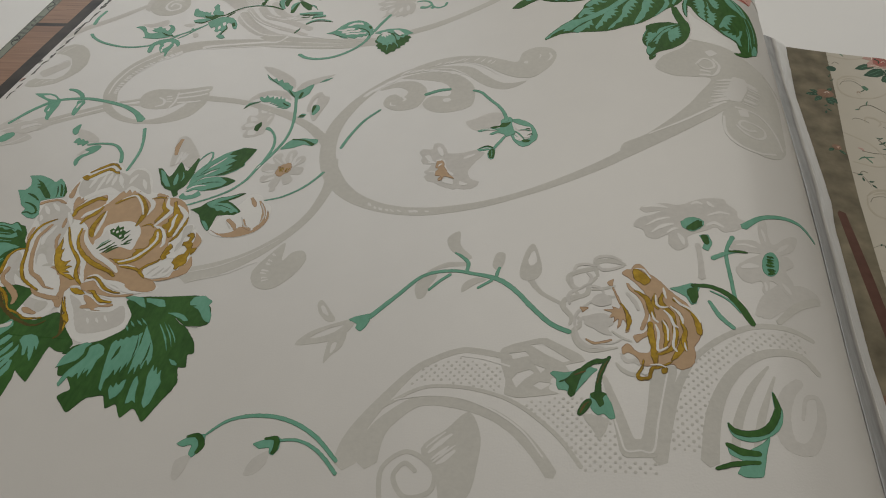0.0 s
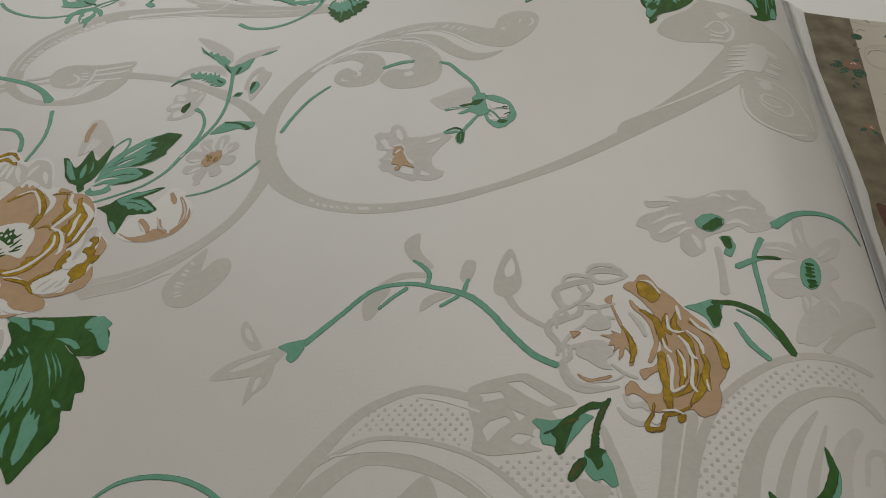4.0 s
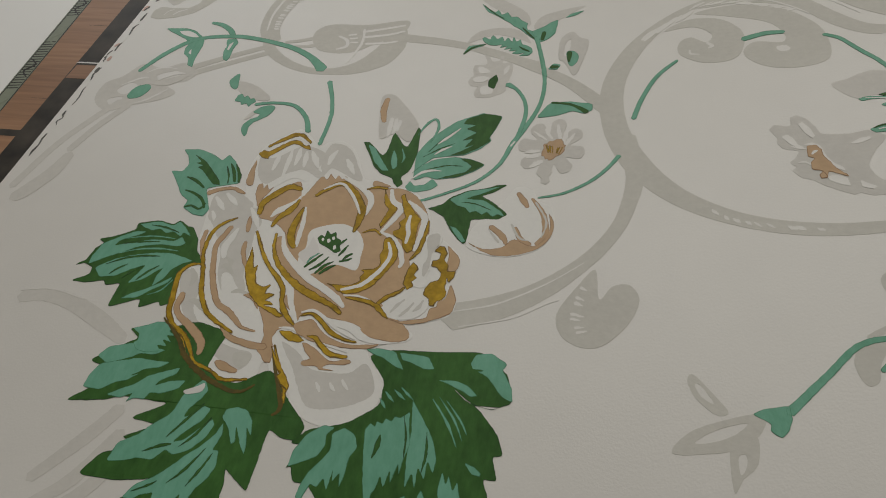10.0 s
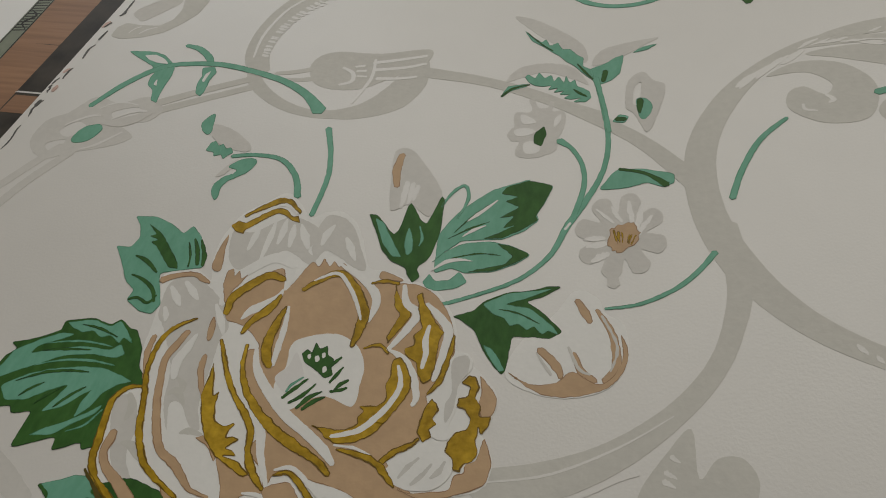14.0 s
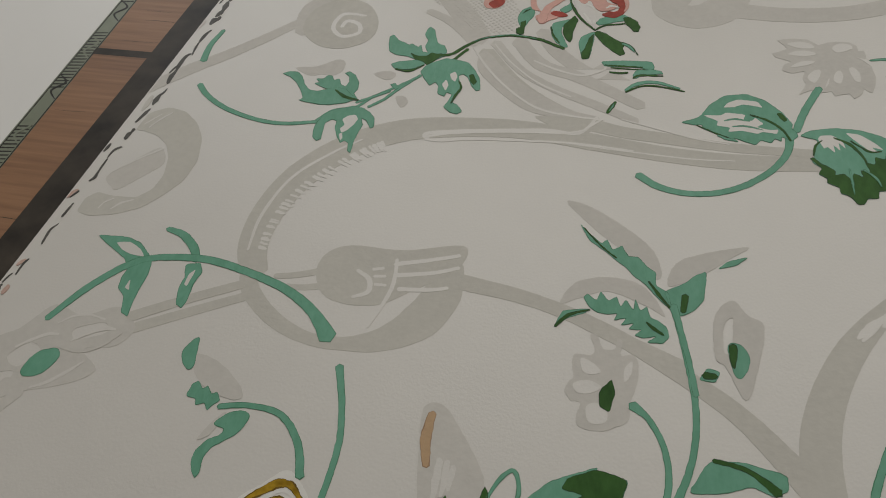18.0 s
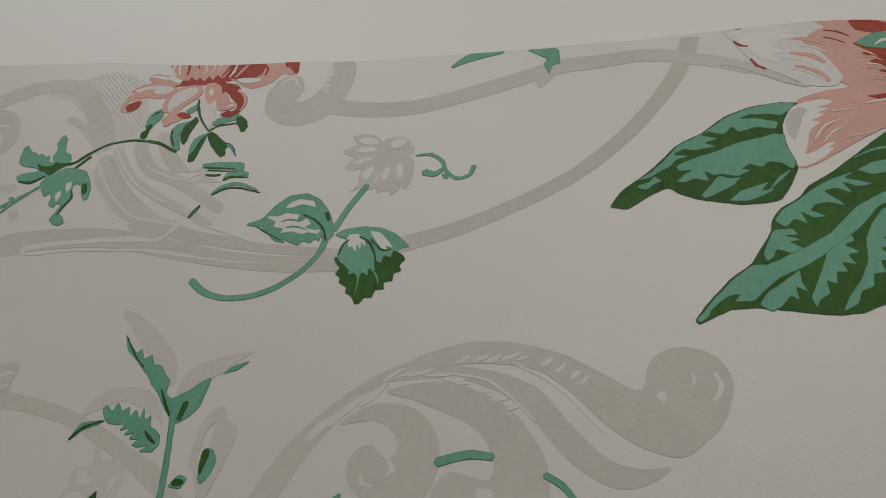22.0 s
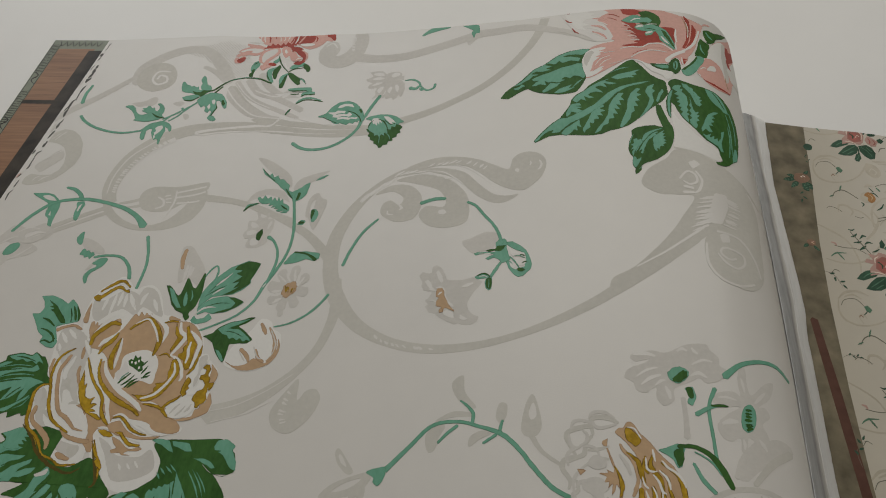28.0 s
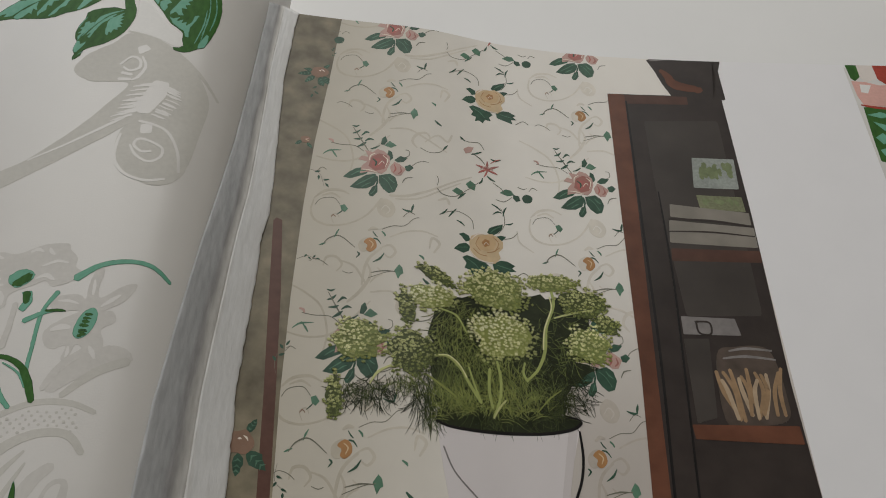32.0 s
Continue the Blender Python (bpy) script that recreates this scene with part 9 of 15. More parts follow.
patch("bell_gap", [(17.99, 5.42), (18.14, 5.27), (18.30, 5.06), (18.18, 5.02), (18.06, 5.16)], PAPER, stem, 4)
stroke("bell_rib", [(18.03, 5.71), (18.26, 5.43), (18.46, 5.09)], [0.50, 0.75, 0.50], TEAL, stem, 5)
stroke("bell_rib", [(18.19, 5.74), (18.47, 5.75), (18.74, 5.58)], [0.25, 0.51, 0.25], TEAL, stem, 5)
stroke("bell_tone", [(18.47, 5.75), (18.59, 5.79), (18.71, 5.73)], [0.25, 0.76, 0.50], DGREEN, stem, 5)
stroke("bell_tone", [(18.62, 5.30), (18.74, 5.37), (18.85, 5.35)], [0.25, 0.74, 0.50], DGREEN, stem, 5)
blob("bell_tone", [(18.38, 4.96), (18.53, 5.02), (18.77, 4.92), (18.69, 4.82), (18.49, 4.82)], DGREEN, stem, 5)
patch("sprig_leaf", [(16.34, 4.66), (16.58, 4.79), (16.83, 4.84), (17.07, 4.70), (17.23, 4.56), (17.23, 4.27), (17.22, 3.93), (17.08, 3.84), (16.92, 4.04), (16.87, 4.33), (16.95, 4.55), (16.75, 4.53), (16.51, 4.51)], TEAL, stem, 3)
stroke("leaf_tone", [(16.46, 4.70), (16.74, 4.82), (16.99, 4.75), (17.11, 4.61)], [0.25, 0.75, 0.75, 0.50], DGREEN, stem, 5)
patch("leaf_tone", [(16.95, 4.49), (17.07, 4.59), (17.21, 4.50), (17.23, 4.15), (17.16, 3.91), (17.00, 3.97), (16.92, 4.21)], DGREEN, stem, 4)
stroke("leaf_gap", [(16.59, 4.65), (16.83, 4.69), (16.99, 4.60)], [0.25, 0.50, 0.25], PAPER, stem, 5)
stroke("leaf_vein", [(17.07, 4.47), (17.09, 4.23), (17.08, 4.01)], [0.24, 0.49, 0.24], TEAL, stem, 5)
blob("pale_petal", [(15.55, 6.86), (16.00, 7.02), (16.42, 7.25), (16.84, 7.36), (17.33, 7.18), (17.46, 6.83), (17.25, 6.49), (17.07, 6.22), (16.65, 6.18), (16.24, 6.08), (15.87, 6.34)], SCROLL2, stem, 1)
fl = patch("pale_flower", [(13.56, 4.98), (13.73, 5.19), (14.07, 5.06), (14.20, 5.09), (14.21, 5.46), (14.38, 5.54), (14.65, 5.36), (14.89, 4.95), (14.99, 4.63), (15.37, 4.55), (15.88, 4.54), (16.28, 4.67), (16.47, 4.52), (16.79, 4.35), (16.64, 4.14), (16.41, 3.84), (16.22, 3.48), (16.11, 3.17), (16.21, 2.80), (16.41, 2.58), (16.74, 2.42), (16.65, 2.17), (16.46, 2.04), (16.08, 1.99), (15.76, 2.14), (15.61, 2.06), (15.29, 2.22), (14.92, 2.44), (14.58, 2.72), (14.29, 2.82), (14.06, 3.14), (14.21, 3.28), (14.03, 3.48), (14.22, 3.67), (14.33, 3.94), (13.89, 4.08), (13.74, 4.35), (13.77, 4.58)], SCROLL2, page, 1, label="pale lily with tan stamens in raised ink")
patch("petal_gap", [(14.41, 5.11), (14.53, 5.20), (14.72, 4.92), (14.83, 4.54), (14.75, 4.44), (14.56, 4.71)], PAPER, fl, 3)
patch("petal_gap", [(13.89, 4.61), (14.06, 4.70), (14.24, 4.48), (14.30, 4.24), (14.48, 4.08), (14.32, 4.06), (14.09, 4.28)], PAPER, fl, 3)
stroke("petal_gap", [(14.14, 4.15), (14.36, 4.05), (14.53, 4.02)], [0.51, 0.77, 0.51], PAPER, fl, 3)
stroke("petal_gap", [(14.24, 3.44), (14.44, 3.46), (14.62, 3.32)], [0.25, 0.75, 0.50], PAPER, fl, 3)
patch("petal_gap", [(14.98, 2.81), (15.17, 2.88), (15.50, 2.72), (15.54, 2.39), (15.28, 2.49), (15.03, 2.64)], PAPER, fl, 3)
patch("petal_gap", [(15.83, 2.34), (15.82, 2.61), (15.98, 2.48), (16.22, 2.34), (16.11, 2.25)], PAPER, fl, 3)
patch("petal_gap", [(15.76, 4.13), (16.03, 4.31), (16.31, 4.38), (16.32, 4.26), (16.08, 4.13), (15.84, 4.08)], PAPER, fl, 3)
patch("petal_gap", [(14.47, 4.20), (14.72, 4.27), (14.94, 4.11), (15.04, 3.69), (15.19, 3.38), (15.44, 3.17), (15.49, 2.99), (15.24, 3.15), (15.06, 3.46), (14.91, 3.94), (14.69, 4.10)], PAPER, fl, 3)
patch("petal_blot", [(14.54, 3.90), (14.56, 4.13), (14.81, 4.14), (14.95, 3.94), (14.96, 3.70), (15.14, 3.39), (15.24, 3.15), (15.49, 2.88), (15.54, 2.77), (15.25, 2.93), (15.04, 3.02), (14.98, 2.81), (14.82, 2.73), (14.77, 2.90), (14.88, 3.05), (14.59, 3.15), (14.61, 3.43), (14.72, 3.58), (14.55, 3.67)], TAN, fl, 4)
stroke("petal_gap", [(14.67, 3.76), (14.75, 3.86), (14.83, 3.90)], [0.50, 1.01, 0.50], PAPER, fl, 5)
stroke("petal_line", [(14.88, 3.05), (14.98, 2.81), (14.82, 2.76)], [0.24, 0.24, 0.24], TAN_RIM, fl, 5)

# paired leaves and pale daisy near the top
stem = stroke("stem", [(4.55, 15.06), (5.14, 14.63), (6.00, 14.44), (7.02, 14.64), (7.90, 15.25), (8.41, 15.97), (8.53, 16.61)], [2.38, 2.18, 1.98, 1.98, 1.98, 1.98, 2.38], TEAL, page, 3, label="teal twin-leaf sprig in raised ink")
stroke("stem", [(8.71, 16.91), (8.99, 17.75), (9.41, 18.68)], [2.19, 2.19, 2.19], TEAL, stem, 3)
leaf = patch("sprig_leaf", [(5.62, 17.25), (6.14, 17.48), (6.39, 18.00), (6.82, 18.44), (7.43, 18.52), (7.93, 18.23), (8.36, 17.73), (8.63, 17.21), (8.62, 17.02), (8.77, 16.72), (8.60, 16.51), (8.33, 16.68), (8.32, 16.50), (8.15, 16.61), (8.05, 16.43), (7.80, 16.55), (7.63, 16.36), (7.32, 16.51), (7.06, 16.65), (7.21, 16.47), (6.89, 16.55), (6.62, 16.71), (6.67, 16.80), (6.26, 16.98), (6.22, 17.18), (5.98, 17.15)], TEAL, stem, 3)
patch("leaf_gap", [(6.81, 17.91), (6.91, 18.10), (7.21, 18.27), (7.74, 18.16), (7.88, 17.89), (7.64, 17.97), (7.35, 18.05), (7.10, 17.93)], PAPER, leaf, 4)
patch("leaf_gap", [(6.23, 17.57), (6.73, 17.57), (6.89, 17.70), (7.40, 17.60), (7.34, 17.36), (7.58, 17.34), (7.66, 17.47), (7.88, 17.21), (7.68, 17.08), (8.02, 16.95), (8.26, 16.97), (8.21, 16.79), (7.84, 16.88), (7.71, 16.80), (7.30, 16.93), (6.93, 16.88), (6.98, 17.06), (6.61, 17.14), (6.66, 17.33)], PAPER, leaf, 4)
stroke("leaf_rib", [(6.83, 17.34), (7.11, 17.41), (7.51, 17.32)], [0.49, 0.74, 0.25], TEAL, leaf, 5)
stroke("leaf_rib", [(7.05, 17.10), (7.42, 17.11), (7.86, 16.95)], [0.49, 0.73, 0.24], TEAL, leaf, 5)
stroke("leaf_tone", [(7.53, 17.59), (8.00, 17.34), (8.35, 16.96), (8.55, 16.52)], [0.48, 0.72, 0.72, 0.48], DGREEN, leaf, 5)
blob("leaf_tone", [(8.24, 17.60), (8.36, 17.63), (8.49, 17.37), (8.39, 17.31)], DGREEN, leaf, 5)
stroke("leaf_edge", [(6.07, 17.14), (6.62, 16.81), (7.05, 16.58)], [0.24, 0.48, 0.24], DGREEN, leaf, 4)
leaf = patch("sprig_leaf", [(8.77, 16.72), (9.07, 16.92), (9.65, 17.00), (10.29, 16.89), (10.77, 16.64), (11.19, 16.22), (11.28, 16.12), (11.06, 16.06), (10.93, 15.99), (11.23, 15.65), (11.09, 15.45), (11.19, 15.27), (10.95, 15.17), (10.99, 14.91), (10.73, 14.90), (10.78, 14.65), (10.51, 14.63), (10.48, 14.39), (10.24, 14.38), (10.14, 14.19), (9.99, 14.18), (9.85, 14.46), (9.62, 14.56), (9.62, 14.77), (9.33, 14.93), (9.35, 15.10), (9.14, 15.25), (9.26, 15.45), (9.02, 15.70), (9.10, 15.91), (9.13, 16.26), (9.24, 16.52)], TEAL, stem, 3)
patch("leaf_tone", [(8.97, 15.83), (9.07, 15.87), (9.28, 15.62), (9.57, 15.37), (9.55, 15.20), (9.76, 15.26), (9.92, 15.03), (9.99, 15.28), (10.20, 15.13), (10.15, 15.39), (10.38, 15.28), (10.33, 15.67), (10.52, 15.56), (10.54, 15.86), (10.77, 15.75), (10.81, 16.01), (11.13, 15.83), (11.23, 15.65), (11.09, 15.45), (11.19, 15.27), (10.95, 15.17), (10.99, 14.91), (10.73, 14.90), (10.78, 14.65), (10.51, 14.63), (10.48, 14.39), (10.24, 14.38), (10.14, 14.19), (9.99, 14.18), (9.85, 14.46), (9.62, 14.56), (9.62, 14.77), (9.33, 14.93), (9.35, 15.10), (9.14, 15.25), (9.26, 15.45)], DGREEN, leaf, 4)
patch("leaf_gap", [(9.23, 16.57), (9.30, 16.70), (9.58, 16.71), (9.82, 16.49), (9.89, 16.17), (9.72, 16.42), (9.75, 16.10), (9.59, 16.34), (9.62, 16.02), (9.45, 16.27), (9.36, 16.19)], PAPER, leaf, 4)
patch("leaf_gap", [(9.92, 16.80), (10.27, 16.71), (10.62, 16.34), (10.78, 16.10), (10.50, 16.22), (10.66, 15.98), (10.42, 16.10), (10.15, 16.45)], PAPER, leaf, 4)
stroke("leaf_rib", [(9.62, 16.61), (9.99, 16.34), (10.25, 15.90), (10.36, 15.45)], [0.45, 0.90, 0.67, 0.45], DGREEN, leaf, 5)
stroke("leaf_rib", [(10.03, 16.47), (10.44, 16.05), (10.71, 16.06)], [0.45, 0.67, 0.45], DGREEN, leaf, 5)
stroke("leaf_rib", [(9.08, 15.95), (9.16, 16.31), (9.33, 16.51)], [0.46, 0.70, 0.23], DGREEN, leaf, 5)
stroke("leaf_vein", [(9.90, 15.42), (9.93, 14.99), (9.94, 14.53)], [0.43, 0.65, 0.22], TEAL, leaf, 6)
stroke("leaf_vein", [(10.23, 15.38), (10.48, 15.10), (10.58, 14.79)], [0.43, 0.65, 0.22], TEAL, leaf, 6)
da = patch("daisy_petals", [(8.38, 21.02), (8.79, 21.07), (9.26, 20.98), (9.53, 20.66), (9.70, 20.75), (10.00, 20.80), (10.36, 20.72), (10.57, 20.52), (10.56, 20.27), (10.73, 20.30), (10.76, 20.00), (10.67, 19.81), (10.86, 19.55), (10.91, 19.02), (10.84, 18.60), (10.74, 18.38), (10.56, 18.58), (10.47, 18.31), (10.28, 18.18), (10.16, 18.41), (9.99, 18.38), (9.80, 18.30), (9.74, 18.53), (9.54, 18.49), (9.18, 18.61), (8.86, 18.43), (9.08, 18.85), (9.00, 19.14), (9.10, 19.48), (8.72, 19.40), (8.45, 19.56), (8.52, 19.81), (8.75, 19.95), (8.32, 20.18), (8.22, 20.39), (8.39, 20.43), (8.67, 20.57), (8.56, 20.79)], SCROLL2, page, 2, label="pale grey daisy in raised ink")
blob("petal_gap", [(8.67, 20.81), (8.99, 20.89), (9.30, 20.76), (9.40, 20.54), (9.07, 20.54), (8.80, 20.67)], PAPER, da, 3)
blob("petal_gap", [(8.67, 20.31), (8.96, 20.45), (9.33, 20.37), (9.43, 20.23), (9.08, 20.18)], PAPER, da, 3)
blob("petal_gap", [(8.71, 19.70), (9.02, 19.93), (9.38, 19.91), (9.22, 19.77), (8.93, 19.69)], PAPER, da, 3)
blob("petal_gap", [(9.89, 20.48), (10.07, 20.67), (10.35, 20.62), (10.44, 20.43), (10.23, 20.30), (10.00, 20.26)], PAPER, da, 3)
blob("petal_gap", [(9.14, 19.18), (9.31, 19.46), (9.49, 19.50), (9.48, 19.26), (9.31, 18.93)], PAPER, da, 3)
blob("petal_gap", [(9.82, 19.00), (9.89, 19.33), (10.02, 19.42), (10.08, 19.17), (9.98, 18.85)], PAPER, da, 3)
blob("petal_gap", [(10.26, 19.45), (10.38, 19.54), (10.51, 19.29), (10.51, 18.91), (10.37, 18.96)], PAPER, da, 3)
stroke("petal_gap", [(10.52, 19.97), (10.67, 19.86), (10.79, 19.65)], [0.21, 0.63, 0.21], PAPER, da, 3)
stroke("petal_gap", [(9.58, 18.68), (9.66, 18.91), (9.71, 19.10)], [0.21, 0.62, 0.21], PAPER, da, 3)
stem = stroke("tendril", [(10.85, 19.83), (11.36, 19.81), (11.78, 19.46), (11.96, 19.04), (12.35, 18.68), (12.75, 18.78), (12.83, 19.12)], [0.71, 1.28, 1.42, 1.28, 1.28, 1.42, 1.71], TEAL, page, 3, label="curled teal tendril in raised ink")
stroke("tendril", [(11.25, 19.06), (11.63, 18.94), (11.89, 19.20)], [2.67, 2.01, 1.56], TEAL, stem, 3)
blob("tendril", [(11.85, 18.91), (12.02, 18.88), (12.08, 18.70), (11.92, 18.73)], TEAL, stem, 3)
stroke("leaf", [(11.47, 24.05), (12.13, 24.45), (13.25, 24.50)], [1.15, 4.61, 1.44], TEAL, page, 3, label="narrow teal leaf in raised ink")
patch("leaf", [(14.08, 24.37), (15.19, 24.19), (15.30, 23.35), (15.02, 23.35), (14.95, 22.90), (14.72, 23.44), (14.85, 23.70), (14.44, 24.07)], TEAL, page, 3, label="small teal leaf in raised ink")
blob("pale_leaf", [(14.51, 22.91), (14.75, 23.37), (15.37, 23.24), (14.70, 22.29)], SCROLL2, page, 1, label="pale leaf in raised ink")
stroke("tendril", [(-10.24, 18.51), (-10.33, 19.35), (-10.18, 20.22)], [2.55, 2.13, 1.49], TEAL, page, 3, label="short teal tendril in raised ink")

# ivy spray
ivy = stroke("stem", [(-9.85, 17.31), (-9.35, 16.81), (-8.51, 16.32), (-7.40, 15.98), (-6.42, 15.91), (-5.37, 16.14)], [2.04, 1.81, 1.58, 1.36], TEAL, page, 3, label="teal ivy spray in raised ink")
stroke("stem", [(-5.43, 16.10), (-4.99, 16.72), (-4.31, 16.98), (-3.90, 17.53), (-3.29, 18.08), (-2.65, 18.71)], [1.15, 1.15, 0.92, 0.92], TEAL, ivy, 3)
stroke("stem", [(-4.37, 17.19), (-3.90, 17.53), (-3.43, 17.87)], [0.92, 1.15, 0.92], TEAL, ivy, 3)
stroke("stem", [(-3.92, 17.04), (-3.51, 17.47), (-3.18, 18.01), (-2.61, 18.77)], [0.93, 1.16, 1.16], TEAL, ivy, 3)
stroke("stem", [(-2.36, 19.80), (-1.82, 19.99), (-1.43, 20.47), (-0.85, 20.98), (-0.01, 21.23)], [1.24, 1.24, 1.24, 0.99, 0.99], DGREEN, ivy, 4)
stroke("stem", [(-0.11, 21.22), (0.47, 21.19), (1.07, 21.06), (1.47, 20.84), (1.83, 20.65)], [0.99, 1.24, 1.24, 1.24], DGREEN, ivy, 4)
stroke("stem", [(-1.97, 18.91), (-1.74, 19.59), (-1.34, 20.30)], [0.72, 0.97, 1.21], DGREEN, ivy, 4)
stroke("stem_light", [(-1.19, 20.75), (-0.67, 21.06), (0.08, 21.25), (0.87, 21.10)], [0.25, 0.50, 0.50, 0.25], TEAL, ivy, 5)
patch("ivy_leaf", [(-7.25, 18.23), (-7.06, 18.37), (-6.74, 18.39), (-6.51, 18.18), (-6.31, 17.81), (-6.07, 17.56), (-5.79, 17.54), (-5.49, 17.69), (-5.21, 17.79), (-4.89, 17.78), (-4.68, 17.58), (-4.44, 17.40), (-4.63, 17.15), (-4.90, 17.06), (-5.18, 16.96), (-5.51, 16.92), (-5.91, 16.97), (-6.27, 17.03), (-6.16, 17.15), (-6.36, 17.52), (-6.64, 17.87), (-6.93, 18.12)], TEAL, ivy, 4)
patch("ivy_leaf", [(-6.02, 17.90), (-5.85, 17.98), (-6.02, 18.13), (-5.76, 18.17), (-5.69, 18.35), (-5.54, 18.37), (-5.40, 18.16), (-5.23, 18.24), (-5.11, 17.97), (-4.93, 17.89), (-4.88, 18.12), (-4.96, 18.40), (-5.16, 18.54), (-5.00, 18.65), (-4.75, 18.48), (-4.54, 18.17), (-4.49, 17.83), (-4.57, 17.60), (-4.35, 17.35), (-4.61, 17.21), (-4.93, 17.38), (-5.27, 17.61), (-5.65, 17.73)], TEAL, ivy, 4)
stroke("leaf_tone", [(-5.21, 17.68), (-4.82, 17.40), (-4.33, 17.30)], [0.46, 1.38, 0.69], DGREEN, ivy, 5)
patch("ivy_leaf", [(-5.35, 16.09), (-5.27, 16.42), (-5.08, 16.66), (-4.77, 16.86), (-4.40, 17.02), (-4.05, 16.96), (-3.77, 16.79), (-3.58, 16.55), (-3.49, 16.15), (-3.60, 16.09), (-3.82, 16.42), (-3.99, 16.50), (-3.87, 16.20), (-3.91, 15.84), (-3.94, 15.44), (-3.90, 14.95), (-4.03, 15.03), (-4.09, 15.36), (-4.23, 15.44), (-4.34, 15.33), (-4.51, 15.55), (-4.70, 15.93), (-4.74, 16.28), (-4.93, 16.31), (-5.07, 16.13), (-5.04, 15.83), (-4.99, 15.43), (-5.10, 15.31), (-5.27, 15.44), (-5.36, 15.78)], TEAL, ivy, 4)
patch("leaf_gap", [(-4.58, 16.36), (-4.44, 16.54), (-4.21, 16.62), (-4.08, 16.43), (-4.15, 16.16), (-4.29, 15.89), (-4.43, 15.76), (-4.53, 15.95), (-4.43, 16.12)], PAPER, ivy, 5)
patch("leaf_gap", [(-4.49, 15.70), (-4.40, 15.77), (-4.33, 15.53), (-4.37, 15.42)], PAPER, ivy, 5)
patch("ivy_leaf", [(-4.15, 20.63), (-4.03, 20.77), (-3.79, 20.48), (-3.57, 20.39), (-3.38, 20.28), (-3.28, 20.36), (-3.04, 20.20), (-2.96, 20.34), (-2.83, 19.98), (-2.63, 19.95), (-2.81, 20.23), (-2.78, 20.61), (-2.97, 20.90), (-2.95, 21.16), (-2.87, 21.36), (-2.67, 21.20), (-2.55, 20.83), (-2.39, 20.47), (-2.14, 20.38), (-2.00, 20.09), (-2.06, 19.84), (-2.25, 19.64), (-2.47, 19.43), (-2.71, 19.46), (-2.96, 19.55), (-3.31, 19.68), (-3.67, 19.69), (-3.95, 19.84), (-4.08, 20.19)], TEAL, ivy, 4)
patch("ivy_leaf", [(-3.74, 19.20), (-3.54, 19.35), (-3.18, 19.46), (-2.81, 19.56), (-2.57, 19.54), (-2.66, 19.23), (-2.89, 19.08), (-3.22, 18.98), (-3.57, 18.99)], TEAL, ivy, 4)
stroke("leaf_tone", [(-3.52, 18.97), (-3.05, 18.94), (-2.63, 19.29)], [0.48, 0.96, 0.48], DGREEN, ivy, 5)
patch("leaf_tone", [(-3.24, 19.87), (-2.93, 19.73), (-2.63, 19.77), (-2.52, 19.97), (-2.35, 19.93), (-2.12, 19.95), (-2.22, 19.70), (-2.37, 19.50), (-2.52, 19.31), (-2.71, 19.46), (-3.00, 19.54)], DGREEN, ivy, 5)
patch("ivy_leaf", [(-2.67, 18.94), (-2.58, 19.24), (-2.40, 19.44), (-2.16, 19.59), (-1.96, 19.74), (-1.72, 19.71), (-1.45, 19.68), (-1.17, 19.60), (-0.87, 19.23), (-0.64, 18.80), (-0.55, 18.31), (-0.68, 18.24), (-0.88, 18.49), (-1.06, 18.86), (-1.24, 19.01), (-1.37, 18.93), (-1.26, 18.55), (-1.15, 18.18), (-1.27, 17.89), (-1.32, 17.61), (-1.13, 17.53), (-0.92, 17.24), (-1.07, 17.09), (-1.30, 17.14), (-1.56, 17.37), (-1.49, 17.54), (-1.40, 17.98), (-1.60, 18.06), (-1.63, 17.84), (-1.88, 17.97), (-1.93, 18.35), (-2.07, 18.50), (-2.22, 18.31), (-2.43, 18.57)], TEAL, ivy, 4)
patch("leaf_gap", [(-1.68, 18.95), (-1.52, 19.09), (-1.40, 18.87), (-1.42, 18.59), (-1.55, 18.68)], PAPER, ivy, 5)
patch("leaf_gap", [(-1.83, 18.42), (-1.73, 18.66), (-1.60, 18.40), (-1.65, 18.11)], PAPER, ivy, 5)
stroke("leaf_tone", [(-1.35, 17.56), (-1.28, 17.94), (-1.18, 18.34), (-1.32, 18.66)], [0.46, 0.91, 0.69, 0.46], DGREEN, ivy, 5)
patch("leaf_tone", [(-1.05, 18.98), (-0.91, 19.05), (-0.73, 18.68), (-0.80, 18.50), (-0.94, 18.65)], DGREEN, ivy, 5)
patch("ivy_leaf", [(-3.51, 18.19), (-3.34, 18.27), (-3.18, 18.07), (-3.26, 17.95)], TEAL, ivy, 4)
blob("pale_leaf", [(-6.90, 18.60), (-6.22, 18.75), (-5.60, 19.20), (-5.28, 19.06), (-5.27, 18.64), (-5.51, 18.38), (-5.90, 18.38), (-6.30, 18.27)], SCROLL2, ivy, 1)
blob("pale_leaf", [(-4.15, 18.68), (-3.69, 18.86), (-3.41, 18.66), (-3.61, 18.41), (-3.93, 18.48)], SCROLL2, ivy, 1)
blob("pale_leaf", [(-3.18, 17.63), (-2.89, 17.67), (-2.71, 17.42), (-2.91, 17.18)], SCROLL2, ivy, 1)

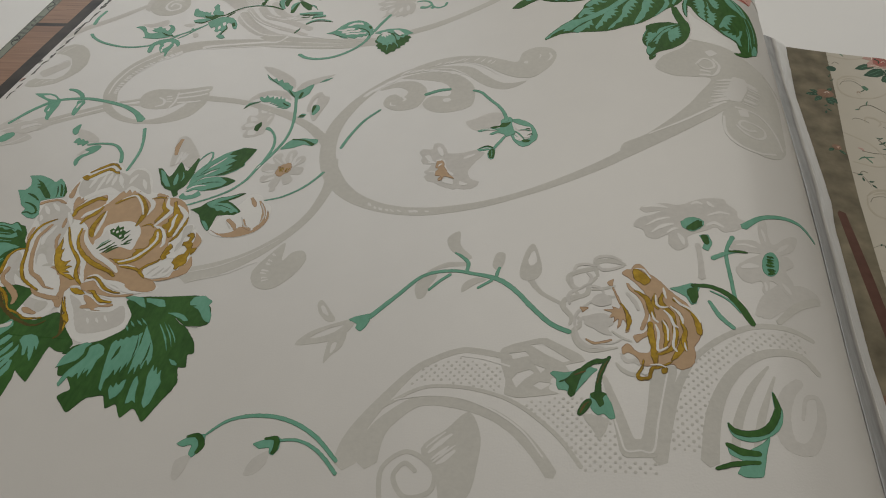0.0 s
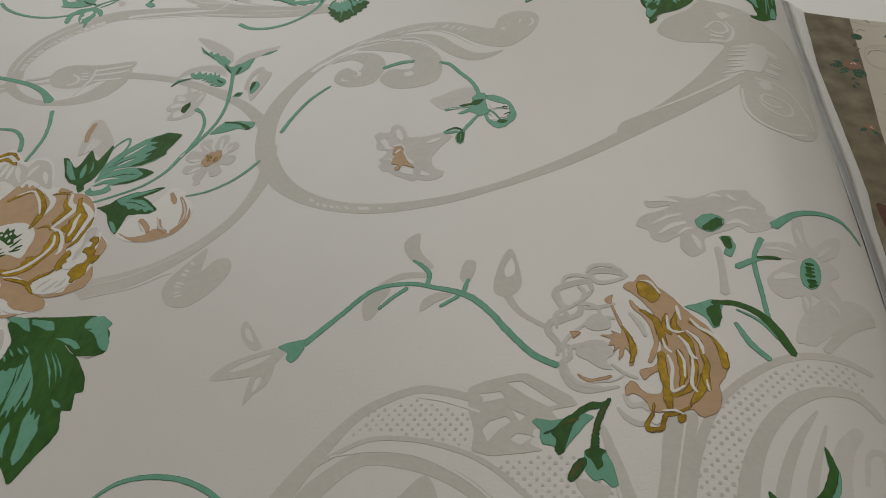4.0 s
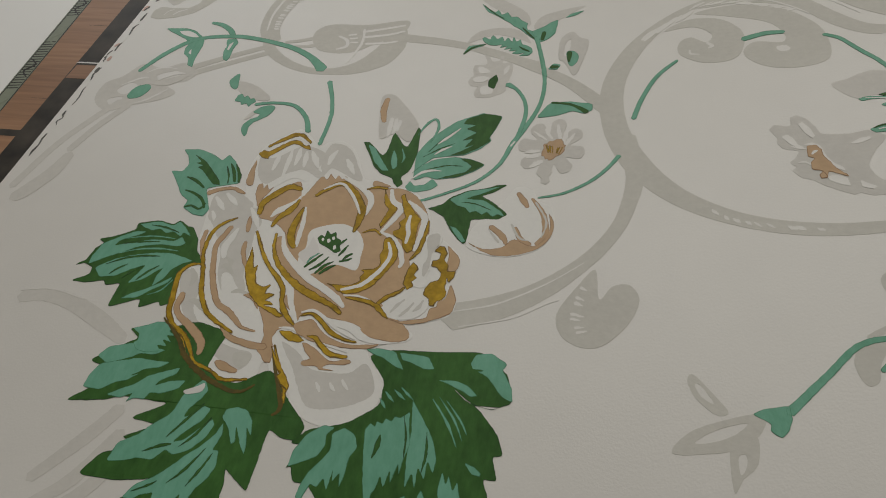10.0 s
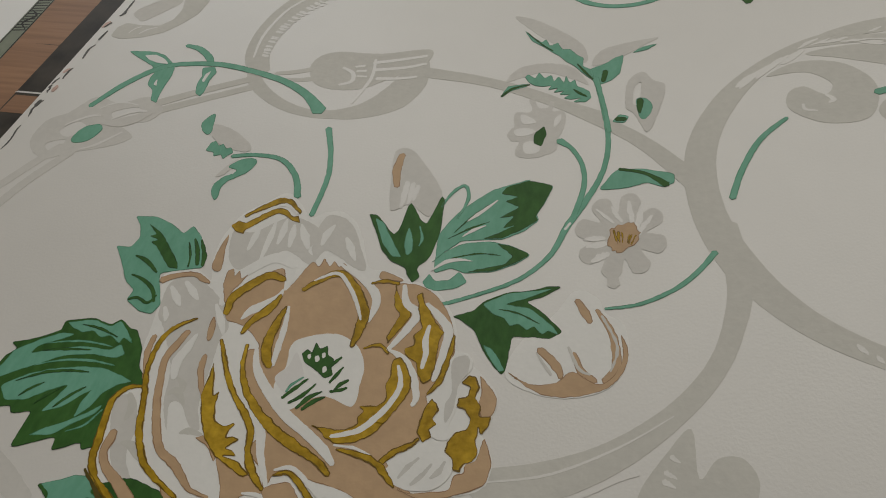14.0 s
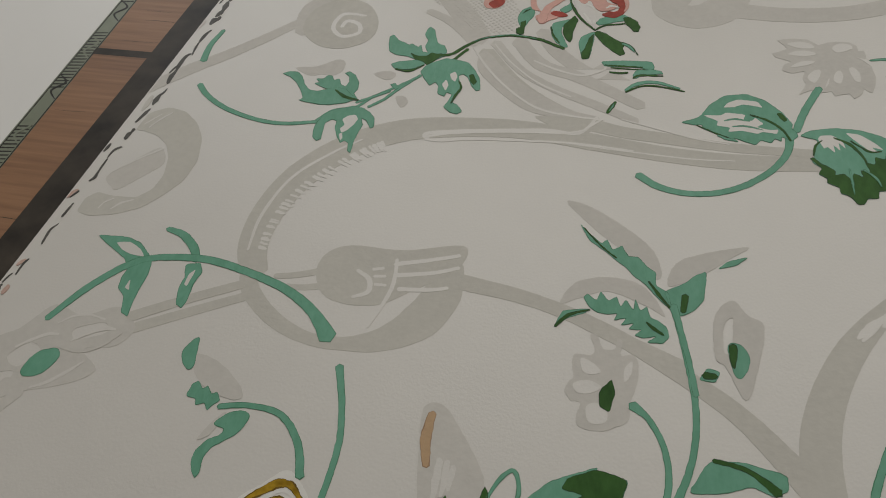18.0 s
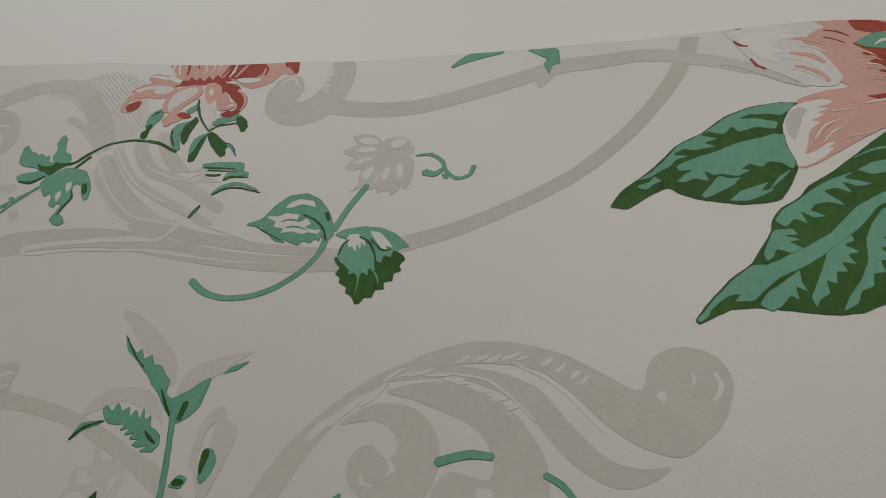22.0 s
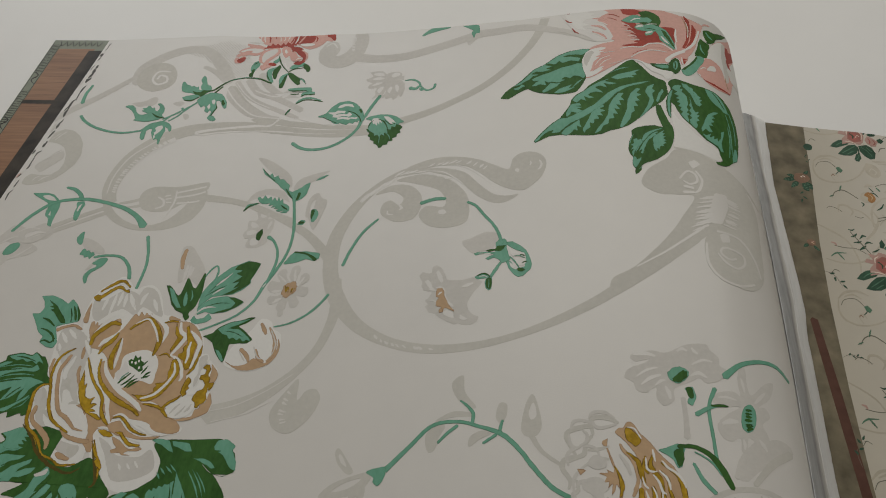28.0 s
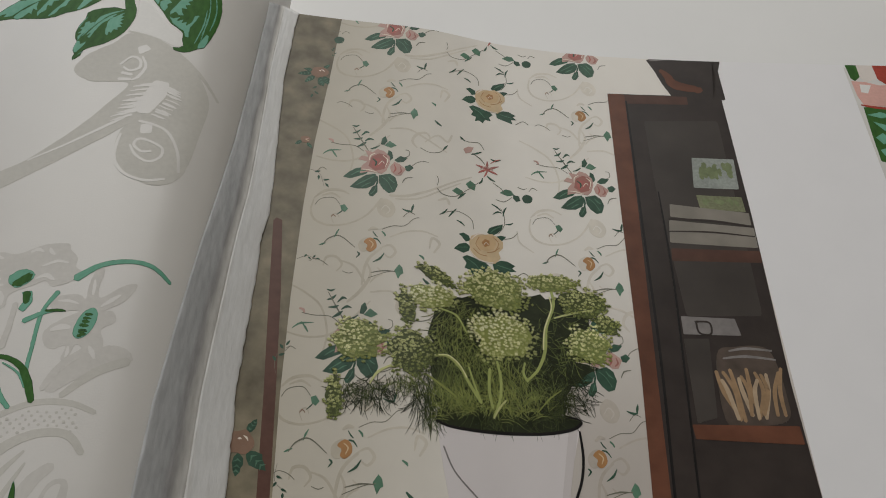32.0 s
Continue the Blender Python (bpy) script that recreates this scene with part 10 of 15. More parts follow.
# red and pink flower cut by the top edge
red = patch("flower_head", [(0.09, 26.94), (4.99, 26.82), (5.36, 24.74), (5.12, 24.59), (4.77, 24.71), (4.54, 24.30), (4.17, 24.05), (3.71, 23.91), (3.29, 24.12), (2.88, 24.45), (2.29, 24.59), (1.11, 24.45), (0.74, 24.57), (0.37, 24.68), (0.02, 25.07), (-0.34, 25.64), (-0.67, 26.89)], PINK, page, 2, label="red and pink flower in raised ink, cut by the edge")
patch("petal", [(-0.82, 24.73), (-0.29, 24.63), (0.19, 24.54), (0.78, 24.43), (0.86, 24.17), (0.29, 24.21), (-0.43, 24.35), (-0.76, 24.53)], PINK, red, 2)
blob("petal", [(-1.23, 23.82), (-0.93, 24.18), (-0.44, 24.38), (0.25, 24.34), (0.59, 24.09), (0.50, 23.69), (0.08, 23.47), (-0.42, 23.52), (-0.78, 23.40), (-0.99, 23.12), (-1.23, 23.42), (-1.27, 23.03), (-1.22, 22.78), (-1.05, 22.67), (-0.76, 22.72), (-0.58, 22.96), (-0.56, 23.28), (-0.80, 23.46), (-1.03, 23.31), (-1.25, 23.22), (-1.25, 23.48), (-1.02, 23.77)], PINK, red, 2)
blob("petal_tone", [(-1.10, 22.92), (-1.01, 23.12), (-0.80, 23.26), (-0.61, 23.31), (-0.56, 23.03), (-0.68, 22.80), (-0.89, 22.71)], RED, red, 3)
blob("petal_gap", [(-1.06, 23.90), (-0.69, 24.13), (-0.21, 24.23), (0.26, 24.17), (0.48, 24.02), (0.30, 23.81), (0.00, 23.72), (-0.30, 23.83), (-0.26, 23.96), (-0.64, 23.97), (-0.87, 23.81)], PALE, red, 3)
blob("petal_streak", [(-0.49, 23.88), (-0.22, 24.07), (0.13, 24.00), (-0.03, 23.82), (-0.30, 23.76)], PINK, red, 3)
blob("petal", [(0.47, 22.80), (0.35, 23.33), (0.43, 23.75), (0.77, 24.10), (1.21, 24.25), (1.58, 24.19), (1.74, 23.80), (1.61, 23.48), (1.38, 23.16), (1.18, 22.90), (1.08, 22.52), (1.06, 22.15), (0.87, 21.96), (0.71, 22.32), (0.79, 22.63)], PINK, red, 4)
blob("petal_gap", [(0.65, 22.93), (0.56, 23.34), (0.66, 23.74), (0.97, 24.01), (1.34, 24.12), (1.53, 23.93), (1.38, 23.54), (1.08, 23.21), (0.90, 22.95), (0.81, 22.69)], PALE, red, 5)
blob("petal", [(0.65, 22.37), (1.02, 22.58), (1.36, 22.72), (1.43, 22.35), (1.15, 22.16), (0.91, 21.96)], PINK, red, 4)
blob("petal_tone", [(1.17, 22.59), (1.36, 22.72), (1.72, 22.54), (1.71, 22.42), (1.46, 22.38), (1.28, 22.44)], RED, red, 5)
blob("petal", [(1.76, 23.87), (1.74, 24.26), (2.02, 24.36), (2.33, 24.20), (2.53, 23.81), (2.59, 23.23), (2.68, 22.62), (2.74, 22.07), (2.74, 21.78), (2.56, 21.84), (2.25, 22.31), (1.99, 22.92)], PALE, red, 4)
blob("petal_streak", [(1.81, 23.87), (1.79, 24.23), (2.03, 24.33), (2.33, 24.20), (2.54, 23.74), (2.70, 23.80), (2.90, 23.55), (3.07, 23.23), (3.36, 23.10), (3.29, 22.86), (2.90, 22.74), (2.62, 22.98), (2.43, 23.36), (2.27, 23.17), (2.04, 23.36)], PINK, red, 5)
blob("petal_gap", [(1.99, 23.94), (2.07, 24.03), (2.20, 23.81), (2.21, 23.61), (2.08, 23.68)], WHITE, red, 6)
stroke("petal_gap", [(2.28, 23.11), (2.47, 23.05), (2.61, 22.86)], [0.54, 0.81, 0.54], WHITE, red, 6)
stroke("petal_gap", [(2.29, 22.61), (2.48, 22.25), (2.63, 21.95), (2.67, 22.19)], [0.52, 1.03, 0.77, 0.52], WHITE, red, 6)
blob("petal_tone", [(2.38, 24.20), (2.71, 24.26), (3.20, 24.05), (3.47, 23.66), (3.64, 23.16), (3.66, 22.73), (3.55, 22.49), (3.33, 22.37), (3.06, 22.43), (2.93, 22.61), (3.21, 22.67), (3.43, 22.79), (3.40, 23.10), (3.18, 23.29), (2.92, 23.61), (2.74, 23.80), (2.54, 23.74)], RED, red, 4)
patch("petal_tone", [(2.90, 22.55), (3.11, 22.74), (3.44, 22.67), (3.55, 22.85), (3.65, 22.61), (3.42, 22.37), (3.07, 22.40)], RED, red, 5)
stroke("petal_edge", [(3.21, 23.86), (3.53, 23.60), (3.72, 23.16), (3.66, 22.73)], [1.07, 1.60, 1.33, 0.80], PINK, red, 5)
stroke("petal_gap", [(3.02, 22.92), (3.20, 23.04), (3.44, 22.95)], [0.53, 1.07, 0.53], WHITE, red, 6)
stroke("petal_gap", [(3.19, 23.92), (3.44, 23.79), (3.65, 23.53)], [0.27, 0.82, 0.27], WHITE, red, 6)
patch("flower_heart", [(0.62, 24.23), (0.63, 24.56), (0.91, 24.51), (0.92, 24.78), (1.22, 24.52), (1.30, 24.72), (1.60, 24.46), (1.68, 24.80), (1.89, 24.53), (2.02, 24.86), (2.23, 24.59), (2.46, 24.73), (2.73, 24.52), (2.49, 24.26), (2.78, 24.00), (2.46, 24.07), (2.14, 24.26), (1.91, 24.13), (1.56, 24.29), (1.27, 24.05), (1.08, 24.25)], RED, red, 3)
patch("petal_tone", [(2.37, 25.72), (3.69, 25.67), (3.94, 25.15), (3.90, 24.75), (3.57, 24.50), (3.10, 24.45), (2.67, 24.59), (2.34, 24.66), (2.43, 25.00)], RED, red, 3)
stroke("petal_streak", [(2.83, 24.65), (2.97, 24.98), (3.16, 25.45)], [0.86, 1.43, 0.86], PINK, red, 4)
stroke("petal_gap", [(2.56, 24.66), (2.65, 24.99), (2.66, 25.47)], [0.57, 1.15, 0.57], WHITE, red, 4)
blob("petal_gap", [(2.95, 24.52), (3.33, 24.57), (3.92, 24.49), (3.91, 24.32), (3.54, 24.24), (3.18, 24.31)], WHITE, red, 5)
stroke("petal_gap", [(2.50, 24.39), (2.78, 24.32), (3.11, 24.22)], [0.28, 0.84, 0.56], WHITE, red, 5)
patch("petal_tone", [(4.62, 25.62), (5.24, 25.58), (5.40, 24.74), (5.32, 24.62), (5.13, 24.82), (4.96, 25.03), (4.77, 25.11)], RED, red, 3)
stroke("petal_streak", [(3.89, 25.29), (4.06, 25.01), (4.05, 24.68)], [0.85, 1.13, 0.57], RED, red, 3)
stroke("petal_streak", [(0.44, 25.80), (0.65, 25.32), (0.72, 24.84)], [0.58, 1.17, 0.58], RED, red, 3)
stroke("petal_streak", [(0.89, 25.68), (0.99, 25.47), (1.10, 25.26)], [0.29, 0.59, 0.29], RED, red, 3)
stroke("petal_streak", [(2.21, 24.66), (2.32, 25.06), (2.39, 25.47)], [0.58, 0.87, 0.29], RED, red, 3)
stroke("petal_streak", [(0.44, 24.15), (0.80, 24.30), (1.22, 24.22)], [0.56, 0.85, 0.28], RED, red, 3)
stroke("petal_gap", [(0.19, 25.71), (0.25, 25.29), (0.39, 24.89)], [0.58, 0.87, 0.58], WHITE, red, 4)
stroke("petal_gap", [(0.01, 25.56), (-0.00, 25.14), (0.28, 24.81)], [0.58, 0.87, 0.58], WHITE, red, 4)
stroke("petal_gap", [(1.22, 25.61), (1.41, 25.27), (1.46, 24.93)], [0.29, 0.58, 0.29], WHITE, red, 4)
stroke("petal_gap", [(1.63, 25.62), (1.73, 25.27), (1.71, 25.00)], [0.29, 0.58, 0.29], WHITE, red, 4)
stroke("petal_gap", [(2.04, 25.62), (2.00, 25.27), (1.98, 25.00)], [0.29, 0.58, 0.29], WHITE, red, 4)
stroke("petal_gap", [(-0.73, 24.87), (-0.37, 24.87), (0.02, 24.79)], [0.57, 1.15, 0.57], SCROLL2, red, 2)
stroke("petal_gap", [(0.06, 24.66), (0.43, 24.48), (0.87, 24.34)], [0.57, 1.13, 0.57], WHITE, red, 3)
patch("flower_leaf", [(0.10, 21.97), (0.05, 22.36), (0.15, 22.71), (0.42, 22.95), (0.62, 22.62), (0.59, 22.31), (0.45, 22.06), (0.39, 21.75), (0.34, 21.51)], TEAL, red, 3)
patch("flower_leaf", [(0.13, 21.37), (0.09, 21.61), (0.22, 21.74), (0.18, 21.97), (0.35, 22.11), (0.39, 21.87), (0.38, 21.63), (0.40, 21.33), (0.28, 21.30)], DGREEN, red, 4)
stroke("leaf_streak", [(0.19, 22.47), (0.30, 22.66), (0.44, 22.76)], [0.27, 0.53, 0.27], DGREEN, red, 4)
patch("flower_leaf", [(1.52, 20.97), (1.34, 21.33), (1.26, 21.74), (1.31, 22.04), (1.61, 22.18), (1.91, 22.30), (1.82, 22.06), (1.64, 21.82), (1.66, 21.46), (1.81, 21.12), (1.97, 20.73), (1.80, 20.72)], TEAL, red, 3)
patch("flower_leaf", [(1.85, 21.12), (1.68, 21.52), (1.68, 21.94), (1.85, 22.24), (1.99, 22.49), (2.14, 22.25), (2.10, 21.95), (2.04, 21.59), (2.05, 21.13), (2.00, 21.01)], DGREEN, red, 4)
stroke("leaf_edge", [(1.26, 21.80), (1.40, 21.34), (1.65, 20.94)], [0.51, 0.76, 0.51], DGREEN, red, 4)
patch("flower_leaf", [(1.43, 22.78), (1.55, 22.97), (1.72, 23.10), (1.78, 23.36), (1.91, 22.92), (1.79, 22.73), (1.61, 22.60)], TEAL, red, 4)
stroke("stem", [(1.74, 23.42), (1.93, 22.86), (2.27, 22.25), (2.77, 21.66)], [0.52, 1.05, 0.78, 0.52], DGREEN, red, 5)
patch("flower_leaf", [(2.74, 22.07), (2.84, 22.31), (3.06, 22.43), (3.38, 22.49), (3.62, 22.55), (3.82, 22.42), (3.67, 22.19), (3.35, 22.13), (3.09, 22.01), (2.86, 21.95)], TEAL, red, 3)
patch("flower_leaf", [(3.63, 22.37), (3.82, 22.42), (4.09, 22.18), (4.22, 21.88), (4.19, 21.60), (4.02, 21.60), (3.88, 21.83), (3.72, 22.01)], DGREEN, red, 4)
stroke("leaf_edge", [(2.76, 21.69), (3.07, 21.95), (3.51, 22.01), (3.78, 22.07)], [0.51, 0.77, 0.51], DGREEN, red, 4)
patch("flower_leaf", [(2.72, 21.54), (2.85, 21.66), (3.15, 21.49), (3.43, 21.20), (3.78, 20.97), (3.73, 20.70), (3.84, 20.42), (3.66, 20.34), (3.39, 20.58), (3.10, 20.92), (2.90, 21.20)], DGREEN, red, 3)
stroke("leaf_edge", [(3.64, 21.03), (3.92, 20.86), (4.12, 20.59), (4.23, 20.37)], [0.72, 0.97, 0.48, 0.24], DGREEN, red, 3)
stroke("leaf_streak", [(3.70, 20.95), (3.91, 20.83), (4.11, 20.53)], [0.73, 0.98, 0.49], TEAL, red, 4)
patch("flower_leaf", [(2.75, 21.60), (2.53, 21.48), (2.33, 21.31), (2.27, 20.96), (2.38, 20.51), (2.46, 20.18), (2.67, 20.13), (2.74, 20.47), (2.75, 20.86), (2.78, 21.20)], TEAL, red, 3)
patch("flower_leaf", [(2.74, 21.49), (2.60, 21.25), (2.55, 20.97), (2.51, 20.68), (2.41, 20.46), (2.47, 20.13), (2.70, 20.16), (2.72, 20.52), (2.75, 20.86)], DGREEN, red, 4)
patch("grass_mark", [(3.10, 20.03), (3.70, 20.09), (4.68, 20.04), (4.78, 19.78), (4.75, 19.62), (4.29, 19.73), (3.69, 19.77), (3.21, 19.79)], TEAL, page, 3, label="green brush mark in raised ink")
stroke("grass_mark", [(3.23, 19.85), (3.78, 19.80), (4.40, 19.75)], [0.47, 0.71, 0.47], DGREEN, page, 4, label="green brush mark in raised ink")
stroke("grass_mark", [(3.43, 19.72), (3.92, 19.67), (4.59, 19.62)], [0.47, 0.47, 0.23], DGREEN, page, 4, label="green brush mark in raised ink")
stroke("grass_mark", [(3.41, 19.51), (3.70, 19.46), (3.96, 19.49)], [0.70, 0.93, 0.70], DGREEN, page, 4, label="green brush mark in raised ink")
patch("grass_mark", [(4.11, 19.36), (4.24, 19.62), (4.57, 19.70), (4.99, 19.57), (5.06, 19.42), (4.68, 19.41), (4.39, 19.34), (4.23, 19.20)], TEAL, page, 3, label="green brush mark in raised ink")
stroke("grass_mark", [(4.15, 19.23), (4.38, 19.36), (5.04, 19.34)], [0.69, 0.92, 0.46], DGREEN, page, 4, label="green brush mark in raised ink")
stroke("grass_mark", [(3.96, 18.64), (4.30, 18.95), (4.85, 19.03), (5.56, 18.74)], [0.90, 1.57, 1.35, 0.67], TEAL, page, 3, label="green brush mark in raised ink")
stroke("grass_mark", [(3.98, 18.57), (4.37, 18.82), (4.85, 18.86), (5.70, 18.62)], [0.67, 0.67, 0.67, 0.45], DGREEN, page, 4, label="green brush mark in raised ink")
stroke("grass_mark", [(3.49, 17.58), (3.60, 17.85), (3.69, 18.09)], [0.88, 1.53, 0.88], DGREEN, page, 3, label="green brush mark in raised ink")
stroke("grass_mark", [(3.54, 17.67), (3.62, 17.87), (3.66, 18.04)], [0.22, 0.66, 0.22], TEAL, page, 4, label="green brush mark in raised ink")

# great pink rose near the gutter
pink = patch("rose_bloom", [(22.57, 23.78), (22.94, 24.24), (23.67, 24.30), (25.43, 24.09), (26.28, 23.82), (27.12, 23.53), (28.13, 23.13), (28.70, 22.91), (28.53, 22.45), (28.25, 21.58), (28.01, 20.74), (27.78, 20.18), (27.51, 19.78), (27.31, 19.29), (27.18, 18.98), (27.05, 19.06), (27.01, 19.38), (26.85, 19.61), (26.55, 19.44), (26.34, 19.10), (26.01, 18.94), (25.55, 18.92), (25.09, 18.96), (24.72, 19.24), (24.34, 19.33), (24.02, 19.25), (23.69, 19.04), (23.21, 18.71), (22.72, 18.36), (22.24, 18.03), (21.93, 17.90), (21.69, 17.92), (21.54, 18.28), (21.46, 18.83), (21.49, 19.42), (21.63, 19.88), (21.85, 20.29), (22.14, 20.54), (22.65, 20.75), (23.48, 20.88), (22.84, 21.45), (22.18, 22.41), (22.37, 23.23)], PINK, page, 2, label="large pink and red rose in raised ink")
patch("petal", [(20.25, 23.92), (20.91, 24.09), (21.84, 24.14), (22.57, 24.08), (23.19, 23.59), (22.73, 23.32), (22.45, 22.92), (22.88, 22.49), (23.16, 21.88), (23.34, 21.32), (23.15, 20.98), (22.82, 20.93), (22.32, 21.07), (21.98, 21.41), (21.55, 21.78), (21.11, 22.16), (20.84, 22.68), (20.55, 23.28)], PALE, pink, 3)
patch("petal_gap", [(20.54, 23.82), (21.19, 23.89), (21.84, 23.84), (22.38, 23.58), (22.02, 23.43), (22.55, 23.19), (21.83, 23.13), (21.56, 22.90), (22.00, 22.56), (21.56, 22.50), (21.82, 22.10), (21.29, 22.34), (20.96, 22.82), (20.74, 23.29)], WHITE, pink, 4)
patch("petal_tone", [(20.11, 22.57), (20.57, 22.46), (21.02, 22.07), (21.55, 21.67), (21.98, 21.30), (22.49, 21.09), (22.32, 20.97), (21.81, 21.23), (21.20, 21.70), (20.57, 22.12), (20.12, 22.28)], SCROLL2, pink, 3)
stroke("petal_streak", [(22.96, 21.17), (22.67, 21.59), (22.17, 21.91)], [1.10, 1.76, 0.66], PINK, pink, 4)
stroke("petal_streak", [(22.94, 21.98), (22.61, 22.32), (22.09, 22.49)], [1.14, 1.82, 0.45], PINK, pink, 4)
stroke("petal_streak", [(23.03, 22.80), (22.72, 23.03), (22.19, 23.15)], [1.17, 2.10, 0.47], PINK, pink, 4)
stroke("petal_gap", [(21.99, 21.84), (22.42, 21.64), (22.86, 21.23)], [0.22, 0.67, 0.44], WHITE, pink, 5)
stroke("petal_gap", [(21.82, 22.32), (22.35, 22.15), (22.76, 21.74)], [0.23, 0.68, 0.45], WHITE, pink, 5)
stroke("petal_gap", [(22.36, 22.77), (22.71, 22.69), (23.05, 22.40)], [0.23, 0.69, 0.46], WHITE, pink, 5)
stroke("petal_edge", [(20.31, 23.94), (20.54, 24.00), (20.82, 23.87)], [0.76, 1.26, 0.76], RED, pink, 5)
stroke("petal_edge", [(20.59, 23.33), (20.74, 23.11), (20.96, 23.00)], [0.49, 0.97, 0.49], RED, pink, 5)
stroke("petal_edge", [(21.00, 22.41), (21.15, 22.10), (21.36, 21.91)], [0.46, 0.93, 0.46], RED, pink, 5)
stroke("petal_edge", [(23.12, 23.42), (23.47, 23.31), (23.77, 23.09)], [0.23, 0.70, 0.23], RED, pink, 5)
stroke("petal_edge", [(23.08, 23.08), (23.35, 22.98), (23.62, 22.77)], [0.23, 0.46, 0.23], RED, pink, 5)
patch("rose_heart", [(23.79, 22.75), (24.11, 22.95), (24.60, 22.64), (24.75, 22.30), (25.23, 22.03), (25.91, 22.10), (26.30, 22.28), (26.77, 22.26), (26.96, 22.11), (26.82, 21.61), (26.84, 21.09), (26.85, 20.69), (26.69, 20.47), (26.53, 20.71), (26.26, 20.85), (25.76, 20.83), (25.33, 20.61), (24.99, 20.35), (24.61, 20.30), (24.10, 20.37), (23.78, 20.49), (24.28, 20.61), (24.78, 20.71), (24.46, 20.81), (24.80, 21.01), (24.33, 21.23), (24.70, 21.38), (24.28, 21.55), (24.53, 21.70), (24.11, 21.94), (24.32, 22.09), (23.96, 22.28), (24.14, 22.43)], RED, pink, 3)
patch("rose_heart", [(23.82, 23.85), (24.53, 23.92), (25.04, 23.67), (24.94, 23.38), (24.48, 23.22), (23.96, 23.36)], RED, pink, 3)
stroke("petal_streak", [(23.85, 22.12), (24.23, 22.15), (24.48, 21.98)], [0.67, 1.11, 0.22], PINK, pink, 4)
stroke("petal_streak", [(24.03, 21.67), (24.36, 21.66), (24.65, 21.54)], [0.65, 1.09, 0.22], PINK, pink, 4)
stroke("petal_streak", [(24.13, 21.19), (24.49, 21.18), (24.77, 21.07)], [0.64, 1.07, 0.21], PINK, pink, 4)
stroke("petal_gap", [(23.87, 22.45), (24.11, 22.38), (24.33, 22.20)], [0.22, 0.45, 0.22], WHITE, pink, 5)
stroke("petal_gap", [(24.00, 21.84), (24.30, 21.82), (24.53, 21.65)], [0.22, 0.44, 0.22], WHITE, pink, 5)
stroke("petal_gap", [(24.17, 21.34), (24.47, 21.33), (24.72, 21.22)], [0.21, 0.43, 0.21], WHITE, pink, 5)
stroke("petal_gap", [(24.31, 20.97), (24.54, 21.02), (24.83, 20.96)], [0.21, 0.64, 0.42], WHITE, pink, 5)
stroke("petal_edge", [(23.70, 20.20), (24.26, 20.36), (24.91, 20.35), (25.34, 20.66), (25.92, 20.73), (26.30, 20.55), (26.65, 20.17)], [0.42, 0.84, 0.84, 0.84, 0.84, 0.63], WHITE, pink, 5)
stroke("petal_edge", [(24.98, 20.25), (25.73, 20.52), (26.49, 20.21)], [1.67, 2.50, 1.67], PINK, pink, 4)
stroke("petal_edge", [(24.27, 19.43), (24.86, 19.91), (25.52, 20.11), (26.31, 20.00)], [0.61, 0.82, 0.82, 0.41], WHITE, pink, 5)
stroke("petal_edge", [(24.37, 19.72), (24.79, 20.01), (25.20, 20.13)], [0.20, 0.41, 0.20], RED, pink, 4)
patch("petal", [(21.52, 18.38), (21.47, 18.82), (21.53, 19.41), (21.66, 19.88), (21.88, 20.23), (22.22, 20.37), (22.64, 20.44), (22.93, 20.34), (22.79, 20.22), (22.46, 20.12), (22.82, 20.06), (22.46, 19.92), (22.65, 19.84), (22.28, 19.61), (22.51, 19.57), (22.19, 19.24), (22.10, 18.83), (22.02, 18.50), (22.34, 18.60), (22.58, 18.75), (22.77, 18.77), (22.57, 18.57), (22.73, 18.59), (22.41, 18.23), (22.01, 17.98), (21.71, 17.96)], WHITE, pink, 3)
patch("petal_tone", [(21.63, 19.64), (21.80, 20.05), (22.07, 20.20), (22.26, 20.06), (22.09, 19.79), (21.95, 19.33), (21.78, 18.89), (21.66, 19.15)], SCROLL2, pink, 4)
stroke("petal_streak", [(22.93, 19.65), (22.53, 19.28), (22.26, 18.76)], [0.80, 1.60, 0.80], PINK, pink, 4)
stroke("petal_streak", [(22.62, 18.98), (22.36, 18.65), (22.00, 18.43)], [0.59, 1.17, 0.78], PINK, pink, 4)
stroke("petal_gap", [(22.27, 18.90), (22.60, 19.41), (23.09, 19.63)], [0.20, 0.60, 0.20], WHITE, pink, 5)
stroke("petal_gap", [(22.49, 18.77), (22.75, 19.15), (23.18, 19.38)], [0.20, 0.59, 0.20], WHITE, pink, 5)
stroke("petal_gap", [(22.78, 19.92), (23.11, 19.97), (23.37, 19.98)], [0.20, 0.41, 0.20], WHITE, pink, 5)
stroke("petal_gap", [(23.06, 18.92), (23.54, 19.05), (23.96, 19.25)], [0.20, 0.39, 0.20], PALE, pink, 5)
patch("petal_edge", [(24.26, 19.34), (24.65, 19.24), (25.01, 19.00), (25.35, 18.83), (25.83, 18.71), (26.27, 18.55), (26.57, 18.30), (26.47, 18.03), (26.22, 17.67), (26.08, 17.62), (25.97, 18.00), (25.61, 18.16), (25.29, 18.33), (25.08, 18.64), (24.86, 19.00), (24.51, 19.14)], WHITE, pink, 4)
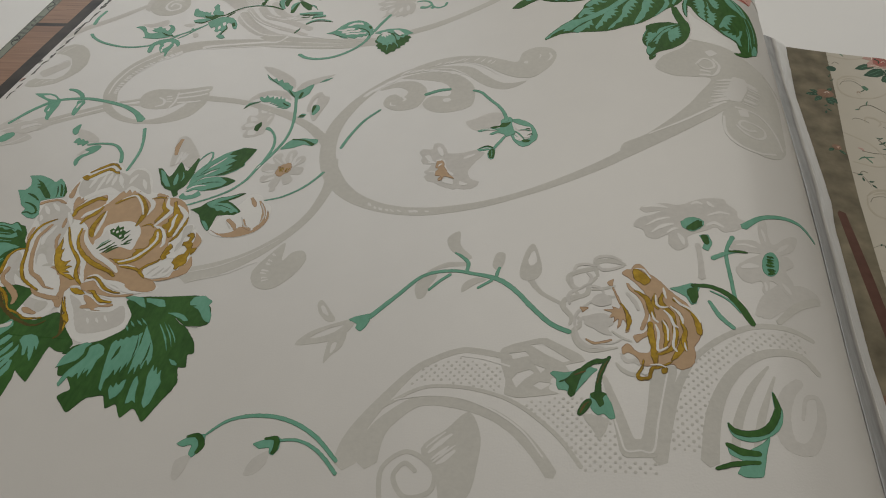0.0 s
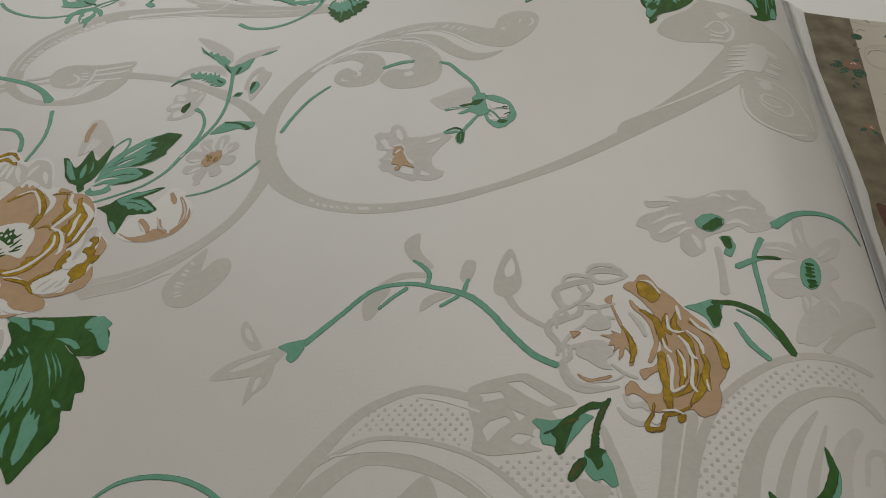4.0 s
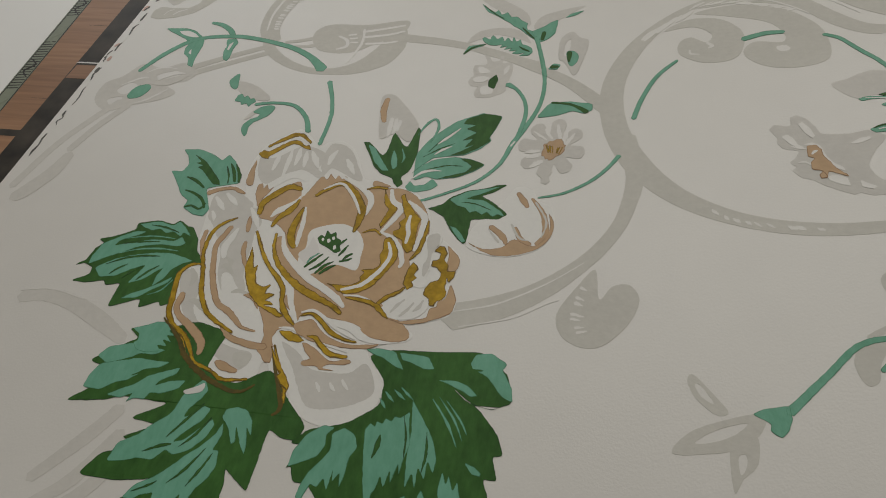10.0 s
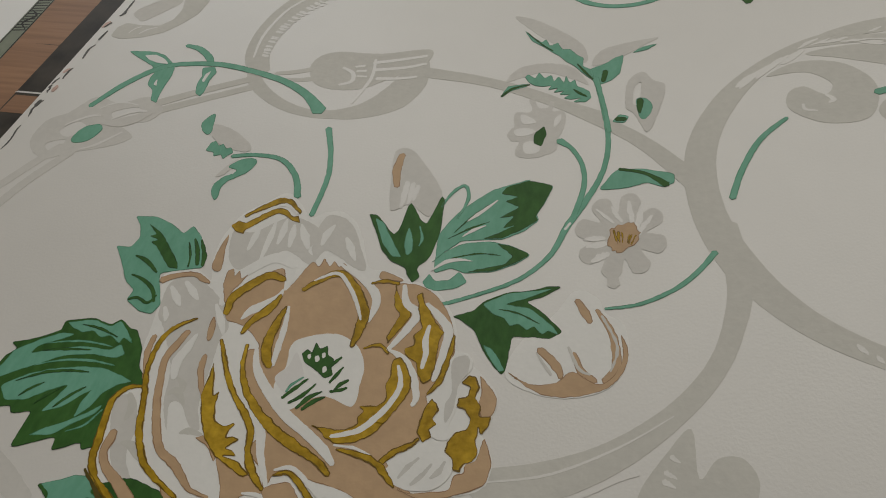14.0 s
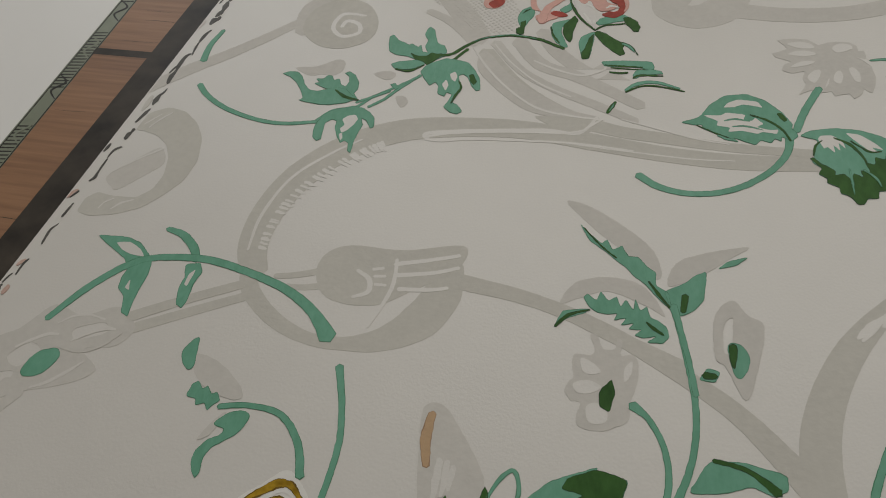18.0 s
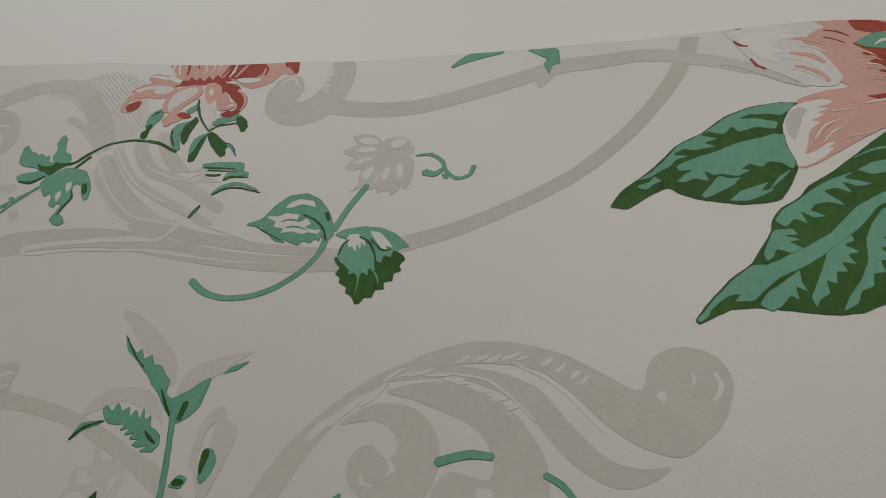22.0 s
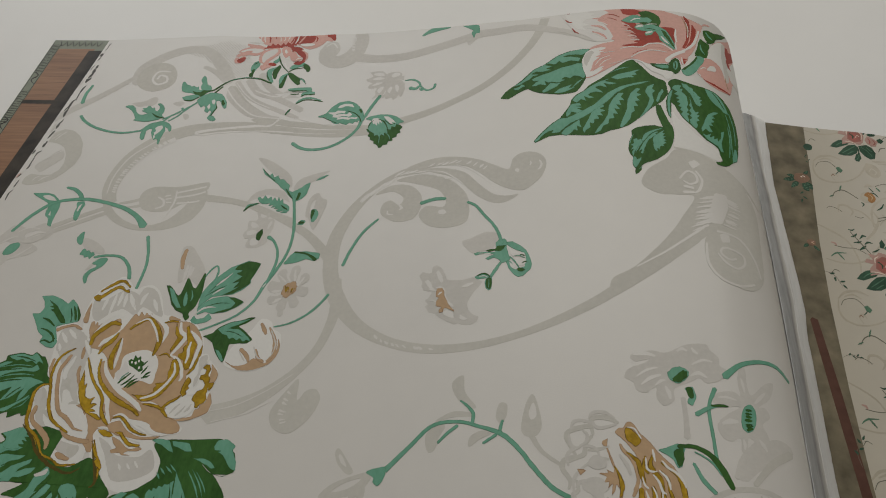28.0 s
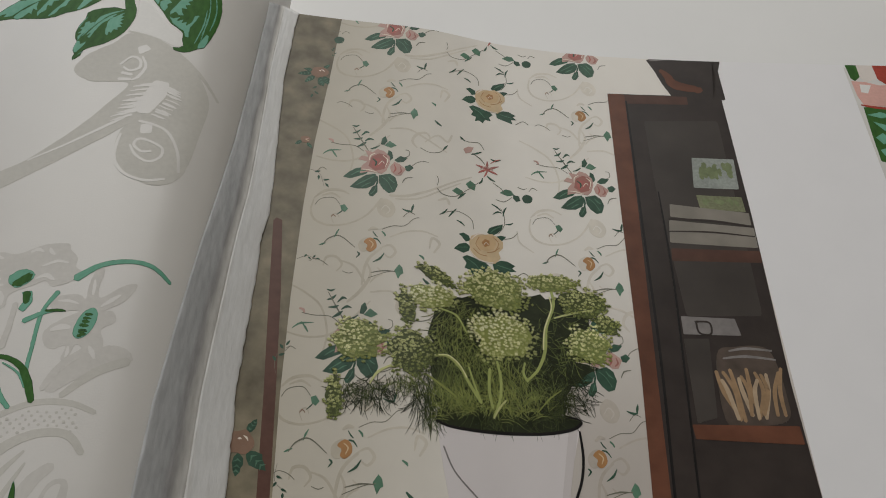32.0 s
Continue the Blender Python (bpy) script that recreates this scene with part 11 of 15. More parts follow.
patch("petal_edge", [(26.17, 19.18), (26.17, 19.42), (26.35, 19.62), (26.61, 19.88), (26.97, 20.15), (27.31, 20.32), (27.38, 20.13), (27.10, 19.96), (26.74, 19.69), (26.52, 19.49), (26.46, 19.25), (26.28, 19.10)], WHITE, pink, 5)
stroke("petal_edge", [(27.13, 20.16), (27.61, 20.55), (27.98, 21.14), (28.34, 22.26)], [0.93, 1.63, 1.63, 0.93], WHITE, pink, 5)
stroke("petal_gap", [(26.96, 22.16), (26.90, 21.51), (26.93, 21.00)], [0.66, 1.31, 0.66], WHITE, pink, 5)
stroke("petal_gap", [(26.86, 20.94), (26.84, 20.58), (26.86, 20.29)], [0.63, 1.05, 0.63], PALE, pink, 5)
patch("petal_tone", [(27.50, 23.51), (27.83, 23.10), (27.83, 22.49), (27.74, 21.71), (27.57, 20.90), (27.34, 20.47), (27.21, 20.51), (27.48, 21.20), (27.57, 21.95), (27.57, 22.77)], RED, pink, 3)
patch("petal_tone", [(27.96, 22.80), (28.20, 22.32), (28.08, 21.69), (27.86, 21.06), (27.55, 20.59), (27.36, 20.43), (27.72, 21.18), (27.86, 22.00)], RED, pink, 3)
stroke("petal_streak", [(27.41, 23.32), (27.59, 22.49), (27.65, 21.58)], [0.23, 0.70, 0.47], TAN, pink, 5)
stroke("petal_gap", [(27.57, 23.05), (27.69, 22.24), (27.59, 21.42)], [0.23, 0.47, 0.23], WHITE, pink, 5)
patch("petal_mark", [(27.16, 19.58), (27.34, 19.50), (27.52, 19.66), (27.33, 19.27), (27.18, 19.02), (27.14, 19.20)], RED, pink, 4)
stroke("petal_mark", [(27.19, 19.35), (27.32, 19.36), (27.44, 19.51)], [0.40, 0.80, 0.40], PINK, pink, 5)
stroke("petal_edge", [(27.11, 19.63), (27.11, 19.25), (27.19, 18.93)], [0.40, 0.80, 0.40], WHITE, pink, 5)
stroke("petal_edge", [(28.67, 22.96), (28.91, 23.13), (29.16, 23.14)], [0.88, 1.75, 0.88], PINK, pink, 3)
patch("stamen", [(24.85, 23.56), (25.39, 23.73), (25.81, 23.51), (26.10, 23.17), (26.15, 22.66), (25.95, 22.15), (25.72, 21.93), (25.48, 22.19), (25.10, 22.41), (24.77, 22.58), (24.96, 22.80), (24.72, 23.03), (25.03, 23.20)], DGREEN, pink, 4)
patch("stamen", [(23.84, 22.74), (24.11, 23.00), (24.48, 23.27), (24.83, 23.26), (25.07, 23.03), (25.42, 23.09), (25.65, 22.81), (25.49, 22.58), (25.12, 22.63), (24.77, 22.52), (24.25, 22.54)], TEAL, pink, 5)
patch("stamen", [(24.56, 22.14), (24.79, 22.41), (25.18, 22.35), (25.53, 22.47), (25.85, 22.32), (26.09, 22.22), (25.99, 21.94), (25.70, 21.77), (25.54, 21.49), (25.23, 21.38), (25.11, 21.54), (25.30, 21.76), (25.04, 21.81), (24.71, 21.92)], TEAL, pink, 5)
patch("stamen", [(25.80, 22.37), (26.09, 22.22), (26.40, 21.96), (26.59, 21.49), (26.76, 20.93), (26.85, 20.43), (26.72, 20.23), (26.53, 20.46), (26.24, 20.75), (25.98, 21.04), (25.94, 21.46), (25.78, 21.82)], TEAL, pink, 4)
patch("stamen", [(26.10, 22.00), (26.35, 21.85), (26.55, 21.33), (26.73, 20.78), (26.81, 20.38), (26.64, 20.57), (26.45, 21.07), (26.24, 21.47)], DGREEN, pink, 5)
stroke("stamen_fleck", [(26.09, 21.36), (26.28, 21.00), (26.47, 20.76)], [0.85, 1.49, 0.64], PALE, pink, 6)
stroke("stamen_fleck", [(24.70, 22.14), (24.88, 22.24), (25.08, 22.24)], [0.89, 1.78, 1.11], WHITE, pink, 6)
stroke("stamen_fleck", [(25.22, 21.59), (25.40, 21.70), (25.57, 21.76)], [0.87, 1.75, 1.09], WHITE, pink, 6)
stroke("stamen_fleck", [(24.40, 22.70), (24.66, 22.92), (24.97, 22.92)], [0.46, 1.15, 0.46], WHITE, pink, 6)
stroke("stamen_fleck", [(25.19, 22.35), (25.54, 22.47), (25.92, 22.48)], [0.23, 0.68, 0.23], WHITE, pink, 6)
stroke("stamen", [(24.94, 22.52), (25.27, 22.47), (25.66, 22.59)], [0.23, 0.68, 0.23], DGREEN, pink, 6)
stroke("stamen", [(25.16, 21.97), (25.46, 22.03), (25.79, 21.93)], [0.22, 0.66, 0.22], DGREEN, pink, 6)
side = patch("side_bloom", [(27.89, 18.57), (28.10, 19.07), (28.35, 19.62), (28.52, 19.92), (29.02, 21.12), (29.21, 21.58), (29.78, 22.16), (30.54, 22.81), (35.51, 28.85), (35.51, 27.82), (35.51, 26.94), (35.51, 26.09), (35.51, 25.11), (30.41, 18.89), (30.09, 17.98), (29.93, 17.61), (29.56, 17.48), (29.09, 17.48), (28.68, 17.63), (28.37, 17.82), (28.13, 18.14), (27.93, 18.35)], PINK, page, 2, label="pink petals of a rose at the page fold")
patch("petal_edge", [(28.99, 21.16), (29.30, 21.63), (29.83, 22.14), (30.17, 22.22), (30.09, 21.57), (30.08, 20.91), (30.08, 20.16), (29.99, 19.37), (29.84, 18.58), (29.65, 18.75), (29.56, 19.32), (29.41, 19.68), (29.15, 19.89), (28.87, 20.01), (28.60, 19.95)], WHITE, side, 3)
patch("petal_tone", [(29.91, 22.05), (30.32, 22.26), (30.13, 21.34), (30.23, 20.66), (30.14, 19.73), (30.06, 18.85), (29.78, 18.43), (29.72, 18.96), (29.70, 19.76), (29.68, 20.60)], SCROLL2, side, 4)
patch("petal_tone", [(30.00, 21.81), (30.56, 22.27), (30.72, 21.94), (35.51, 27.40), (35.51, 26.77), (30.19, 20.43), (30.09, 20.80), (30.00, 21.18)], RED, side, 4)
stroke("petal_streak", [(30.20, 20.73), (30.30, 20.37), (30.49, 20.24)], [1.89, 3.16, 1.26], RED, side, 5)
stroke("petal_streak", [(30.16, 19.91), (30.30, 19.64), (30.33, 19.15)], [1.20, 2.40, 1.20], RED, side, 5)
stroke("petal_streak", [(35.51, 27.47), (35.51, 26.26), (30.62, 19.41)], [7.55, 18.88, 15.10], WHITE, side, 5)
patch("petal_edge", [(28.55, 19.08), (28.77, 19.39), (29.04, 19.46), (29.13, 19.22), (29.04, 19.00), (28.73, 18.92), (28.51, 18.88)], WHITE, side, 4)
stroke("petal_edge", [(28.09, 18.84), (28.30, 19.04), (28.47, 19.05)], [0.44, 0.89, 0.44], WHITE, side, 4)
stroke("petal_edge", [(27.87, 18.39), (27.99, 18.37), (28.07, 18.26)], [0.41, 0.82, 0.41], WHITE, side, 4)
stroke("petal_edge", [(28.33, 17.94), (28.75, 17.82), (29.32, 17.66), (29.88, 17.62)], [0.72, 1.44, 1.44, 0.96], RED, side, 4)
stroke("petal_streak", [(28.19, 18.07), (28.49, 17.90), (28.86, 17.86)], [0.22, 0.65, 0.22], RED, side, 4)
stroke("petal_streak", [(29.72, 18.96), (29.72, 18.39), (29.81, 17.96)], [0.34, 0.68, 0.34], TAN, side, 4)
leaf = patch("sepal", [(28.36, 21.62), (28.56, 21.49), (28.69, 21.39), (28.88, 21.37), (28.93, 21.08), (28.74, 20.60), (28.86, 20.30), (28.73, 20.05), (28.41, 19.93), (28.18, 20.00), (27.90, 19.92), (27.92, 20.22), (28.10, 20.66), (28.20, 21.15)], DGREEN, side, 3)
patch("sepal", [(28.66, 22.50), (29.01, 22.67), (29.42, 22.61), (30.10, 23.05), (30.77, 23.50), (30.06, 22.62), (29.46, 22.09), (29.31, 21.69), (28.92, 21.39), (28.70, 21.45), (28.68, 21.86), (28.62, 22.16)], DGREEN, leaf, 4)
stroke("sepal", [(28.82, 22.36), (29.00, 22.06), (29.20, 21.90)], [0.85, 1.69, 0.85], TEAL, leaf, 5)
stroke("sepal", [(28.32, 21.04), (28.34, 20.59), (28.52, 20.26)], [0.48, 1.20, 0.48], TEAL, leaf, 5)
patch("sepal", [(28.25, 19.97), (28.44, 19.89), (28.35, 19.48), (28.06, 19.02), (27.80, 18.50), (27.52, 18.20), (27.26, 18.09), (27.08, 18.25), (26.98, 18.60), (27.23, 18.80), (27.53, 19.15), (27.80, 19.56), (28.00, 19.94)], TEAL, leaf, 4)
patch("sepal", [(27.96, 19.88), (27.75, 19.46), (27.45, 19.05), (27.19, 18.80), (27.04, 18.60), (27.19, 18.57), (27.46, 18.91), (27.74, 19.22), (28.03, 19.76)], DGREEN, leaf, 5)
stroke("sepal", [(28.60, 21.88), (28.63, 21.62), (28.75, 21.47)], [0.79, 1.84, 0.79], WHITE, leaf, 5)
patch("sepal", [(25.27, 18.92), (25.55, 18.97), (25.89, 18.98), (26.33, 19.01), (26.50, 19.34), (26.75, 19.55), (26.94, 19.38), (26.98, 19.01), (26.99, 18.64), (26.84, 18.32), (26.64, 18.17), (26.40, 18.38), (25.95, 18.44), (25.63, 18.56), (25.40, 18.73)], DGREEN, leaf, 4)
patch("sepal", [(25.47, 18.83), (25.88, 18.89), (26.31, 18.87), (26.30, 18.60), (25.93, 18.57), (25.67, 18.68)], TEAL, leaf, 5)
patch("sepal", [(26.59, 19.12), (26.75, 19.31), (26.85, 19.18), (26.82, 18.77), (26.69, 18.49), (26.56, 18.66)], TEAL, leaf, 5)
stroke("sepal", [(26.69, 19.17), (26.70, 18.89), (26.64, 18.62)], [0.39, 0.78, 0.39], DGREEN, leaf, 6)
stroke("sepal", [(25.64, 18.93), (26.02, 18.99), (26.35, 18.96)], [0.20, 0.39, 0.20], WHITE, leaf, 6)

# leaves of the pink rose
leaf = patch("rose_leaf", [(16.92, 16.97), (17.40, 16.84), (17.56, 16.95), (18.04, 17.30), (18.48, 17.51), (18.80, 17.23), (19.23, 17.01), (20.21, 16.76), (20.83, 16.77), (21.22, 16.84), (21.53, 17.35), (21.77, 17.97), (21.54, 18.93), (21.54, 19.53), (21.80, 20.15), (22.05, 20.35), (21.55, 20.45), (20.78, 20.36), (20.10, 20.06), (19.43, 19.44), (18.76, 19.09), (18.44, 18.67), (17.96, 18.13), (17.56, 17.80), (17.24, 17.52)], DGREEN, page, 3, label="teal and dark green leaf in raised ink")
patch("leaf_lobe", [(17.64, 17.85), (18.05, 18.12), (18.48, 18.62), (18.79, 19.06), (19.47, 19.43), (20.13, 20.03), (20.81, 20.33), (21.56, 20.43), (22.00, 20.34), (21.76, 20.06), (21.54, 19.90), (21.29, 20.00), (20.78, 20.05), (20.44, 19.92), (20.87, 19.89), (21.46, 19.67), (21.38, 19.39), (20.88, 19.54), (20.42, 19.38), (20.25, 19.61), (20.04, 19.33), (19.60, 19.48), (19.40, 19.37), (19.87, 19.19), (19.48, 19.07), (19.80, 18.89), (19.29, 18.81), (18.91, 18.89), (18.64, 18.70), (19.10, 18.61), (18.71, 18.50), (18.57, 18.29), (18.23, 18.08), (17.98, 17.90)], TEAL, leaf, 4)
patch("leaf_lobe", [(18.68, 18.27), (19.22, 18.52), (19.81, 18.72), (20.38, 19.00), (20.88, 19.10), (21.29, 19.22), (21.56, 19.17), (21.56, 18.81), (21.74, 18.09), (21.61, 17.88), (21.38, 18.13), (21.05, 18.21), (20.89, 18.01), (20.57, 18.17), (20.36, 17.98), (20.62, 17.94), (20.25, 17.73), (19.84, 17.88), (19.65, 17.82), (19.42, 18.00), (19.56, 17.61), (19.18, 17.77), (18.94, 17.65), (18.69, 17.68), (18.92, 17.95), (19.13, 18.07), (18.79, 18.07)], TEAL, leaf, 4)
patch("leaf_lobe", [(19.30, 17.15), (19.53, 17.44), (19.76, 17.80), (20.09, 17.68), (20.34, 17.71), (20.15, 17.45), (19.87, 17.28), (19.58, 17.10), (19.39, 17.02)], TEAL, leaf, 4)
patch("leaf_lobe", [(19.96, 16.90), (20.27, 17.22), (20.66, 17.38), (20.98, 17.48), (20.79, 17.20), (21.14, 17.24), (20.83, 17.03), (20.44, 16.87)], TEAL, leaf, 4)
patch("leaf_lobe", [(17.66, 17.66), (18.00, 17.76), (18.12, 17.96), (18.34, 17.76), (18.09, 17.65), (17.94, 17.50), (17.76, 17.53)], TEAL, leaf, 4)
stroke("leaf_lobe", [(20.98, 17.22), (21.27, 17.57), (21.53, 17.83)], [0.19, 1.14, 0.57], TEAL, leaf, 4)
leaf = patch("rose_leaf", [(19.02, 13.16), (18.95, 13.29), (19.11, 13.54), (19.41, 13.96), (19.84, 14.46), (20.34, 14.88), (20.58, 15.33), (20.85, 15.79), (20.92, 16.18), (21.14, 16.56), (21.61, 16.87), (21.92, 17.29), (22.55, 17.74), (23.19, 18.33), (24.01, 19.11), (24.33, 19.24), (24.62, 18.93), (25.03, 18.36), (25.22, 18.04), (25.63, 17.72), (26.05, 17.53), (26.13, 16.50), (25.76, 15.89), (25.13, 15.30), (24.50, 14.55), (23.91, 13.98), (23.36, 13.72), (23.02, 13.67), (22.54, 13.43), (21.99, 13.36), (21.16, 13.49), (20.31, 13.60), (19.73, 13.55), (19.31, 13.31)], DGREEN, page, 3, label="teal and dark green leaf in raised ink")
patch("leaf_lobe", [(19.05, 13.20), (18.98, 13.29), (19.15, 13.50), (19.45, 13.93), (19.87, 14.42), (20.34, 14.84), (20.71, 14.83), (21.52, 15.27), (22.19, 15.71), (22.88, 16.53), (23.56, 16.99), (24.48, 17.31), (25.23, 17.49), (24.76, 17.23), (24.00, 16.97), (23.39, 16.53), (22.92, 15.93), (22.47, 15.48), (21.96, 15.07), (21.52, 14.74), (20.94, 14.47), (20.58, 14.11), (20.30, 13.78), (19.87, 13.78), (20.00, 13.99), (19.71, 13.92), (19.36, 13.60), (19.23, 13.35)], TEAL, leaf, 4)
patch("leaf_lobe", [(20.63, 15.13), (20.70, 15.37), (20.92, 15.88), (21.37, 15.92), (21.48, 15.70), (21.15, 15.71), (21.52, 15.54), (21.23, 15.50), (21.59, 15.26), (21.23, 15.15), (20.93, 15.29), (20.86, 15.05), (20.68, 14.93)], TEAL, leaf, 4)
patch("leaf_lobe", [(20.99, 16.17), (21.18, 16.51), (21.61, 16.82), (21.99, 17.17), (22.46, 17.47), (23.00, 17.68), (22.77, 17.49), (23.07, 17.39), (23.43, 17.27), (23.06, 17.18), (22.69, 17.35), (22.89, 16.95), (22.53, 17.16), (22.22, 17.07), (22.54, 16.74), (22.69, 16.55), (22.29, 16.71), (21.98, 16.64), (21.83, 16.46), (22.20, 16.25), (21.90, 16.21), (21.60, 16.45), (21.75, 16.02), (21.45, 16.21), (21.22, 15.94)], TEAL, leaf, 4)
patch("leaf_lobe", [(23.08, 17.74), (23.48, 18.01), (24.10, 18.19), (24.72, 18.41), (24.40, 18.14), (24.53, 17.96), (24.22, 17.88), (24.39, 17.74), (23.91, 17.71), (23.45, 17.57)], TEAL, leaf, 4)
patch("leaf_lobe", [(20.38, 13.68), (20.59, 14.02), (21.01, 14.34), (21.37, 14.66), (21.37, 14.30), (21.47, 14.02), (21.23, 14.19), (21.27, 13.77), (21.09, 13.92), (20.88, 13.64), (20.67, 13.48)], TEAL, leaf, 4)
patch("leaf_lobe", [(21.51, 13.84), (21.73, 14.35), (21.91, 14.79), (22.03, 15.15), (22.25, 15.37), (22.62, 15.66), (22.69, 15.46), (22.44, 15.35), (22.74, 15.13), (22.46, 15.05), (22.62, 14.77), (22.31, 14.84), (22.41, 14.55), (22.16, 14.58), (22.12, 14.22), (21.90, 14.33), (21.94, 13.97), (21.70, 13.78), (21.61, 13.57)], TEAL, leaf, 4)
patch("leaf_lobe", [(22.13, 13.47), (22.35, 13.93), (22.64, 14.35), (22.87, 14.88), (22.93, 15.54), (23.14, 16.00), (23.46, 16.48), (23.75, 16.46), (23.59, 16.17), (23.78, 15.87), (23.47, 15.92), (23.61, 15.49), (23.31, 15.60), (23.52, 15.21), (23.20, 15.28), (23.40, 14.84), (23.13, 14.91), (23.20, 14.54), (22.93, 14.51), (22.87, 14.15), (22.59, 14.00), (22.48, 13.66)], TEAL, leaf, 4)
patch("leaf_lobe", [(23.44, 13.86), (23.61, 14.47), (23.87, 15.19), (23.92, 15.86), (24.11, 16.45), (24.43, 16.86), (24.65, 16.81), (24.43, 16.49), (24.68, 16.35), (24.40, 16.15), (24.60, 15.86), (24.31, 15.82), (24.48, 15.43), (24.24, 15.43), (24.28, 15.06), (24.10, 14.91), (24.02, 14.46), (23.79, 14.11), (23.57, 13.82)], TEAL, leaf, 4)
patch("leaf_lobe", [(24.43, 14.46), (24.68, 14.91), (24.94, 15.48), (25.10, 16.06), (24.88, 16.65), (25.04, 17.03), (25.43, 17.25), (25.28, 16.87), (25.43, 16.67), (25.26, 16.46), (25.34, 15.87), (25.14, 15.39), (24.85, 14.95)], TEAL, leaf, 4)
patch("leaf_lobe", [(25.42, 15.88), (25.58, 16.47), (25.82, 16.89), (25.90, 16.69), (25.70, 16.28), (25.54, 15.79)], TEAL, leaf, 4)
stroke("leaf_lobe", [(23.10, 18.18), (23.58, 18.45), (24.13, 18.60)], [0.19, 0.95, 0.19], TEAL, leaf, 4)
leaf = stroke("leaf_stalk", [(25.53, 15.53), (25.59, 15.04), (25.74, 14.47), (25.91, 13.93)], [2.63, 3.95, 4.28, 4.94], DGREEN, page, 4, label="small hanging rose leaf in raised ink")
patch("rose_leaf", [(24.02, 13.60), (24.28, 13.81), (24.71, 13.95), (25.20, 14.03), (25.60, 13.93), (25.85, 14.05), (26.11, 14.17), (26.19, 13.82), (26.20, 13.32), (26.09, 12.81), (25.91, 12.34), (25.63, 11.97), (25.23, 11.61), (24.82, 11.40), (24.64, 11.32), (24.41, 11.09), (24.41, 10.83), (24.24, 10.62), (24.11, 10.53), (24.07, 10.71), (24.12, 10.89), (24.01, 11.08), (23.98, 11.39), (24.03, 11.70), (23.88, 11.94), (23.81, 12.30), (23.87, 12.77), (24.03, 13.19)], DGREEN, leaf, 4)
patch("leaf_lobe", [(24.07, 12.93), (24.29, 13.03), (24.31, 12.90), (24.50, 13.00), (24.51, 12.83), (24.60, 12.90), (24.50, 12.66), (24.32, 12.43), (24.13, 12.07), (24.05, 11.75), (23.97, 12.00), (24.09, 12.26), (23.93, 12.20), (24.08, 12.46), (23.94, 12.56), (24.13, 12.66)], TEAL, leaf, 5)
patch("leaf_lobe", [(24.65, 13.35), (24.94, 13.56), (25.30, 13.75), (25.66, 13.86), (25.45, 13.71), (25.06, 13.46), (24.85, 13.21), (24.62, 12.86), (24.40, 12.46), (24.18, 12.03), (24.12, 11.94), (24.26, 12.36), (24.49, 12.83)], TEAL, leaf, 5)
patch("leaf_lobe", [(24.87, 13.17), (25.09, 13.42), (25.35, 13.60), (25.36, 13.50), (25.22, 13.39), (25.35, 13.36), (25.14, 13.21), (24.87, 12.93), (24.73, 12.60), (24.61, 12.26), (24.53, 11.94), (24.40, 11.97), (24.51, 12.26), (24.31, 12.07), (24.45, 12.43), (24.65, 12.83)], TEAL, leaf, 5)
patch("leaf_lobe", [(25.14, 13.21), (25.38, 13.43), (25.57, 13.61), (25.71, 13.69), (25.60, 13.47), (25.73, 13.44), (25.58, 13.26), (25.76, 13.23), (25.61, 13.09), (25.80, 12.96), (25.63, 12.89), (25.77, 12.76), (25.58, 12.68), (25.63, 12.52), (25.45, 12.55), (25.39, 12.28), (25.28, 12.38), (25.27, 12.12), (25.13, 12.24), (25.09, 12.57), (25.08, 12.90)], TEAL, leaf, 5)
patch("leaf_lobe", [(24.05, 11.75), (24.17, 11.68), (24.21, 11.53), (24.34, 11.59), (24.45, 11.72), (24.40, 11.47), (24.28, 11.22), (24.15, 10.98), (24.06, 11.01), (24.00, 11.24), (24.00, 11.53)], TEAL, leaf, 5)
stroke("leaf_edge", [(24.11, 13.31), (23.97, 12.93), (23.88, 12.56)], [0.30, 0.46, 0.30], TEAL, leaf, 5)
stroke("leaf_vein", [(24.27, 10.86), (24.38, 10.98), (24.46, 11.07)], [0.14, 0.28, 0.14], TEAL, leaf, 6)
leaf = patch("rose_leaf", [(26.16, 17.40), (26.35, 17.68), (26.64, 17.78), (27.07, 17.61), (27.50, 17.41), (28.11, 17.30), (28.76, 17.17), (29.20, 16.80), (29.54, 16.32), (29.77, 15.73), (29.89, 15.01), (29.88, 14.26), (29.78, 13.49), (29.62, 12.74), (29.47, 12.27), (29.19, 12.07), (28.95, 11.80), (28.72, 11.65), (28.45, 11.60), (28.25, 11.65), (28.19, 11.80), (28.44, 11.85), (28.59, 12.02), (28.57, 12.18), (28.49, 12.32), (28.47, 12.56), (28.44, 12.80), (28.23, 13.00), (27.85, 13.24), (27.58, 13.58), (27.37, 13.92), (27.04, 14.35), (26.73, 14.76), (26.55, 15.21), (26.40, 15.66), (26.24, 15.85), (26.20, 15.35), (26.14, 14.58), (26.01, 14.86), (25.94, 15.34), (25.96, 15.94), (26.09, 16.47), (26.30, 16.90)], DGREEN, page, 4, label="dark green rose leaf bending into the gutter")
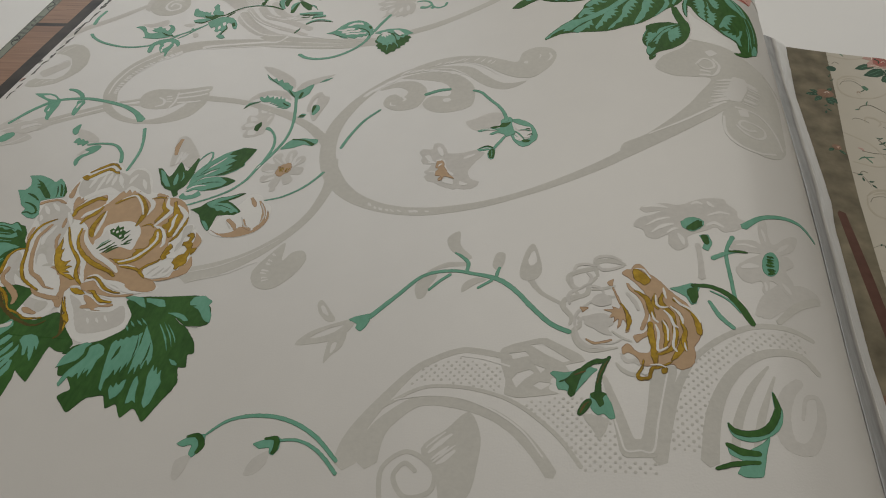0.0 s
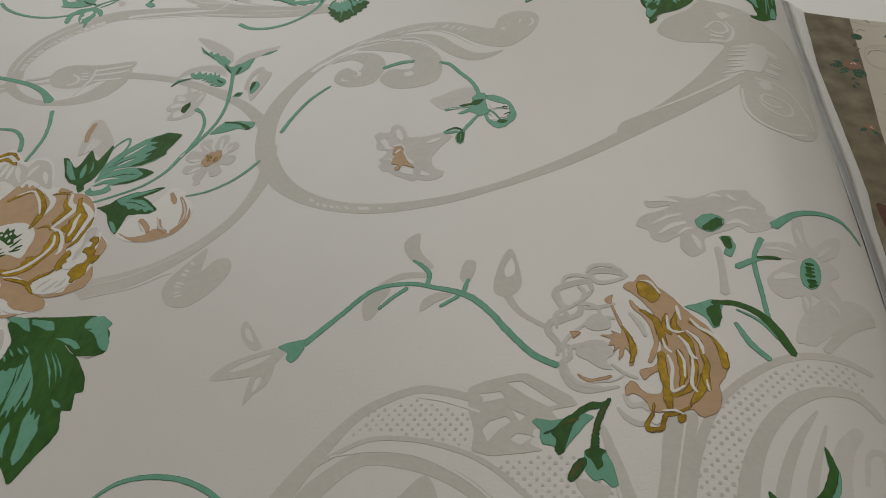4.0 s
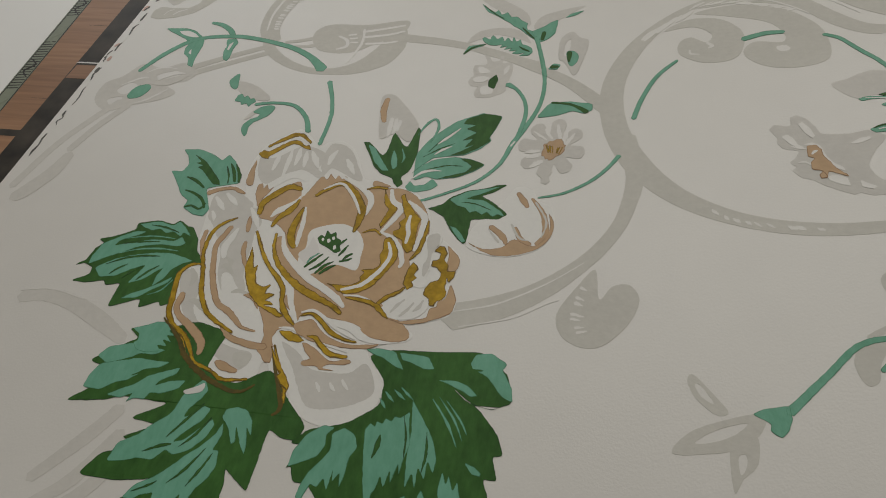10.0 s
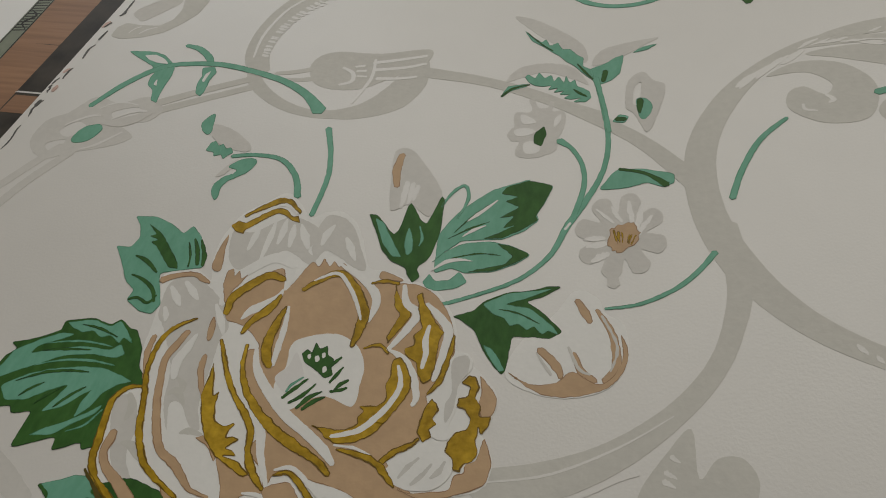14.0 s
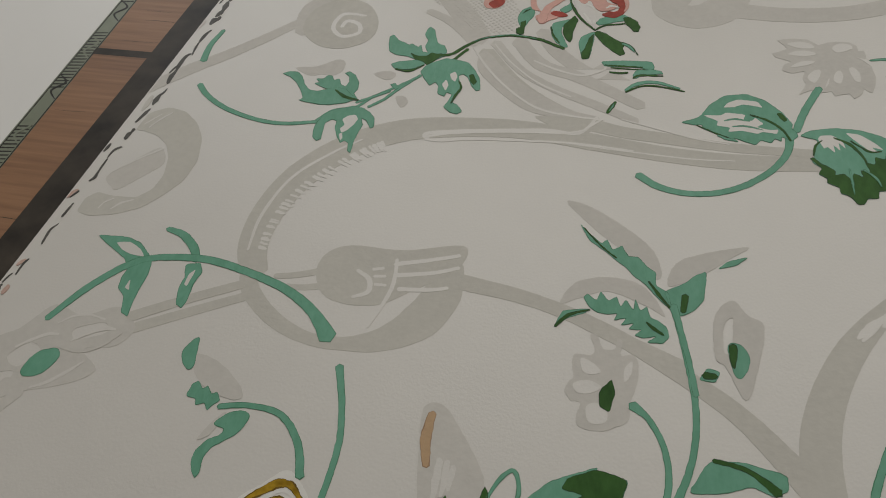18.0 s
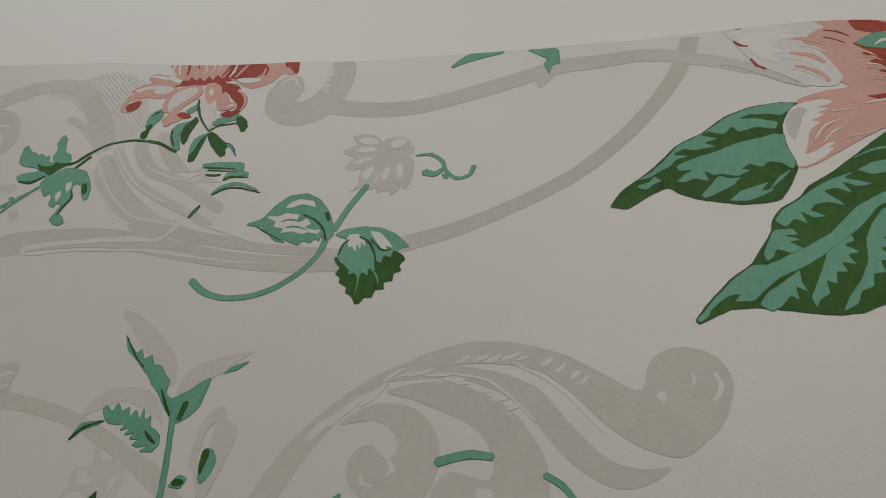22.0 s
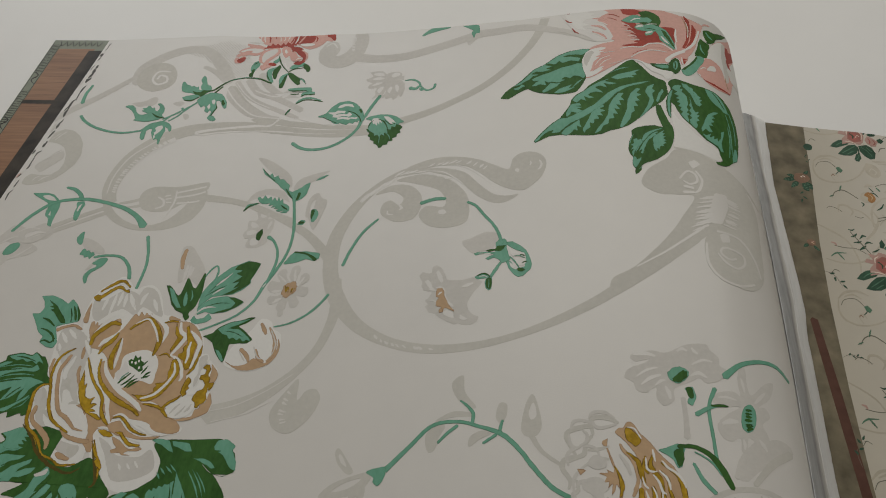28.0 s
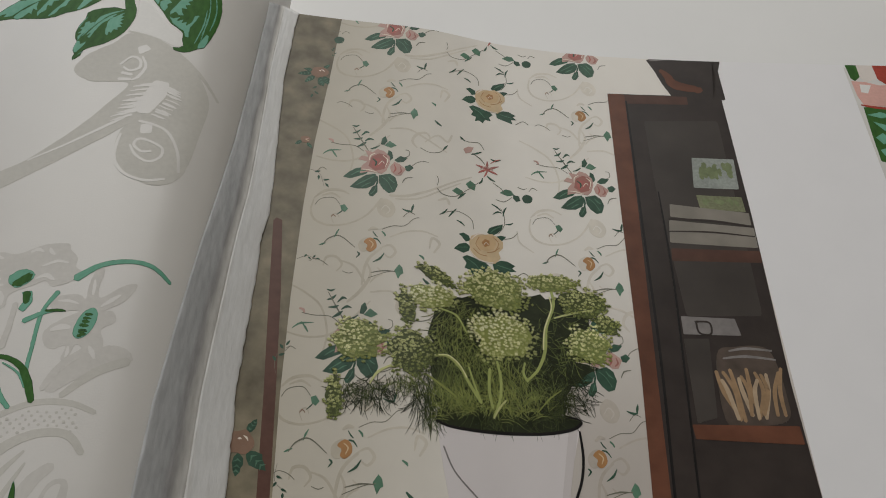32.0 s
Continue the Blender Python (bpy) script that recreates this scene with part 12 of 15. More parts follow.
patch("leaf_lobe", [(26.34, 16.97), (26.50, 17.24), (26.72, 17.29), (26.89, 17.22), (26.76, 16.99), (26.94, 16.96), (26.85, 16.74), (27.00, 16.58), (27.11, 16.38), (27.12, 16.09), (27.13, 15.80), (27.03, 15.56), (27.11, 15.33), (26.99, 15.16), (27.14, 15.02), (27.01, 14.90), (27.07, 14.63), (27.03, 14.41), (26.82, 14.69), (26.68, 14.99), (26.80, 15.19), (26.65, 15.34), (26.77, 15.54), (26.58, 15.61), (26.73, 15.82), (26.51, 15.93), (26.72, 16.10), (26.50, 16.22), (26.70, 16.39), (26.43, 16.55), (26.63, 16.73)], TEAL, leaf, 5)
patch("leaf_lobe", [(26.07, 16.32), (26.24, 16.71), (26.39, 16.89), (26.30, 16.46), (26.17, 15.95), (26.14, 15.35), (26.13, 14.66), (26.03, 14.96), (26.00, 15.54)], TEAL, leaf, 5)
patch("leaf_lobe", [(26.89, 17.44), (27.19, 17.37), (27.30, 17.16), (27.45, 16.95), (27.62, 16.75), (27.73, 16.52), (27.87, 16.46), (27.75, 16.27), (27.93, 16.26), (27.79, 16.03), (27.89, 15.92), (27.73, 15.70), (27.60, 15.84), (27.50, 16.07), (27.41, 16.40), (27.28, 16.68), (27.11, 16.93), (26.97, 17.13)], TEAL, leaf, 5)
patch("leaf_lobe", [(27.31, 17.20), (27.49, 17.04), (27.49, 16.65), (27.59, 16.25), (27.67, 15.73), (27.52, 15.87), (27.42, 16.27), (27.31, 16.68)], TEAL, leaf, 5)
patch("leaf_lobe", [(27.23, 16.38), (27.30, 16.10), (27.32, 15.74), (27.38, 15.38), (27.48, 15.20), (27.65, 15.29), (27.51, 15.04), (27.67, 14.99), (27.49, 14.78), (27.64, 14.64), (27.44, 14.51), (27.51, 14.29), (27.40, 14.00), (27.26, 14.13), (27.13, 14.34), (27.10, 14.64), (27.26, 14.76), (27.13, 14.94), (27.24, 15.10), (27.14, 15.33), (27.26, 15.53), (27.15, 15.73), (27.27, 15.94)], TEAL, leaf, 5)
patch("leaf_lobe", [(28.16, 17.25), (28.58, 17.15), (28.92, 16.97), (29.17, 16.56), (29.34, 16.13), (29.41, 15.71), (29.12, 15.72), (28.95, 15.98), (28.68, 16.13), (28.44, 16.39), (28.31, 16.68)], TEAL, leaf, 5)
stroke("leaf_vein", [(28.60, 17.07), (28.90, 16.63), (29.20, 15.99)], [0.45, 0.89, 0.45], DGREEN, leaf, 6)
patch("leaf_lobe", [(28.14, 15.22), (28.49, 15.51), (28.81, 15.57), (28.58, 15.34), (28.35, 15.16), (28.51, 15.05), (28.31, 14.88), (28.47, 14.73), (28.22, 14.63), (28.36, 14.41), (28.11, 14.39), (28.17, 14.14), (28.28, 13.95), (28.05, 13.87), (27.90, 14.09), (27.69, 13.81), (27.65, 14.02), (27.84, 14.52), (27.99, 14.92)], TEAL, leaf, 5)
patch("leaf_lobe", [(27.67, 13.70), (27.87, 13.59), (28.15, 13.78), (28.05, 13.48), (28.33, 13.68), (28.26, 13.39), (28.49, 13.58), (28.48, 13.30), (28.69, 13.63), (28.75, 14.08), (28.94, 14.21), (28.86, 13.79), (28.69, 13.29), (28.68, 12.91), (28.73, 12.62), (28.57, 12.62), (28.45, 12.95), (28.21, 13.07), (27.92, 13.28)], TEAL, leaf, 5)
stroke("leaf_edge", [(29.46, 15.77), (29.62, 15.02), (29.63, 14.24), (29.54, 13.45)], [0.52, 0.77, 0.77, 0.52], TEAL, leaf, 5)
stroke("leaf_edge", [(29.23, 15.60), (29.34, 14.75), (29.34, 13.83), (29.25, 13.01)], [0.41, 0.62, 0.62, 0.41], TEAL, leaf, 5)
stroke("leaf_edge", [(29.22, 14.71), (29.23, 13.80), (29.12, 12.90), (29.03, 12.38)], [0.38, 0.76, 0.57, 0.38], TEAL, leaf, 5)
stroke("leaf_edge", [(29.31, 14.18), (29.30, 13.36), (29.26, 12.61)], [0.40, 0.59, 0.40], TEAL, leaf, 5)
patch("leaf_lobe", [(29.44, 13.17), (29.57, 13.12), (29.56, 12.68), (29.47, 12.29), (29.19, 12.07), (29.20, 12.43)], TEAL, leaf, 5)
blob("pale_leaf", [(26.26, 15.16), (26.47, 14.69), (26.99, 14.08), (27.42, 13.48), (27.95, 13.03), (28.39, 12.70), (28.53, 12.25), (28.48, 11.95), (28.14, 11.93), (27.74, 12.10), (27.14, 12.34), (26.52, 12.50), (26.14, 12.61), (26.23, 13.15), (26.28, 13.86), (26.20, 14.40)], WHITE, leaf, 1)

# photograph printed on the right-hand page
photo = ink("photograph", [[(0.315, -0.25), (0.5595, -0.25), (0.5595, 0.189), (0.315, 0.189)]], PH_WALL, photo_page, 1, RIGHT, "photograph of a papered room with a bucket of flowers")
patch("side_wall", [(31.40, 30.15), (35.19, 26.66), (34.53, 17.75), (34.37, 15.02), (33.97, 10.23), (33.80, 6.31), (33.75, 1.70), (33.82, -2.87), (34.02, -7.19), (34.18, -10.91), (31.40, -11.00), (31.47, 2.02)], PH_SIDE, photo, 2, surf=RIGHT, label="olive side wall in the photograph")
pictured_flower((33.79, 14.75), 0.6, PH_DUSK, photo)
pictured_flower((33.51, 10.21), 0.4, PH_DUSK, photo)
pictured_flower((32.53, -4.81), 0.8, PH_DUSK, photo)
pictured_sprig((34.14, 8.08), 322.534, 0.78, photo)
pictured_sprig((34.23, 3.49), 6.54751, 0.48, photo)
pictured_sprig((34.30, 16.13), 87.2601, 0.44, photo)
pictured_sprig((33.70, -1.32), 75.9317, 0.74, photo)
pictured_sprig((34.22, -6.09), 287.822, 0.64, photo)
pictured_sprig((33.56, 13.87), 268.738, 0.77, photo)

def papered_repeat(du, dv):
    """One repeat of the pictured wallpaper: the same roses, sprays and scrolls as on the sample sheet, in little."""

    def draw(brush, name, material, layer, pts, widths=None):
        run = [(x + du, y + dv) for x, y in pts]
        x, y = (sum(q[k] for q in run) / len(run) for k in (0, 1))
        hidden = math.hypot((x - 43) / 3.5, (y - 0.5) / 3.2) < 1 or (39.8 < x < 46.4 and y < -2.6)
        if 34.2 + 0.02 * (y - 10) < x < 49.4 and y < 19.3 and min(q[1] for q in run) < 18.8 and not hidden:
            if widths:
                brush(name, run, widths, material, photo, layer, n=4, surf=RIGHT)
            else:
                brush(name, run, material, photo, layer, surf=RIGHT)

    draw(stroke, "pictured_scroll", PH_SCROLL, 2, [(34.25, 6.75), (34.16, 6.10), (34.42, 5.57), (35.12, 5.36), (36.00, 5.57), (36.74, 6.11), (37.37, 7.07)], [0.56, 1.12, 1.12, 0.84, 0.84, 1.40])
    draw(stroke, "pictured_scroll", PH_SCROLL, 2, [(34.25, 6.82), (34.70, 7.26), (35.35, 7.39), (35.84, 7.18)], [0.59, 1.47, 1.18, 0.59])
    draw(stroke, "pictured_scroll", PH_SCROLL, 2, [(34.60, 6.98), (35.05, 7.16), (35.43, 6.94)], [0.59, 1.17, 0.59])
    draw(blob, "pictured_scroll", PH_SCROLL, 2, [(37.18, 6.73), (37.48, 7.09), (37.85, 6.93), (38.03, 6.50), (37.84, 6.09), (37.47, 6.06), (37.20, 6.35)])
    draw(stroke, "pictured_scroll", PH_WALL, 3, [(37.35, 6.43), (37.55, 6.70), (37.77, 6.47), (37.62, 6.23)], [0.29, 0.58, 0.58, 0.29])
    draw(stroke, "pictured_scroll", PH_SCROLL, 2, [(37.73, 7.31), (38.53, 7.37), (39.61, 7.83), (40.73, 8.53), (41.75, 9.10)], [1.23, 1.53, 1.23, 0.92, 0.61])
    draw(stroke, "pictured_scroll", PH_SCROLL, 2, [(38.01, 7.14), (39.07, 7.28), (40.16, 7.93), (41.16, 8.59)], [0.62, 0.93, 0.93, 0.62])
    draw(stroke, "pictured_scroll", PH_SCROLL, 2, [(38.95, 10.36), (38.71, 10.76), (38.93, 11.23), (39.41, 11.39), (39.62, 11.06)], [0.66, 1.31, 1.64, 1.31, 0.66])
    draw(stroke, "pictured_scroll", PH_SCROLL, 2, [(39.34, 10.79), (39.99, 11.36), (40.49, 11.03), (40.73, 11.53)], [0.67, 1.01, 1.34, 1.01])
    draw(stroke, "pictured_scroll", PH_SCROLL, 2, [(37.56, 11.41), (38.41, 11.52), (39.13, 11.19), (40.44, 10.36)], [0.66, 0.98, 0.98, 0.66])
    draw(stroke, "pictured_scroll", PH_SCROLL, 2, [(33.91, 11.62), (34.78, 11.18), (35.52, 10.54), (35.87, 9.34), (35.75, 8.37)], [0.63, 0.95, 0.95, 0.95, 0.63])
    draw(stroke, "pictured_scroll", PH_SCROLL, 2, [(34.12, 9.28), (35.21, 9.10), (36.27, 9.46), (37.58, 10.97)], [0.62, 0.93, 0.93, 0.62])
    draw(stroke, "pictured_scroll", PH_SCROLL, 2, [(36.60, 10.85), (37.13, 11.46), (37.52, 12.26), (37.35, 12.82)], [1.00, 1.66, 1.33, 0.66])
    draw(stroke, "pictured_scroll", PH_SCROLL, 2, [(34.98, 3.23), (35.09, 3.67), (35.51, 3.71), (35.78, 3.35), (35.57, 2.99)], [0.54, 1.35, 1.35, 1.08, 0.54])
    draw(stroke, "pictured_scroll", PH_SCROLL, 2, [(37.40, 4.32), (37.85, 4.55), (38.12, 4.21), (37.88, 3.89), (37.62, 4.04)], [0.55, 1.11, 1.39, 1.11, 0.55])
    draw(stroke, "pictured_scroll", PH_SCROLL, 2, [(36.71, 2.37), (36.78, 3.23), (37.00, 3.84), (37.48, 4.33)], [0.82, 1.36, 1.36, 1.09])
    draw(stroke, "pictured_scroll", PH_SCROLL, 2, [(37.07, 2.54), (37.30, 2.85), (37.57, 3.04), (37.35, 3.31)], [0.54, 1.07, 1.07, 0.54])
    draw(stroke, "pictured_scroll", PH_SCROLL, 2, [(35.64, 3.57), (36.28, 3.34), (36.69, 2.79), (36.91, 2.39)], [0.53, 1.06, 1.06, 0.80])
    draw(stroke, "pictured_scroll", PH_SCROLL, 2, [(37.83, 4.97), (38.60, 5.36), (39.38, 5.46), (40.05, 5.26)], [0.58, 0.87, 0.87, 0.58])
    draw(stroke, "pictured_scroll", PH_SCROLL, 2, [(39.66, 4.58), (39.78, 5.15), (40.13, 4.90), (39.87, 4.37)], [0.58, 1.45, 1.45, 0.87])
    draw(stroke, "pictured_scroll", PH_SCROLL, 2, [(40.06, 7.35), (40.45, 7.52), (40.59, 7.22)], [0.93, 1.55, 1.24])
    draw(stroke, "pictured_scroll", PH_SCROLL, 2, [(43.95, 6.27), (44.06, 5.64), (44.72, 5.16)], [0.60, 0.90, 0.60])
    draw(stroke, "pictured_scroll", PH_SCROLL, 2, [(35.24, 5.50), (35.10, 5.89), (35.35, 6.04), (35.47, 5.80)], [0.29, 0.57, 0.57, 0.29])
    draw(patch, "pictured_leaf", PH_LEAF, 3, [(35.47, 8.17), (35.74, 8.50), (36.05, 8.74), (36.47, 8.85), (36.72, 8.71), (36.55, 8.45), (36.19, 8.28), (35.82, 8.11)])
    draw(patch, "pictured_leaf", PH_LEAF, 3, [(35.83, 7.61), (36.20, 8.08), (36.55, 8.39), (36.98, 8.50), (37.13, 8.24), (36.96, 7.82), (36.60, 7.59), (36.18, 7.54)])
    draw(patch, "pictured_leaf", PH_LEAF, 3, [(37.15, 8.42), (37.68, 8.58), (37.96, 8.37), (38.08, 7.95), (37.94, 7.53), (37.65, 7.43), (37.37, 7.67), (37.19, 7.98)])
    draw(patch, "pictured_leaf", PH_LEAF, 3, [(36.72, 7.33), (36.91, 7.75), (37.12, 7.84), (37.14, 7.44), (36.94, 7.16), (36.78, 7.18)])
    draw(stroke, "pictured_twig", PH_LEAF, 3, [(37.07, 8.37), (37.11, 8.04), (37.02, 7.70)], [0.60, 0.90, 0.60])
    draw(stroke, "leaf_rib", PH_LEAF2, 4, [(35.86, 8.31), (36.17, 8.55), (36.54, 8.66)], [0.30, 0.61, 0.30])
    draw(stroke, "leaf_rib", PH_LEAF2, 4, [(36.11, 7.73), (36.52, 8.04), (36.93, 8.36)], [0.30, 0.60, 0.30])
    draw(stroke, "leaf_rib", PH_LEAF2, 4, [(36.38, 7.66), (36.64, 7.86), (36.79, 7.94)], [0.30, 0.60, 0.30])
    draw(stroke, "leaf_rib", PH_LEAF2, 4, [(37.31, 8.33), (37.59, 8.09), (37.83, 7.65)], [0.30, 0.30, 0.30])
    draw(stroke, "leaf_rib", PH_LEAF2, 4, [(37.63, 8.37), (37.75, 8.18), (37.92, 8.06)], [0.30, 0.61, 0.30])
    draw(stroke, "leaf_rib", PH_LEAF2, 4, [(36.83, 7.28), (36.98, 7.49), (37.05, 7.70)], [0.30, 0.30, 0.30])
    draw(patch, "pictured_rose", PH_PINK2, 4, [(36.25, 8.46), (36.31, 8.91), (36.56, 9.21), (36.12, 9.30), (36.27, 9.53), (36.60, 9.49), (36.41, 9.89), (36.80, 9.80), (37.01, 10.03), (37.34, 9.93), (37.63, 9.61), (37.65, 9.20), (37.51, 8.76), (37.30, 8.53), (36.73, 8.61)])
    draw(patch, "pictured_petal", PH_PINK, 5, [(36.63, 8.94), (36.76, 9.51), (37.13, 9.76), (37.47, 9.66), (37.59, 9.26), (37.40, 8.82), (36.97, 8.67)])
    draw(patch, "pictured_petal", PH_RED, 6, [(36.78, 9.10), (36.93, 9.46), (37.20, 9.42), (37.28, 9.08), (37.07, 8.85), (36.85, 8.86)])
    draw(stroke, "pictured_petal", PH_LEAF, 7, [(36.82, 9.38), (37.00, 9.19), (36.95, 8.98)], [0.62, 0.93, 0.62])
    draw(stroke, "pictured_petal", PH_CREAM, 7, [(36.32, 8.70), (36.73, 8.68), (37.08, 8.58)], [0.31, 0.61, 0.31])
    draw(stroke, "pictured_petal", PH_CREAM, 7, [(37.30, 9.64), (37.53, 9.39), (37.44, 8.96)], [0.31, 0.62, 0.31])
    draw(stroke, "pictured_petal", PH_CREAM, 7, [(36.66, 9.29), (36.70, 9.57), (36.91, 9.74)], [0.31, 0.62, 0.31])
    draw(stroke, "pictured_petal", PH_CREAM, 7, [(37.11, 9.06), (37.27, 9.29), (37.38, 9.16)], [0.31, 0.31, 0.31])
    draw(patch, "pictured_rose", PH_PINK2, 4, [(37.66, 8.99), (37.87, 9.33), (38.15, 9.19), (38.43, 8.95), (38.22, 8.54), (37.95, 8.51), (37.73, 8.72)])
    draw(stroke, "pictured_petal", PH_RED, 6, [(37.87, 9.15), (37.94, 8.88), (37.84, 8.67)], [0.31, 0.93, 0.31])
    draw(stroke, "pictured_petal", PH_PINK, 6, [(38.15, 9.05), (38.22, 8.78), (38.06, 8.62)], [0.31, 0.93, 0.31])
    draw(patch, "pictured_leaf", PH_LEAF, 3, [(37.47, 9.59), (37.56, 10.03), (37.73, 9.91), (37.80, 9.56), (37.65, 9.37)])
    draw(patch, "pictured_leaf", PH_LEAF, 3, [(37.86, 9.43), (38.13, 9.71), (38.52, 9.66), (38.31, 9.38), (38.03, 9.31)])
    draw(patch, "pictured_leaf", PH_LEAF, 3, [(38.37, 9.11), (38.64, 9.25), (38.81, 9.07), (38.60, 8.83), (38.43, 8.88)])
    draw(stroke, "pictured_twig", PH_TWIG, 3, [(38.32, 9.63), (38.57, 9.81), (38.56, 10.09), (38.39, 10.14)], [0.32, 0.32, 0.32])
    draw(stroke, "pictured_twig", PH_TWIG, 3, [(38.65, 9.05), (38.89, 9.36), (39.25, 9.55), (39.53, 9.53)], [0.32, 0.32, 0.32])
    draw(stroke, "pictured_twig", PH_TWIG, 3, [(38.29, 8.11), (38.45, 8.40), (38.77, 8.48)], [0.31, 0.61, 0.31])
    draw(stroke, "pictured_twig", PH_TWIG, 3, [(36.67, 9.71), (36.36, 10.24), (36.08, 10.72), (35.77, 11.26)], [0.32, 0.64, 0.32])
    draw(stroke, "pictured_leaf", PH_LEAF, 3, [(35.70, 11.40), (35.88, 11.35), (36.04, 11.44)], [0.32, 0.97, 0.32])
    draw(stroke, "pictured_leaf", PH_LEAF, 3, [(35.74, 10.89), (35.96, 10.99), (36.11, 11.16)], [0.32, 1.28, 0.32])
    draw(stroke, "pictured_leaf", PH_LEAF, 3, [(36.19, 10.80), (36.40, 11.04), (36.57, 10.99)], [0.32, 1.29, 0.32])
    draw(stroke, "pictured_leaf", PH_LEAF, 3, [(35.82, 10.54), (36.09, 10.57), (36.25, 10.66)], [0.32, 1.27, 0.32])
    draw(stroke, "pictured_leaf", PH_LEAF, 3, [(36.38, 10.46), (36.59, 10.63), (36.81, 10.58)], [0.32, 1.28, 0.32])
    draw(stroke, "pictured_leaf", PH_LEAF, 3, [(36.02, 10.06), (36.28, 10.24), (36.44, 10.40)], [0.32, 1.58, 0.32])
    draw(stroke, "pictured_leaf", PH_LEAF, 3, [(36.68, 10.00), (36.89, 10.09), (37.11, 10.26)], [0.32, 0.95, 0.32])
    draw(patch, "pictured_leaf", PH_LEAF, 3, [(37.16, 10.34), (37.20, 10.70), (37.36, 10.90), (37.48, 10.59), (37.33, 10.32)])
    draw(patch, "pictured_leaf", PH_LEAF2, 3, [(37.33, 10.29), (37.59, 10.61), (37.94, 10.36), (37.67, 10.18)])
    draw(stroke, "pictured_twig", PH_TWIG, 3, [(34.75, 10.20), (35.27, 10.12), (35.90, 10.12), (36.36, 9.82)], [0.31, 0.31, 0.31, 0.31])
    draw(stroke, "pictured_leaf", PH_LEAF2, 3, [(34.43, 9.46), (34.73, 9.70), (35.27, 9.77)], [0.31, 0.93, 0.31])
    draw(stroke, "pictured_leaf", PH_LEAF2, 3, [(34.78, 9.78), (34.96, 9.52), (35.09, 9.32)], [0.31, 0.93, 0.31])
    draw(stroke, "pictured_petal", PH_PINK2, 3, [(34.62, 10.40), (34.79, 10.35), (34.85, 10.21)], [0.63, 1.26, 0.63])
    draw(stroke, "pictured_twig", PH_TWIG, 3, [(39.12, 10.39), (39.57, 10.18), (40.09, 10.29), (40.44, 10.65)], [0.33, 0.33, 0.33, 0.33])
    draw(stroke, "pictured_leaf", PH_LEAF, 3, [(40.26, 10.47), (40.38, 10.64), (40.50, 10.81)], [0.33, 1.00, 0.33])
    draw(blob, "pictured_leaf", PH_LEAF, 3, [(33.88, 7.95), (34.12, 8.18), (34.40, 8.05), (34.32, 7.74), (34.01, 7.67)])
    draw(stroke, "pictured_twig", PH_TWIG, 3, [(34.26, 8.40), (34.45, 8.63), (34.67, 8.52)], [0.30, 0.30, 0.30])
    draw(stroke, "pictured_twig", PH_TWIG, 3, [(37.52, 12.38), (38.09, 12.53), (38.61, 12.53)], [0.34, 0.67, 0.34])
    draw(patch, "pictured_leaf", PH_LEAF2, 3, [(38.55, 12.60), (38.71, 12.86), (38.90, 12.51), (38.73, 12.17)])
    draw(stroke, "pictured_leaf", PH_LEAF, 3, [(39.84, 12.30), (40.02, 12.12), (40.19, 12.01)], [0.68, 1.36, 0.34])
    draw(stroke, "pictured_twig", PH_TWIG, 3, [(41.18, 11.42), (41.63, 11.31), (42.17, 11.37), (42.41, 10.98)], [0.34, 0.34, 0.34, 0.34])
    draw(stroke, "pictured_leaf", PH_LEAF, 3, [(41.15, 11.56), (41.27, 11.45), (41.39, 11.33)], [0.34, 1.03, 0.34])
    draw(patch, "pictured_petal", PH_PINK2, 4, [(41.32, 10.79), (41.57, 11.00), (41.87, 11.00), (41.74, 10.68), (41.44, 10.53)])
    draw(stroke, "pictured_twig", PH_TWIG, 3, [(41.80, 10.62), (42.21, 10.35), (42.44, 10.04)], [0.34, 0.67, 0.34])
    draw(stroke, "pictured_leaf", PH_LEAF, 3, [(41.74, 10.53), (42.04, 10.67), (42.28, 10.81)], [0.34, 1.02, 0.34])
    draw(stroke, "pictured_petal", PH_RED, 4, [(41.97, 9.93), (42.26, 9.86), (42.56, 9.78)], [0.33, 1.33, 0.67])
    draw(stroke, "pictured_petal", PH_RED, 4, [(42.08, 9.46), (42.32, 9.62), (42.56, 9.78)], [0.33, 1.32, 0.66])
    draw(stroke, "pictured_petal", PH_PINK, 4, [(43.16, 10.05), (42.86, 9.92), (42.55, 9.71)], [0.33, 1.33, 0.67])
    draw(stroke, "pictured_petal", PH_RED, 4, [(43.08, 9.53), (42.85, 9.63), (42.55, 9.71)], [0.33, 1.32, 0.66])
    draw(stroke, "pictured_petal", PH_PINK, 4, [(42.57, 10.29), (42.56, 10.00), (42.49, 9.70)], [0.33, 1.34, 0.67])
    draw(stroke, "pictured_petal", PH_RED, 4, [(42.37, 9.24), (42.49, 9.48), (42.59, 9.79)], [0.33, 0.99, 0.66])
    draw(stroke, "pictured_petal", PH_PINK2, 5, [(42.20, 9.70), (42.50, 9.91), (42.85, 9.77)], [0.33, 0.67, 0.33])
    draw(stroke, "pictured_petal", PH_RED, 4, [(42.75, 10.18), (42.99, 10.38), (43.23, 10.50)], [0.34, 0.67, 0.34])
    draw(stroke, "pictured_leaf", PH_LEAF, 3, [(42.75, 10.47), (42.99, 10.38), (43.29, 10.51)], [0.34, 1.34, 0.34])
    draw(stroke, "pictured_leaf", PH_LEAF, 3, [(42.54, 9.35), (42.72, 9.18), (42.95, 9.08)], [0.33, 1.31, 0.33])
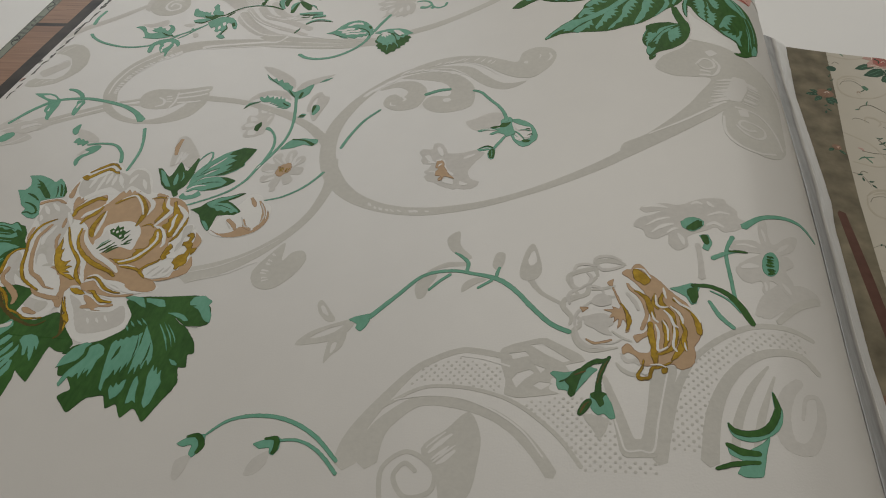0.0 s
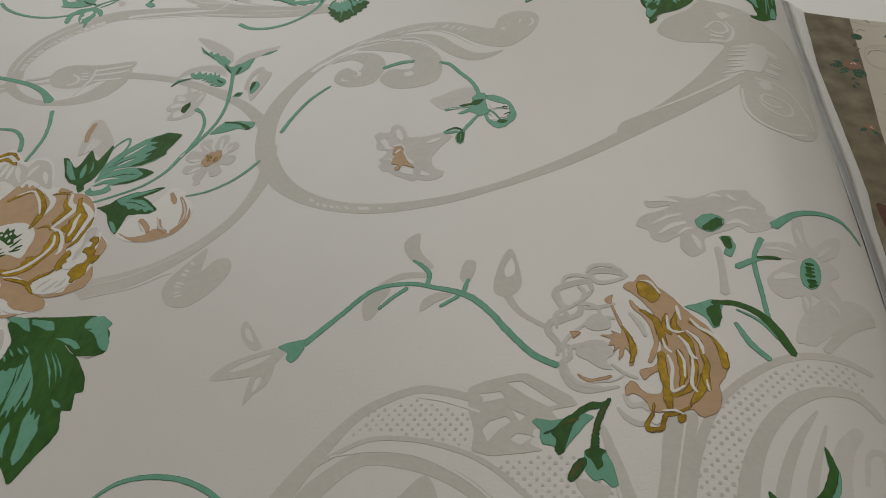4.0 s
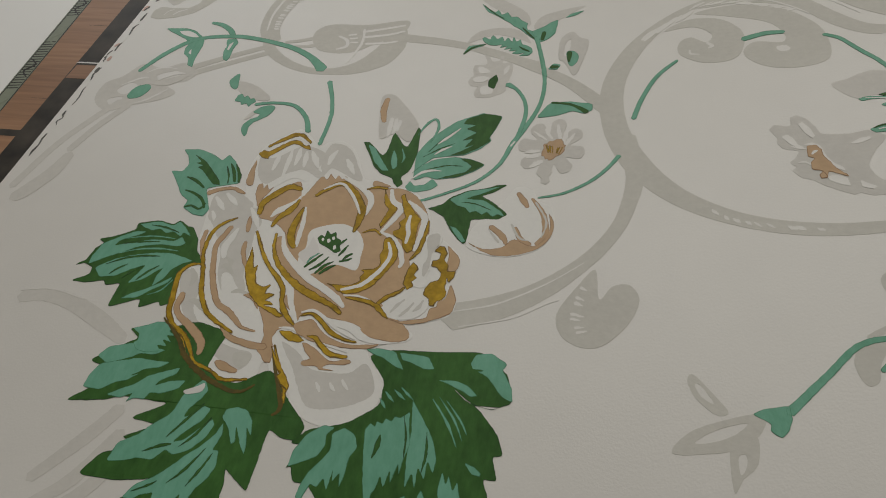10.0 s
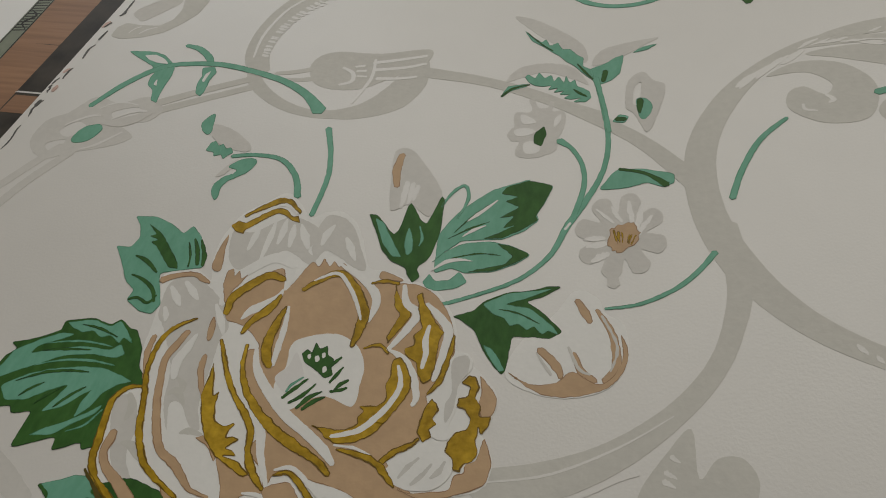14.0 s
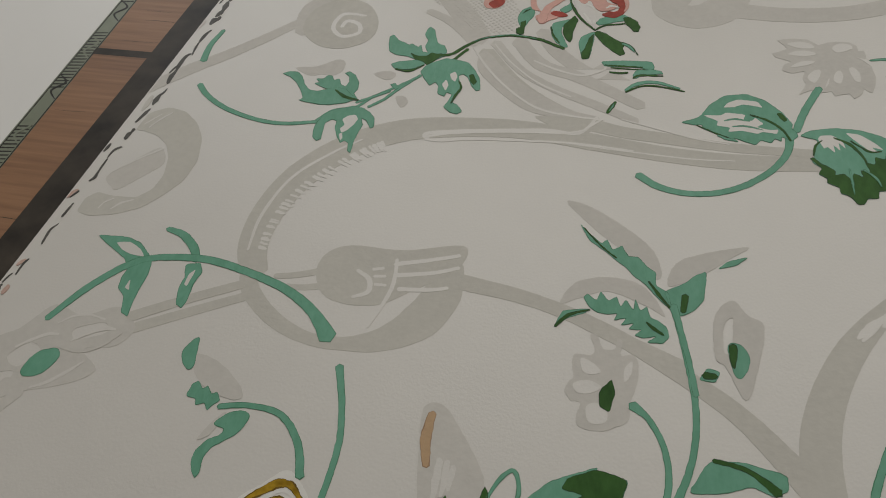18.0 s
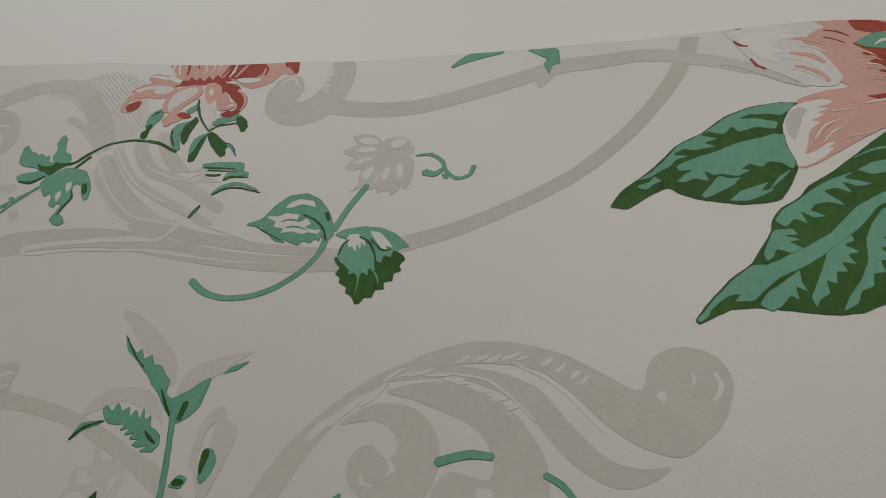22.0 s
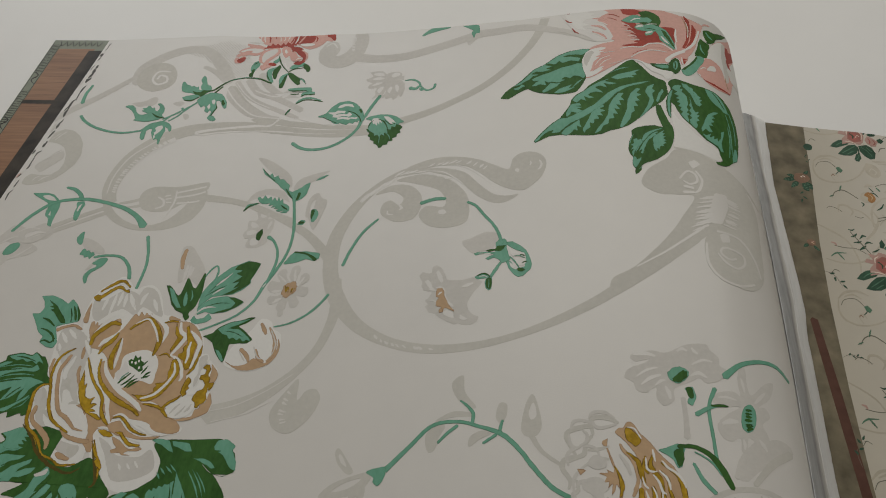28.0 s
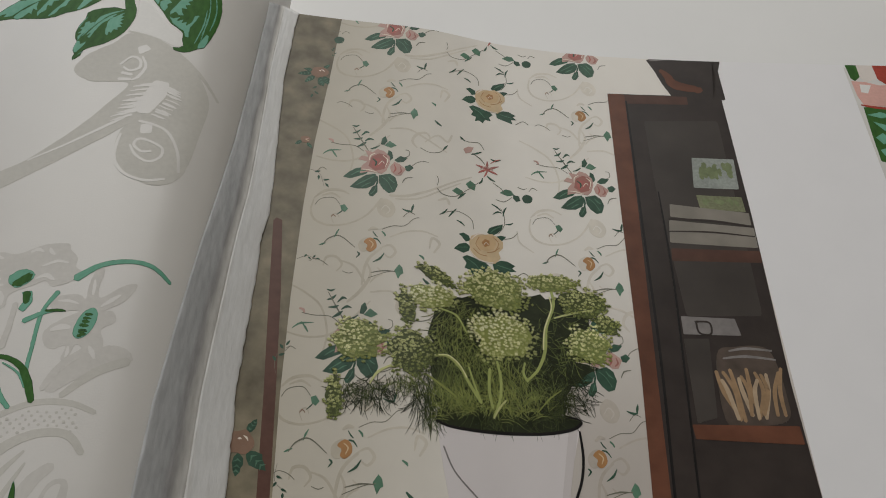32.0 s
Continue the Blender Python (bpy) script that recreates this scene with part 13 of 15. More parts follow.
    draw(stroke, "pictured_leaf", PH_LEAF, 3, [(42.30, 9.16), (42.24, 8.93), (42.12, 8.77)], [0.33, 0.98, 0.33])
    draw(stroke, "pictured_twig", PH_TWIG, 3, [(42.83, 8.99), (43.06, 8.82), (43.28, 8.66), (43.39, 8.47)], [0.32, 0.32, 0.32, 0.32])
    draw(stroke, "pictured_twig", PH_TWIG, 3, [(40.00, 8.04), (40.28, 7.75), (40.87, 7.74), (41.44, 8.21), (42.18, 8.92)], [0.31, 0.31, 0.31, 0.31, 0.31])
    draw(patch, "pictured_leaf", PH_LEAF2, 3, [(40.73, 8.05), (40.96, 8.30), (41.24, 8.16), (41.35, 7.92), (41.07, 7.85)])
    draw(stroke, "pictured_leaf", PH_LEAF, 3, [(41.01, 7.64), (41.24, 7.89), (41.41, 8.06)], [0.32, 1.26, 0.32])
    draw(patch, "pictured_leaf", PH_LEAF2, 3, [(41.42, 8.61), (41.66, 8.87), (41.94, 8.66), (41.88, 8.30), (41.59, 8.38)])
    draw(patch, "pictured_leaf", PH_LEAF2, 3, [(43.16, 8.43), (43.46, 8.69), (43.75, 8.66), (43.91, 8.41), (43.56, 8.29)])
    draw(patch, "pictured_leaf", PH_LEAF, 3, [(43.85, 8.40), (44.14, 8.37), (44.21, 8.11), (44.00, 8.01), (43.84, 8.19)])
    draw(stroke, "pictured_twig", PH_TWIG, 3, [(42.97, 7.98), (43.37, 7.92), (43.79, 8.25)], [0.32, 0.32, 0.32])
    draw(stroke, "pictured_twig", PH_TWIG, 3, [(44.11, 8.92), (44.39, 8.82), (44.57, 8.92)], [0.32, 0.32, 0.32])
    draw(stroke, "pictured_twig", PH_TWIG, 3, [(44.18, 13.01), (44.59, 13.31), (44.89, 13.13)], [0.36, 0.36, 0.36])
    draw(stroke, "pictured_twig", PH_TWIG, 3, [(39.99, 8.78), (40.05, 8.52), (39.99, 8.24)], [0.31, 0.31, 0.31])
    draw(patch, "pictured_rose", PH_YEL2, 4, [(41.55, 5.29), (41.66, 5.63), (42.00, 5.82), (42.34, 5.82), (42.68, 5.92), (43.01, 5.75), (43.22, 5.53), (43.21, 5.21), (42.98, 4.93), (43.08, 4.63), (42.79, 4.28), (42.46, 4.29), (42.08, 4.34), (41.76, 4.53), (41.60, 4.87)])
    draw(patch, "pictured_petal", PH_YEL, 5, [(41.88, 5.29), (42.00, 5.63), (42.39, 5.83), (42.73, 5.77), (42.89, 5.48), (42.76, 5.08), (42.43, 4.89), (42.10, 4.96)])
    draw(patch, "pictured_petal", PH_ORA, 6, [(42.16, 5.35), (42.33, 5.57), (42.55, 5.51), (42.55, 5.26), (42.32, 5.12)])
    draw(stroke, "pictured_petal", PH_CREAM, 7, [(42.27, 5.24), (42.38, 5.39), (42.49, 5.28)], [0.30, 0.30, 0.30])
    draw(stroke, "pictured_petal", PH_ORA, 6, [(41.76, 4.96), (42.04, 4.70), (42.42, 4.65)], [0.29, 0.29, 0.29])
    draw(stroke, "pictured_petal", PH_ORA, 6, [(42.05, 5.64), (41.88, 5.23), (42.09, 4.90)], [0.30, 0.30, 0.30])
    draw(stroke, "pictured_petal", PH_ORA, 6, [(42.73, 5.77), (43.00, 5.43), (42.81, 4.96)], [0.30, 0.30, 0.30])
    draw(stroke, "pictured_petal", PH_ORA, 6, [(42.42, 4.83), (42.76, 4.95), (43.04, 5.19)], [0.30, 0.30, 0.30])
    draw(stroke, "pictured_petal", PH_CREAM, 6, [(41.60, 4.80), (41.87, 4.48), (42.30, 4.32), (42.74, 4.33)], [0.29, 0.59, 0.59, 0.29])
    draw(stroke, "pictured_petal", PH_CREAM, 6, [(41.66, 5.44), (41.95, 5.75), (42.28, 5.84)], [0.30, 0.60, 0.30])
    draw(patch, "pictured_leaf", PH_LEAF, 3, [(41.21, 4.39), (41.43, 4.53), (41.76, 4.46), (42.03, 4.33), (42.35, 4.27), (42.51, 4.11), (42.29, 3.89), (42.39, 3.67), (42.07, 3.68), (41.95, 3.42), (41.74, 3.56), (41.52, 3.46), (41.58, 3.77), (41.31, 3.84), (41.42, 4.10)])
    draw(patch, "pictured_leaf", PH_LEAF, 3, [(42.68, 4.26), (43.07, 4.51), (43.40, 4.50), (43.77, 4.30), (43.61, 4.16), (43.81, 4.00), (43.49, 3.96), (43.58, 3.67), (43.21, 3.80), (42.94, 3.88), (42.73, 3.97)])
    draw(patch, "pictured_leaf", PH_LEAF, 3, [(40.81, 4.78), (41.05, 5.07), (41.38, 5.20), (41.60, 5.05), (41.54, 4.79), (41.27, 4.62), (41.05, 4.70)])
    draw(patch, "pictured_leaf", PH_LEAF, 3, [(41.06, 5.63), (41.28, 5.74), (41.55, 5.61), (41.61, 5.36), (41.38, 5.26), (41.22, 5.48)])
    draw(patch, "pictured_leaf", PH_LEAF, 3, [(42.45, 5.97), (42.57, 6.25), (42.92, 6.44), (43.26, 6.57), (43.20, 6.29), (42.96, 6.00), (42.67, 5.82)])
    draw(patch, "pictured_leaf", PH_LEAF, 3, [(42.84, 5.79), (43.12, 5.90), (43.40, 5.88), (43.17, 5.59), (42.95, 5.61)])
    draw(stroke, "leaf_rib", PH_LEAF2, 4, [(41.43, 4.34), (41.81, 4.11), (42.07, 3.80)], [0.29, 0.58, 0.29])
    draw(stroke, "leaf_rib", PH_LEAF2, 4, [(42.90, 4.24), (43.23, 4.16), (43.55, 4.09)], [0.29, 0.58, 0.29])
    draw(stroke, "leaf_rib", PH_LEAF2, 4, [(40.94, 4.86), (41.22, 4.92), (41.49, 4.97)], [0.29, 0.29, 0.29])
    draw(stroke, "leaf_rib", PH_LEAF2, 4, [(42.62, 6.00), (42.86, 6.24), (43.14, 6.42)], [0.31, 0.61, 0.31])
    draw(stroke, "pictured_twig", PH_TWIG, 3, [(41.78, 6.03), (41.73, 6.47), (41.46, 6.74), (40.95, 6.90), (40.39, 6.72)], [0.31, 0.31, 0.31, 0.31, 0.31])
    draw(stroke, "pictured_leaf", PH_LEAF, 3, [(40.12, 6.54), (40.34, 6.71), (40.50, 6.94)], [0.30, 0.91, 0.30])
    draw(stroke, "pictured_leaf", PH_LEAF, 3, [(40.56, 6.49), (40.73, 6.75), (40.95, 7.03)], [0.31, 0.92, 0.31])
    draw(stroke, "pictured_leaf", PH_LEAF, 3, [(40.95, 6.38), (41.17, 6.29), (41.34, 6.14)], [0.30, 0.91, 0.30])
    draw(stroke, "pictured_twig", PH_TWIG, 3, [(43.02, 6.01), (43.32, 6.51), (43.34, 7.04), (43.18, 7.48)], [0.31, 0.31, 0.31, 0.31])
    draw(stroke, "pictured_leaf", PH_LEAF, 3, [(42.73, 7.67), (43.01, 7.52), (43.18, 7.34)], [0.32, 0.95, 0.32])
    draw(stroke, "pictured_leaf", PH_LEAF, 3, [(42.77, 7.07), (43.00, 7.25), (43.23, 7.22)], [0.31, 0.94, 0.31])
    draw(stroke, "pictured_leaf", PH_LEAF, 3, [(43.28, 7.03), (43.35, 7.37), (43.47, 7.59)], [0.31, 0.94, 0.31])
    draw(stroke, "pictured_leaf", PH_LEAF, 3, [(43.38, 6.58), (43.60, 6.62), (43.77, 6.71)], [0.31, 0.92, 0.31])
    draw(stroke, "pictured_twig", PH_TWIG, 3, [(43.29, 5.73), (43.68, 5.85), (43.97, 6.15)], [0.30, 0.30, 0.30])
    draw(stroke, "pictured_twig", PH_TWIG, 3, [(34.84, 4.27), (35.10, 4.66), (35.60, 4.82), (36.29, 4.28)], [0.28, 0.56, 0.56, 0.28])
    draw(stroke, "pictured_leaf", PH_LEAF2, 3, [(35.35, 4.74), (35.43, 4.99), (35.52, 5.18)], [0.28, 0.84, 0.28])
    draw(stroke, "pictured_leaf", PH_LEAF2, 3, [(34.69, 4.26), (34.83, 4.33), (34.98, 4.40)], [0.27, 0.82, 0.27])
    draw(blob, "pictured_rose", PH_SCROLL, 3, [(36.43, 4.47), (36.57, 4.73), (36.86, 4.88), (37.07, 4.77), (37.00, 4.28), (36.71, 4.08), (36.50, 4.18)])
    draw(blob, "pictured_petal", PH_ORA, 4, [(36.67, 4.62), (36.92, 4.85), (37.18, 4.72), (37.25, 4.37), (37.01, 4.11), (36.80, 4.21), (36.84, 4.45)])
    draw(stroke, "pictured_petal", PH_YEL2, 5, [(36.92, 4.70), (37.09, 4.53), (37.00, 4.28)], [0.28, 0.56, 0.28])
    draw(stroke, "pictured_leaf", PH_LEAF, 3, [(37.07, 4.84), (37.28, 4.79), (37.44, 4.57)], [0.28, 0.84, 0.56, 0.28])
    draw(stroke, "pictured_leaf", PH_LEAF, 3, [(36.41, 4.05), (36.51, 3.94), (36.38, 3.75)], [0.55, 0.82, 0.27])
    draw(stroke, "pictured_leaf", PH_LEAF, 3, [(37.14, 3.59), (37.43, 3.79), (37.62, 4.10)], [0.27, 1.09, 0.27])
    draw(stroke, "pictured_petal", PH_SCROLL, 3, [(36.84, 5.24), (37.04, 5.39), (37.25, 5.34)], [0.85, 1.70, 0.85])
    draw(stroke, "pictured_leaf", PH_LEAF, 4, [(37.05, 5.20), (37.16, 5.03), (37.27, 4.92)], [0.28, 0.56, 0.28])
    draw(stroke, "pictured_leaf", PH_LEAF2, 4, [(37.46, 5.24), (37.57, 5.13), (37.62, 5.01)], [0.56, 0.85, 0.56])
    draw(stroke, "pictured_twig", PH_TWIG, 3, [(37.45, 5.36), (37.94, 5.60), (38.48, 5.66), (38.89, 6.09), (39.15, 6.19)], [0.29, 0.29, 0.29, 0.29, 0.29])
    draw(stroke, "pictured_leaf", PH_LEAF, 3, [(38.34, 6.60), (38.61, 6.50), (38.83, 6.53)], [0.29, 1.17, 0.29])
    draw(stroke, "pictured_leaf", PH_LEAF, 3, [(38.77, 6.46), (38.82, 6.72), (38.87, 6.92)], [0.30, 1.18, 0.30])
    draw(stroke, "pictured_twig", PH_TWIG, 3, [(38.41, 6.16), (38.67, 6.45), (38.94, 6.35)], [0.29, 0.29, 0.29])
    draw(stroke, "pictured_twig", PH_TWIG, 3, [(34.33, 6.44), (34.56, 6.79), (35.12, 6.91), (35.46, 6.56)], [0.29, 0.29, 0.29, 0.29])
    draw(patch, "pictured_leaf", PH_LEAF2, 3, [(35.47, 6.50), (35.67, 6.58), (35.84, 6.34), (35.70, 6.14), (35.54, 6.25)])
    draw(stroke, "pictured_petal", PH_DUSK, 3, [(35.11, 5.83), (35.20, 5.96), (35.31, 5.85)], [0.28, 0.57, 0.28])
    draw(stroke, "pictured_leaf", PH_LEAF, 3, [(35.35, 5.98), (35.50, 6.12), (35.59, 6.25)], [0.29, 0.57, 0.29])
    draw(stroke, "pictured_twig", PH_TWIG, 3, [(34.37, 3.40), (34.56, 3.54), (34.91, 3.45), (35.18, 3.24)], [0.27, 0.27, 0.27, 0.27])
    draw(stroke, "pictured_twig", PH_TWIG, 3, [(36.98, 2.76), (37.27, 2.90), (37.76, 3.12), (38.21, 3.22)], [0.27, 0.27, 0.27, 0.27])
    draw(patch, "pictured_leaf", PH_LEAF2, 3, [(38.16, 3.27), (38.30, 3.58), (38.45, 3.42), (38.51, 3.13), (38.32, 3.00)])
    draw(stroke, "pictured_leaf", PH_LEAF2, 3, [(39.20, 4.15), (39.36, 4.05), (39.41, 3.94)], [0.56, 1.12, 0.28])
    draw(stroke, "pictured_twig", PH_TWIG, 3, [(35.83, 3.01), (36.09, 2.92), (36.28, 2.99)], [0.27, 0.27, 0.27])


for column in (-1, 0, 1):
    for row in (-2, -1, 0, 1):
        papered_repeat(10.42 * column + 0.45 * row, 0.34 * column + 9.35 * row)

# pictured stair rail and cupboard
patch("pictured_rail", [(32.57, 5.35), (32.70, 5.52), (32.96, 5.40), (33.33, 1.66), (33.66, -2.88), (33.94, -7.20), (34.18, -10.91), (33.66, -10.93), (33.46, -7.22), (33.19, -2.91), (32.84, 1.61)], PH_RAIL, photo, 3, surf=RIGHT)
cup = patch("pictured_cupboard", [(49.52, 16.01), (53.20, 16.10), (55.48, 15.95), (56.50, 19.18), (55.41, 19.18), (55.94, 19.16), (55.99, 8.15), (55.83, -0.93), (55.93, -6.26), (55.92, -9.99), (48.88, -10.09), (48.91, -6.41), (49.19, -0.61), (49.33, 7.84)], PH_DARK, photo, 3, surf=RIGHT, label="dark wooden cupboard in the photograph")
bas = patch("pictured_basket", [(52.09, 18.80), (52.69, 19.07), (56.15, 19.17), (56.18, 15.90), (53.20, 15.97), (52.77, 16.93), (52.41, 18.06)], PH_DARK, photo, 3, surf=RIGHT, label="dark basket in the photograph")
stroke("basket_rim", [(52.31, 18.82), (54.01, 19.11), (55.50, 19.14)], [1.77, 3.11, 1.77], PH_GREY, bas, 4, surf=RIGHT)
stroke("basket_weave", [(52.85, 18.04), (53.50, 16.98), (54.89, 16.61)], [2.58, 6.88, 4.30], PH_BROWN, bas, 4, ragged=0.3, surf=RIGHT)
patch("cupboard_stile", [(49.52, 16.01), (50.48, 16.00), (50.28, 9.65), (49.91, -0.04), (49.68, -6.39), (49.57, -10.08), (48.88, -10.09), (48.91, -6.41), (49.19, -0.61), (49.33, 7.84)], PH_BROWN, cup, 4, surf=RIGHT)
patch("cupboard_rail", [(50.48, 16.00), (54.00, 16.05), (53.99, 15.46), (50.49, 15.33)], PH_BROWN2, cup, 4, surf=RIGHT)
patch("cupboard_panel", [(51.33, 14.11), (55.43, 14.33), (55.30, 2.39), (51.70, 2.27), (51.32, 9.71)], PH_DARK2, cup, 4, surf=RIGHT)
patch("window_reflection", [(53.54, 11.68), (55.77, 11.66), (55.67, 9.69), (53.32, 9.71)], PH_GLASS, cup, 5, surf=RIGHT)
brushwork("reflection_leaf", [(53.81, 11.32), (55.47, 11.38)], [(53.73, 10.02), (55.49, 9.98)], 9, [2.51, 3.13, 1.88], PH_LEAFLIGHT, cup, 6, bend=0, jitter=0.3, surf=RIGHT)
patch("window_reflection", [(53.36, 9.24), (55.69, 9.19), (55.73, 8.28), (53.43, 8.33)], PH_GLASS2, cup, 5, surf=RIGHT)
brushwork("reflection_leaf", [(53.70, 9.04), (55.31, 9.04)], [(53.75, 8.48), (55.48, 8.48)], 7, [2.65, 3.31, 1.99], PH_LEAFLIGHT, cup, 6, bend=0, jitter=0.3, surf=RIGHT)
patch("folded_cloth", [(51.89, 8.61), (55.86, 8.21), (55.84, 7.46), (51.80, 7.84)], PH_CLOTH, cup, 5, surf=RIGHT)
patch("folded_cloth", [(51.71, 7.63), (55.93, 7.32), (55.90, 6.13), (51.55, 6.29)], PH_CLOTH, cup, 5, surf=RIGHT)
stroke("cloth_fold", [(51.72, 7.70), (53.89, 7.66), (55.89, 7.39)], [1.01, 1.35, 1.01], PH_DARK, cup, 6, surf=RIGHT)
stroke("cloth_fold", [(51.60, 6.95), (53.76, 6.98), (55.87, 6.79)], [0.66, 0.99, 0.66], PH_DARK, cup, 6, surf=RIGHT)
patch("cupboard_shelf", [(51.56, 5.96), (55.95, 5.96), (55.94, 5.29), (51.50, 5.25)], PH_BROWN2, cup, 4, surf=RIGHT)
patch("pictured_label", [(51.43, 2.26), (53.94, 2.21), (54.08, 1.35), (51.41, 1.34)], PH_GREY, cup, 5, surf=RIGHT)
stroke("label_clasp", [(52.05, 2.00), (52.70, 1.96), (52.68, 1.39), (52.16, 1.43), (52.09, 1.94)], [0.93, 0.93, 0.93, 0.93, 0.93], PH_DARK, cup, 6, surf=RIGHT)
patch("pictured_pane", [(51.38, 1.12), (52.55, 1.16), (52.24, -2.57), (51.33, -2.84)], PH_DARK2, cup, 5, surf=RIGHT)
blob("pictured_jar", [(52.74, 0.33), (53.65, 0.78), (54.95, 0.81), (55.37, 0.13), (55.50, -1.47), (55.30, -2.62), (53.64, -2.90), (52.59, -2.68)], PH_JAR, cup, 5, surf=RIGHT)
stroke("jar_rim", [(53.35, 0.57), (54.15, 0.71), (55.30, 0.63)], [0.81, 1.36, 0.81], PH_GREY, cup, 7, surf=RIGHT)
stroke("jar_rim", [(53.02, 0.20), (54.07, 0.32), (55.38, 0.19)], [0.81, 1.35, 0.81], PH_GREY, cup, 7, surf=RIGHT)
stroke("breadstick", [(52.57, -0.43), (52.74, -1.41), (53.22, -2.44)], [1.59, 2.11, 1.59], PH_BREAD, cup, 6, surf=RIGHT)
stroke("breadstick", [(52.75, -0.83), (52.94, -1.40), (53.16, -2.62)], [1.57, 2.09, 1.57], PH_BREAD2, cup, 7, surf=RIGHT)
stroke("breadstick", [(52.87, -0.45), (53.26, -1.39), (53.25, -2.66)], [1.56, 2.08, 1.56], PH_BREAD, cup, 6, surf=RIGHT)
stroke("breadstick", [(53.20, -0.33), (53.34, -1.39), (53.44, -2.71)], [1.54, 2.05, 1.54], PH_BREAD, cup, 7, surf=RIGHT)
stroke("breadstick", [(53.53, -0.73), (53.59, -1.38), (53.81, -2.45)], [1.56, 2.08, 1.56], PH_BREAD2, cup, 6, surf=RIGHT)
stroke("breadstick", [(53.64, -0.64), (53.87, -1.37), (53.76, -2.45)], [1.53, 2.04, 1.53], PH_BREAD, cup, 7, surf=RIGHT)
stroke("breadstick", [(53.95, -0.28), (53.97, -1.37), (54.15, -2.47)], [1.54, 2.06, 1.54], PH_BREAD, cup, 6, surf=RIGHT)
stroke("breadstick", [(54.35, -0.78), (54.12, -1.37), (54.06, -2.57)], [1.46, 1.94, 1.46], PH_BREAD2, cup, 7, surf=RIGHT)
stroke("breadstick", [(54.30, -0.44), (54.50, -1.36), (54.05, -2.60)], [1.48, 1.97, 1.48], PH_BREAD, cup, 6, surf=RIGHT)
stroke("breadstick", [(54.55, -0.54), (54.70, -1.35), (54.31, -2.41)], [1.47, 1.96, 1.47], PH_BREAD, cup, 7, surf=RIGHT)
stroke("breadstick", [(54.79, -0.50), (54.73, -1.35), (54.38, -2.56)], [1.44, 1.93, 1.44], PH_BREAD2, cup, 6, surf=RIGHT)
stroke("breadstick", [(55.37, -0.41), (55.00, -1.35), (54.90, -2.42)], [1.44, 1.91, 1.44], PH_BREAD, cup, 7, surf=RIGHT)
stroke("breadstick", [(55.52, -0.22), (55.25, -1.34), (55.25, -2.42)], [1.48, 1.97, 1.48], PH_BREAD, cup, 6, surf=RIGHT)
patch("cupboard_shelf", [(51.08, -2.90), (55.73, -2.86), (55.77, -3.67), (51.14, -3.53)], PH_BROWN, cup, 6, surf=RIGHT)
stroke("cupboard_seam", [(51.42, 9.36), (51.41, 4.68), (51.19, 0.01), (50.86, -5.96), (50.72, -9.67)], [0.75, 1.00, 1.00, 1.00, 1.00], PH_BLACK, cup, 6, surf=RIGHT)
stroke("cupboard_seam", [(50.51, 15.50), (50.30, 6.55), (50.16, -0.03), (49.85, -5.98), (49.72, -9.69)], [1.00, 1.25, 1.25, 1.25, 1.25], PH_BLACK, cup, 6, surf=RIGHT)

# pictured bucket of flowers
buc = patch("pictured_bucket", [(40.06, -3.48), (40.72, -3.69), (42.39, -3.75), (44.55, -3.61), (46.03, -3.32), (46.25, -3.07), (45.67, -5.21), (45.33, -6.77), (44.85, -9.05), (41.18, -9.23), (40.71, -7.07), (40.37, -5.40)], PH_BUCKET, photo, 5, surf=RIGHT, label="white enamel bucket in the photograph")
blob("bucket_mouth", [(40.06, -3.48), (40.72, -3.15), (43.15, -2.76), (45.34, -2.76), (46.20, -3.02), (45.53, -3.43), (43.83, -3.69), (41.91, -3.75), (40.60, -3.68)], PH_DEEP, buc, 5, surf=RIGHT)
stroke("bucket_rim", [(40.06, -3.48), (40.72, -3.69), (42.39, -3.75), (44.55, -3.64), (45.78, -3.39), (46.25, -3.07), (46.02, -2.89), (45.58, -2.82)], [0.89, 1.11, 1.33, 1.33, 1.33, 1.33, 0.89, 0.67], PH_BLACK, buc, 8, surf=RIGHT)
stroke("bucket_handle", [(46.16, -3.43), (46.21, -4.50), (46.07, -5.42), (45.77, -6.21)], [0.88, 1.10, 1.10, 1.10], PH_BLACK, buc, 8, surf=RIGHT)
stroke("bucket_handle", [(40.37, -4.51), (40.83, -5.47), (41.73, -6.40)], [0.67, 0.67, 0.67], PH_GREY, buc, 6, surf=RIGHT)
patch("bucket_tone", [(45.68, -3.44), (46.11, -3.24), (45.39, -6.77), (44.89, -9.04), (44.63, -9.05), (45.10, -6.78)], PH_BSHADE, buc, 6, surf=RIGHT)
foliage = blob("foliage_mass", [(40.00, 1.50), (41.19, 2.27), (43.40, 2.76), (45.18, 2.80), (46.91, 2.22), (47.27, 0.36), (46.97, -0.63), (46.32, -1.21), (45.73, -2.05), (45.41, -2.96), (44.00, -3.44), (42.13, -3.55), (40.66, -3.47), (40.11, -3.16), (40.04, -2.36), (39.91, -1.36), (39.76, -0.05)], PH_DEEP, buc, 5, wobble=0.05, surf=RIGHT)
wisps((43.09, -1.35), 3.13, 2.16, 420, 0.81, PH_F1, foliage, 6, -90, 45)
wisps((41.44, 0.18), 1.63, 2.02, 240, 0.94, PH_F2, foliage, 7, -100, 30)
wisps((41.18, 0.69), 1.36, 1.48, 110, 0.81, PH_U3, foliage, 8, -105, 30)
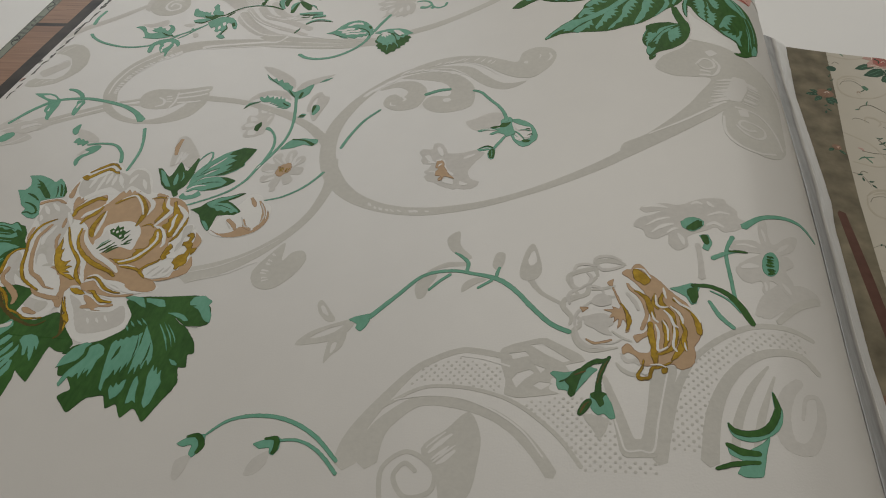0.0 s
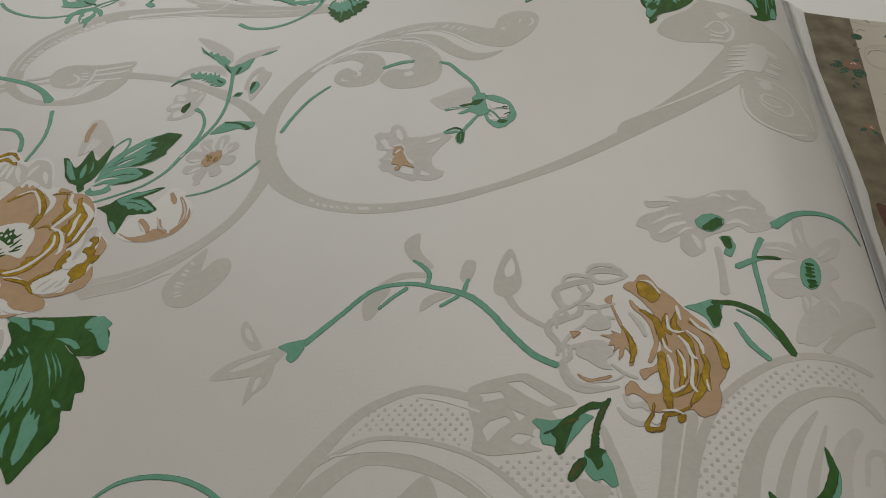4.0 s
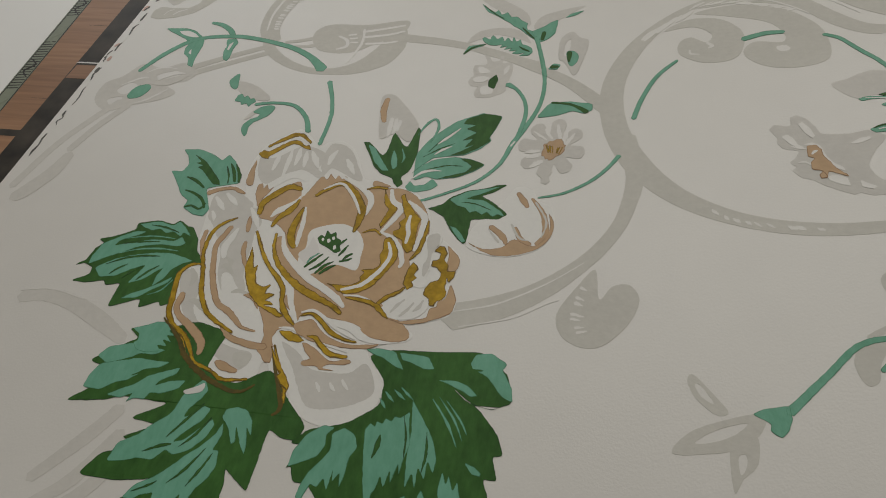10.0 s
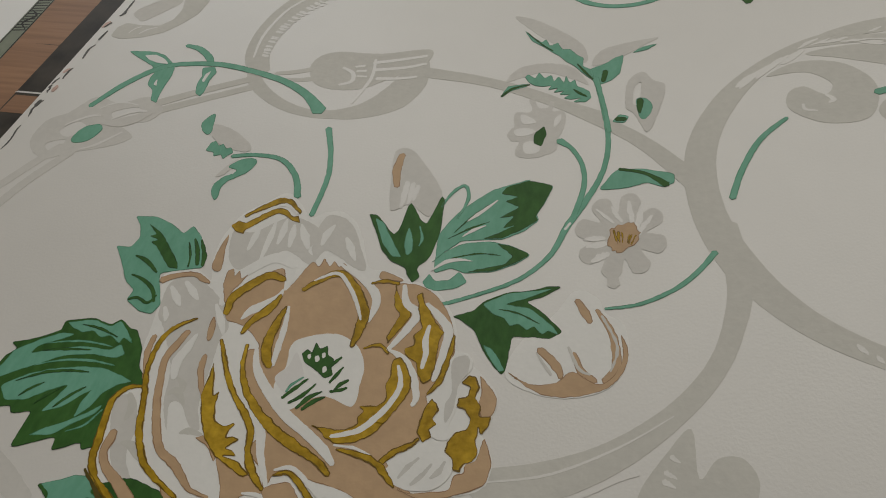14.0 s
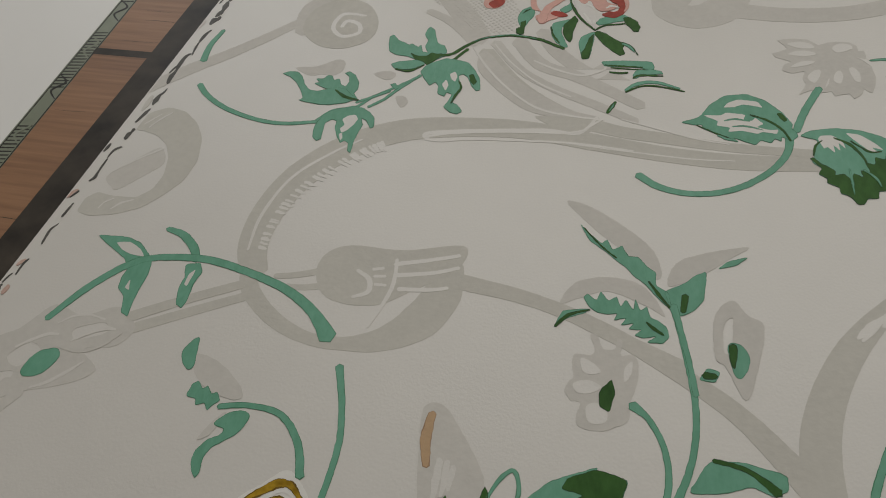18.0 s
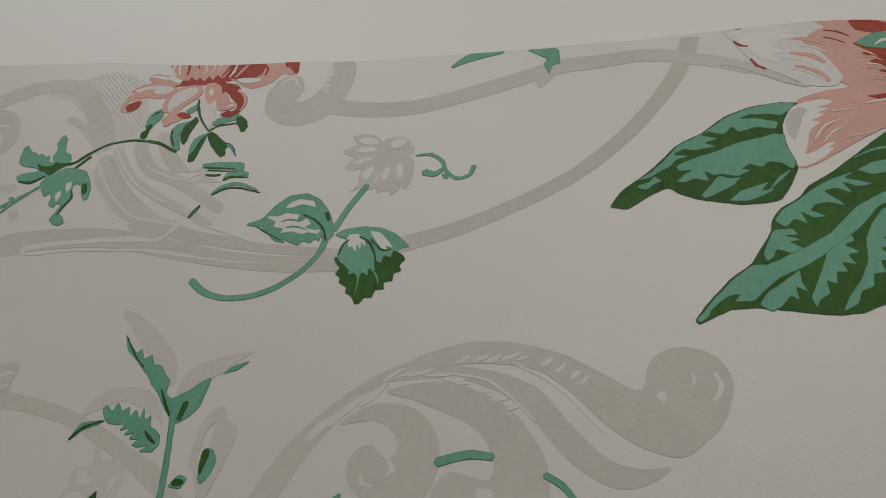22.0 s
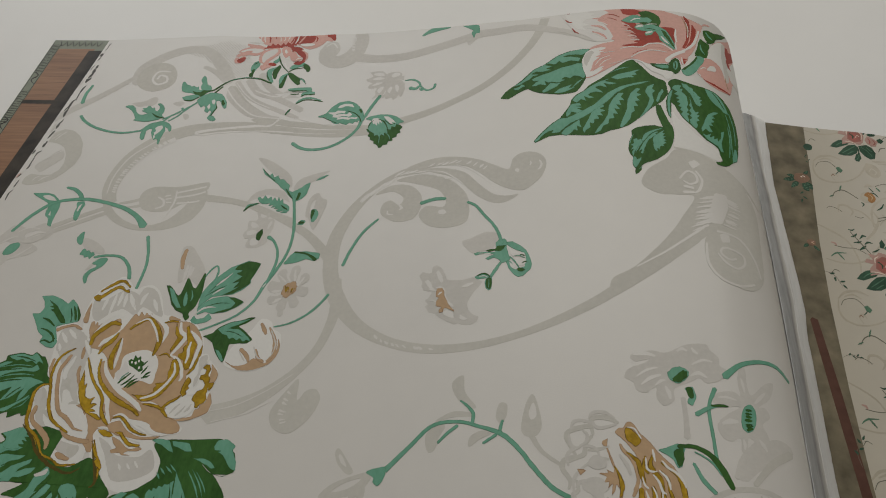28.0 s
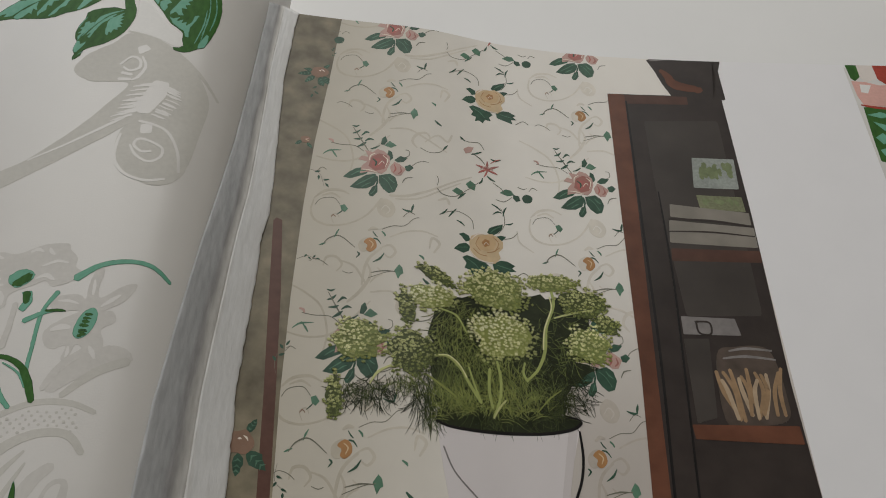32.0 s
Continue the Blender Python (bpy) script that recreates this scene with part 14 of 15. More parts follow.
wisps((42.16, -2.36), 2.18, 0.94, 220, 0.81, PH_F2, foliage, 8, 80, 40)
wisps((42.91, -2.66), 2.04, 0.68, 150, 0.68, PH_U3, foliage, 8, 85, 40)
wisps((40.66, -2.79), 0.82, 0.68, 70, 0.74, PH_U3, foliage, 8, 100, 40)
wisps((43.20, -1.86), 0.82, 1.22, 70, 1.08, PH_U3, foliage, 8, 95, 25)
wisps((45.29, -1.16), 1.22, 1.75, 220, 0.81, PH_DEEP, foliage, 7, -90, 50)
wisps((45.96, 0.68), 1.50, 1.48, 200, 0.74, PH_DEEP, foliage, 7, -90, 60)
wisps((45.69, 0.66), 1.22, 1.48, 90, 0.68, PH_F2, foliage, 8, -90, 60)
wisps((46.27, -1.75), 0.82, 0.81, 70, 0.54, PH_DEEP, foliage, 6, -85, 35)
wisps((45.20, -2.34), 0.82, 0.81, 90, 0.68, PH_F1, foliage, 8, 90, 50)
wisps((44.48, -1.75), 0.82, 0.94, 60, 0.68, PH_F2, foliage, 8, 90, 50)
wisps((39.62, -2.28), 0.52, 1.08, 130, 1.01, PH_DEEP, foliage, 6, -88, 18)
wisps((39.93, -3.12), 0.46, 0.68, 50, 0.61, PH_F1, foliage, 6, -88, 20)
wisps((38.23, -1.89), 0.95, 0.47, 60, 0.81, PH_DEEP, foliage, 6, -88, 20)
wisps((36.91, -2.48), 1.02, 0.40, 80, 0.74, PH_DEEP, foliage, 6, -85, 25)
wisps((36.95, -2.23), 1.02, 0.34, 50, 0.61, PH_F1, foliage, 7, -85, 35)
wisps((37.73, -2.55), 0.41, 0.54, 40, 0.54, PH_DEEP, foliage, 6, -88, 20)
wisps((40.41, -1.56), 0.82, 0.94, 120, 0.81, PH_F1, foliage, 7, -90, 35)
wisps((38.82, -1.85), 0.82, 0.40, 40, 0.61, PH_F2, foliage, 7, -90, 30)
stroke("flower_stalk", [(45.41, 3.13), (45.45, 2.38), (45.04, 1.24), (44.91, 0.10), (44.54, -0.80), (44.03, -1.35)], [1.22, 1.35, 1.49, 1.35, 1.08], PH_STEM, foliage, 9, surf=RIGHT)
stroke("flower_stalk", [(45.29, 2.81), (45.34, 2.22), (44.96, 1.16), (44.84, 0.16)], [0.54, 0.68, 0.68], PH_U2, foliage, 10, surf=RIGHT)
stroke("flower_stalk", [(39.90, -0.71), (40.53, -0.65), (41.10, -1.15), (41.49, -1.81), (41.97, -2.54)], [0.95, 1.22, 1.35, 1.22], PH_STEM, foliage, 9, surf=RIGHT)
stroke("flower_stalk", [(39.96, -0.66), (40.55, -0.61), (41.04, -0.98), (41.35, -1.50)], [0.41, 0.54, 0.54], PH_U2, foliage, 10, surf=RIGHT)
stroke("flower_stalk", [(40.24, 1.54), (40.92, 1.31), (41.38, 0.55)], [0.81, 0.95, 0.68], PH_STEM, foliage, 9, surf=RIGHT)
stroke("flower_stalk", [(42.71, -0.60), (42.86, -1.38), (42.80, -2.29), (42.52, -3.08)], [1.08, 1.22, 1.08], PH_STEM, foliage, 9, surf=RIGHT)
stroke("flower_stalk", [(42.38, -0.98), (42.33, -1.90), (42.47, -2.71)], [1.08, 1.35, 1.08], PH_STEM, foliage, 9, surf=RIGHT)
stroke("flower_stalk", [(41.45, -1.03), (41.69, -1.78), (41.93, -2.45)], [0.81, 0.95, 0.81], PH_STEM, foliage, 9, surf=RIGHT)
stroke("flower_stalk", [(37.64, 0.02), (38.15, 0.07), (38.70, 0.08)], [0.68, 0.81, 0.68], PH_STEM, foliage, 9, surf=RIGHT)
stroke("flower_stalk", [(38.16, -1.29), (37.62, -1.62), (37.32, -2.14)], [0.81, 1.08, 0.68], PH_U1, foliage, 9, surf=RIGHT)
stroke("flower_stalk", [(39.64, -1.58), (40.28, -1.98), (40.91, -2.42)], [0.68, 0.95, 0.81], PH_U3, foliage, 9, surf=RIGHT)
stroke("flower_stalk", [(45.44, 1.76), (46.21, 2.04), (47.31, 2.34)], [0.68, 0.95, 0.54], PH_U1, foliage, 9, surf=RIGHT)
stroke("flower_stalk", [(43.97, -0.53), (43.88, -1.01), (44.05, -1.40)], [0.81, 1.08, 0.95], PH_STEM, foliage, 9, surf=RIGHT)
stroke("flower_stalk", [(43.05, -2.33), (42.76, -2.68), (42.50, -3.14)], [0.68, 0.81, 0.68], PH_U1, foliage, 9, surf=RIGHT)
stroke("flower_stalk", [(45.51, -1.67), (44.96, -2.10), (44.42, -2.72)], [0.54, 0.68, 0.54], PH_U3, foliage, 9, surf=RIGHT)
umbel((40.01, 3.19), 1.12, 0.36, 2, buc, -0.50)
umbel((38.66, 1.52), 0.41, 0.90, 2, buc, 0.25)
umbel((46.82, 2.66), 1.16, 0.79, 2, buc, -0.20)
umbel((47.87, 1.62), 0.61, 0.55, 2, buc, -0.30)
umbel((45.51, 3.60), 1.25, 0.49, 0, buc, 0.08)
umbel((39.76, 2.07), 1.12, 0.71, 1, buc)
umbel((36.77, -0.18), 1.17, 1.04, 0, buc)
umbel((38.93, -0.54), 1.09, 1.10, 2, buc)
umbel((46.95, 0.51), 1.01, 0.93, 0, buc)
umbel((42.71, 2.81), 1.74, 1.12, 0, buc)
umbel((43.02, 0.67), 1.52, 1.32, 1, buc)
umbel((35.91, -2.72), 0.37, 1.12, 2, buc, 0.08)

# second picture at the far side of the page
print2 = ink("sample_picture", [[(0.636, -0.25), (0.93, -0.25), (0.93, 0.187), (0.636, 0.187)]], PAPER, photo_page, 1, RIGHT, "printed close-up of the floral wallpaper")
patch("picture_leaf", [(63.73, 18.97), (64.37, 18.99), (64.38, 18.00), (63.98, 17.63), (63.78, 17.85)], DGREEN, print2, 2, surf=RIGHT)
patch("picture_petal", [(64.37, 18.99), (65.47, 19.03), (65.32, 17.85), (64.53, 17.51), (64.34, 18.00)], BLUSH, print2, 2, surf=RIGHT)
patch("picture_petal", [(63.75, 17.62), (64.54, 17.56), (65.29, 17.32), (66.76, 17.45), (66.52, 15.71), (63.98, 15.72), (63.78, 16.49)], PINK, print2, 3, surf=RIGHT)
patch("picture_petal", [(65.30, 19.02), (67.28, 19.08), (66.73, 17.36), (65.71, 17.42), (65.34, 17.80)], RED, print2, 3, surf=RIGHT)
patch("picture_petal", [(64.16, 17.37), (64.79, 17.30), (64.45, 16.68), (64.08, 16.76)], WHITE, print2, 4, surf=RIGHT)
stroke("picture_petal", [(63.81, 15.80), (64.58, 15.61), (65.83, 15.52)], [0.77, 1.91, 1.53], RED, print2, 4, surf=RIGHT)
patch("picture_leaf", [(63.89, 15.64), (66.44, 15.45), (65.39, 11.29), (63.73, 11.78), (63.78, 13.58)], DGREEN, print2, 3, surf=RIGHT)
patch("picture_leaf", [(63.91, 15.05), (64.73, 15.28), (65.35, 15.01), (64.66, 14.82)], TEAL, print2, 4, surf=RIGHT)
patch("picture_leaf", [(64.11, 14.56), (64.76, 14.33), (65.33, 13.94), (64.57, 13.92)], TEAL, print2, 4, surf=RIGHT)
patch("picture_leaf", [(63.92, 13.42), (64.40, 13.75), (64.79, 13.21), (64.21, 12.95)], TEAL, print2, 4, surf=RIGHT)
patch("picture_leaf", [(63.91, 12.55), (64.39, 12.72), (64.72, 12.03), (64.11, 12.02)], TEAL, print2, 4, surf=RIGHT)

# ---- printed marks along the cut edge of the sheet ----
EDGE_MARK = mat("edge_print", (0.10, 0.095, 0.085), 0.5, noise_scale=500, vary=0.3)
EDGE_PINK = mat("edge_pink", (0.55, 0.38, 0.32), 0.5, noise_scale=500, vary=0.2)


def edge_u(v):
    return (LEFT_EDGE[0][0] + LEFT_EDGE[1] * (v - LEFT_EDGE[0][1])) * 100


random.seed(11)
v = 0.246
while v > 0.03:
    ln = random.uniform(0.003, 0.013)
    off = random.uniform(0.10, 0.34)
    run = [(edge_u(v - ln * q) + off + random.uniform(-0.07, 0.07), (v - ln * q) * 100) for q in (0, 0.25, 0.5, 0.75, 1)]
    stroke("selvedge_mark", run, [random.uniform(0.1, 0.3), random.uniform(0.3, 1.0), random.uniform(0.15, 0.5), random.uniform(0.25, 0.9), 0.15], EDGE_MARK, page, 3, n=5, ragged=0.35)
    if random.random() < 0.45:
        q = edge_u(v) + random.uniform(0.08, 0.5)
        blob("selvedge_mark", [(q, v * 100), (q + 0.09, v * 100 - 0.05), (q + 0.06, v * 100 - 0.3), (q - 0.05, v * 100 - 0.25)], random.choice((EDGE_PINK, EDGE_MARK, SCROLL)), page, 4, wobble=0.1)
    v -= ln + random.uniform(0.0005, 0.005)
    if 0.087 < v < 0.215:
        v = 0.087
stroke("selvedge_mark", [(-10.81, 20.96), (-10.71, 21.25), (-10.69, 21.53), (-10.70, 21.89)], [0.58, 2.02, 1.15, 2.31, 0.86], EDGE_MARK, page, 3)
stroke("selvedge_mark", [(-10.83, 20.49), (-10.77, 20.76), (-10.67, 20.84), (-10.64, 20.98)], [0.84, 2.53, 1.69, 0.84], EDGE_MARK, page, 3)
stroke("selvedge_mark", [(-10.77, 18.74), (-10.81, 19.12), (-10.81, 19.43), (-10.78, 19.76), (-10.72, 20.03), (-10.65, 20.17)], [0.27, 0.82, 0.54, 1.36, 0.82, 0.54], EDGE_MARK, page, 3)
stroke("selvedge_mark", [(-10.98, 17.21), (-11.01, 17.56), (-10.97, 17.86), (-10.99, 18.28), (-10.95, 18.66), (-10.84, 18.80)], [1.04, 1.81, 0.78, 1.55, 1.04, 0.78], EDGE_MARK, page, 3)
stroke("selvedge_mark", [(-11.15, 17.72), (-11.10, 17.96), (-11.02, 18.16)], [0.51, 0.77, 0.51], EDGE_MARK, page, 3)
stroke("selvedge_mark", [(-11.02, 16.12), (-11.01, 16.35), (-10.99, 16.58), (-10.91, 16.76), (-10.88, 16.96)], [0.49, 1.95, 0.97, 0.73, 0.24], EDGE_MARK, page, 3)
stroke("selvedge_mark", [(-11.20, 15.26), (-11.13, 15.51), (-11.07, 15.73), (-11.01, 15.93)], [0.47, 0.95, 1.18, 0.47], EDGE_MARK, page, 3)
stroke("selvedge_mark", [(-11.18, 14.50), (-11.17, 14.71), (-11.12, 14.82), (-11.11, 14.95)], [1.14, 1.60, 0.69, 1.14], EDGE_MARK, page, 3)
stroke("selvedge_mark", [(-11.35, 13.62), (-11.33, 13.87), (-11.26, 14.03), (-11.12, 14.15)], [0.22, 0.67, 0.89, 0.44], EDGE_MARK, page, 3)
stroke("selvedge_mark", [(-11.44, 12.63), (-11.34, 12.80), (-11.35, 13.04), (-11.33, 13.58)], [0.43, 1.07, 0.64, 0.43], EDGE_MARK, page, 3)
stroke("selvedge_mark", [(-11.54, 11.19), (-11.51, 11.41), (-11.47, 11.73)], [0.61, 0.81, 0.40], EDGE_MARK, page, 3)
stroke("selvedge_mark", [(-11.60, 10.16), (-11.62, 10.45), (-11.62, 10.70), (-11.50, 10.93)], [0.39, 0.79, 0.59, 0.20], EDGE_MARK, page, 3)
stroke("selvedge_mark", [(-11.75, 9.06), (-11.75, 9.29), (-11.73, 9.49), (-11.67, 9.62)], [0.37, 0.56, 0.56, 0.19], EDGE_MARK, page, 3)
stroke("selvedge_mark", [(-11.98, 8.75), (-11.94, 8.91), (-11.87, 9.08)], [0.37, 0.55, 0.18], EDGE_MARK, page, 3)
stroke("selvedge_mark", [(-11.79, 11.90), (-11.71, 12.10), (-11.61, 12.25)], [0.62, 1.66, 0.62], EDGE_PINK, page, 3)
stroke("selvedge_mark", [(-11.69, 11.92), (-11.62, 12.06), (-11.55, 12.21)], [0.21, 0.62, 0.41], EDGE_MARK, page, 4)
stroke("selvedge_mark", [(-11.89, 9.35), (-11.83, 9.48), (-11.75, 9.57)], [0.56, 1.31, 0.56], EDGE_PINK, page, 3)
stroke("selvedge_mark", [(-11.61, 13.88), (-11.57, 14.04), (-11.55, 14.22)], [0.45, 1.12, 0.45], EDGE_MARK, page, 4)
stroke("selvedge_mark", [(-11.24, 15.82), (-11.22, 16.21), (-11.22, 16.54)], [0.72, 1.93, 0.96], SCROLL2, page, 3)
stroke("selvedge_mark", [(-11.18, 20.17), (-11.15, 20.51), (-11.08, 20.66)], [0.84, 1.96, 0.84], SCROLL2, page, 3)
stroke("selvedge_mark", [(-11.16, 21.48), (-11.14, 21.76), (-11.10, 21.98)], [0.88, 2.05, 0.88], SCROLL2, page, 3)

# ---- sheets under the wallpaper page ----
WOODM = mat("printed_wood", (0.37, 0.205, 0.115), 0.4, noise_scale=260, vary=0.2, dark=(0.20, 0.105, 0.06), stretch=(0.12, 2.2, 1), bump=0.02)
DARKM = mat("printed_dark_wood", (0.085, 0.07, 0.056), 0.42, noise_scale=110, bump=0.02, dark=(0.022, 0.02, 0.018), spec=0.12)
SAGE = mat("printed_sage", (0.22, 0.24, 0.18), 0.4, noise_scale=300, vary=0.1)
LINE = mat("printed_line", (0.03, 0.028, 0.025), 0.45, noise_scale=300, vary=0.2)
under = thing("lower_sheet", "printed sheet of brown planks with sage border under wallpaper", "book page")


def left_of(v):
    return -0.1515 + 0.03 * (v - 0.25)


def strip(name, a0, a1, b0, b1, v0, v1, material, layer, label=""):
    """A straight band between two leaning edges of the lower sheet."""
    return ink(name, [[(a0, v0), (b0, v0), (b1, v1), (a1, v1)]], material, under, layer, UNDER, label, edge=False)


ink("sheet", [[(left_of(-0.25), -0.25), (0.02, -0.25), (0.02, UNDER_TOP), (left_of(UNDER_TOP), UNDER_TOP)]], SAGE, under, 1, UNDER, "sage printed paper")
cuts = (0.243, 0.187, 0.0405, -0.10, -0.25)
for hi, lo in zip(cuts, cuts[1:]):
    lo2 = lo + 0.0028
    plank = strip("plank", left_of(lo2) + 0.0068, left_of(hi) + 0.0068, -0.118, -0.118, lo2, hi, WOODM, 2, "printed brown wooden plank")
    for k in range(22):
        y = random.uniform(lo2 + 0.002, hi - 0.002) * 100
        x0 = left_of(y / 100) * 100 + 0.8 + random.uniform(0, 1.0)
        stroke("grain", [(x0, y), (x0 + 0.6, y + random.uniform(-0.03, 0.03)), (x0 + random.uniform(0.8, 1.6), y + random.uniform(-0.05, 0.05))], [0.05, random.uniform(0.1, 0.3), 0.05], WOODM if k % 2 else DARKM, plank, 2, n=3, surf=UNDER)
    strip("plank_gap", left_of(lo) + 0.006, left_of(lo2) + 0.006, -0.115, -0.115, lo - 0.0005, lo2 + 0.0002, DARKM, 3)
strip("dark_board", -0.1215 + 0.075 * -0.49, -0.1215, 0.0, 0.0, -0.25, 0.241, DARKM, 4, "printed dark board")
strip("warm_chip", -0.1335, -0.1325, -0.112, -0.112, 0.075, 0.0835, WOODM, 6)
strip("warm_chip", -0.1335, -0.1325, -0.112, -0.112, 0.0848, 0.0855, PAPER, 6)
# hatched line drawing of the border
loops = []
y = 0.250
while y > -0.05:
    x = left_of(y)
    if int(y * 60) % 3:
        loops.append([(x + 0.0008, y), (x + 0.0058, y + 0.0006), (x + 0.0058, y + 0.0001), (x + 0.0008, y - 0.0006)])
        y -= 0.0017
    else:
        y -= 0.003
for lp in loops:
    ink("hatch_line", [lp], LINE, under, 2, UNDER, edge=False)
for a, b in ((0.0006, 0.0003), (0.0062, 0.0004)):
    strip("border_line", left_of(-0.2) + a, left_of(0.25) + a, left_of(-0.2) + a + b, left_of(0.25) + a + b, -0.2, 0.25, LINE, 3)
for k in range(14):
    y = 0.24 - k * 0.022
    x = left_of(y) * 100
    stroke("border_scroll", [(x + 0.12, y * 100), (x + 0.5, y * 100 - 0.35), (x + 0.2, y * 100 - 0.8), (x + 0.55, y * 100 - 1.2)], [0.3, 0.9, 0.8, 0.3], LINE if k % 2 else SAGE, under, 4, n=5, surf=UNDER)
for k in range(7):
    x = -14.6 + k * 0.45
    stroke("border_scroll", [(x, 25.1), (x + 0.2, 24.6), (x + 0.42, 25.0)], [0.3, 0.6, 0.3], LINE, under, 4, n=4, surf=UNDER)

# ---- blocks of sheets below, binding ----
CARD = mat("stacked_paper", (0.68, 0.655, 0.615), 0.7, noise_scale=80, vary=0.06, bump=0.1, stretch=(0.2, 0.2, 12))


def block(name, surf, u0, u1, v0, v1, top, parent_label, category):
    """A stack of sheets filling the room between a bent sheet and the table."""
    us = np.linspace(u0, u1, 40)
    V, F = [], []
    for v in (v0, v1):
        for u in us:
            x, _, z = surf.at(u, v, -top)
            V.append((x, v, max(z, 0.0)))
        for u in us:
            V.append((surf.at(u, v)[0], v, -0.006))
    n = len(us)
    for i in range(n - 1):
        F += [(i, i + 1, 2 * n + i + 1, 2 * n + i), (n + i + 1, n + i, 3 * n + i, 3 * n + i + 1), (i + 1, i, n + i, n + i + 1), (2 * n + i, 2 * n + i + 1, 3 * n + i + 1, 3 * n + i)]
    F += [(0, 2 * n, 3 * n, n), (n - 1, 2 * n - 1, 4 * n - 1, 3 * n - 1)]
    return tagged(obj(name, V, F, CARD), parent_label, category)


block("page_stack", LEFT, -0.085, LEFT.s[-1] - 0.014, -0.255, 0.230, 0.0042, "thick stack of sample sheets under the wallpaper page", "page stack")

STUBM = mat("torn_paper", (0.82, 0.805, 0.78), 0.75, noise_scale=420, bump=0.6, bump_scale=520, stretch=(1, 0.3, 1))


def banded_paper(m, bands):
    """The bound strip: a folded sheet with the gutter's shade in its grey, a darker mottled seam and a rough white torn
    stub, side by side.
    """
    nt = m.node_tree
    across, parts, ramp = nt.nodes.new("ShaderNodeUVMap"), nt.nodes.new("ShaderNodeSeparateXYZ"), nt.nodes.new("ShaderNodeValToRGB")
    grain, shift, mottle, mixed = nt.nodes.new("ShaderNodeTexNoise"), nt.nodes.new("ShaderNodeMath"), nt.nodes.new("ShaderNodeTexNoise"), nt.nodes.new("ShaderNodeMix")
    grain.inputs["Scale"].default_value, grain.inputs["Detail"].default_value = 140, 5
    mottle.inputs["Scale"].default_value, mottle.inputs["Detail"].default_value = 420, 4
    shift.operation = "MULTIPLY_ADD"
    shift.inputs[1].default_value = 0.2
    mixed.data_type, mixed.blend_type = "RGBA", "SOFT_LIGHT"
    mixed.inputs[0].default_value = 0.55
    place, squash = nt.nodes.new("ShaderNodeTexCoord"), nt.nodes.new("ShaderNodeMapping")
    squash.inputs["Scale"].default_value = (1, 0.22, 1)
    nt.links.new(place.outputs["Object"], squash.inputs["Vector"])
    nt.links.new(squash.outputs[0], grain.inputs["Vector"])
    nt.links.new(squash.outputs[0], mottle.inputs["Vector"])
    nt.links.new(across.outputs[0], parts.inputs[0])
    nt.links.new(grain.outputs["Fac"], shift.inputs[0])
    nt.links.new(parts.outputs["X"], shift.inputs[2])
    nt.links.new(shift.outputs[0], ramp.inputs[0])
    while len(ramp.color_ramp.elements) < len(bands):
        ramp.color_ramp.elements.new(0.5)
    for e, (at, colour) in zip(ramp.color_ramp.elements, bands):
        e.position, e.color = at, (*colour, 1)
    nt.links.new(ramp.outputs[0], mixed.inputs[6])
    nt.links.new(mottle.outputs["Fac"], mixed.inputs[7])
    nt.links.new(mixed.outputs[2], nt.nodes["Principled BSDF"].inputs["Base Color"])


# the hinge greys paint in the shade deep in the gutter
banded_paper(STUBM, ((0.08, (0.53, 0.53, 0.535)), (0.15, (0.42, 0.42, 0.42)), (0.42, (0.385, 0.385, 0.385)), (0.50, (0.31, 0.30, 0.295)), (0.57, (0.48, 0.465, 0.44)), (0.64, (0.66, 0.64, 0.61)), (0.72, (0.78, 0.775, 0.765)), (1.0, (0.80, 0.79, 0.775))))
stub = thing("binding_stub", "white torn paper stub standing in the book gutter", "binding")


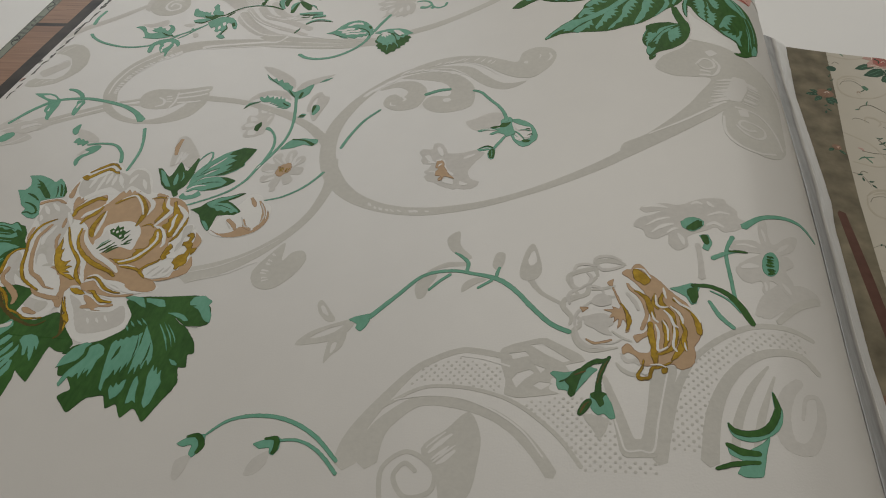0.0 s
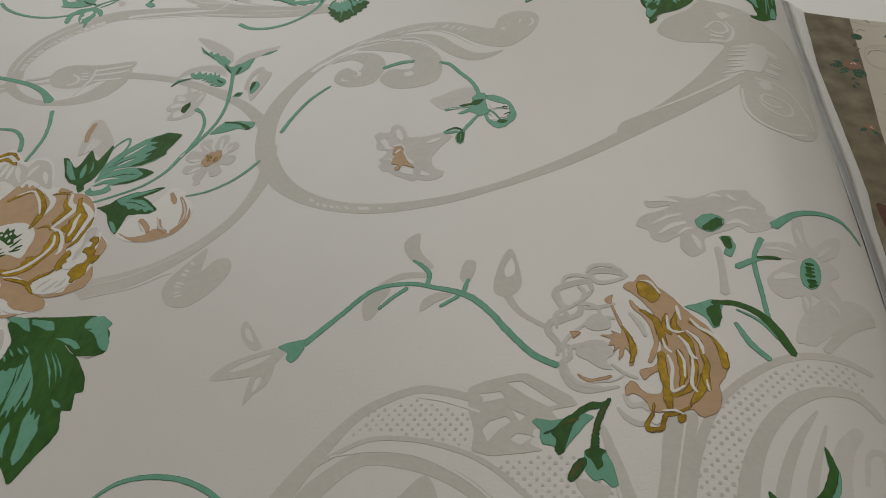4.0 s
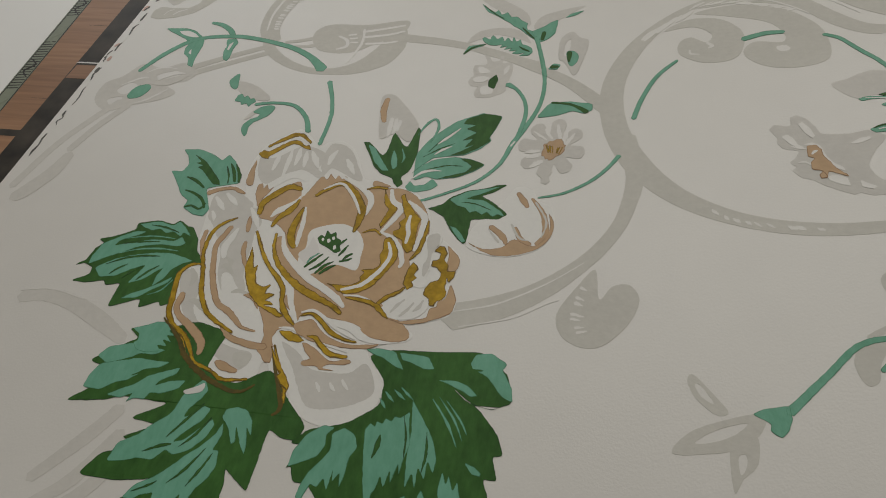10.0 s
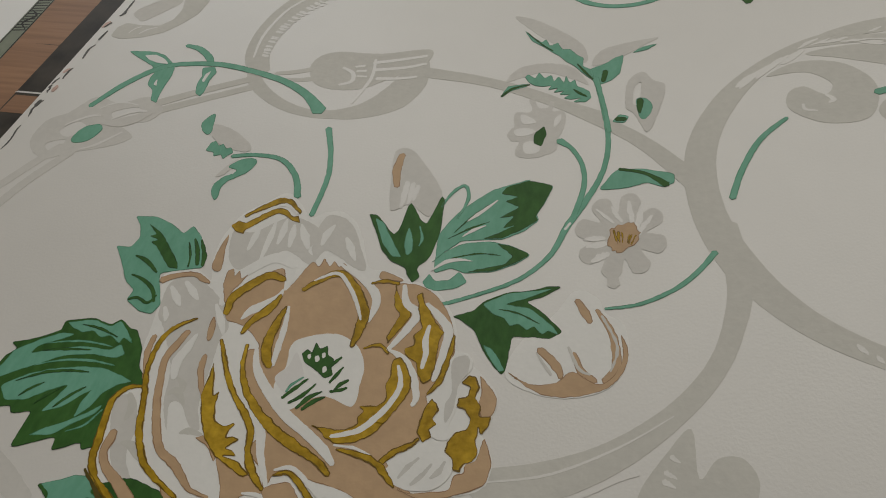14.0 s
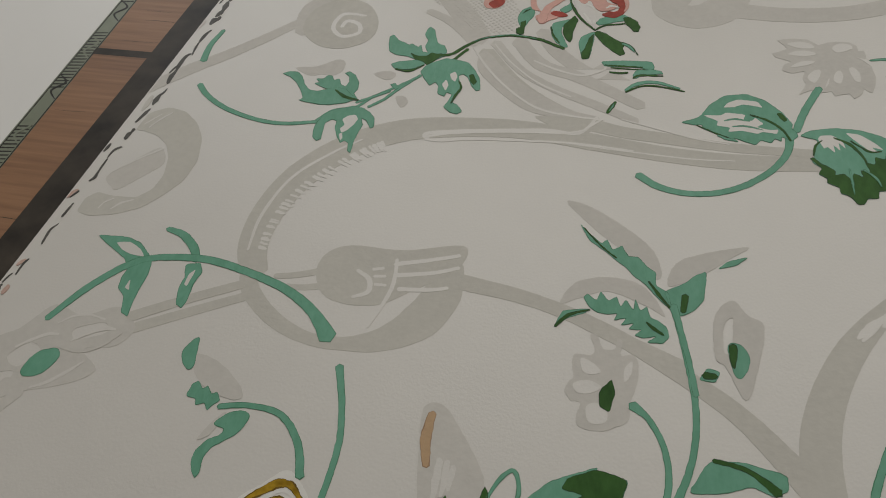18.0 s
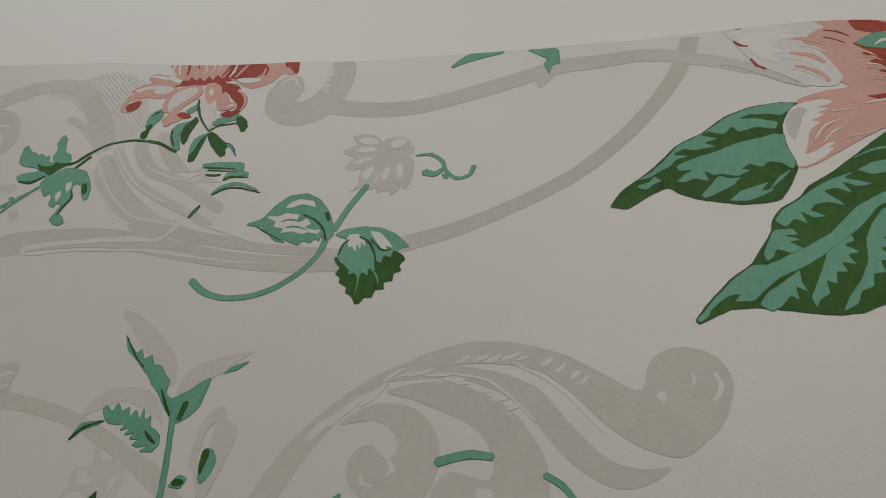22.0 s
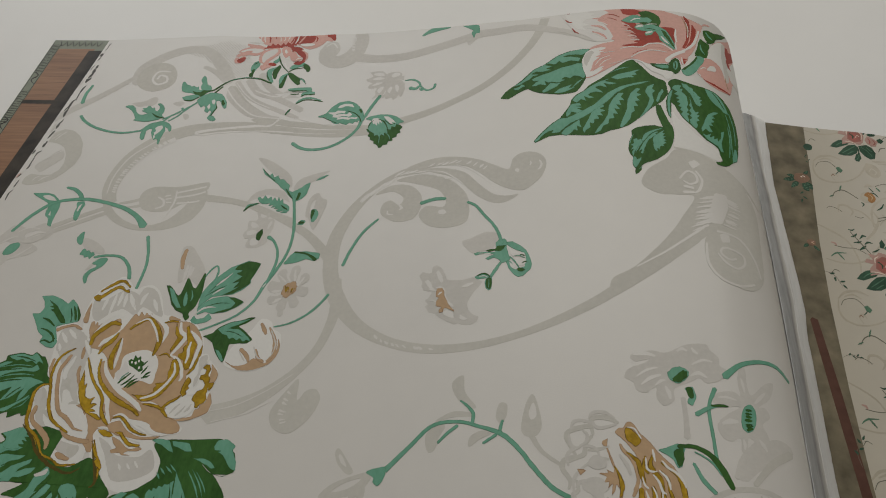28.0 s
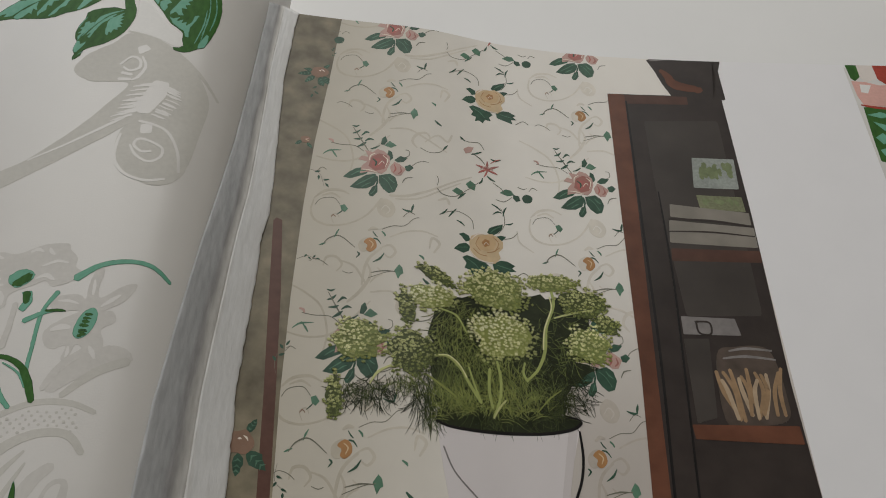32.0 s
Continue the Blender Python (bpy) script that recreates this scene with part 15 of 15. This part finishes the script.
def gutter_strip(name, q0, q1, lift, ragged, label, material):
    """A strip of bound paper bridging the gutter from the wallpaper page to the photo page."""
    rows, cols = 190, 15
    V, F = [], []
    for j in range(rows + 1):
        v = -0.26 + (0.1885 + 0.26) * j / rows
        ua = float(np.interp(v, (-0.26, -0.045, -0.014, 0.022, 0.0375, 0.082, 0.128, 0.19), (0.3075, 0.3078, 0.3100, 0.3130, 0.3150, 0.3205, 0.3235, 0.3260)))
        ub = float(np.interp(v, (-0.26, -0.08, -0.033, 0.0, 0.04, 0.06, 0.10, 0.14, 0.19), (0.3245, 0.3242, 0.3215, 0.3217, 0.3220, 0.3235, 0.3222, 0.3205, 0.3228)))
        a, b = np.array(LEFT.at(ua, v, 0.0005)), np.array(RIGHT.at(ub, v, 0.0012))
        c = np.array((a[0] * 0.55 + b[0] * 0.45, v, (a[2] + b[2]) / 2 + 0.002))
        tear = ragged * (noise.noise((v * 60, q1 * 50, 0)) + 0.6 * noise.noise((v * 230, 3, 0)) + 0.4 * noise.noise((v * 700, 7, 0)))
        for i in range(cols):
            e = i / (cols - 1)
            q = q0 + (q1 - q0 + tear) * e
            p = a * (1 - q) ** 2 + c * 2 * q * (1 - q) + b * q * q
            ridge = 0.00016 * noise.noise((v * 6, q * 16, 2)) + 0.00022 * noise.noise((v * 60, q * 70, 5)) + 0.00012 * noise.noise((v * 200, q * 160, 9))
            V.append((p[0], v, p[2] + lift * min(1.0, e * 5) + ridge))
    top = len(V)
    V += [(x, y, z - 0.0005) for x, y, z in V]
    for j in range(rows):
        for i in range(cols - 1):
            a = j * cols + i
            F += [(a, a + 1, a + cols + 1, a + cols), (top + a + 1, top + a, top + a + cols, top + a + cols + 1)]
        a = j * cols
        F += [(a, a + cols, top + a + cols, top + a), (a + cols - 1, top + a + cols - 1, top + a + 2 * cols - 1, a + 2 * cols - 1)]
    for i in range(cols - 1):
        a = rows * cols + i
        F += [(i + 1, i, top + i, top + i + 1), (a, a + 1, top + a + 1, top + a)]
    ob = obj(name, V, F, material, stub, label, smooth=True)
    spread = ob.data.uv_layers.new(name="across")
    for l in ob.data.loops:
        k = l.vertex_index % top
        spread.data[l.index].uv = (q0 + (q1 - q0) * (k % cols) / (cols - 1), k // cols / rows)
    return ob


gutter_strip("hinge_strip", 0.0, 0.56, 0.0, 0.0, "creased hinge paper greyed with the gutter's shade", STUBM)
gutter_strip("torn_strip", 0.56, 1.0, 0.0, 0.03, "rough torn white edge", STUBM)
